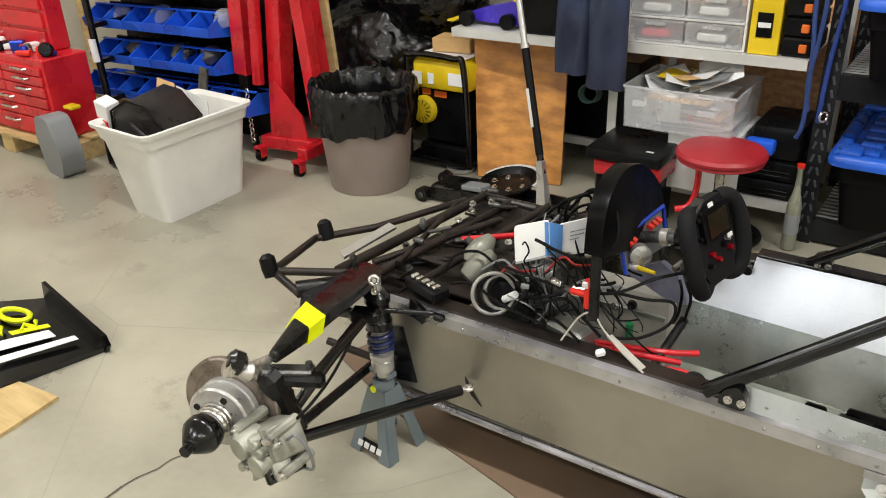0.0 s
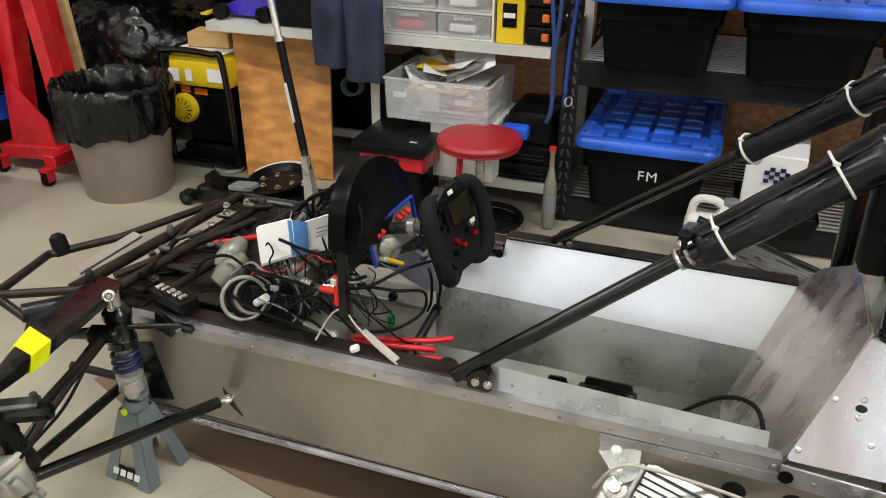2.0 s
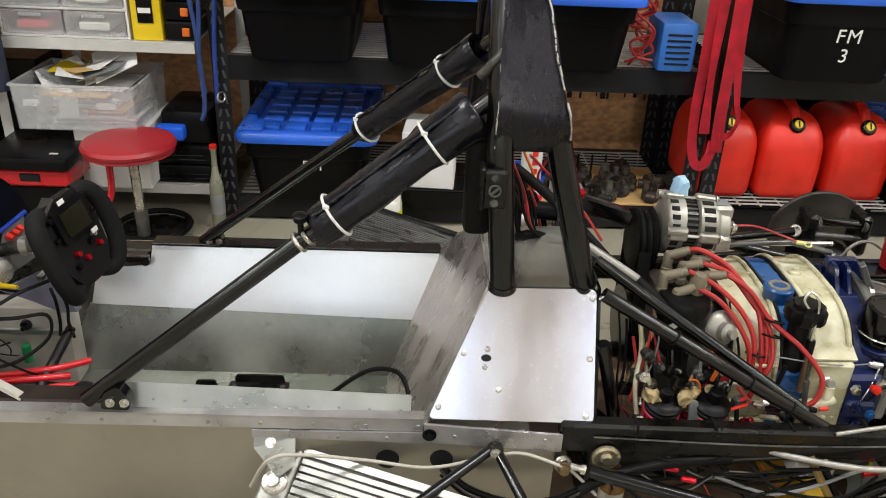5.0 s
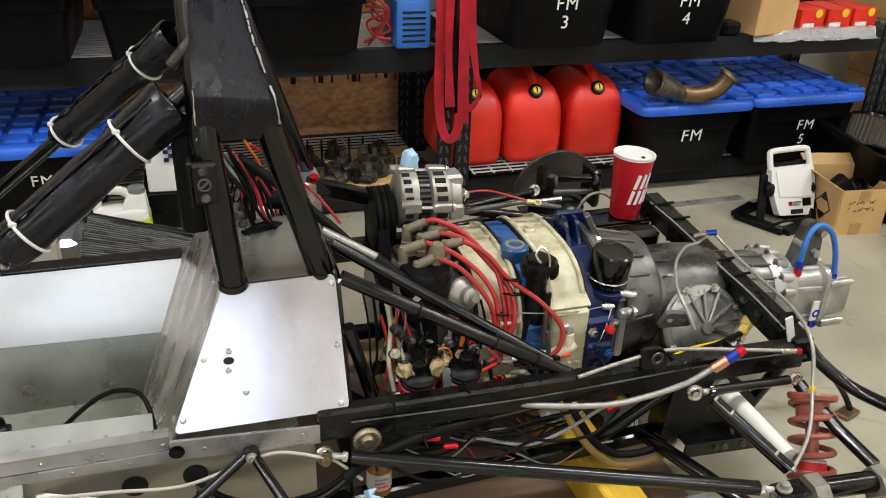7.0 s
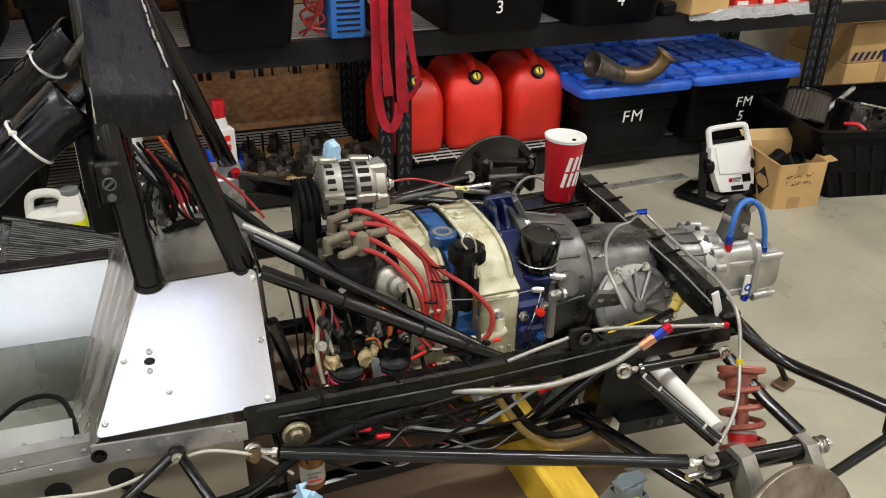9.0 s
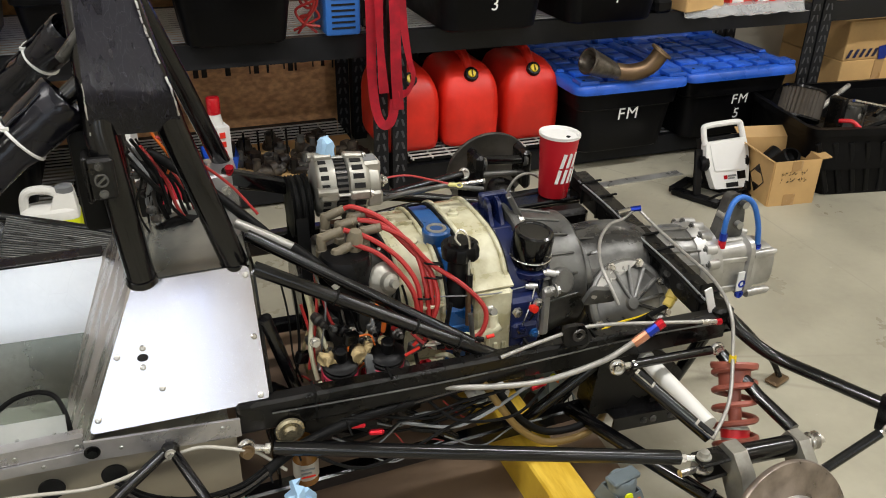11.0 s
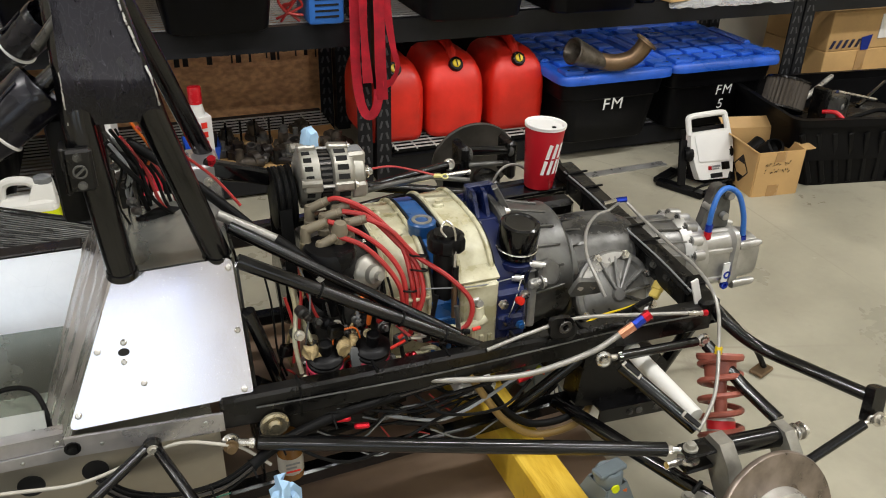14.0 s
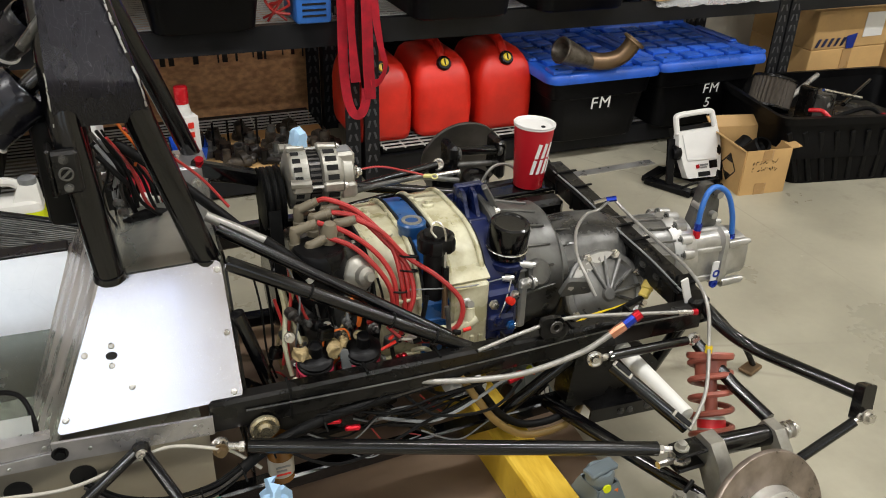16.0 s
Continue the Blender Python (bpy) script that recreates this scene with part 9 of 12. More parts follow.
pipe("hose", [(2.150, 1.93, 0.533), (2.185, 1.94, 0.545), (2.225, 1.955, 0.530), (2.262, 1.96, 0.50)], 0.013, M_RUB, straight=False)
bm = B()
cyl(bm, (2.20, 2.02, 0.565), (2.255, 2.01, 0.565), 0.018, seg=14)
part("fuel_pump", bm, M_PLAST, car)

# ---- under the car ----
def jack_stand(x, y, top, rz, label):
    s = thing("jack_stand", (x, y, 0), label, "jack stand", group="jack stands")
    c = Matrix.Translation((x, y, 0)) @ Euler((0, 0, radians(rz))).to_matrix().to_4x4()
    zt, lo, hi = top * 0.80, 0.060, 0.023
    for k in range(4):
        # each side is a folded plate cut away to an arch between two legs
        rot = Matrix.Rotation(k * math.pi / 2, 4, "Z")

        def q(u, f):
            h_ = lo + (hi - lo) * f
            return c @ rot @ Vector((u, -h_, zt * f))
        bm = B()
        sheet(bm, [q(-lo, 0), q(-lo + 0.030, 0), q(-0.016, 0.52), q(-0.010, 0.60), q(0.010, 0.60), q(0.016, 0.52), q(lo - 0.030, 0), q(lo, 0), q(hi, 1), q(-hi, 1)], 0.003)
        part("leg", bm, M_JACK, s, smooth=0)
    bm = B()
    lathe(bm, (x, y, top * 0.72), (0, 0, 1), [(0.024, 0), (0.026, 0.005), (0.026, 0.03), (0.022, 0.036), (0.016, 0.036)], 16)
    part("collar", bm, M_JACK, s)
    bm = B()
    box(bm, x - 0.012, x + 0.012, y - 0.008, y + 0.008, top * 0.7, top - 0.008, 0.003, rz=rz)
    box(bm, x - 0.032, x + 0.032, y - 0.014, y + 0.014, top - 0.012, top, 0.003, rz=rz)
    part("saddle", bm, M_JACK, s)
    bm = B()
    sheet(bm, [c @ Vector((-0.046, -0.0585, 0.014)), c @ Vector((0.046, -0.0585, 0.014)), c @ Vector((0.042, -0.0525, 0.040)), c @ Vector((-0.042, -0.0525, 0.040))], -0.002)
    lb = part("label_band", bm, M_PLAST, s, "black band with white print")
    for k in range(4):
        bm = B()
        sheet(bm, [c @ Vector((-0.036 + 0.019 * k, -0.0612, 0.020)), c @ Vector((-0.022 + 0.019 * k, -0.0612, 0.020)), c @ Vector((-0.020 + 0.019 * k, -0.0570, 0.034)), c @ Vector((-0.034 + 0.019 * k, -0.0570, 0.034))], -0.001)
        part("print_bar", bm, M_WHITE, lb)
    bm = B()
    lathe(bm, c @ Vector((-0.006, -0.0255, top * 0.80)), (0, -1, 0.1), [(0.009, 0), (0.008, 0.003), (0, 0.003)], 12)
    part("sticker", bm, M_NEON, s)
    bm = B()
    box(bm, x + 0.012, x + 0.026, y - 0.0265, y - 0.0225, top * 0.62, top * 0.74, 0.001)
    part("sticker", bm, M_ORANGE, s)
    return s


jack_stand(0.785, 1.590, 0.205, -6, "grey steel jack stand under the front of the car")
jack_stand(2.905, 1.875, 0.118, 32, "grey steel jack stand under the rear of the car")
jack_stand(2.866, 1.485, 0.150, 12, "grey steel jack stand under the rear of the car")
jack_stand(0.80, 2.14, 0.135, 20, "grey steel jack stand under the front of the car")
bm = B()
vs = box(bm, 2.744, 2.822, 1.25, 2.35, 0.0, 0.098, 0.004)
turned(bm, vs, (2.78, 1.60, 0.05), rz=1.5)
solo("timber_beam", bm, M_YEL, "yellow painted timber beam lying under the car", "timber beam")
# thin flat sheet in dark brown over the floor under the car
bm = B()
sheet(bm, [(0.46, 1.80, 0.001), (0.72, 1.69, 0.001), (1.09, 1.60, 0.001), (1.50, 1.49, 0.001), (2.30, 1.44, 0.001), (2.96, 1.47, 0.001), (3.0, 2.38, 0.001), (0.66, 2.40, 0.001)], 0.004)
solo("cardboard_sheet", bm, mat("floor_brown", (0.19, 0.128, 0.080), 0.5, scale=3, col2=(0.115, 0.078, 0.055)), "thin dark brown sheet lying on the floor under the car", "cardboard")
bm = B()
for a0, w0, h0 in ((0.0, 0.030, 0.085), (2.1, 0.026, 0.070), (4.0, 0.028, 0.060)):
    b0 = Vector((2.30, 1.555, 0.155))
    u = Vector((math.cos(a0), math.sin(a0), 0))
    loft(bm, [[b0 + u * (0.010 * c - 0.004) + Vector((-u.y, u.x, 0)) * w0 * sx * f + Vector((0, 0, z)) for c, sx in ((0, -1), (1, -0.4), (0, 0.2), (1, 1), (-0.4, 1), (-0.4, -1))] for z, f in ((0.0, 0.7), (h0 * 0.4, 1.0), (h0 * 0.7, 1.2), (h0, 0.6))])
crumple_seed = 3.0
for v in bm.verts:
    v.co += noise.noise_vector(v.co * 40 + Vector((crumple_seed, 0, 0))) * 0.010
part("paper_towel", bm, M_GLOVE, car, "crumpled blue paper towel tucked on the lower line", smooth=20)
# takeaway cup on the rail
cup = thing("paper_cup", (3.05, 2.17, 0.382), "red and white paper takeaway cup on the frame rail", "cup")
bm = B()
lathe(bm, (3.05, 2.17, 0.382), (0.04, 0, 1), [(0.0, 0.004), (0.033, 0.004), (0.034, 0.0), (0.035, 0.002), (0.0475, 0.155), (0.0465, 0.156), (0.034, 0.010), (0.0, 0.010)], 36)
part("wall", bm, mat("cup_red", (0.50, 0.012, 0.022), 0.35, var=0.05, bump=0.02), cup)
bm = B()
torus(bm, (3.0562, 2.17, 0.5375), (0.04, 0, 1), 0.0475, 0.0022, 36, 8)
part("rim", bm, M_WPAINT, cup, "rolled white rim")
bm = B()
lathe(bm, (3.05, 2.17, 0.382), (0.04, 0, 1), [(0.0, 0.150), (0.040, 0.151), (0.043, 0.156), (0.0485, 0.157), (0.0490, 0.150), (0.0475, 0.149)], 36)
lid = part("lid", bm, M_WPAINT, cup, "flat white plastic lid")
bm = B()
cyl(bm, (3.068, 2.15, 0.5325), (3.068, 2.15, 0.5345), 0.005, seg=10)
part("sip_hole", bm, M_SLOT, lid)
for k in range(7):
    # white script marks round the front of the cup
    row = 0 if k < 3 else 1
    a = radians(-118 + (k if row == 0 else k - 3) * 21 + (10 if row == 0 else 0))
    z0 = 0.082 if row == 0 else 0.042
    r0, r1 = 0.0355 + 0.0125 * z0 / 0.155 + 0.0006, 0.0355 + 0.0125 * (z0 + 0.032) / 0.155 + 0.0008
    bm = B()
    q = []
    for da, zz in ((0, z0), (0.20, z0), (0.36, z0 + 0.034), (0.16, z0 + 0.037)):
        rr = 0.0352 + 0.0125 * zz / 0.155 + 0.0009
        q.append((3.05 + 0.04 * zz + rr * math.cos(a + da), 2.17 + rr * math.sin(a + da), 0.382 + zz))
    sheet(bm, q, 0.0006)
    part("print_mark", bm, M_WHITE, cup, "white printed stroke")

# ---- things round the car ----
# ivory bin with rubbish
ib = thing("storage_bin", (-0.77, 2.30, 0), "open ivory plastic bin full of rubbish", "bin")
bot = [(-0.655, 2.135), (-0.660, 2.525), (-0.885, 2.535), (-0.885, 2.150)]
top = [(-0.618, 2.075), (-0.622, 2.565), (-0.945, 2.585), (-0.940, 2.095)]


def mixr(t, grow=0.0):
    out = []
    for (a, b), (c, d) in zip(bot, top):
        x, y = a + (c - a) * t, b + (d - b) * t
        out.append((x + grow * math.copysign(1, x + 0.80), y + grow * math.copysign(1, y - 2.32)))
    return out


bm = B()
rr = quad_loft(bm, [rect_ring(mixr(0.0), 0.0, 0.04), rect_ring(mixr(0.02), 0.006, 0.04), rect_ring(mixr(0.80), 0.302, 0.045), rect_ring(mixr(0.80, -0.006), 0.302, 0.045), rect_ring(mixr(0.5, -0.008), 0.20, 0.04)])
bm.faces.new(rr[0])
bm.faces.new(rr[-1])
part("bin_body", bm, M_IVORY, ib)
bm = B()
rr = quad_loft(bm, [rect_ring(mixr(0.80, -0.005), 0.303, 0.045), rect_ring(mixr(0.80, 0.008), 0.304, 0.045), rect_ring(mixr(0.93, 0.010), 0.345, 0.045), rect_ring(mixr(0.93, 0.020), 0.348, 0.045), rect_ring(mixr(0.94, 0.022), 0.362, 0.045), rect_ring(mixr(0.90, 0.012), 0.364, 0.045), rect_ring(mixr(0.90, -0.004), 0.35, 0.045), rect_ring(mixr(0.80, -0.007), 0.303, 0.045)])
part("rim", bm, M_IVORY, ib)
gd = thing("plastic_fender", (-0.78, 2.25, 0.30), "black boxy plastic guard thrown in the bin", "plastic part")
G = [(-0.905, 2.155, 0.285), (-0.885, 2.150, 0.395), (-0.800, 2.160, 0.440), (-0.725, 2.175, 0.425), (-0.655, 2.200, 0.330), (-0.665, 2.205, 0.285)]
bm = B()
loft(bm, [[Vector(p) + Vector((-0.02 * f, 0.19 * f, 0.02 * f)) for p in G] for f in (0.0, 1.0)])
bmesh.ops.bevel(bm, geom=list(bm.edges), offset=0.007, segments=2, affect="EDGES", profile=0.5)
gb_ = part("guard", bm, mat("guard_plastic", (0.020, 0.017, 0.017), 0.36, var=0.3, scale=9, bump=0.1, spec=0.4), gd)
bm = B()
tube(bm, [Vector(p) + Vector((0, -0.002, 0.003)) for p in G[:5]], 0.0045, 8, straight=True)
part("edge_bead", bm, M_RUB, gb_)
# narrow grey bar laid across the face of the guard
bm = B()
bar(bm, (-0.79, 2.150, 0.365), (-0.705, 2.168, 0.300), 0.003, 0.010, up=(0, 0, 1))
part("scrape", bm, M_CAST, gb_, "narrow pale strip across the guard")
bm = B()
sheet(bm, [(-0.80, 2.36, 0.30), (-0.66, 2.40, 0.30), (-0.70, 2.44, 0.385), (-0.84, 2.42, 0.43)], 0.006)
solo("cardboard_scrap", bm, M_SHELFW, "pale grey cardboard scrap in the bin", "cardboard")
bm = B()
sheet(bm, [(-0.93, 2.36, 0.30), (-0.85, 2.40, 0.30), (-0.88, 2.44, 0.43), (-0.95, 2.42, 0.45)], 0.006)
solo("cardboard_scrap", bm, M_CARDB, "torn brown cardboard scrap in the bin", "cardboard")
wb = thing("carton", (-0.97, 2.24, 0.24), "white and red carton sticking out of the bin", "carton")
bm = B()
box(bm, -0.985, -0.915, 2.15, 2.21, 0.25, 0.43, 0.003, rx=10, ry=14)
part("box_body", bm, M_PAPER, wb)
bm = B()
box(bm, -0.978, -0.922, 2.146, 2.1495, 0.285, 0.36, 0.0, rx=10, ry=14)
part("print_panel", bm, M_REDPL, wb)

# waste bin with bag
wbin = thing("waste_bin", (-0.265, 2.84, 0), "taupe plastic waste bin with a black liner", "waste bin")
cx, cyy = -0.265, 2.84
bm = B()
lathe(bm, (cx, cyy, 0), (0, 0, 1), [(0.0, 0.004), (0.148, 0.004), (0.155, 0.0), (0.160, 0.01), (0.196, 0.40), (0.190, 0.40), (0.15, 0.02), (0.0, 0.02)], 40)
part("bin_body", bm, M_TAN, wbin)
bm = B()
rings = []
prof = [(0.02, 0.06), (0.13, 0.07), (0.150, 0.16), (0.166, 0.26), (0.176, 0.34), (0.186, 0.405), (0.200, 0.424), (0.213, 0.41), (0.216, 0.385), (0.214, 0.35), (0.211, 0.31), (0.206, 0.27), (0.200, 0.245)]
for j, (r, z) in enumerate(prof):
    ring = []
    for k in range(120):
        a = 2 * math.pi * k / 120
        w = noise.noise(Vector((math.cos(a) * 5, math.sin(a) * 5, z * 7)))
        w2 = noise.noise(Vector((math.cos(a) * 14, math.sin(a) * 14, z * 3 + 5)))
        rr_ = r + max(-0.006, 0.012 * w + 0.014 * abs(w2) - 0.004 + 0.016 * abs(noise.noise(Vector((math.cos(a) * 9 + z * 12, math.sin(a) * 9, z * 22)))) - 0.006) * (1.0 if j > 5 else 0.6)
        zz = z + (0.03 * noise.noise(Vector((math.cos(a) * 2.2, math.sin(a) * 2.2, 3.3))) if j == len(prof) - 1 else 0.008 * w2)
        ring.append((cx + rr_ * math.cos(a), cyy + rr_ * math.sin(a), zz))
    rings.append(ring)
quad_loft(bm, rings)
crumple(bm, 0.014, 26, 5.0)
part("liner", bm, M_BAG, wbin, "crumpled black bin liner", smooth=60)

# heap of bags
for k, (x, y, z, sx, sy, sz) in enumerate(((-0.62, 3.38, 0.33, 0.36, 0.26, 0.33), (-0.38, 3.44, 0.72, 0.30, 0.24, 0.26), (-0.80, 3.45, 0.75, 0.30, 0.22, 0.26))):
    bm = B()
    bmesh.ops.create_icosphere(bm, subdivisions=6, radius=1.0)
    for v in bm.verts:
        c = v.co.copy()
        d = 1 + 0.10 * noise.noise(c * 2.3 + Vector((k * 7, 0, 0))) + 0.05 * abs(noise.noise(c * 6 + Vector((0, k * 5, 0)))) + 0.035 * abs(noise.noise(Vector((c.x * 7, c.y * 7, c.z * 20)))) + 0.02 * abs(noise.noise(Vector((c.x * 30, c.y * 30, c.z * 14)))) + 0.012 * abs(noise.noise(c * 40))
        v.co = Vector((x + c.x * sx * d, y + c.y * sy * d, max(z - sz + 0.005, z + c.z * sz * d)))
    solo("rubbish_bag", bm, M_BAG, "shiny black rubbish bag in a heap", "rubbish bag", group="rubbish bags", smooth=60)

# folded engine hoist
h = thing("engine_hoist", (-0.75, 2.9, 0), "folded red engine hoist on castors", "engine hoist")
bm = B()
bar(bm, (-0.80, 2.90, 0.06), (-0.70, 2.92, 1.15), 0.075, 0.085, up=(0, 1, 0), bevel=0.004)
part("mast", bm, M_RED, h)
bm = B()
bar(bm, (-0.955, 2.88, 0.36), (-0.90, 2.88, 1.15), 0.075, 0.08, up=(0, 1, 0), bevel=0.004)
part("boom", bm, M_RED, h)
bm = B()
bar(bm, (-0.965, 2.88, 0.12), (-0.953, 2.88, 0.38), 0.055, 0.06, up=(0, 1, 0), bevel=0.003)
part("boom_extension", bm, M_CHASSIS, h)
bm = B()
bar(bm, (-0.53, 2.86, 0.20), (-0.655, 2.90, 1.1), 0.055, 0.06, up=(0, 1, 0), bevel=0.004)
part("leg", bm, M_RED, h)
bm = B()
bar(bm, (-0.58, 2.97, 0.10), (-0.66, 2.97, 1.1), 0.055, 0.06, up=(0, 1, 0), bevel=0.004)
part("leg", bm, M_RED, h)
bm = B()
cyl(bm, (-0.835, 2.83, 0.34), (-0.80, 2.84, 0.80), 0.026, seg=18)
cyl(bm, (-0.80, 2.84, 0.80), (-0.785, 2.85, 1.0), 0.013, seg=14)
part("ram", bm, M_RED, h)
bm = B()
bar(bm, (-0.87, 2.86, 0.075), (-0.56, 2.86, 0.095), 0.06, 0.055, bevel=0.004)
bar(bm, (-0.56, 2.76, 0.09), (-0.56, 3.05, 0.09), 0.055, 0.05, bevel=0.004)
part("base", bm, M_RED, h)
bm = B()
sheet(bm, [(-0.80, 2.855, 0.10), (-0.60, 2.855, 0.11), (-0.62, 2.855, 0.22), (-0.76, 2.855, 0.36)], 0.008)
part("gusset", bm, M_RED, h)
for x, y in ((-0.565, 2.745), (-0.845, 2.80), (-0.56, 3.05), (-0.86, 2.98)):
    bm = B()
    cyl(bm, (x - 0.012, y, 0.026), (x + 0.012, y, 0.026), 0.026, seg=18)
    w = part("castor", bm, M_RUB, h)
    bm = B()
    box(bm, x - 0.020, x - 0.015, y - 0.018, y + 0.018, 0.02, 0.062)
    box(bm, x + 0.015, x + 0.020, y - 0.018, y + 0.018, 0.02, 0.062)
    box(bm, x - 0.022, x + 0.022, y - 0.022, y + 0.022, 0.060, 0.068)
    part("fork", bm, M_RED, w)
for k in range(11):
    bm = B()
    torus(bm, (-0.905, 2.82, 0.30 - 0.022 * k), (1, 0, 0) if k % 2 else (0, 1, 0), 0.010, 0.003, 12, 5)
    part("chain_link", bm, M_STEEL, h)
bm = B()
bar(bm, (-0.56, 3.03, 0.02), (-0.70, 3.08, 1.1), 0.07, 0.02, up=(0, 1, 0), bevel=0.003)
solo("timber_plank", bm, M_PINE, "tall raw timber plank leaning behind the hoist", "timber plank")

# generator with yellow tank
g = thing("generator", (0.0, 3.08, 0.0), "portable generator with yellow tank and black frame", "generator")
bm = B()
box(bm, -0.13, 0.14, 2.97, 3.22, 0.33, 0.45, 0.02, seg=2)
box(bm, -0.11, 0.12, 2.99, 3.20, 0.44, 0.462, 0.008)
part("fuel_tank", bm, M_YELPL, g, "yellow fuel tank")
bm = B()
box(bm, -0.10, 0.12, 3.0, 3.22, 0.09, 0.33, 0.02)
part("engine", bm, M_PLAST, g)
bm = B()
lathe(bm, (-0.09, 3.0, 0.235), (0.1, -1, 0), [(0.0, 0.035), (0.03, 0.035), (0.05, 0.03), (0.058, 0.02), (0.06, 0.0), (0.0, 0.0)], 28)
rs = part("recoil_cover", bm, M_YELPL, g, "yellow recoil starter cover")
for k in range(14):
    a = 2 * math.pi * k / 14
    bm = B()
    bar(bm, (-0.09 + 0.026 * math.cos(a), 2.966, 0.235 + 0.026 * math.sin(a)), (-0.09 + 0.046 * math.cos(a), 2.968, 0.235 + 0.046 * math.sin(a)), 0.004, 0.003)
    part("vent_slot", bm, M_SLOT, rs)
for y in (2.96, 3.24):
    bm = B()
    tube(bm, [(-0.15, y, 0.03), (-0.15, y, 0.42), (-0.12, y, 0.47), (0.08, y, 0.47), (0.13, y, 0.43), (0.15, y, 0.03)], 0.013, 10, n=5)
    part("frame_tube", bm, M_CHASSIS, g)
for fa, fb in (((-0.15, 2.96), (0.15, 2.96)), ((-0.15, 3.24), (0.15, 3.24)), ((-0.15, 2.96), (-0.15, 3.24)), ((0.15, 2.96), (0.15, 3.24))):
    bm = B()
    tube(bm, [(*fa, 0.03), (*fb, 0.03)], 0.013, 8, straight=True)
    part("frame_foot", bm, M_CHASSIS, g)
bm = B()
box(bm, -0.12, 0.12, 2.985, 3.20, 0.0, 0.09, 0.01)
part("base_tray", bm, M_PLAST, g)
g.location += Vector((-0.105, 0.15, 0.0))
for x0, x1, z0, z1, mm in ((-0.125, -0.08, 0.35, 0.40, M_PAPER), (-0.05, -0.02, 0.355, 0.40, M_PAPER), (0.05, 0.13, 0.36, 0.41, M_PAPER), (-0.10, -0.06, 0.30, 0.325, M_ORANGE), (-0.04, 0.02, 0.295, 0.32, M_ORANGE)):
    bm = B()
    box(bm, x0, x1, 2.9665 if z0 > 0.33 else 2.997, 2.969 if z0 > 0.33 else 2.9995, z0, z1)
    part("sticker", bm, mm, g)
bm = B()
sheet(bm, [(-0.225, 3.13, 0.464), (0.015, 3.14, 0.464), (0.025, 3.33, 0.464), (-0.205, 3.32, 0.464)], 0.003)
solo("paper_sheet", bm, M_PAPER, "white paper sheet on the generator tank", "paper")
bm = B()
box(bm, -0.185, -0.015, 3.20, 3.31, 0.469, 0.525, 0.003, rz=8)
solo("carton", bm, M_CARDB, "small brown carton on the generator", "carton")

# plywood board
bm = B()
sheet(bm, [(0.085, 3.120, 0.0), (0.425, 3.190, 0.0), (0.388, 3.300, 0.558), (0.005, 3.235, 0.556)], 0.016)
solo("plywood_board", bm, M_PLY, "orange-brown plywood board leaning on the shelf", "plywood board", smooth=0)

# trolley jack
j = thing("trolley_jack", (0.33, 2.86, 0), "low black trolley jack with long handle", "trolley jack")
for dy in (-0.07, 0.07):
    bm = B()
    loft(bm, [[(0.02, 2.88 + dy - 0.004, 0.015), (0.02, 2.88 + dy - 0.004, 0.05), (0.25, 2.86 + dy - 0.004, 0.075), (0.60, 2.80 + dy - 0.004, 0.10), (0.62, 2.80 + dy - 0.004, 0.02)],
              [(0.02, 2.88 + dy + 0.004, 0.015), (0.02, 2.88 + dy + 0.004, 0.05), (0.25, 2.86 + dy + 0.004, 0.075), (0.60, 2.80 + dy + 0.004, 0.10), (0.62, 2.80 + dy + 0.004, 0.02)]])
    part("side_plate", bm, M_CHWORN, j)
bm = B()
box(bm, 0.05, 0.60, 2.79, 2.92, 0.03, 0.06, 0.01, rz=-6)
part("jack_body", bm, M_CHWORN, j)
for x, y in ((0.035, 2.79), (0.02, 2.97), (0.60, 2.72), (0.60, 2.90)):
    bm = B()
    cyl(bm, (x, y - 0.016, 0.028), (x, y + 0.016, 0.028), 0.028, seg=18)
    w = part("wheel", bm, M_CHWORN, j)
    bm = B()
    cyl(bm, (x, y - 0.018, 0.028), (x, y + 0.018, 0.028), 0.012, seg=12)
    part("axle_cap", bm, M_CAST, w)
bm = B()
lathe(bm, (0.35, 2.90, 0.085), (-0.1, -0.15, 1), [(0.0, 0.0), (0.085, 0.004), (0.105, 0.020), (0.112, 0.024), (0.114, 0.018), (0.10, 0.0), (0.0, -0.004)], 32)
part("drip_dish", bm, M_PLAST, j, "black round dish")
for k in range(6):
    a = 2 * math.pi * k / 6
    bm = B()
    bolt(bm, (0.35 + 0.06 * math.cos(a), 2.90 + 0.06 * math.sin(a), 0.09), (0, 0, 1), 0.008, 0.01)
    part("bolt", bm, M_STEEL, j)
bm = B()
torus(bm, (0.35, 2.90, 0.105), (-0.1, -0.15, 1), 0.118, 0.007, 36, 8, arc=(20, 200))
part("dish_rim", bm, M_SHELFW, j)
bm = B()
box(bm, 0.20, 0.30, 2.80, 2.86, 0.075, 0.095, 0.004, rz=-10, ry=-8)
part("foot_pad", bm, M_GREY, j)
bm = B()
loft(bm, [[(0.575, 2.69, 0.10), (0.612, 2.69, 0.10), (0.612, 2.74, 0.10), (0.575, 2.74, 0.10)], [(0.572, 2.70, 0.20), (0.600, 2.70, 0.20), (0.600, 2.73, 0.20), (0.572, 2.73, 0.20)], [(0.568, 2.70, 0.285), (0.588, 2.70, 0.285), (0.588, 2.726, 0.285), (0.568, 2.726, 0.285)]])
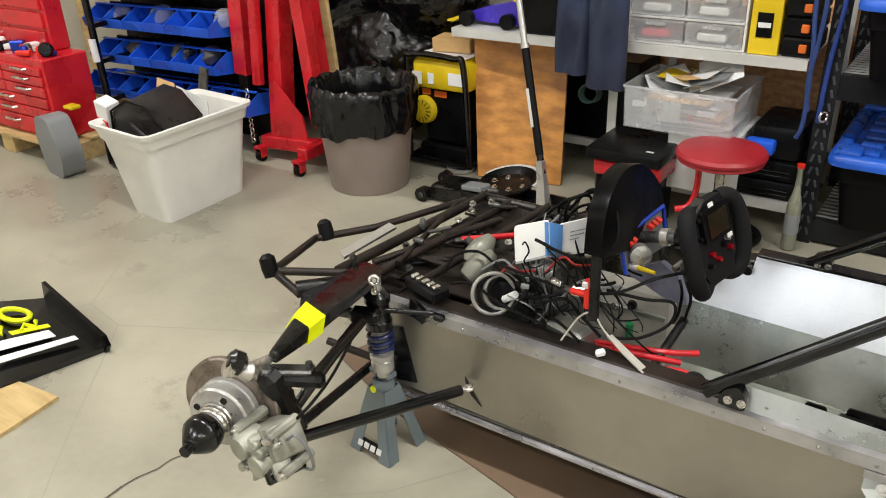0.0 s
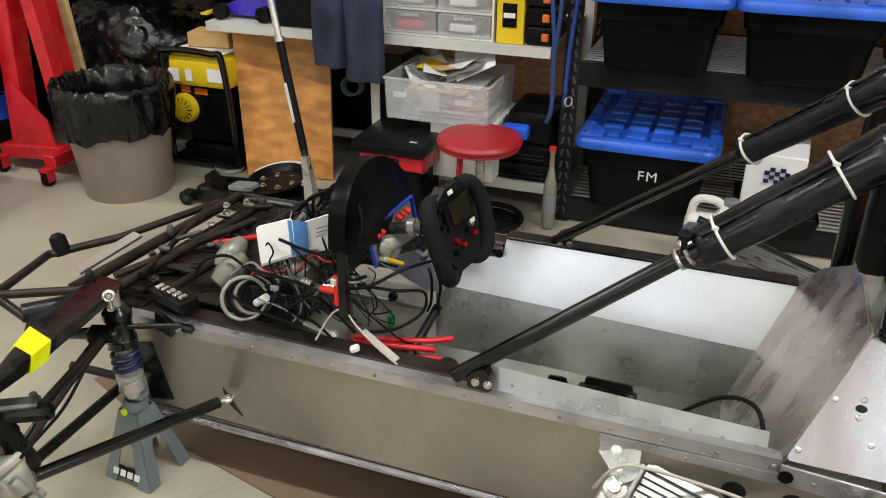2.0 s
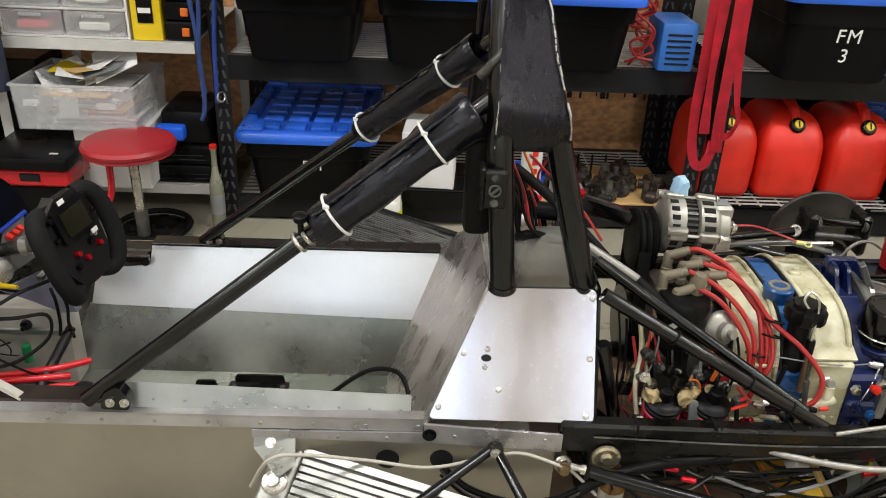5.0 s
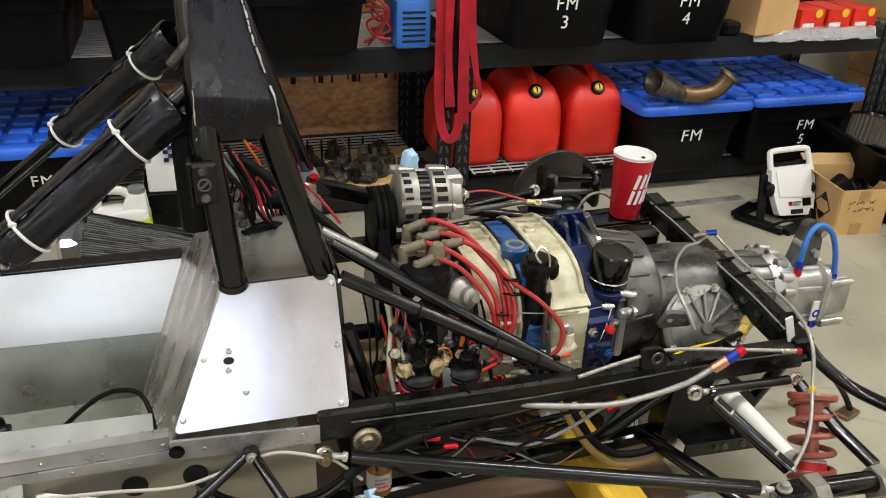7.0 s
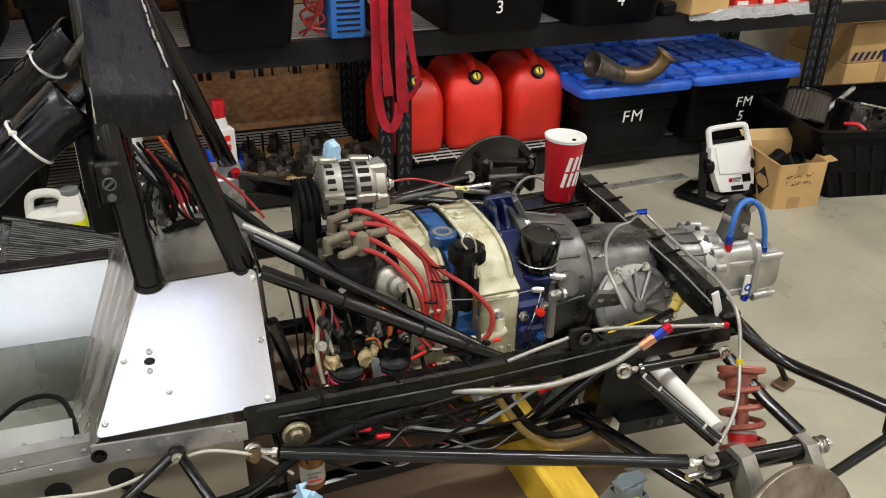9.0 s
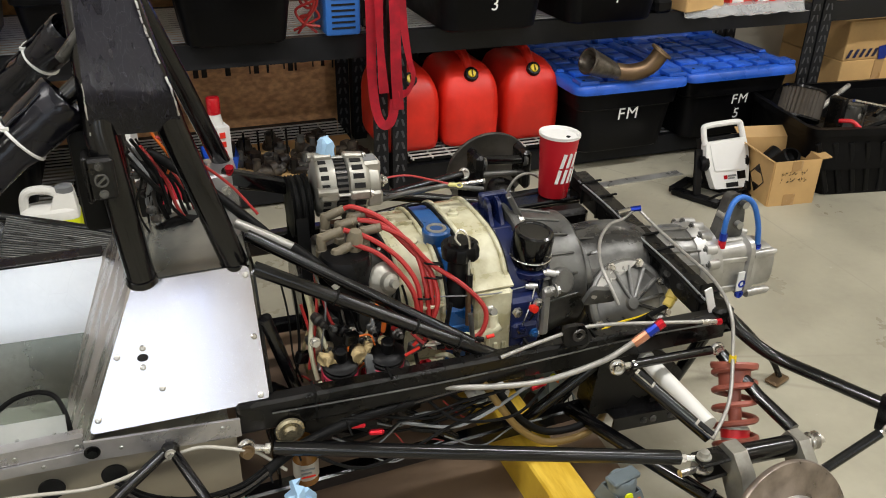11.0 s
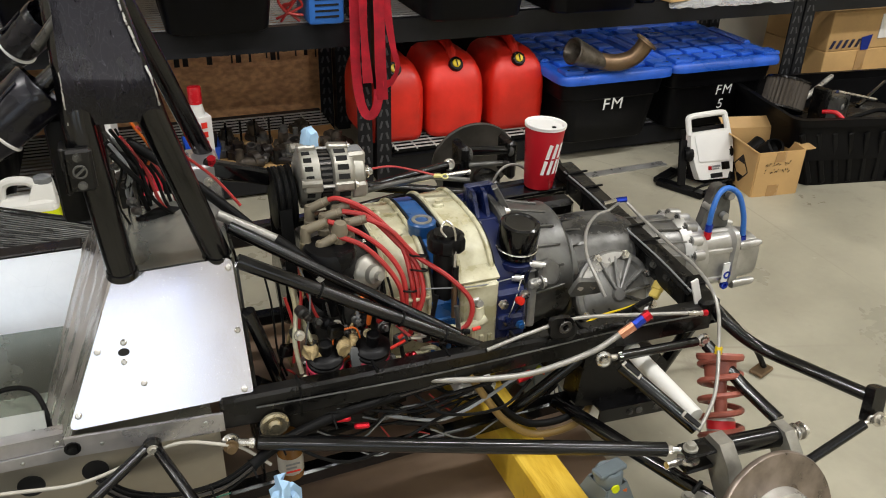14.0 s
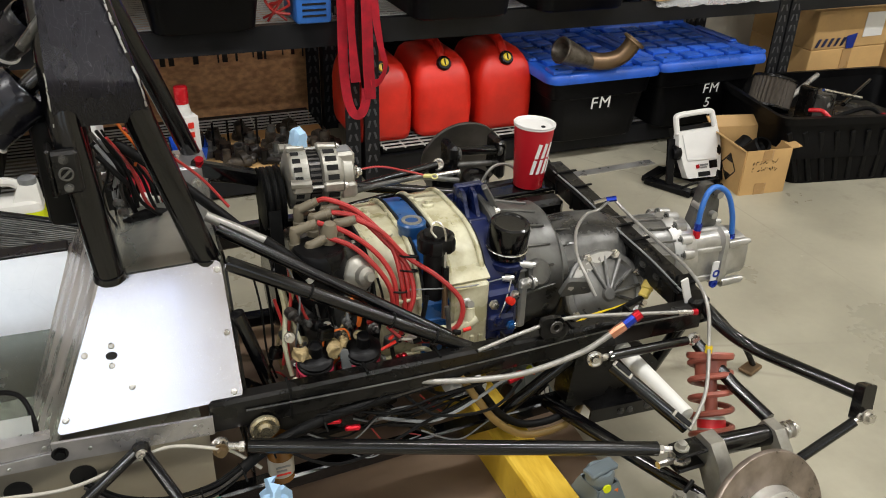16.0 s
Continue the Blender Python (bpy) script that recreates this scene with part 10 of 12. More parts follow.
part("handle_socket", bm, M_CASTL, j, "silver handle socket")
ha, hb = Vector((0.585, 2.714, 0.24)), Vector((0.36, 2.88, 0.98))
for a, b, r, mm in ((0.0, 0.1, 0.012, M_CHASSIS), (0.08, 0.52, 0.0135, M_RUB), (0.52, 0.54, 0.0150, M_CASTL), (0.52, 1.0, 0.0108, M_CASTL)):
    bm = B()
    cyl(bm, ha.lerp(hb, a), ha.lerp(hb, b), r, seg=14)
    part("handle", bm, mm, j)
bm = B()
d = (hb - ha).normalized()
bar(bm, ha.lerp(hb, 0.2) + Vector((-0.004, -0.0165, 0)), ha.lerp(hb, 0.36) + Vector((-0.004, -0.0165, 0)), 0.010, 0.002, up=(0, 1, 0))
part("handle_label", bm, M_SHELFW, j)
bm = B()
lathe(bm, (-0.01, 3.13, 0), (0, 0, 1), [(0.0, 0.004), (0.055, 0.004), (0.058, 0.012), (0.06, 0.02), (0.056, 0.02), (0.053, 0.010), (0.0, 0.010)], 28)
solo("metal_dish", bm, M_CASTL, "shallow round metal dish on the floor", "dish")

# grey metal shelf unit
sh = thing("shelf_unit", (0.65, 3.4, 0), "pale grey metal shelf unit crowded with boxes", "shelf unit")
for x in (-0.04, 0.655, 1.285):
    for y in (3.10, 3.70) if x == 0.655 else (3.70,):
        bm = B()
        box(bm, x - 0.015, x + 0.018, y - 0.002, y + 0.002, 0.0, 1.25)
        box(bm, x - 0.015, x - 0.011, y, y + 0.03, 0.0, 1.25)
        part("post", bm, M_SHELFW, sh, smooth=0)
for x0, x1, y0, z in ((0.675, 1.30, 3.10, 0.135), (0.675, 1.275, 3.10, 0.605), (-0.02, 0.64, 3.10, 0.595), (-0.02, 0.64, 3.43, 0.12)):
    bm = B()
    box(bm, x0, x1, y0 + 0.003, 3.70, z - 0.004, z)
    box(bm, x0, x1, y0, y0 + 0.003, z - 0.032, z)
    part("shelf", bm, M_SHELFW, sh, smooth=0)
bm = B()
box(bm, 0.68, 1.27, 3.695, 3.70, 0.15, 0.60)
part("back_panel", bm, M_OSB, sh, smooth=0)


# drawers
dr = thing("drawer_unit", (0.88, 3.25, 0.605), "translucent white plastic drawer unit", "drawer unit")
bm = B()
for z0, z1 in ((0.606, 0.613), (0.690, 0.697), (0.776, 0.783)):
    box(bm, 0.688, 1.078, 3.115, 3.42, z0, z1, 0.002)
for x0, x1 in ((0.688, 0.694), (1.072, 1.078)):
    box(bm, x0, x1, 3.115, 3.42, 0.613, 0.776)
part("cabinet", bm, M_WPAINT, dr)
for z0 in (0.615, 0.699):
    for x0, x1 in ((0.697, 0.880), (0.886, 1.069)):
        bm = B()
        box(bm, x0, x1, 3.108, 3.40, z0, z0 + 0.072, 0.004)
        d = part("drawer", bm, M_CLEAR, dr, "clear plastic drawer")
        bm = B()
        box(bm, (x0 + x1) / 2 - 0.035, (x0 + x1) / 2 + 0.035, 3.100, 3.108, z0 + 0.055, z0 + 0.066, 0.003)
        part("handle", bm, M_CLEAR, d)
        bm = B()
        box(bm, x0 + 0.03, x1 - 0.06, 3.14, 3.30, z0 + 0.01, z0 + 0.035, 0.004)
        part("contents", bm, M_STRAP if x0 < 0.8 and z0 < 0.65 else M_IVORY, d)
yb = thing("carton", (1.13, 3.2, 0.605), "bright yellow carton with black picture panel", "carton")
bm = B()
box(bm, 1.088, 1.178, 3.115, 3.30, 0.606, 0.80, 0.002)
part("box_body", bm, M_YELPL, yb)
bm = B()
box(bm, 1.108, 1.155, 3.112, 3.115, 0.66, 0.735)
part("print_panel", bm, M_PLAST, yb)
bm = B()
box(bm, 1.112, 1.150, 3.110, 3.112, 0.69, 0.705)
part("print_bar", bm, M_WHITE, yb)
og = thing("organiser_case", (1.23, 3.2, 0.605), "black stacked organiser case with orange latches", "organiser")
for k in range(3):
    bm = B()
    box(bm, 1.185, 1.275, 3.12, 3.35, 0.607 + 0.06 * k, 0.664 + 0.06 * k, 0.006)
    t_ = part("tier", bm, M_PLAST, og)
    bm = B()
    box(bm, 1.238, 1.262, 3.112, 3.12, 0.622 + 0.06 * k, 0.648 + 0.06 * k, 0.003)
    part("latch", bm, M_ORANGE, t_, "orange latch")
# clear box with papers
plain_box("carton", 0.89, 1.115, 3.03, 3.33, 0.146, 0.345, M_WPAINT, "white carton on the lower shelf", "carton", 0.003)
cb_ = thing("storage_box", (0.92, 3.15, 0.346), "clear plastic box heaped with papers", "storage box")
bm = B()
open_box(bm, 0.735, 1.105, 3.0, 3.32, 0.347, 0.488, 0.003, 0.004, 0.004)
part("box_body", bm, M_CLEAR, cb_)
bm = B()
box(bm, 0.731, 1.109, 2.996, 3.001, 0.482, 0.491, 0.002)
box(bm, 0.731, 0.736, 3.001, 3.324, 0.482, 0.491, 0.002)
box(bm, 1.104, 1.109, 3.001, 3.324, 0.482, 0.491, 0.002)
part("rim", bm, M_CLEAR, cb_)
for x0, x1, z0, z1, mm in ((0.765, 0.815, 0.42, 0.44, M_PAPER), (0.985, 1.045, 0.415, 0.435, M_PAPER), (0.87, 0.93, 0.385, 0.45, M_SHELFW), (0.955, 0.975, 0.395, 0.415, M_ANRED)):
    bm = B()
    box(bm, x0, x1, 3.0075, 3.010, z0, z1)
    part("label", bm, mm, cb_)
for k in range(11):
    bm = B()
    w_, d_ = rng.uniform(0.10, 0.15), rng.uniform(0.09, 0.115)
    x, y, z = 0.92 + rng.uniform(-0.02, 0.02), 3.16 + rng.uniform(-0.015, 0.015), 0.352 + 0.010 * k
    sheet(bm, [(x - w_, y - d_, z), (x + w_, y - d_, z + rng.uniform(-0.003, 0.003)), (x + w_, y + d_, z), (x - w_, y + d_, z)], 0.005)
    turned(bm, list(bm.verts), (x, y, z), rz=rng.uniform(-7, 7))
    part("sheet", bm, (M_PAPER, M_IVORY, M_PAPER, M_GREY, M_CARDB)[k % 5], cb_)
for k in range(8):
    bm = B()
    x, y = 0.85 + 0.022 * k, 3.14 + 0.02 * (k % 3)
    sheet(bm, [(x - 0.085, y - 0.07, 0), (x, y - 0.074, 0.012 * (k % 3 - 1)), (x + 0.085, y - 0.07, 0), (x + 0.085, y + 0.07, 0.006), (x - 0.085, y + 0.07, 0)], 0.003)
    turned(bm, list(bm.verts), (x, y, 0), rz=23 * k - 50, rx=16 - 6 * k, ry=18 - 5 * k)
    bmesh.ops.translate(bm, verts=bm.verts, vec=(0, 0, 0.475 + 0.008 * k))
    part("envelope", bm, (M_PAPER, M_GREY, M_YELPL, M_PAPER, M_CARDB, M_PAPER, M_GREY, M_PAPER)[k], cb_)
# tool case, red and black
# plain black box added to fill the space under the case
plain_box("crate", 0.69, 0.90, 2.90, 3.095, 0.0, 0.204, M_PLAST, "black box filling the space under the red case", "crate", 0.008)
tc_ = thing("tool_case", (0.80, 2.97, 0.205), "flat red case with a black lid", "tool case")
bm = B()
box(bm, 0.69, 0.925, 2.88, 3.10, 0.205, 0.262, 0.008)
part("case_body", bm, M_RED, tc_)
bm = B()
box(bm, 0.665, 0.93, 2.862, 3.12, 0.262, 0.305, 0.012, seg=2)
part("lid", bm, M_PLAST, tc_)
bm = B()
box(bm, 0.775, 0.835, 2.877, 2.881, 0.225, 0.25, 0.003)
part("handle_recess", bm, M_SLOT, tc_)
bm = B()
box(bm, 0.865, 0.89, 2.90, 2.91, 0.3055, 0.307)
part("badge", bm, M_SHELFW, tc_)
for k, (z0, z1) in enumerate(((0.136, 0.20), (0.201, 0.268))):
    c_ = thing("tool_case", (1.2, 3.25, z0), "black blow-moulded tool case", "tool case")
    bm = B()
    box(bm, 1.095, 1.295, 3.112, 3.40, z0, z1, 0.012, seg=2)
    part("case_body", bm, M_PLAST, c_)
    for dz in (0.015, 0.03):
        bm = B()
        box(bm, 1.115, 1.275, 3.108, 3.112, z0 + dz, z0 + dz + 0.006, 0.002)
        part("moulded_rib", bm, M_PLAST, c_)
dc_ = thing("drill_case", (1.17, 3.15, 0.276), "black power tool with a blue battery", "power tool")
bm = B()
box(bm, 1.135, 1.295, 3.115, 3.36, 0.270, 0.385, 0.02, seg=2)
part("tool_body", bm, M_PLAST, dc_)
bm = B()
box(bm, 1.128, 1.222, 3.070, 3.118, 0.296, 0.345, 0.012, seg=2)
part("battery", bm, M_BLUEPL, dc_)
# second bay: model car, dark box, cloth
plain_box("carton", 0.27, 0.62, 3.12, 3.5, 0.596, 0.80, M_PLAST, "black box on the upper shelf", "carton")
mc = thing("model_car", (0.11, 3.22, 0.596), "small blue and yellow model race car", "model car")
bm = B()
loft(bm, [[(-0.03, 3.20, 0.615), (-0.03, 3.24, 0.615), (-0.03, 3.24, 0.63), (-0.03, 3.20, 0.63)], [(0.08, 3.18, 0.61), (0.08, 3.26, 0.61), (0.08, 3.26, 0.665), (0.08, 3.18, 0.665)], [(0.24, 3.17, 0.61), (0.24, 3.27, 0.61), (0.24, 3.25, 0.70), (0.24, 3.19, 0.70)]])
part("body", bm, mat("model_blue", (0.05, 0.03, 0.42), 0.25, bump=0), mc)
for x in (0.02, 0.20):
    for y in (3.15, 3.29):
        bm = B()
        cyl(bm, (x, y - 0.016, 0.625), (x, y + 0.016, 0.625), 0.028, seg=16)
        part("wheel", bm, M_RUB, mc)
bm = B()
box(bm, -0.06, -0.03, 3.13, 3.31, 0.61, 0.618, 0.002)
part("front_wing", bm, M_YELPL, mc)
bm = B()
box(bm, 0.23, 0.27, 3.14, 3.30, 0.70, 0.72, 0.003)
box(bm, 0.235, 0.255, 3.20, 3.24, 0.66, 0.70)
part("rear_wing", bm, M_YELPL, mc)
plain_box("crate", 0.10, 0.62, 3.44, 3.66, 0.122, 0.45, M_PLAST, "dark crate on the lower shelf", "crate")
# trousers hanging from the shelf unit
wt = thing("work_trousers", (0.59, 3.035, 0.46), "navy work trousers hanging from the shelf post", "trousers")
for name, cx, wx, z0, z1, seed in (("waist", 0.590, 0.112, 0.80, 1.02, 0.0), ("leg", 0.528, 0.060, 0.50, 0.83, 3.0), ("leg", 0.652, 0.066, 0.46, 0.83, 7.0)):
    bm = B()
    rings = []
    for j in range(10):
        t = j / 9
        ring = []
        for k in range(32):
            a = 2 * math.pi * k / 32
            x = cx + wx * (1 + 0.10 * t) * math.cos(a)
            fold = 0.014 * math.sin(4 * a + 3 * t + seed) + 0.022 * noise.noise(Vector((x * 12, t * 4, a + seed)))
            ring.append((x, 3.035 + (0.042 + fold) * math.sin(a), z1 + (z0 - z1) * t))
        rings.append(ring)
    rr = quad_loft(bm, rings)
    bm.faces.new(rr[0])
    bm.faces.new(rr[-1])
    part(name, bm, M_DENIM, wt, smooth=60)
hs = thing("hose_reel", (0.60, 3.08, 0.42), "coiled dark green hose hanging behind the trousers", "hose")
for k in range(3):
    bm = B()
    torus(bm, (0.575 + 0.004 * k, 3.07 + 0.008 * k, 0.42), (0.3, -1, 0.1), 0.032, 0.004, 24, 6)
    part("hose_turn", bm, mat("green_hose", (0.015, 0.05, 0.04), 0.5) if k == 0 else bpy.data.materials["green_hose"], hs)

# red stool
so = thing("workshop_stool", (1.108, 2.95, 0), "round red padded stool with a chrome post", "stool")
bm = B()
lathe(bm, (1.104, 2.91, 0.318), (0, 0, 1), [(0.0, 0.0), (0.125, 0.0), (0.132, 0.004), (0.130, 0.012), (0.137, 0.017), (0.139, 0.026), (0.132, 0.036), (0.11, 0.040), (0.0, 0.044)], 44)
part("seat", bm, mat("red_vinyl", (0.36, 0.016, 0.025), 0.42, var=0.1, bump=0.1), so, "red vinyl seat")
bm = B()
cyl(bm, (1.104, 2.935, 0.03), (1.104, 2.92, 0.318), 0.015, seg=18)
part("post", bm, M_STEEL, so)
bm = B()
cyl(bm, (1.104, 2.935, 0.03), (1.104, 2.93, 0.12), 0.021, seg=18)
part("post_sleeve", bm, M_CAST, so)
bm = B()
tube(bm, [(1.055, 2.86, 0.318), (1.053, 2.86, 0.22), (1.035, 2.85, 0.17), (1.00, 2.83, 0.16)], 0.010, 10)
part("lever_arm", bm, M_RED, so)
bm = B()
torus(bm, (1.115, 3.0, 0.032), (0, 0, 1), 0.115, 0.010, 40, 8)
part("base_ring", bm, M_RUB, so)
bm = B()
lathe(bm, (1.115, 3.0, 0.018), (0, 0, 1), [(0.0, 0.01), (0.10, 0.006), (0.115, 0.0), (0.0, 0.0)], 36)
part("base_plate", bm, M_CHWORN, so)
for k in range(5):
    a = 2 * math.pi * k / 5 + 0.3
    bm = B()
    cyl(bm, (1.115 + 0.10 * math.cos(a) - 0.008, 3.0 + 0.10 * math.sin(a), 0.012), (1.115 + 0.10 * math.cos(a) + 0.008, 3.0 + 0.10 * math.sin(a), 0.012), 0.012, seg=12)
    part("castor", bm, M_RUB, so)
# bottle beside the rack
bo = thing("bottle", (1.315, 3.055, 0), "slim grey-green bottle with a long neck and red cap", "bottle")
bm = B()
lathe(bm, (1.315, 3.055, 0), (0, 0, 1), [(0.0, 0.003), (0.018, 0.0), (0.023, 0.006), (0.023, 0.15), (0.020, 0.17), (0.012, 0.20), (0.0095, 0.225), (0.009, 0.275), (0.011, 0.278), (0.011, 0.286), (0.0, 0.286)], 20)
part("bottle_body", bm, mat("olive_glass", (0.25, 0.26, 0.20), 0.2, 0.2, var=0.2, bump=0.05), bo)
bm = B()
lathe(bm, (1.315, 3.055, 0.284), (0, 0, 1), [(0.012, 0.0), (0.012, 0.012), (0.0, 0.013)], 16)
part("cap", bm, M_REDPL, bo, "red cap")
bm = B()
lathe(bm, (1.315, 3.055, 0.06), (0, 0, 1), [(0.0234, 0.0), (0.0236, 0.002), (0.0236, 0.066), (0.0234, 0.068)], 20)
part("label", bm, M_GREY, bo)
# blue cords on the rack post
for k, pts in enumerate(([(1.275, 3.105, 1.1), (1.27, 3.10, 0.8), (1.285, 3.10, 0.62), (1.29, 3.10, 0.42), (1.275, 3.105, 0.36)], [(1.345, 3.105, 1.1), (1.35, 3.105, 0.8), (1.335, 3.105, 0.60), (1.33, 3.105, 0.42)], [(1.295, 3.10, 1.1), (1.30, 3.10, 0.75), (1.285, 3.10, 0.55), (1.295, 3.105, 0.45)])):
    bm = B()
    tube(bm, pts, 0.007, 8)
    solo("rope", bm, mat("blue_cord", (0.015, 0.045, 0.24), 0.6, fine=300, bump=0.4) if k == 1 else mat("blue_rope", (0.02, 0.05, 0.18), 0.7, fine=300, bump=0.4) if k == 0 else bpy.data.materials["blue_rope"], "blue cord hanging on the rack post", "cord", group="cords")
bm = B()
torus(bm, (1.345, 3.10, 0.44), (0.8, -0.6, 0.1), 0.015, 0.0035, 20, 6)
solo("carabiner", bm, M_STEEL, "steel ring on a blue cord", "ring")

# red straps over the rack
def strap(pts, width, label, twist=0.0):
    """Flat webbing through points, turning about its length."""
    path = smooth_path(pts, 6)
    bm = B()
    L, n = [], len(path) - 1
    for j, c in enumerate(path):
        ang = twist * math.sin(3.1 * j / n) + 0.25 * math.sin(7 * j / n + width * 300)
        d = (path[min(j + 1, n)] - path[max(j - 1, 0)]).normalized()
        flat = Vector((-d.z, 0, d.x)).normalized()
        dx = (flat * math.cos(ang) + Vector((0, 1, 0)) * math.sin(ang)) * (width / 2)
        L.append((bm.verts.new(c - dx), bm.verts.new(c + dx)))
    for (a, b), (c, d) in zip(L, L[1:]):
        bm.faces.new((a, b, d, c))
    bmesh.ops.solidify(bm, geom=bm.faces[:], thickness=0.0028)
    return solo("tie_down_strap", bm, M_STRAP, label, "strap", group="straps", smooth=60)


S_LAB = "red webbing tie-down strap hanging over the rack beam"
strap([(2.846, 3.085, 1.1), (2.848, 3.075, 0.80), (2.852, 3.08, 0.60), (2.850, 3.075, 0.45), (2.858, 3.07, 0.34), (2.876, 3.065, 0.282), (2.900, 3.06, 0.278), (2.918, 3.062, 0.315), (2.922, 3.07, 0.36)], 0.031, "red webbing strap ending in a hanging loop")
strap([(2.880, 3.075, 1.1), (2.878, 3.07, 0.80), (2.876, 3.065, 0.60), (2.880, 3.06, 0.47), (2.886, 3.06, 0.385)], 0.033, S_LAB, 0.3)
strap([(2.920, 3.07, 1.1), (2.922, 3.06, 0.80), (2.926, 3.06, 0.60), (2.928, 3.058, 0.44), (2.934, 3.058, 0.325)], 0.036, S_LAB, -0.2)
strap([(2.950, 3.08, 1.1), (2.948, 3.075, 0.80), (2.956, 3.07, 0.62), (2.972, 3.065, 0.50), (2.990, 3.07, 0.43), (2.968, 3.06, 0.385), (2.936, 3.056, 0.375)], 0.030, S_LAB, 0.6)
# blue battery charger and red leads on the upper deck
bc = thing("battery_charger", (2.775, 3.2, 0.566), "blue battery charger box with vents", "charger")
bm = B()
box(bm, 2.715, 2.83, 3.11, 3.30, 0.567, 0.72, 0.012, seg=2)
part("case_body", bm, M_BLUEHOSE, bc)
for k in range(6):
    bm = B()
    box(bm, 2.735, 2.81, 3.107, 3.111, 0.59 + 0.018 * k, 0.596 + 0.018 * k)
    part("vent_slot", bm, M_SLOT, bc)
rl = random.Random(6)
for k in range(5):
    bm = B()
    pts = []
    for j in range(9):
        a = 1.9 * j + k * 0.8
        pts.append((2.665 + 0.030 * math.cos(a) + rl.uniform(-0.012, 0.012), 3.13 + 0.02 * math.sin(a * 0.7) + 0.006 * k, 0.585 + 0.030 * j + rl.uniform(-0.02, 0.02)))
    tube(bm, pts, 0.0042, 8)
    solo("cable", bm, M_REDRUB, "red charging cable in loose loops", "cable", group="red cables")

# lower deck, first bay
ckb = thing("carton", (2.04, 3.15, 0.152), "white carton with a chequered print", "carton")
bm = B()
box(bm, 1.925, 2.10, 3.09, 3.30, 0.152, 0.345, 0.004, rz=-4)
part("box_body", bm, M_PAPER, ckb)
bm = B()
for i in range(5):
    for jx in range(4):
        if (i + jx) % 2 == 0:
            box(bm, 1.975 + 0.015 * i, 1.990 + 0.015 * i, 3.0835, 3.0865, 0.255 + 0.013 * jx, 0.268 + 0.013 * jx)
part("chequer_print", bm, M_NAVY, ckb)
bm = B()
open_box(bm, 1.90, 2.16, 3.07, 3.35, 0.086, 0.150, 0.006, 0.01, 0.01)
box(bm, 1.91, 2.15, 3.08, 3.34, 0.1405, 0.1515, 0.002)
solo("crate", bm, M_PLAST, "low black plastic crate under the white carton", "crate")
jg = thing("fluid_jug", (1.85, 2.95, 0), "white plastic fluid jug with yellow label", "jug")
bm = B()
quad = [oblong(1.765 + g, 1.925 - g, 2.90 + g, 3.0 - g, z, 0.028, 5) for g, z in ((0.012, 0.0), (0.002, 0.008), (0.0, 0.02), (0.0, 0.155), (0.006, 0.172), (0.020, 0.182))]
rr = quad_loft(bm, quad)
bm.faces.new(rr[0])
bm.faces.new(rr[-1])
loft(bm, [[(1.850, 2.915, 0.178), (1.922, 2.915, 0.165), (1.922, 2.985, 0.165), (1.850, 2.985, 0.178)], [(1.870, 2.928, 0.222), (1.918, 2.928, 0.218), (1.918, 2.975, 0.218), (1.870, 2.975, 0.222)]])
part("jug_body", bm, M_IVORY, jg)
bm = B()
tube(bm, [(1.780, 2.95, 0.165), (1.786, 2.95, 0.212), (1.806, 2.95, 0.230), (1.850, 2.95, 0.228), (1.878, 2.95, 0.208)], 0.013, 10)
part("handle", bm, M_IVORY, jg)
bm = B()
lathe(bm, (1.894, 2.952, 0.219), (0, 0, 1), [(0.0, 0.0), (0.024, 0.0), (0.025, 0.004), (0.024, 0.016), (0.021, 0.018), (0.0, 0.018)], 24)
part("cap", bm, M_GREY, jg, "grey screw cap")
bm = B()
quad_loft(bm, [oblong(1.765 - 0.0012, 1.925 + 0.0012, 2.90 - 0.0012, 3.0 + 0.0012, z, 0.029, 5) for z in (0.018, 0.150)])
part("label_panel", bm, M_NEON, jg, "yellow wrap-round label")
rng = random.Random(11)
M_GREASE = mat("greasy_iron", (0.085, 0.068, 0.050), 0.55, 0.3, scale=40, fine=150, bump=0.4, col2=(0.022, 0.017, 0.013), scuff=(60, 0.02, 0.5, (0.15, 0.12, 0.08)))
plain_box("cardboard_tray", 2.39, 2.86, 3.15, 3.50, 0.0865, 0.096, M_CARDB, "flattened tan cardboard under the greasy parts", "cardboard", 0.002)
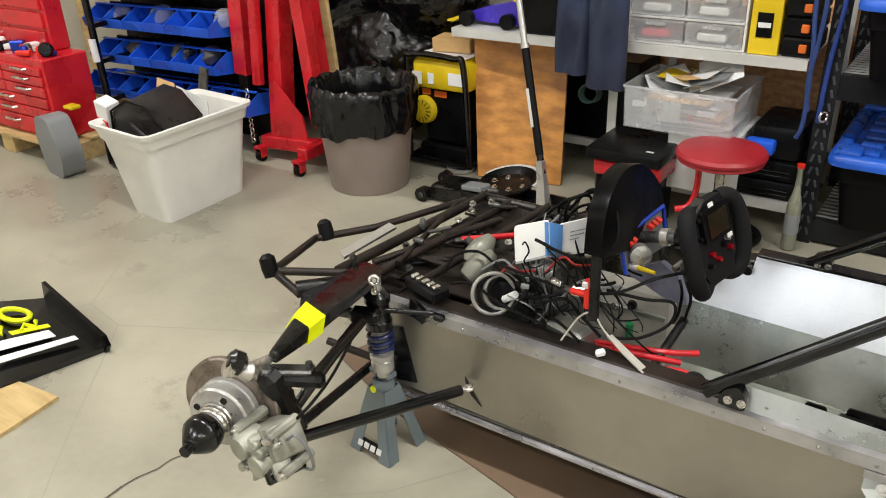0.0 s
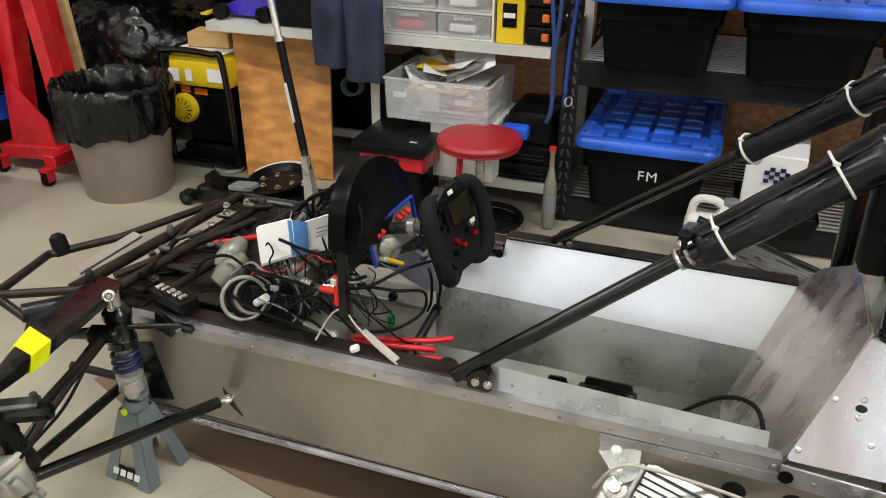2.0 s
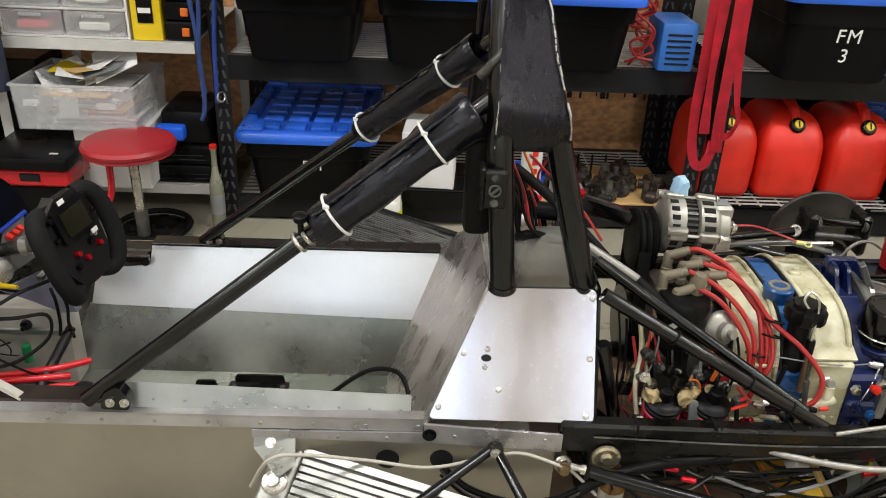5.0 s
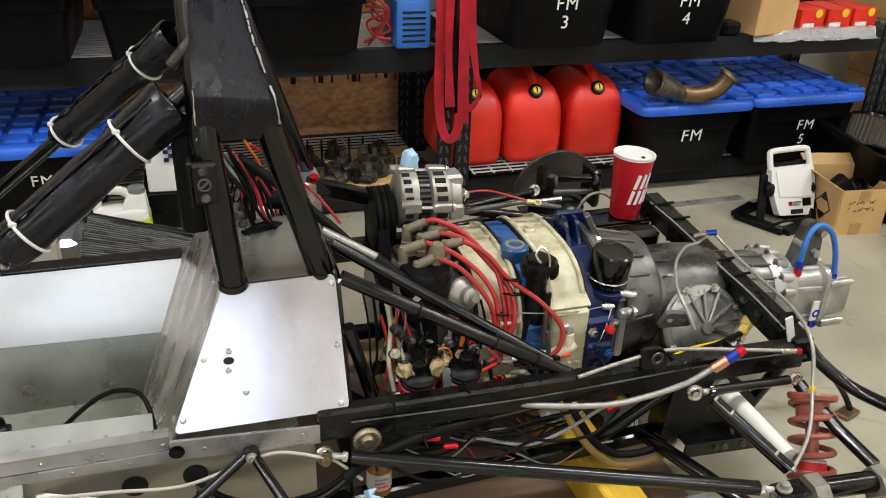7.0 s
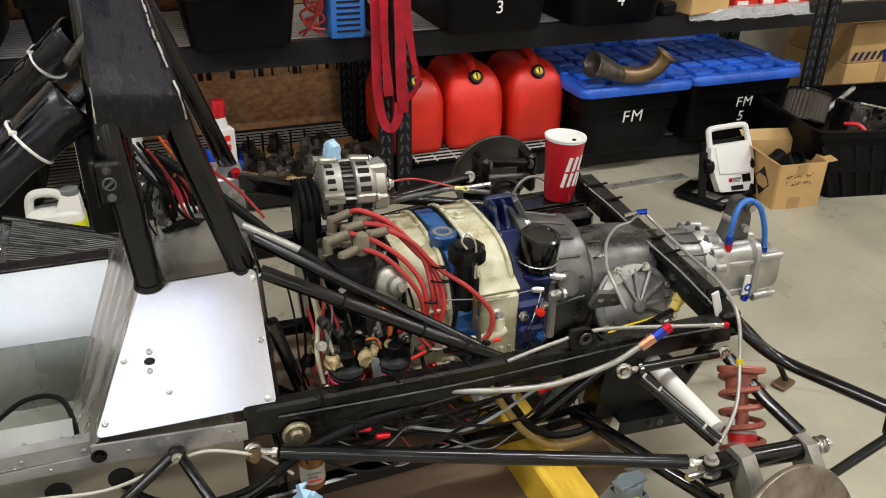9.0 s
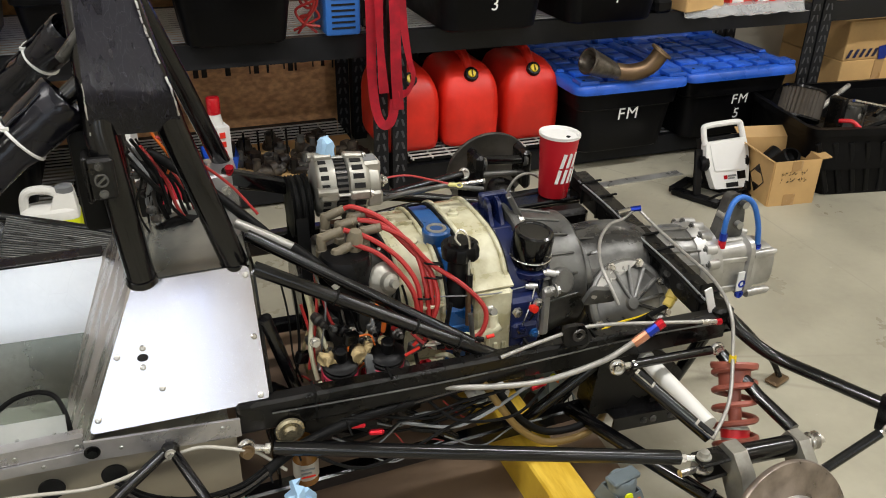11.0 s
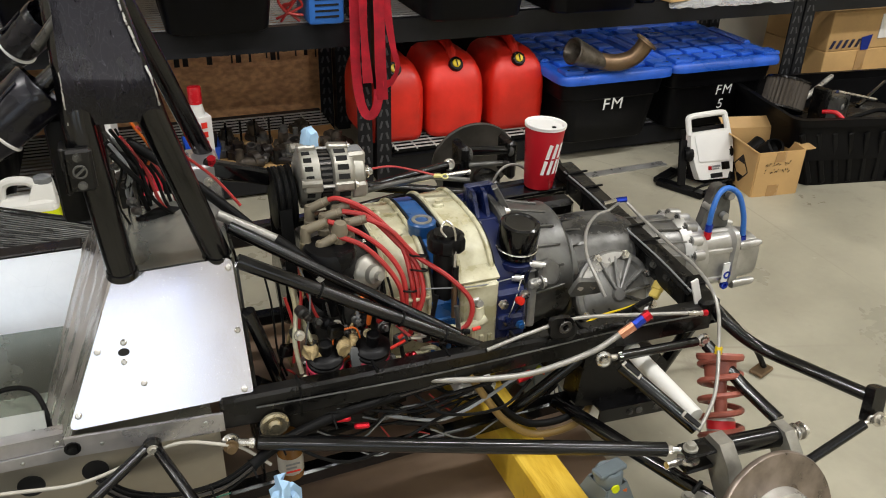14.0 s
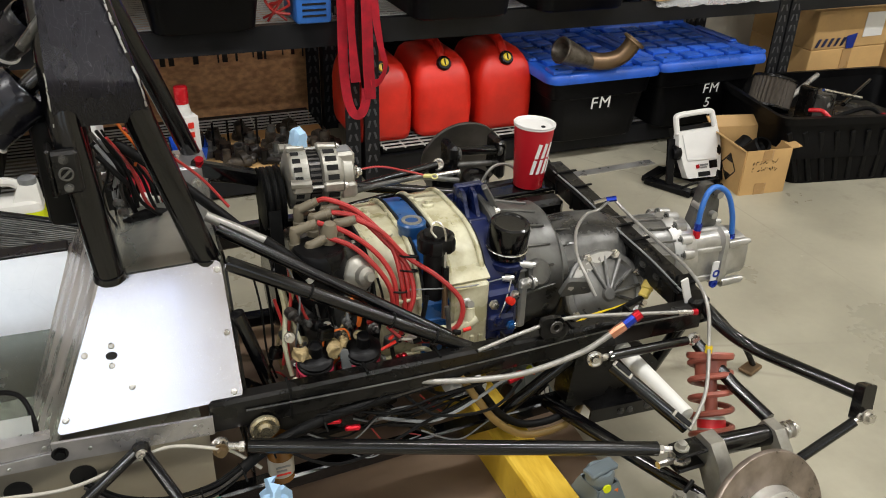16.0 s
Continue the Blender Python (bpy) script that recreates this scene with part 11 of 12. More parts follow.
for k in range(30):
    x, y = 2.40 + 0.0148 * k + rng.uniform(-0.02, 0.02), 3.19 + rng.uniform(-0.02, 0.25)
    h_, r_ = rng.uniform(0.03, 0.085), rng.uniform(0.025, 0.05)
    ax = (rng.uniform(-0.25, 0.25), rng.uniform(-0.3, 0.1), 1)
    bm = B()
    if k % 4 == 0:
        # stepped flange with a bored boss and bolts
        lathe(bm, (x, y, 0.098), ax, [(0.0, 0.0), (r_, 0.0), (r_ * 1.04, 0.006), (r_, 0.014), (r_ * 0.6, 0.018), (r_ * 0.5, h_), (r_ * 0.36, h_), (r_ * 0.34, h_ * 0.5), (0.0, h_ * 0.5)], 20)
        for j in range(5):
            a = 2 * math.pi * j / 5
            bolt(bm, (x + r_ * 0.82 * math.cos(a), y + r_ * 0.82 * math.sin(a), 0.112), ax, 0.005, 0.008)
    elif k % 4 == 1:
        # toothed wheel on edge or flat
        N_ = 22
        loft(bm, [[(x + (r_ if j % 2 else r_ * 0.86) * math.cos(2 * math.pi * j / N_), y + (r_ if j % 2 else r_ * 0.86) * math.sin(2 * math.pi * j / N_), z_) for j in range(N_)] for z_ in (0.098, 0.098 + h_ * 0.4)])
        cyl(bm, (x, y, 0.098), (x, y, 0.098 + h_ * 0.8), r_ * 0.4, seg=14)
    elif k % 4 == 2:
        # cast bracket with lugs
        box(bm, x - r_, x + r_, y - 0.022, y + 0.022, 0.098, 0.098 + h_ * 0.5, 0.008, rz=rng.uniform(0, 180))
        cyl(bm, (x - 0.02, y, 0.098), (x - 0.02, y, 0.098 + h_), 0.014, seg=12)
        cyl(bm, (x + 0.022, y + 0.01, 0.098), (x + 0.022, y + 0.01, 0.098 + h_ * 0.8), 0.010, seg=12)
    else:
        cyl(bm, (x - 0.04, y, 0.116), (x + 0.03, y + rng.uniform(-0.04, 0.04), 0.116), 0.016, seg=14)
        cyl(bm, (x - 0.01, y, 0.122), (x + 0.012, y + 0.01, 0.124), 0.026, seg=16)
    solo("engine_part", bm, (M_GREASE, M_BROWN, M_GREASE, M_DARKIRON, M_CAST, M_GREASE)[rng.randrange(6)], "greasy used engine part on the wire deck", "engine part", group="engine parts on the deck")
for k in range(6):
    bm = B()
    x = 2.40 + 0.05 * k
    cyl(bm, (x, 3.34, 0.086), (x, 3.34, 0.20), 0.004, seg=8)
    lathe(bm, (x, 3.34, 0.086), (0, 0, 1), [(0.012, 0), (0.012, 0.008), (0, 0.008)], 6)
    solo("stud", bm, M_CHWORN, "upright steel stud among the engine parts", "stud", group="studs")
pb = thing("oil_pan", (2.40, 3.25, 0.086), "blue plastic drain pan", "pan")
bm = B()
open_box(bm, 2.30, 2.42, 3.22, 3.36, 0.0865, 0.16, 0.004, 0.015, 0.01)
part("pan_body", bm, M_BLUEPL, pb)
# exhaust elbow on a tote lid
ex = thing("exhaust_pipe", (3.72, 3.05, 0.37), "bronze-coloured exhaust elbow with flange", "exhaust pipe")
bm = B()
tube(bm, [(3.725, 3.018, 0.402), (3.758, 3.004, 0.398), (3.795, 2.99, 0.402), (3.830, 2.98, 0.416), (3.855, 2.972, 0.444), (3.868, 2.966, 0.472)], 0.030, 20)
part("elbow", bm, M_BRASS, ex)
bm = B()
lathe(bm, (3.612, 3.030, 0.444), (0.88, -0.09, -0.34), [(0.0, 0.060), (0.040, 0.052), (0.054, 0.006), (0.056, 0.0), (0.063, 0.0), (0.066, 0.004), (0.064, 0.012), (0.058, 0.040), (0.048, 0.085), (0.034, 0.125), (0.030, 0.150)], 32, 0.72)
part("collector", bm, mat("burnt_steel", (0.17, 0.15, 0.125), 0.42, 0.75, scale=40, fine=200, bump=0.4, col2=(0.07, 0.058, 0.046)), ex, "burnt steel collector with an oval mouth")
bm = B()
lathe(bm, (3.866, 2.967, 0.468), (0.50, -0.22, 0.80), [(0.030, 0.0), (0.041, 0.0), (0.043, 0.004), (0.041, 0.010), (0.034, 0.011), (0.028, 0.006), (0.026, -0.03), (0.0, -0.04)], 28)
part("flange", bm, M_BRASS, ex)

# work light
wl = thing("work_light", (4.0, 2.74, 0), "white portable work light on a black stand", "work light")
for a, b in (((3.885, 2.80, 0.012), (3.965, 2.64, 0.012)), ((4.0, 2.86, 0.012), (4.11, 2.68, 0.012)), ((3.885, 2.80, 0.012), (4.0, 2.86, 0.012)), ((3.965, 2.64, 0.012), (4.11, 2.68, 0.012))):
    bm = B()
    bar(bm, a, b, 0.042, 0.022, bevel=0.004)
    part("stand_base", bm, M_PLAST, wl)
for a, b in (((3.925, 2.72, 0.02), (3.945, 2.775, 0.17)), ((4.125, 2.70, 0.02), (4.152, 2.77, 0.12))):
    bm = B()
    bar(bm, a, b, 0.030, 0.014, up=(0, 1, 0), bevel=0.003)
    part("stand_arm", bm, M_PLAST, wl)


def lamp_at(u, v, w=0.0):
    """A point on the leaning lamp face: across, up, outwards."""
    lo, hi = Vector((3.988, 2.702, 0.036)).lerp(Vector((4.132, 2.706, 0.032)), u), Vector((3.958, 2.778, 0.250)).lerp(Vector((4.120, 2.784, 0.252)), u)
    return lo.lerp(hi, v) + Vector((0.03, -0.94, 0.33)) * w


bm = B()
sheet(bm, rounded([lamp_at(0.0, 0.02), lamp_at(1.0, 0.0), lamp_at(1.08, 0.30), lamp_at(1.10, 0.55), lamp_at(1.06, 0.76), lamp_at(-0.03, 0.76), lamp_at(-0.10, 0.55), lamp_at(-0.06, 0.25)], 0.010, 3), -0.028)
hd = part("lamp_head", bm, M_WPAINT, wl, "white lamp head")
bm = B()
sheet(bm, rounded([lamp_at(0.06, 0.30, 0.001), lamp_at(0.98, 0.28, 0.001), lamp_at(1.0, 0.72, 0.001), lamp_at(0.04, 0.72, 0.001)], 0.006, 2), 0.003)
part("lens_panel", bm, M_PAPER, hd)
bm = B()
tube(bm, [lamp_at(-0.02, 0.72, -0.012), lamp_at(0.0, 0.92, -0.012), lamp_at(0.07, 1.0, -0.012), lamp_at(0.5, 1.01, -0.012), lamp_at(0.93, 1.0, -0.012), lamp_at(1.0, 0.92, -0.012), lamp_at(1.04, 0.72, -0.012)], 0.0105, 10, n=5)
part("carry_handle", bm, M_WPAINT, hd, "white carrying handle over a dark gap")
bm = B()
sheet(bm, [lamp_at(-0.04, 0.10, -0.030), lamp_at(1.02, 0.10, -0.030), lamp_at(1.04, 0.82, -0.030), lamp_at(-0.04, 0.82, -0.030)], -0.022)
part("lamp_back", bm, M_PLAST, hd, "black finned back")
for u, v in ((-0.14, 0.44), (1.13, 0.40)):
    bm = B()
    lathe(bm, lamp_at(u * 0.9, v, -0.02), (-1 if u < 0 else 1, 0.1, 0), [(0.026, -0.012), (0.028, 0.004), (0.020, 0.014), (0.0, 0.014)], 12)
    part("pivot_knob", bm, M_PLAST, hd)
for u0, u1, v0, v1, mm in ((0.30, 0.40, 0.16, 0.22, M_ANRED), (0.42, 0.66, 0.19, 0.22, M_GREY), (0.42, 0.62, 0.155, 0.18, M_GREY), (0.70, 0.94, 0.14, 0.26, M_PLAST), (0.34, 0.70, 0.03, 0.10, M_SLOT)):
    bm = B()
    sheet(bm, [lamp_at(u0, v0, 0.0008), lamp_at(u1, v0, 0.0008), lamp_at(u1, v1, 0.0008), lamp_at(u0, v1, 0.0008)], 0.0012)
    part("print_bar", bm, mm, hd)
bm = B()
tube(bm, [(3.93, 2.66, 0.03), (3.955, 2.63, 0.06), (4.02, 2.655, 0.045), (4.08, 2.66, 0.05), (4.10, 2.69, 0.03)], 0.0045, 8)
part("power_cord", bm, M_RUB, wl)
# cardboard box, open
ob_ = thing("cardboard_box", (4.24, 2.66, 0), "open brown cardboard box with black rubber parts", "cardboard box")
bm = B()
A4 = [Vector((4.133, 2.600, 0)), Vector((4.310, 2.580, 0)), Vector((4.362, 2.80, 0)), Vector((4.172, 2.84, 0))]
up_ = Vector((0, 0, 0.165))
for k in range(4):
    a, b = A4[k], A4[(k + 1) % 4]
    sheet(bm, [a, b, b + up_, a + up_], 0.004)
sheet(bm, [v + Vector((0, 0, 0.003)) for v in A4], 0.004)
part("box_body", bm, M_CARDB, ob_, smooth=0)
for a, b, o in ((A4[1], A4[2], Vector((0.040, -0.006, 0.004))), (A4[2], A4[3], Vector((0.0, 0.04, 0.03))), (A4[3], A4[0], Vector((-0.035, 0.008, 0.020)))):
    bm = B()
    sheet(bm, [a + up_, b + up_, b + up_ + o, a + up_ + o], 0.004)
    part("flap", bm, M_CARDB, ob_, smooth=0)
fd, fn = (A4[1] - A4[0]).normalized(), Vector((-0.18, -0.98, 0)).normalized()


def on_front(s, z):
    return A4[0] + fd * s + fn * 0.0052 + Vector((0, 0, z))


rb = random.Random(4)
for k in range(2):
    # two lines of pencilled writing
    for q in range(8):
        if (k, q) in ((0, 5), (1, 1)):
            continue
        bm = B()
        s0, z0 = 0.030 + 0.0125 * q, 0.112 - 0.026 * k
        for j in range(3):
            a = on_front(s0 + rb.uniform(0, 0.008), z0 + rb.uniform(0, 0.012))
            bar(bm, a, a + fd * rb.uniform(-0.004, 0.006) + Vector((0, 0, rb.uniform(0.002, 0.007))), 0.0012, 0.0014, up=fn)
        part("writing_bar", bm, M_BROWN, ob_)
for s0, s1, z0, z1 in ((0.065, 0.105, 0.128, 0.164), (0.055, 0.10, 0.0, 0.042)):
    bm = B()
    sheet(bm, [on_front(s0, z0), on_front(s1, z0), on_front(s1, z1), on_front(s0, z1)], 0.0008)
    part("tape", bm, M_TAPE, ob_)
ln_ = Vector((-0.97, 0.22, 0)).normalized()
sd_ = (A4[3] - A4[0]).normalized()
bm = B()
c_ = A4[0] + sd_ * 0.085 + ln_ * 0.0052
for u0, z0, u1, z1 in ((-0.045, 0.075, 0, 0.125), (0, 0.125, 0.045, 0.075), (0.045, 0.075, 0, 0.025), (0, 0.025, -0.045, 0.075)):
    bar(bm, c_ + sd_ * u0 + Vector((0, 0, z0)), c_ + sd_ * u1 + Vector((0, 0, z1)), 0.004, 0.0012, up=ln_)
for s_ in (0.02, -0.02):
    sheet(bm, [c_ + Vector((0, 0, 0.075 + s_ * 2.3)), c_ + sd_ * 0.020 + Vector((0, 0, 0.075 + s_ * 1.1)), c_ - sd_ * 0.020 + Vector((0, 0, 0.075 + s_ * 1.1))], 0.0008)
part("print_mark", bm, M_BROWN, ob_, "dark printed diamond")
for p, ax in (((4.245, 2.70, 0.11), (0.4, -0.5, 0.6)), ((4.30, 2.71, 0.105), (-0.5, -0.4, 0.7)), ((4.25, 2.76, 0.10), (0.9, 0.1, 0.4))):
    bm = B()
    lathe(bm, p, ax, [(0.028, -0.05), (0.032, 0.0), (0.036, 0.04), (0.028, 0.045), (0.02, 0.0)], 20)
    solo("rubber_boot", bm, M_RUB, "black rubber boot in the cardboard box", "rubber boot", group="rubber boots")
plain_box("carton", 4.21, 4.31, 2.63, 2.77, 0.010, 0.055, M_CARDB, "brown packing in the cardboard box", "packing")

# black tub of parts
tb = thing("plastic_tub", (4.75, 2.80, 0), "large black plastic tub full of car parts", "tub")
bm = B()
TB0 = [(4.375, 2.62), (5.05, 2.50), (5.14, 2.98), (4.44, 3.06)]
TB1 = [(4.30, 2.64), (5.09, 2.46), (5.18, 3.02), (4.40, 3.10)]


def mixt(t, g=0.0):
    return [(a + (c - a) * t + math.copysign(g, a - 4.75), b + (d - b) * t + math.copysign(g, b - 2.79)) for (a, b), (c, d) in zip(TB0, TB1)]


rr = quad_loft(bm, [rect_ring(mixt(0), 0.0, 0.05), rect_ring(mixt(0.9), 0.225, 0.05), rect_ring(mixt(0.9, 0.016), 0.228, 0.05), rect_ring(mixt(0.95, 0.018), 0.255, 0.05), rect_ring(mixt(0.95, 0.0), 0.256, 0.05), rect_ring(mixt(0.5, -0.01), 0.10, 0.05)])
bm.faces.new(rr[0])
bm.faces.new(rr[-1])
part("tub_body", bm, M_TOTE, tb)
for k in range(13):
    t = (k + 0.5) / 13
    a, b = Vector((*TB0[0], 0)), Vector((*TB0[1], 0))
    c, d = Vector((*TB1[0], 0.22)), Vector((*TB1[1], 0.22))
    bm = B()
    bar(bm, a.lerp(b, t) + Vector((0, -0.003, 0.01)), c.lerp(d, t) + Vector((0, -0.003, -0.02)), 0.022, 0.010, up=(0, 1, 0), bevel=0.003)
    part("rib", bm, M_TOTE, tb)
af = thing("air_filter", (4.45, 2.86, 0.2), "pleated brown air filter", "air filter")
fa, fx = Vector((4.44, 2.86, 0.26)), Vector((0.35, 0.25, 0.9)).normalized()
bm = B()
N = 60
m = fx.to_track_quat("Z", "Y").to_matrix()
quad_loft(bm, [[fa + m @ Vector(((0.078 if k % 2 else 0.072) * math.cos(2 * math.pi * k / N), (0.078 if k % 2 else 0.072) * math.sin(2 * math.pi * k / N), z)) for k in range(N)] for z in (-0.05, 0.05)])
part("pleats", bm, mat("filter_pleats", (0.055, 0.045, 0.034), 0.8, bump=0.2), af, smooth=0)
for z in (-0.056, 0.05):
    bm = B()
    lathe(bm, fa + fx * z, fx, [(0.0, 0.0), (0.080, 0.0), (0.080, 0.008), (0.0, 0.008)], 32)
    part("end_cap", bm, M_CHWORN, af)
cbr = thing("carburettor", (4.57, 2.76, 0.2), "grey cast carburettor lying in the tub", "carburettor")
bm = B()
box(bm, 4.53, 4.62, 2.71, 2.78, 0.16, 0.29, 0.012, seg=2, rz=20)
part("body", bm, M_CAST, cbr)
for k in range(6):
    bm = B()
    lathe(bm, (4.54 + 0.014 * k, 2.705 + 0.006 * k, 0.19 + 0.03 * (k % 3)), (0.2, -1, 0), [(0.012, -0.01), (0.011, 0.012), (0.005, 0.014), (0.0, 0.014)], 12)
    part("fitting", bm, (M_STEEL, M_BRASS, M_CASTL)[k % 3], cbr)
bm = B()
box(bm, 4.50, 4.53, 2.73, 2.79, 0.13, 0.31, 0.004, rz=15)
part("flange_plate", bm, M_CHWORN, cbr)
for k, (a, b, r, mm, lab) in enumerate((((4.52, 2.70, 0.315), (4.72, 2.70, 0.265), 0.006, M_STEEL, "thin bright steel rod in the tub"), ((4.85, 2.62, 0.20), (5.05, 2.78, 0.27), 0.012, M_CASTL, "alloy tube in the tub"), ((4.66, 2.72, 0.24), (4.98, 2.90, 0.25), 0.008, M_CHASSIS, "black rod in the tub"), ((4.58, 2.90, 0.22), (4.80, 3.0, 0.26), 0.010, M_CASTL, "alloy rod in the tub"))):
    bm = B()
    cyl(bm, a, b, r, seg=12)
    solo("rod", bm, mm, lab, "rod", group="rods in the tub")
bm = B()
box(bm, 4.50, 5.0, 2.68, 2.95, 0.102, 0.17, 0.03)
crumple(bm, 0.01, 12)
solo("parts_heap", bm, M_CHWORN, "dark oily parts heaped in the tub", "car parts")
bm = B()
tube(bm, [(4.60, 2.70, 0.20), (4.68, 2.66, 0.24), (4.70, 2.62, 0.25), (4.705, 2.58, 0.235)], 0.008, 8)
hz = solo("hose", bm, M_RUB, "black hose with a red fitting over the tub edge", "hose")
bm = B()
cyl(bm, (4.705, 2.585, 0.24), (4.707, 2.56, 0.226), 0.013, seg=10)
part("hose_fitting", bm, M_ANRED, hz)
bm = B()
tube(bm, [(4.43, 2.66, 0.262), (4.455, 2.625, 0.268), (4.470, 2.60, 0.250), (4.475, 2.59, 0.235)], 0.0075, 10)
solo("hose", bm, M_RED, "short red rubber hose hanging over the tub rim", "hose")

# cartons on the third rack
ct = thing("carton", (5.2, 3.4, 0.085), "large brown carton closed with tape", "carton")
bm = B()
box(bm, 4.97, 5.40, 3.22, 3.60, 0.086, 0.285, 0.003)
part("box_body", bm, M_CARDB, ct)
bm = B()
box(bm, 5.15, 5.20, 3.217, 3.22, 0.12, 0.283)
part("tape", bm, M_TAPE, ct)
ct = thing("carton", (5.2, 3.4, 0.286), "brown carton with hazard stripes and white label", "carton")
bm = B()
box(bm, 4.97, 5.40, 3.22, 3.60, 0.287, 0.455, 0.003)
part("box_body", bm, M_CARDB, ct)
for k in range(5):
    bm = B()
    sheet(bm, [(4.98 + 0.035 * k, 3.217, 0.30), (4.995 + 0.035 * k, 3.217, 0.30), (5.012 + 0.035 * k, 3.217, 0.335), (4.997 + 0.035 * k, 3.217, 0.335)], 0.002)
    part("print_bar", bm, M_NAVY, ct)
bm = B()
box(bm, 5.245, 5.355, 3.2165, 3.219, 0.33, 0.435)
part("label", bm, M_PAPER, ct)
bm = B()
sheet(bm, [(5.16, 3.216, 0.285), (5.20, 3.216, 0.285), (5.21, 3.216, 0.35), (5.15, 3.216, 0.34)], 0.002)
part("tape", bm, M_ANBLUE, ct)
plain_box("carton", 5.45, 5.80, 3.22, 3.60, 0.086, 0.38, M_CARDB, "plain brown carton on the lower deck", "carton")
plain_box("carton", 4.80, 5.30, 3.2, 3.6, 0.567, 0.80, M_CARDB, "brown carton on the upper deck", "carton")
# upper deck, right end of the second rack
plain_box("carton", 4.02, 4.22, 3.12, 3.35, 0.567, 0.72, M_CARDB, "open brown carton on the upper deck", "carton", rz=12)
plain_box("tool_battery", 3.93, 4.0, 3.12, 3.2, 0.567, 0.615, M_PLAST, "small black plastic block on the deck", "battery", 0.01)
for k, x in enumerate((4.28, 4.40, 4.52)):
    sc_ = thing("carton", (x + 0.05, 3.25, 0.567), "small red and yellow printed carton", "carton", group="red cartons")
    bm = B()
    box(bm, x, x + 0.105, 3.16, 3.32, 0.568, 0.645, 0.002)
    part("box_body", bm, M_REDPL, sc_)
    bm = B()
    lathe(bm, (x + 0.075, 3.1595, 0.63), (0, -1, 0), [(0.016, 0), (0.016, 0.001), (0, 0.001)], 14)
    part("print_mark", bm, M_YELPL, sc_)
    bm = B()
    box(bm, x + 0.01, x + 0.06, 3.1575, 3.16, 0.58, 0.595)
    part("print_bar", bm, M_WHITE, sc_)
bm = B()
bmesh.ops.create_grid(bm, x_segments=24, y_segments=10, size=0.5)
for v in bm.verts:
    x, y = v.co.x, v.co.y
    v.co = Vector((4.33 + x * 0.55, 3.16 + y * 0.14, 0.575 + 0.018 * abs(noise.noise(Vector((x * 9, y * 6, 0)))) - (0.03 if y < -0.3 else 0)))
bmesh.ops.solidify(bm, geom=bm.faces[:], thickness=0.001)
solo("plastic_bag", bm, M_CLEAR, "crumpled clear plastic bag on the rack deck", "plastic bag", smooth=60)
bm = B()
box(bm, 3.50, 4.02, 2.925, 2.965, 0.0, 0.004)
turned(bm, list(bm.verts), (3.76, 2.94, 0), rz=2)
solo("metal_strip", bm, M_CASTL, "flat metal strip lying on the floor", "metal strip")

# race car wing on the floor
wg = thing("wing_panel", (-0.40, 1.37, 0), "black race car wing with bright yellow and white graphics", "wing")
bm = B()
W4 = [Vector((-0.44, 1.525, 0.055)), Vector((-0.115, 1.485, 0.015)), Vector((-0.20, 1.19, 0.015)), Vector((-0.82, 1.23, 0.045))]
sheet(bm, W4, 0.018)
part("wing_blade", bm, M_CHASSIS, wg)
bm = B()
sheet(bm, [Vector((-0.445, 1.525, 0.04)), Vector((-0.11, 1.487, 0.0)), Vector((-0.095, 1.487, 0.025)), Vector((-0.105, 1.487, 0.055)), Vector((-0.435, 1.527, 0.112))], 0.012)
part("end_plate", bm, M_CHASSIS, wg)


def on_wing(u, v, dz=0.020):
    # u along the lower edge from the end plate, v towards the upper edge
    a = W4[1].lerp(W4[2], u)
    b = W4[0].lerp(W4[3], u)
    return a.lerp(b, v) + Vector((0, 0, dz))


for v0, v1, u0, u1, mm in ((0.14, 0.20, 0.15, 1.0, M_WHITE), (0.26, 0.36, 0.26, 1.0, M_WHITE), (0.40, 0.45, 0.22, 0.5, M_NEON)):
    bm = B()
    sheet(bm, [on_wing(u0, v0), on_wing(u1, v0), on_wing(u1, v1), on_wing(u0, v1)], 0.002)
    part("print_bar", bm, mm, wg)
for u0 in (0.34, 0.58, 0.82):
    bm = B()
    n = 16
    tube(bm, [on_wing(u0 + 0.09 * math.cos(2 * math.pi * k / n), 0.66 + 0.10 * math.sin(2 * math.pi * k / n), 0.020) for k in range(n + 1)], 0.008, 6, straight=True)
    part("print_mark", bm, M_NEON, wg)
    bm = B()
    tube(bm, [on_wing(u0 + 0.08, 0.42), on_wing(u0 + 0.02, 0.50), on_wing(u0 - 0.03, 0.43), on_wing(u0 - 0.07, 0.52)], 0.007, 6, straight=True)
    part("print_mark", bm, M_NEON, wg)
bm = B()
box(bm, -0.50, -0.03, 1.11, 1.28, 0.0, 0.010)
turned(bm, list(bm.verts), (-0.03, 1.28, 0), rz=6)
solo("wood_offcut", bm, M_PINE, "thin pale wood sheet lying on the floor", "wood sheet", smooth=0)

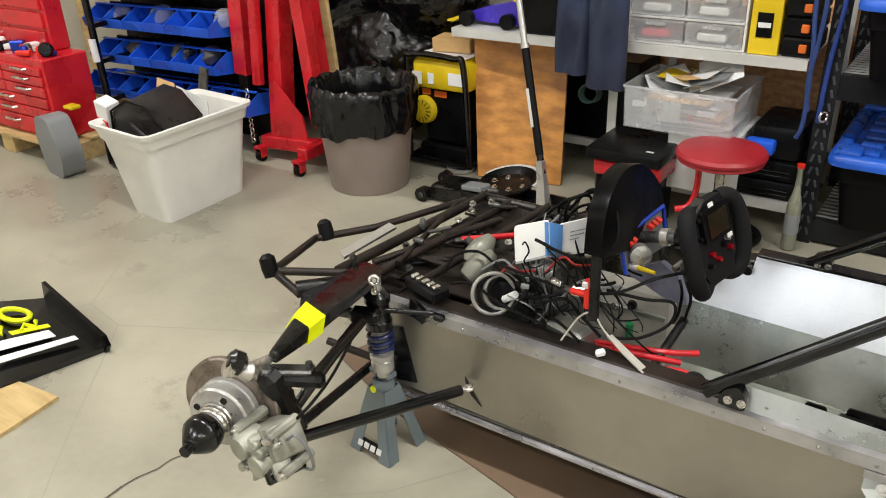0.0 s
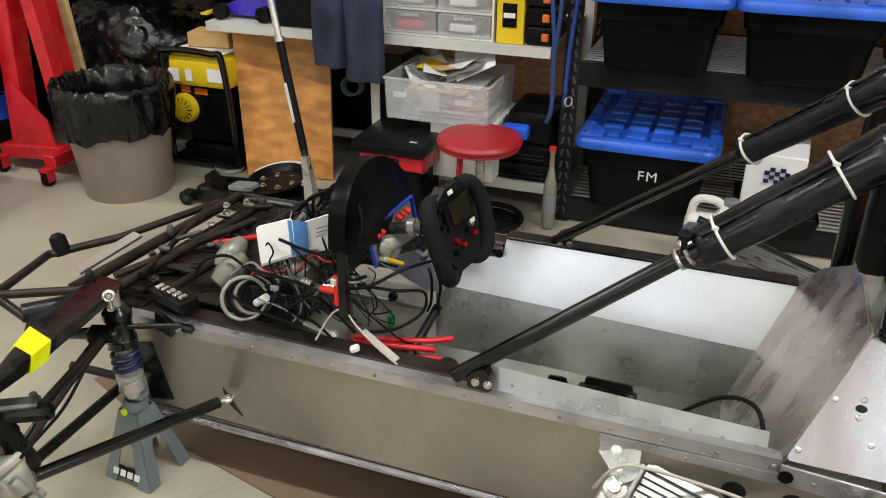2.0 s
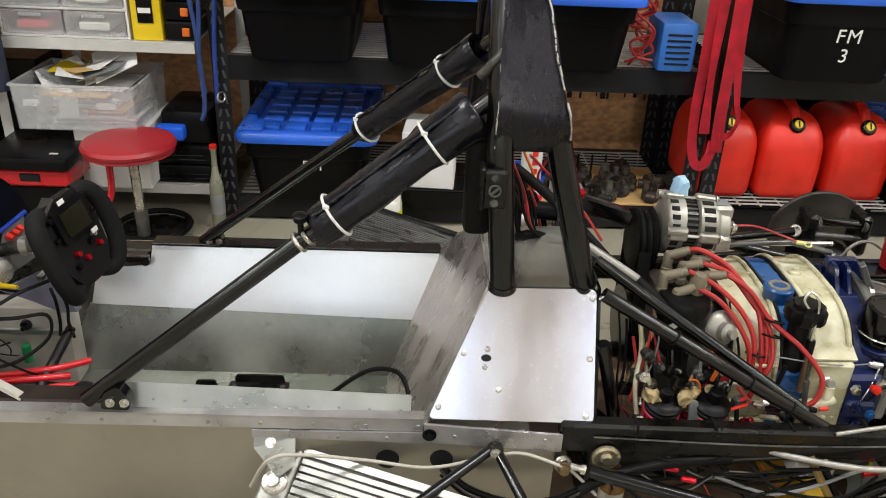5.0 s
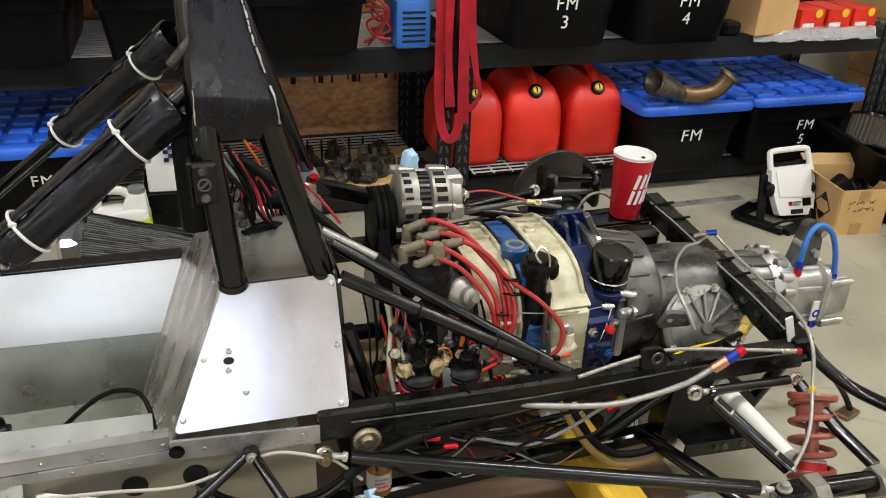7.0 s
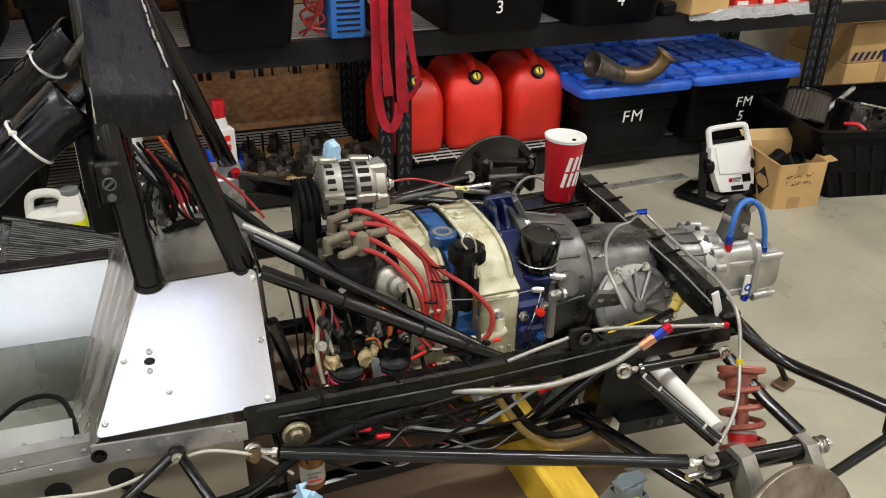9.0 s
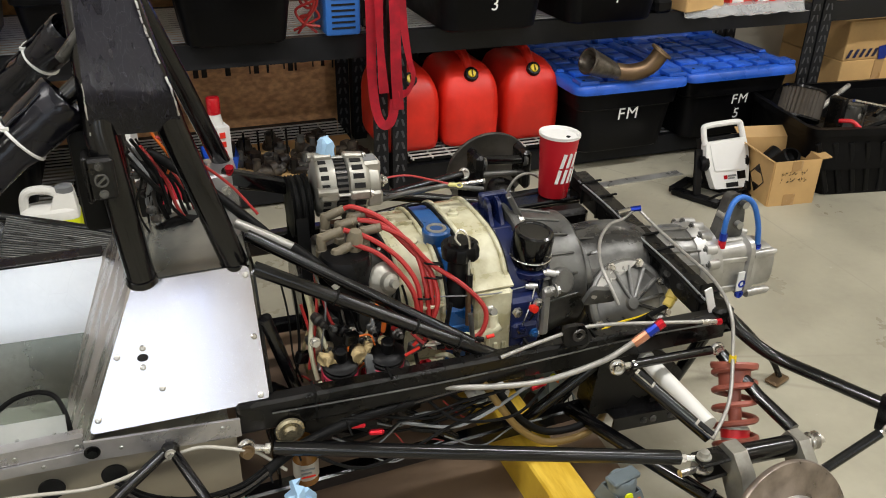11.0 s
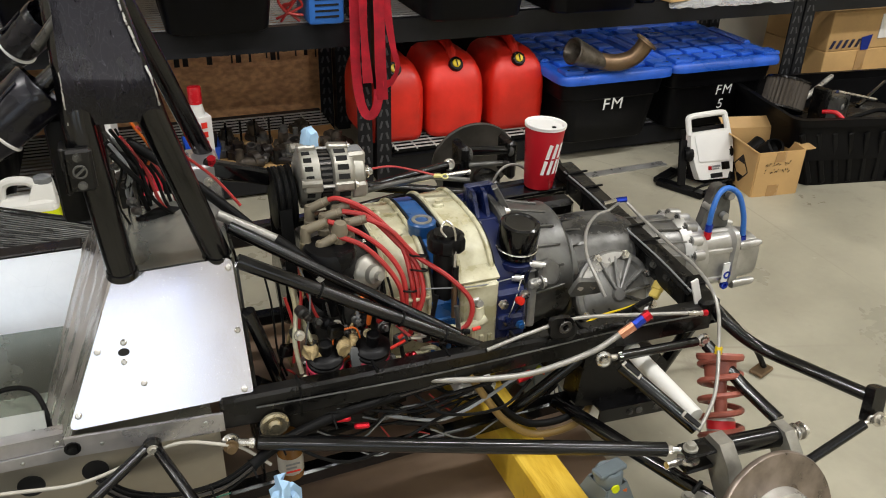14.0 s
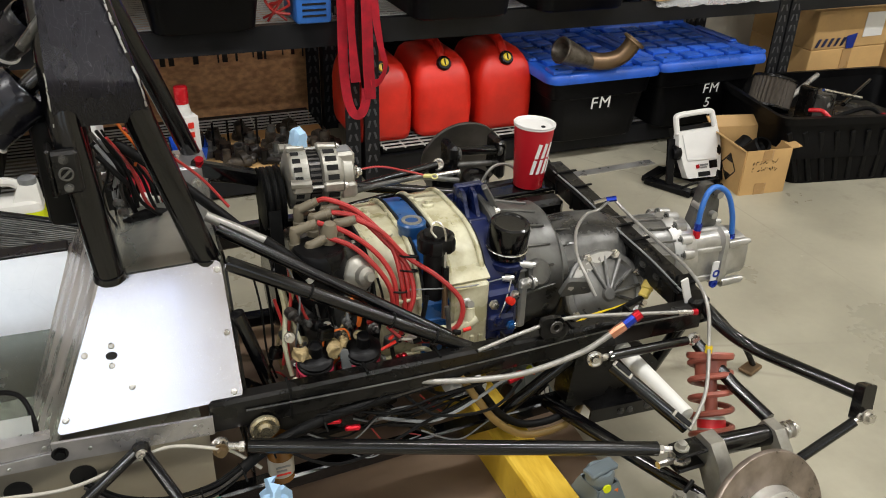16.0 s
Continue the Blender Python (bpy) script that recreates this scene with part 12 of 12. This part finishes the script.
# tool cabinet on pallet, left end of the room
pl = thing("pallet", (-1.85, 2.6, 0), "raw pine shipping pallet", "pallet")
for k in range(5):
    bm = B()
    box(bm, -2.45, -1.545, 2.29 + 0.155 * k, 2.39 + 0.155 * k, 0.085, 0.10, 0.002)
    part("slat", bm, M_PINE, pl)
for x in (-2.40, -2.0, -1.60):
    bm = B()
    box(bm, x - 0.045, x + 0.045, 2.30, 3.0, 0.0, 0.085, 0.003)
    part("bearer", bm, M_PINE, pl)
tcab = thing("tool_cabinet", (-1.9, 2.6, 0.10), "red tool cabinet with chrome drawer pulls, cluttered top", "tool cabinet")
bm = B()
box(bm, -2.25, -1.615, 2.34, 2.56, 0.101, 0.46, 0.006)
part("cabinet_body", bm, M_RED, tcab)
zz = 0.12
for k, hgt in enumerate((0.075, 0.05, 0.05, 0.05, 0.045, 0.04)):
    for x0, x1 in (((-2.24, -1.94), (-1.93, -1.63)) if k > 2 else ((-2.24, -1.63),)):
        bm = B()
        box(bm, x0, x1, 2.328, 2.342, zz, zz + hgt - 0.006, 0.003)
        d = part("drawer", bm, M_RED, tcab)
        bm = B()
        cxm = (x0 + x1) / 2
        tube(bm, [(cxm - 0.05, 2.33, zz + hgt * 0.6), (cxm - 0.045, 2.315, zz + hgt * 0.6), (cxm + 0.045, 2.315, zz + hgt * 0.6), (cxm + 0.05, 2.33, zz + hgt * 0.6)], 0.006, 6, straight=True)
        part("handle", bm, M_STEEL, d)
    zz += hgt
tch = thing("tool_chest", (-1.95, 2.72, 0.46), "red upper tool chest", "tool chest")
bm = B()
box(bm, -2.22, -1.72, 2.47, 2.56, 0.461, 0.82, 0.006)
part("chest_body", bm, M_RED, tch)
for k in range(4):
    bm = B()
    box(bm, -2.20, -1.74, 2.458, 2.472, 0.48 + 0.08 * k, 0.545 + 0.08 * k, 0.003)
    part("drawer", bm, M_RED, tch)
rng = random.Random(3)
for k in range(22):
    x, y = rng.uniform(-2.2, -1.66), rng.uniform(2.36, 2.44)
    bm = B()
    if k % 3 == 0:
        cyl(bm, (x, y, 0.475), (x + rng.uniform(-0.08, 0.08), y + rng.uniform(-0.05, 0.05), 0.475), 0.013, seg=12)
    elif k % 3 == 1:
        box(bm, x - 0.03, x + 0.03, y - 0.02, y + 0.02, 0.461, 0.461 + rng.uniform(0.015, 0.05), 0.005, rz=rng.uniform(0, 90))
    else:
        lathe(bm, (x, y, 0.461), (0, 0, 1), [(0, 0), (0.018, 0), (0.018, 0.03), (0.012, 0.04), (0, 0.04)], 12)
    solo("hand_tool", bm, (M_STEEL, M_CAST, M_CHWORN, M_PAPER, M_ANBLUE, M_REDPL)[rng.randrange(6)], "small tool lying on the red cabinet", "tool", group="tools on the cabinet")
bm = B()
lathe(bm, (-1.66, 2.40, 0.49), (0.6, -0.7, 0.2), [(0.0, -0.02), (0.03, -0.02), (0.032, 0.0), (0.028, 0.012), (0.018, 0.014), (0.0, 0.01)], 20)
solo("grinding_wheel", bm, M_CHWORN, "round black and grey tool on the cabinet edge", "tool")
gc = thing("tool_case", (-1.47, 2.42, 0), "grey upright plastic tool case with yellow latch", "tool case")
bm = B()
sheet(bm, rounded([Vector((-1.56, 2.33, 0.0)), Vector((-1.42, 2.31, 0.0)), Vector((-1.40, 2.31, 0.10)), Vector((-1.45, 2.31, 0.26)), Vector((-1.57, 2.33, 0.255)), Vector((-1.60, 2.335, 0.15))], 0.03, 3), 0.10)
part("case_body", bm, M_GREY, gc)
bm = B()
box(bm, -1.55, -1.49, 2.35, 2.40, 0.255, 0.272, 0.004)
part("latch", bm, M_YELPL, gc)
plain_box("compressor", -1.40, -1.20, 2.40, 2.62, 0.0, 0.16, M_CHWORN, "black machine base with blue strap beside the case", "machine", 0.02)
# parts rack with blue bins
rk = thing("bin_rack", (-1.35, 2.85, 0), "black upright rack holding rows of blue parts bins", "bin rack")
bm = B()
cyl(bm, (-1.615, 2.62, 0.0), (-1.615, 2.60, 1.2), 0.016, seg=14)
part("post", bm, M_CHASSIS, rk)
bm = B()
cyl(bm, (-1.615, 2.602, 0.40), (-1.615, 2.60, 0.50), 0.0175, seg=14)
part("post_label", bm, M_PAPER, rk)
bm = B()
cyl(bm, (-0.98, 2.90, 0.0), (-0.98, 2.90, 1.2), 0.016, seg=14)
part("post", bm, M_CHASSIS, rk)
for z in (0.19, 0.37, 0.53, 0.68):
    bm = B()
    bar(bm, (-1.80, 2.86, z + 0.06), (-0.90, 2.93, z + 0.06), 0.02, 0.05, bevel=0.002)
    part("rail", bm, M_CHASSIS, rk)
    bm = B()
    bar(bm, (-1.64, 2.62, z + 0.02), (-1.60, 2.87, z + 0.04), 0.02, 0.02)
    part("bracket", bm, M_CHASSIS, rk)
bm = B()
sheet(bm, [(-1.9, 2.99, 0.0), (-0.9, 3.06, 0.0), (-0.9, 3.06, 1.2), (-1.9, 2.99, 1.2)], 0.01)
part("back_sheet", bm, M_PLAST, rk)


def parts_bin(x, y, z, rz, w=0.125):
    p = thing("parts_bin", (x, y, z), "blue open-front plastic parts bin", "parts bin", group="parts bins")
    bm = B()
    d, hh = 0.20, 0.095
    o = [(-w / 2, 0, 0), (w / 2, 0, 0), (w / 2, d, 0), (-w / 2, d, 0)]
    c = Matrix.Translation((x, y, z)) @ Euler((radians(-8), 0, radians(rz))).to_matrix().to_4x4()
    f = lambda q: c @ Vector(q)
    sheet(bm, [f(q) for q in o], 0.003)
    for s in (-1, 1):
        sheet(bm, [f((s * w / 2, -0.02, 0.035)), f((s * w / 2, 0.0, 0.0)), f((s * w / 2, d, 0)), f((s * w / 2, d, hh)), f((s * w / 2, 0.07, hh))], 0.003)
    sheet(bm, [f((-w / 2, 0, 0)), f((w / 2, 0, 0)), f((w / 2, -0.02, 0.04)), f((-w / 2, -0.02, 0.04))], 0.003)
    sheet(bm, [f((-w / 2, d, 0)), f((w / 2, d, 0)), f((w / 2, d, hh)), f((-w / 2, d, hh))], 0.003)
    sheet(bm, [f((-w / 2, 0.06, hh)), f((w / 2, 0.06, hh)), f((w / 2, 0.075, hh + 0.004)), f((-w / 2, 0.075, hh + 0.004))], 0.004)
    part("bin_body", bm, M_BLUEPL, p, smooth=0)
    return p


for row, (z, n, x0, dx, y0) in enumerate(((0.20, 8, -1.86, 0.132, 2.70), (0.37, 6, -1.72, 0.130, 2.70), (0.53, 6, -1.72, 0.130, 2.70), (0.68, 6, -1.72, 0.130, 2.70))):
    for k in range(n):
        if row == 3 and k > 3:
            continue
        parts_bin(x0 + dx * k, y0 + 0.010 * k, z, 5)
for x, y, z in ((-1.66, 2.73, 0.545), (-1.02, 2.78, 0.555), (-1.14, 2.77, 0.385), (-1.60, 2.74, 0.385), (-1.30, 2.75, 0.39), (-1.40, 2.75, 0.55)):
    bm = B()
    bmesh.ops.create_icosphere(bm, subdivisions=3, radius=0.045)
    crumple(bm, 0.02, 25, x)
    bmesh.ops.transform(bm, matrix=Matrix.Translation((x, y + 0.08, z + 0.035)) @ Matrix.Diagonal((1, 1.2, 0.8, 1)), verts=bm.verts)
    solo("parts_bag", bm, M_CLEAR if z > 0.5 else M_CAST, "bag of small parts in a blue bin", "parts bag", group="parts bags")
bm = B()
bar(bm, (-1.04, 2.66, 0.18), (-1.00, 2.69, 0.42), 0.05, 0.012, up=(0, 1, 0), bevel=0.002)
solo("metal_bar", bm, M_CAST, "grey flat metal bar leaning behind the ivory bin", "metal bar")
bm = B()
bar(bm, (-2.42, 3.1, 0.0), (-2.62, 3.2, 1.2), 0.05, 0.025, up=(0, 1, 0), bevel=0.003)
solo("timber_plank", bm, M_PINE, "timber plank leaning on the wall", "timber plank")
bm = B()
bmesh.ops.create_icosphere(bm, subdivisions=4, radius=1.0)
for v in bm.verts:
    c = v.co.copy()
    v.co = Vector((-1.15 + c.x * 0.30, 3.42 + c.y * 0.22, 0.45 + max(-1, c.z) * 0.45 * (1 + 0.06 * noise.noise(c * 3))))
solo("tarpaulin", bm, M_PLAST, "black draped tarpaulin behind the bin rack", "tarpaulin", smooth=60)
# hairline crack in the floor
bm = B()
rng = random.Random(8)
pts = []
for k in range(14):
    t = k / 13
    pts.append(Vector((0.42 - 0.10 * t + rng.uniform(-0.006, 0.006), 1.36 - 0.50 * t, 0.0015)))
for a, b in zip(pts, pts[1:]):
    w = Vector((0.0022 + rng.uniform(-0.0006, 0.0012), 0, 0))
    bm.faces.new([bm.verts.new(p) for p in (a - w, a + w, b + w, b - w)])
solo("floor_crack", bm, mat("crack_dirt", (0.10, 0.085, 0.06), 0.9, bump=0), "hairline dark crack in the concrete", "crack", kind="structure", smooth=0)

# bottle on the lower deck behind the hoop
rb_ = thing("bottle", (2.352, 3.20, 0.086), "white bottle with a red top on the rack deck", "bottle")
bm = B()
lathe(bm, (2.352, 3.20, 0.086), (0, 0, 1), [(0.0, 0.0), (0.024, 0.0), (0.027, 0.006), (0.027, 0.20), (0.020, 0.235), (0.012, 0.25), (0.0, 0.25)], 24)
part("bottle_body", bm, M_WPAINT, rb_)
bm = B()
lathe(bm, (2.352, 3.20, 0.325), (0, 0, 1), [(0.0, 0.0), (0.021, 0.0), (0.022, 0.05), (0.020, 0.055), (0.0, 0.056)], 20)
part("cap", bm, M_RED, rb_, "red cap")
rc_ = thing("carton", (2.385, 3.17, 0.086), "slim white carton with red print on the deck", "carton")
bm = B()
box(bm, 2.345, 2.388, 3.16, 3.21, 0.0865, 0.29, 0.002, rz=14)
part("box_body", bm, M_PAPER, rc_)
for k in range(5):
    bm = B()
    box(bm, 2.358, 2.376, 3.1535, 3.1575, 0.13 + 0.031 * k, 0.148 + 0.031 * k, rz=14)
    part("print_bar", bm, M_REDPL, rc_)
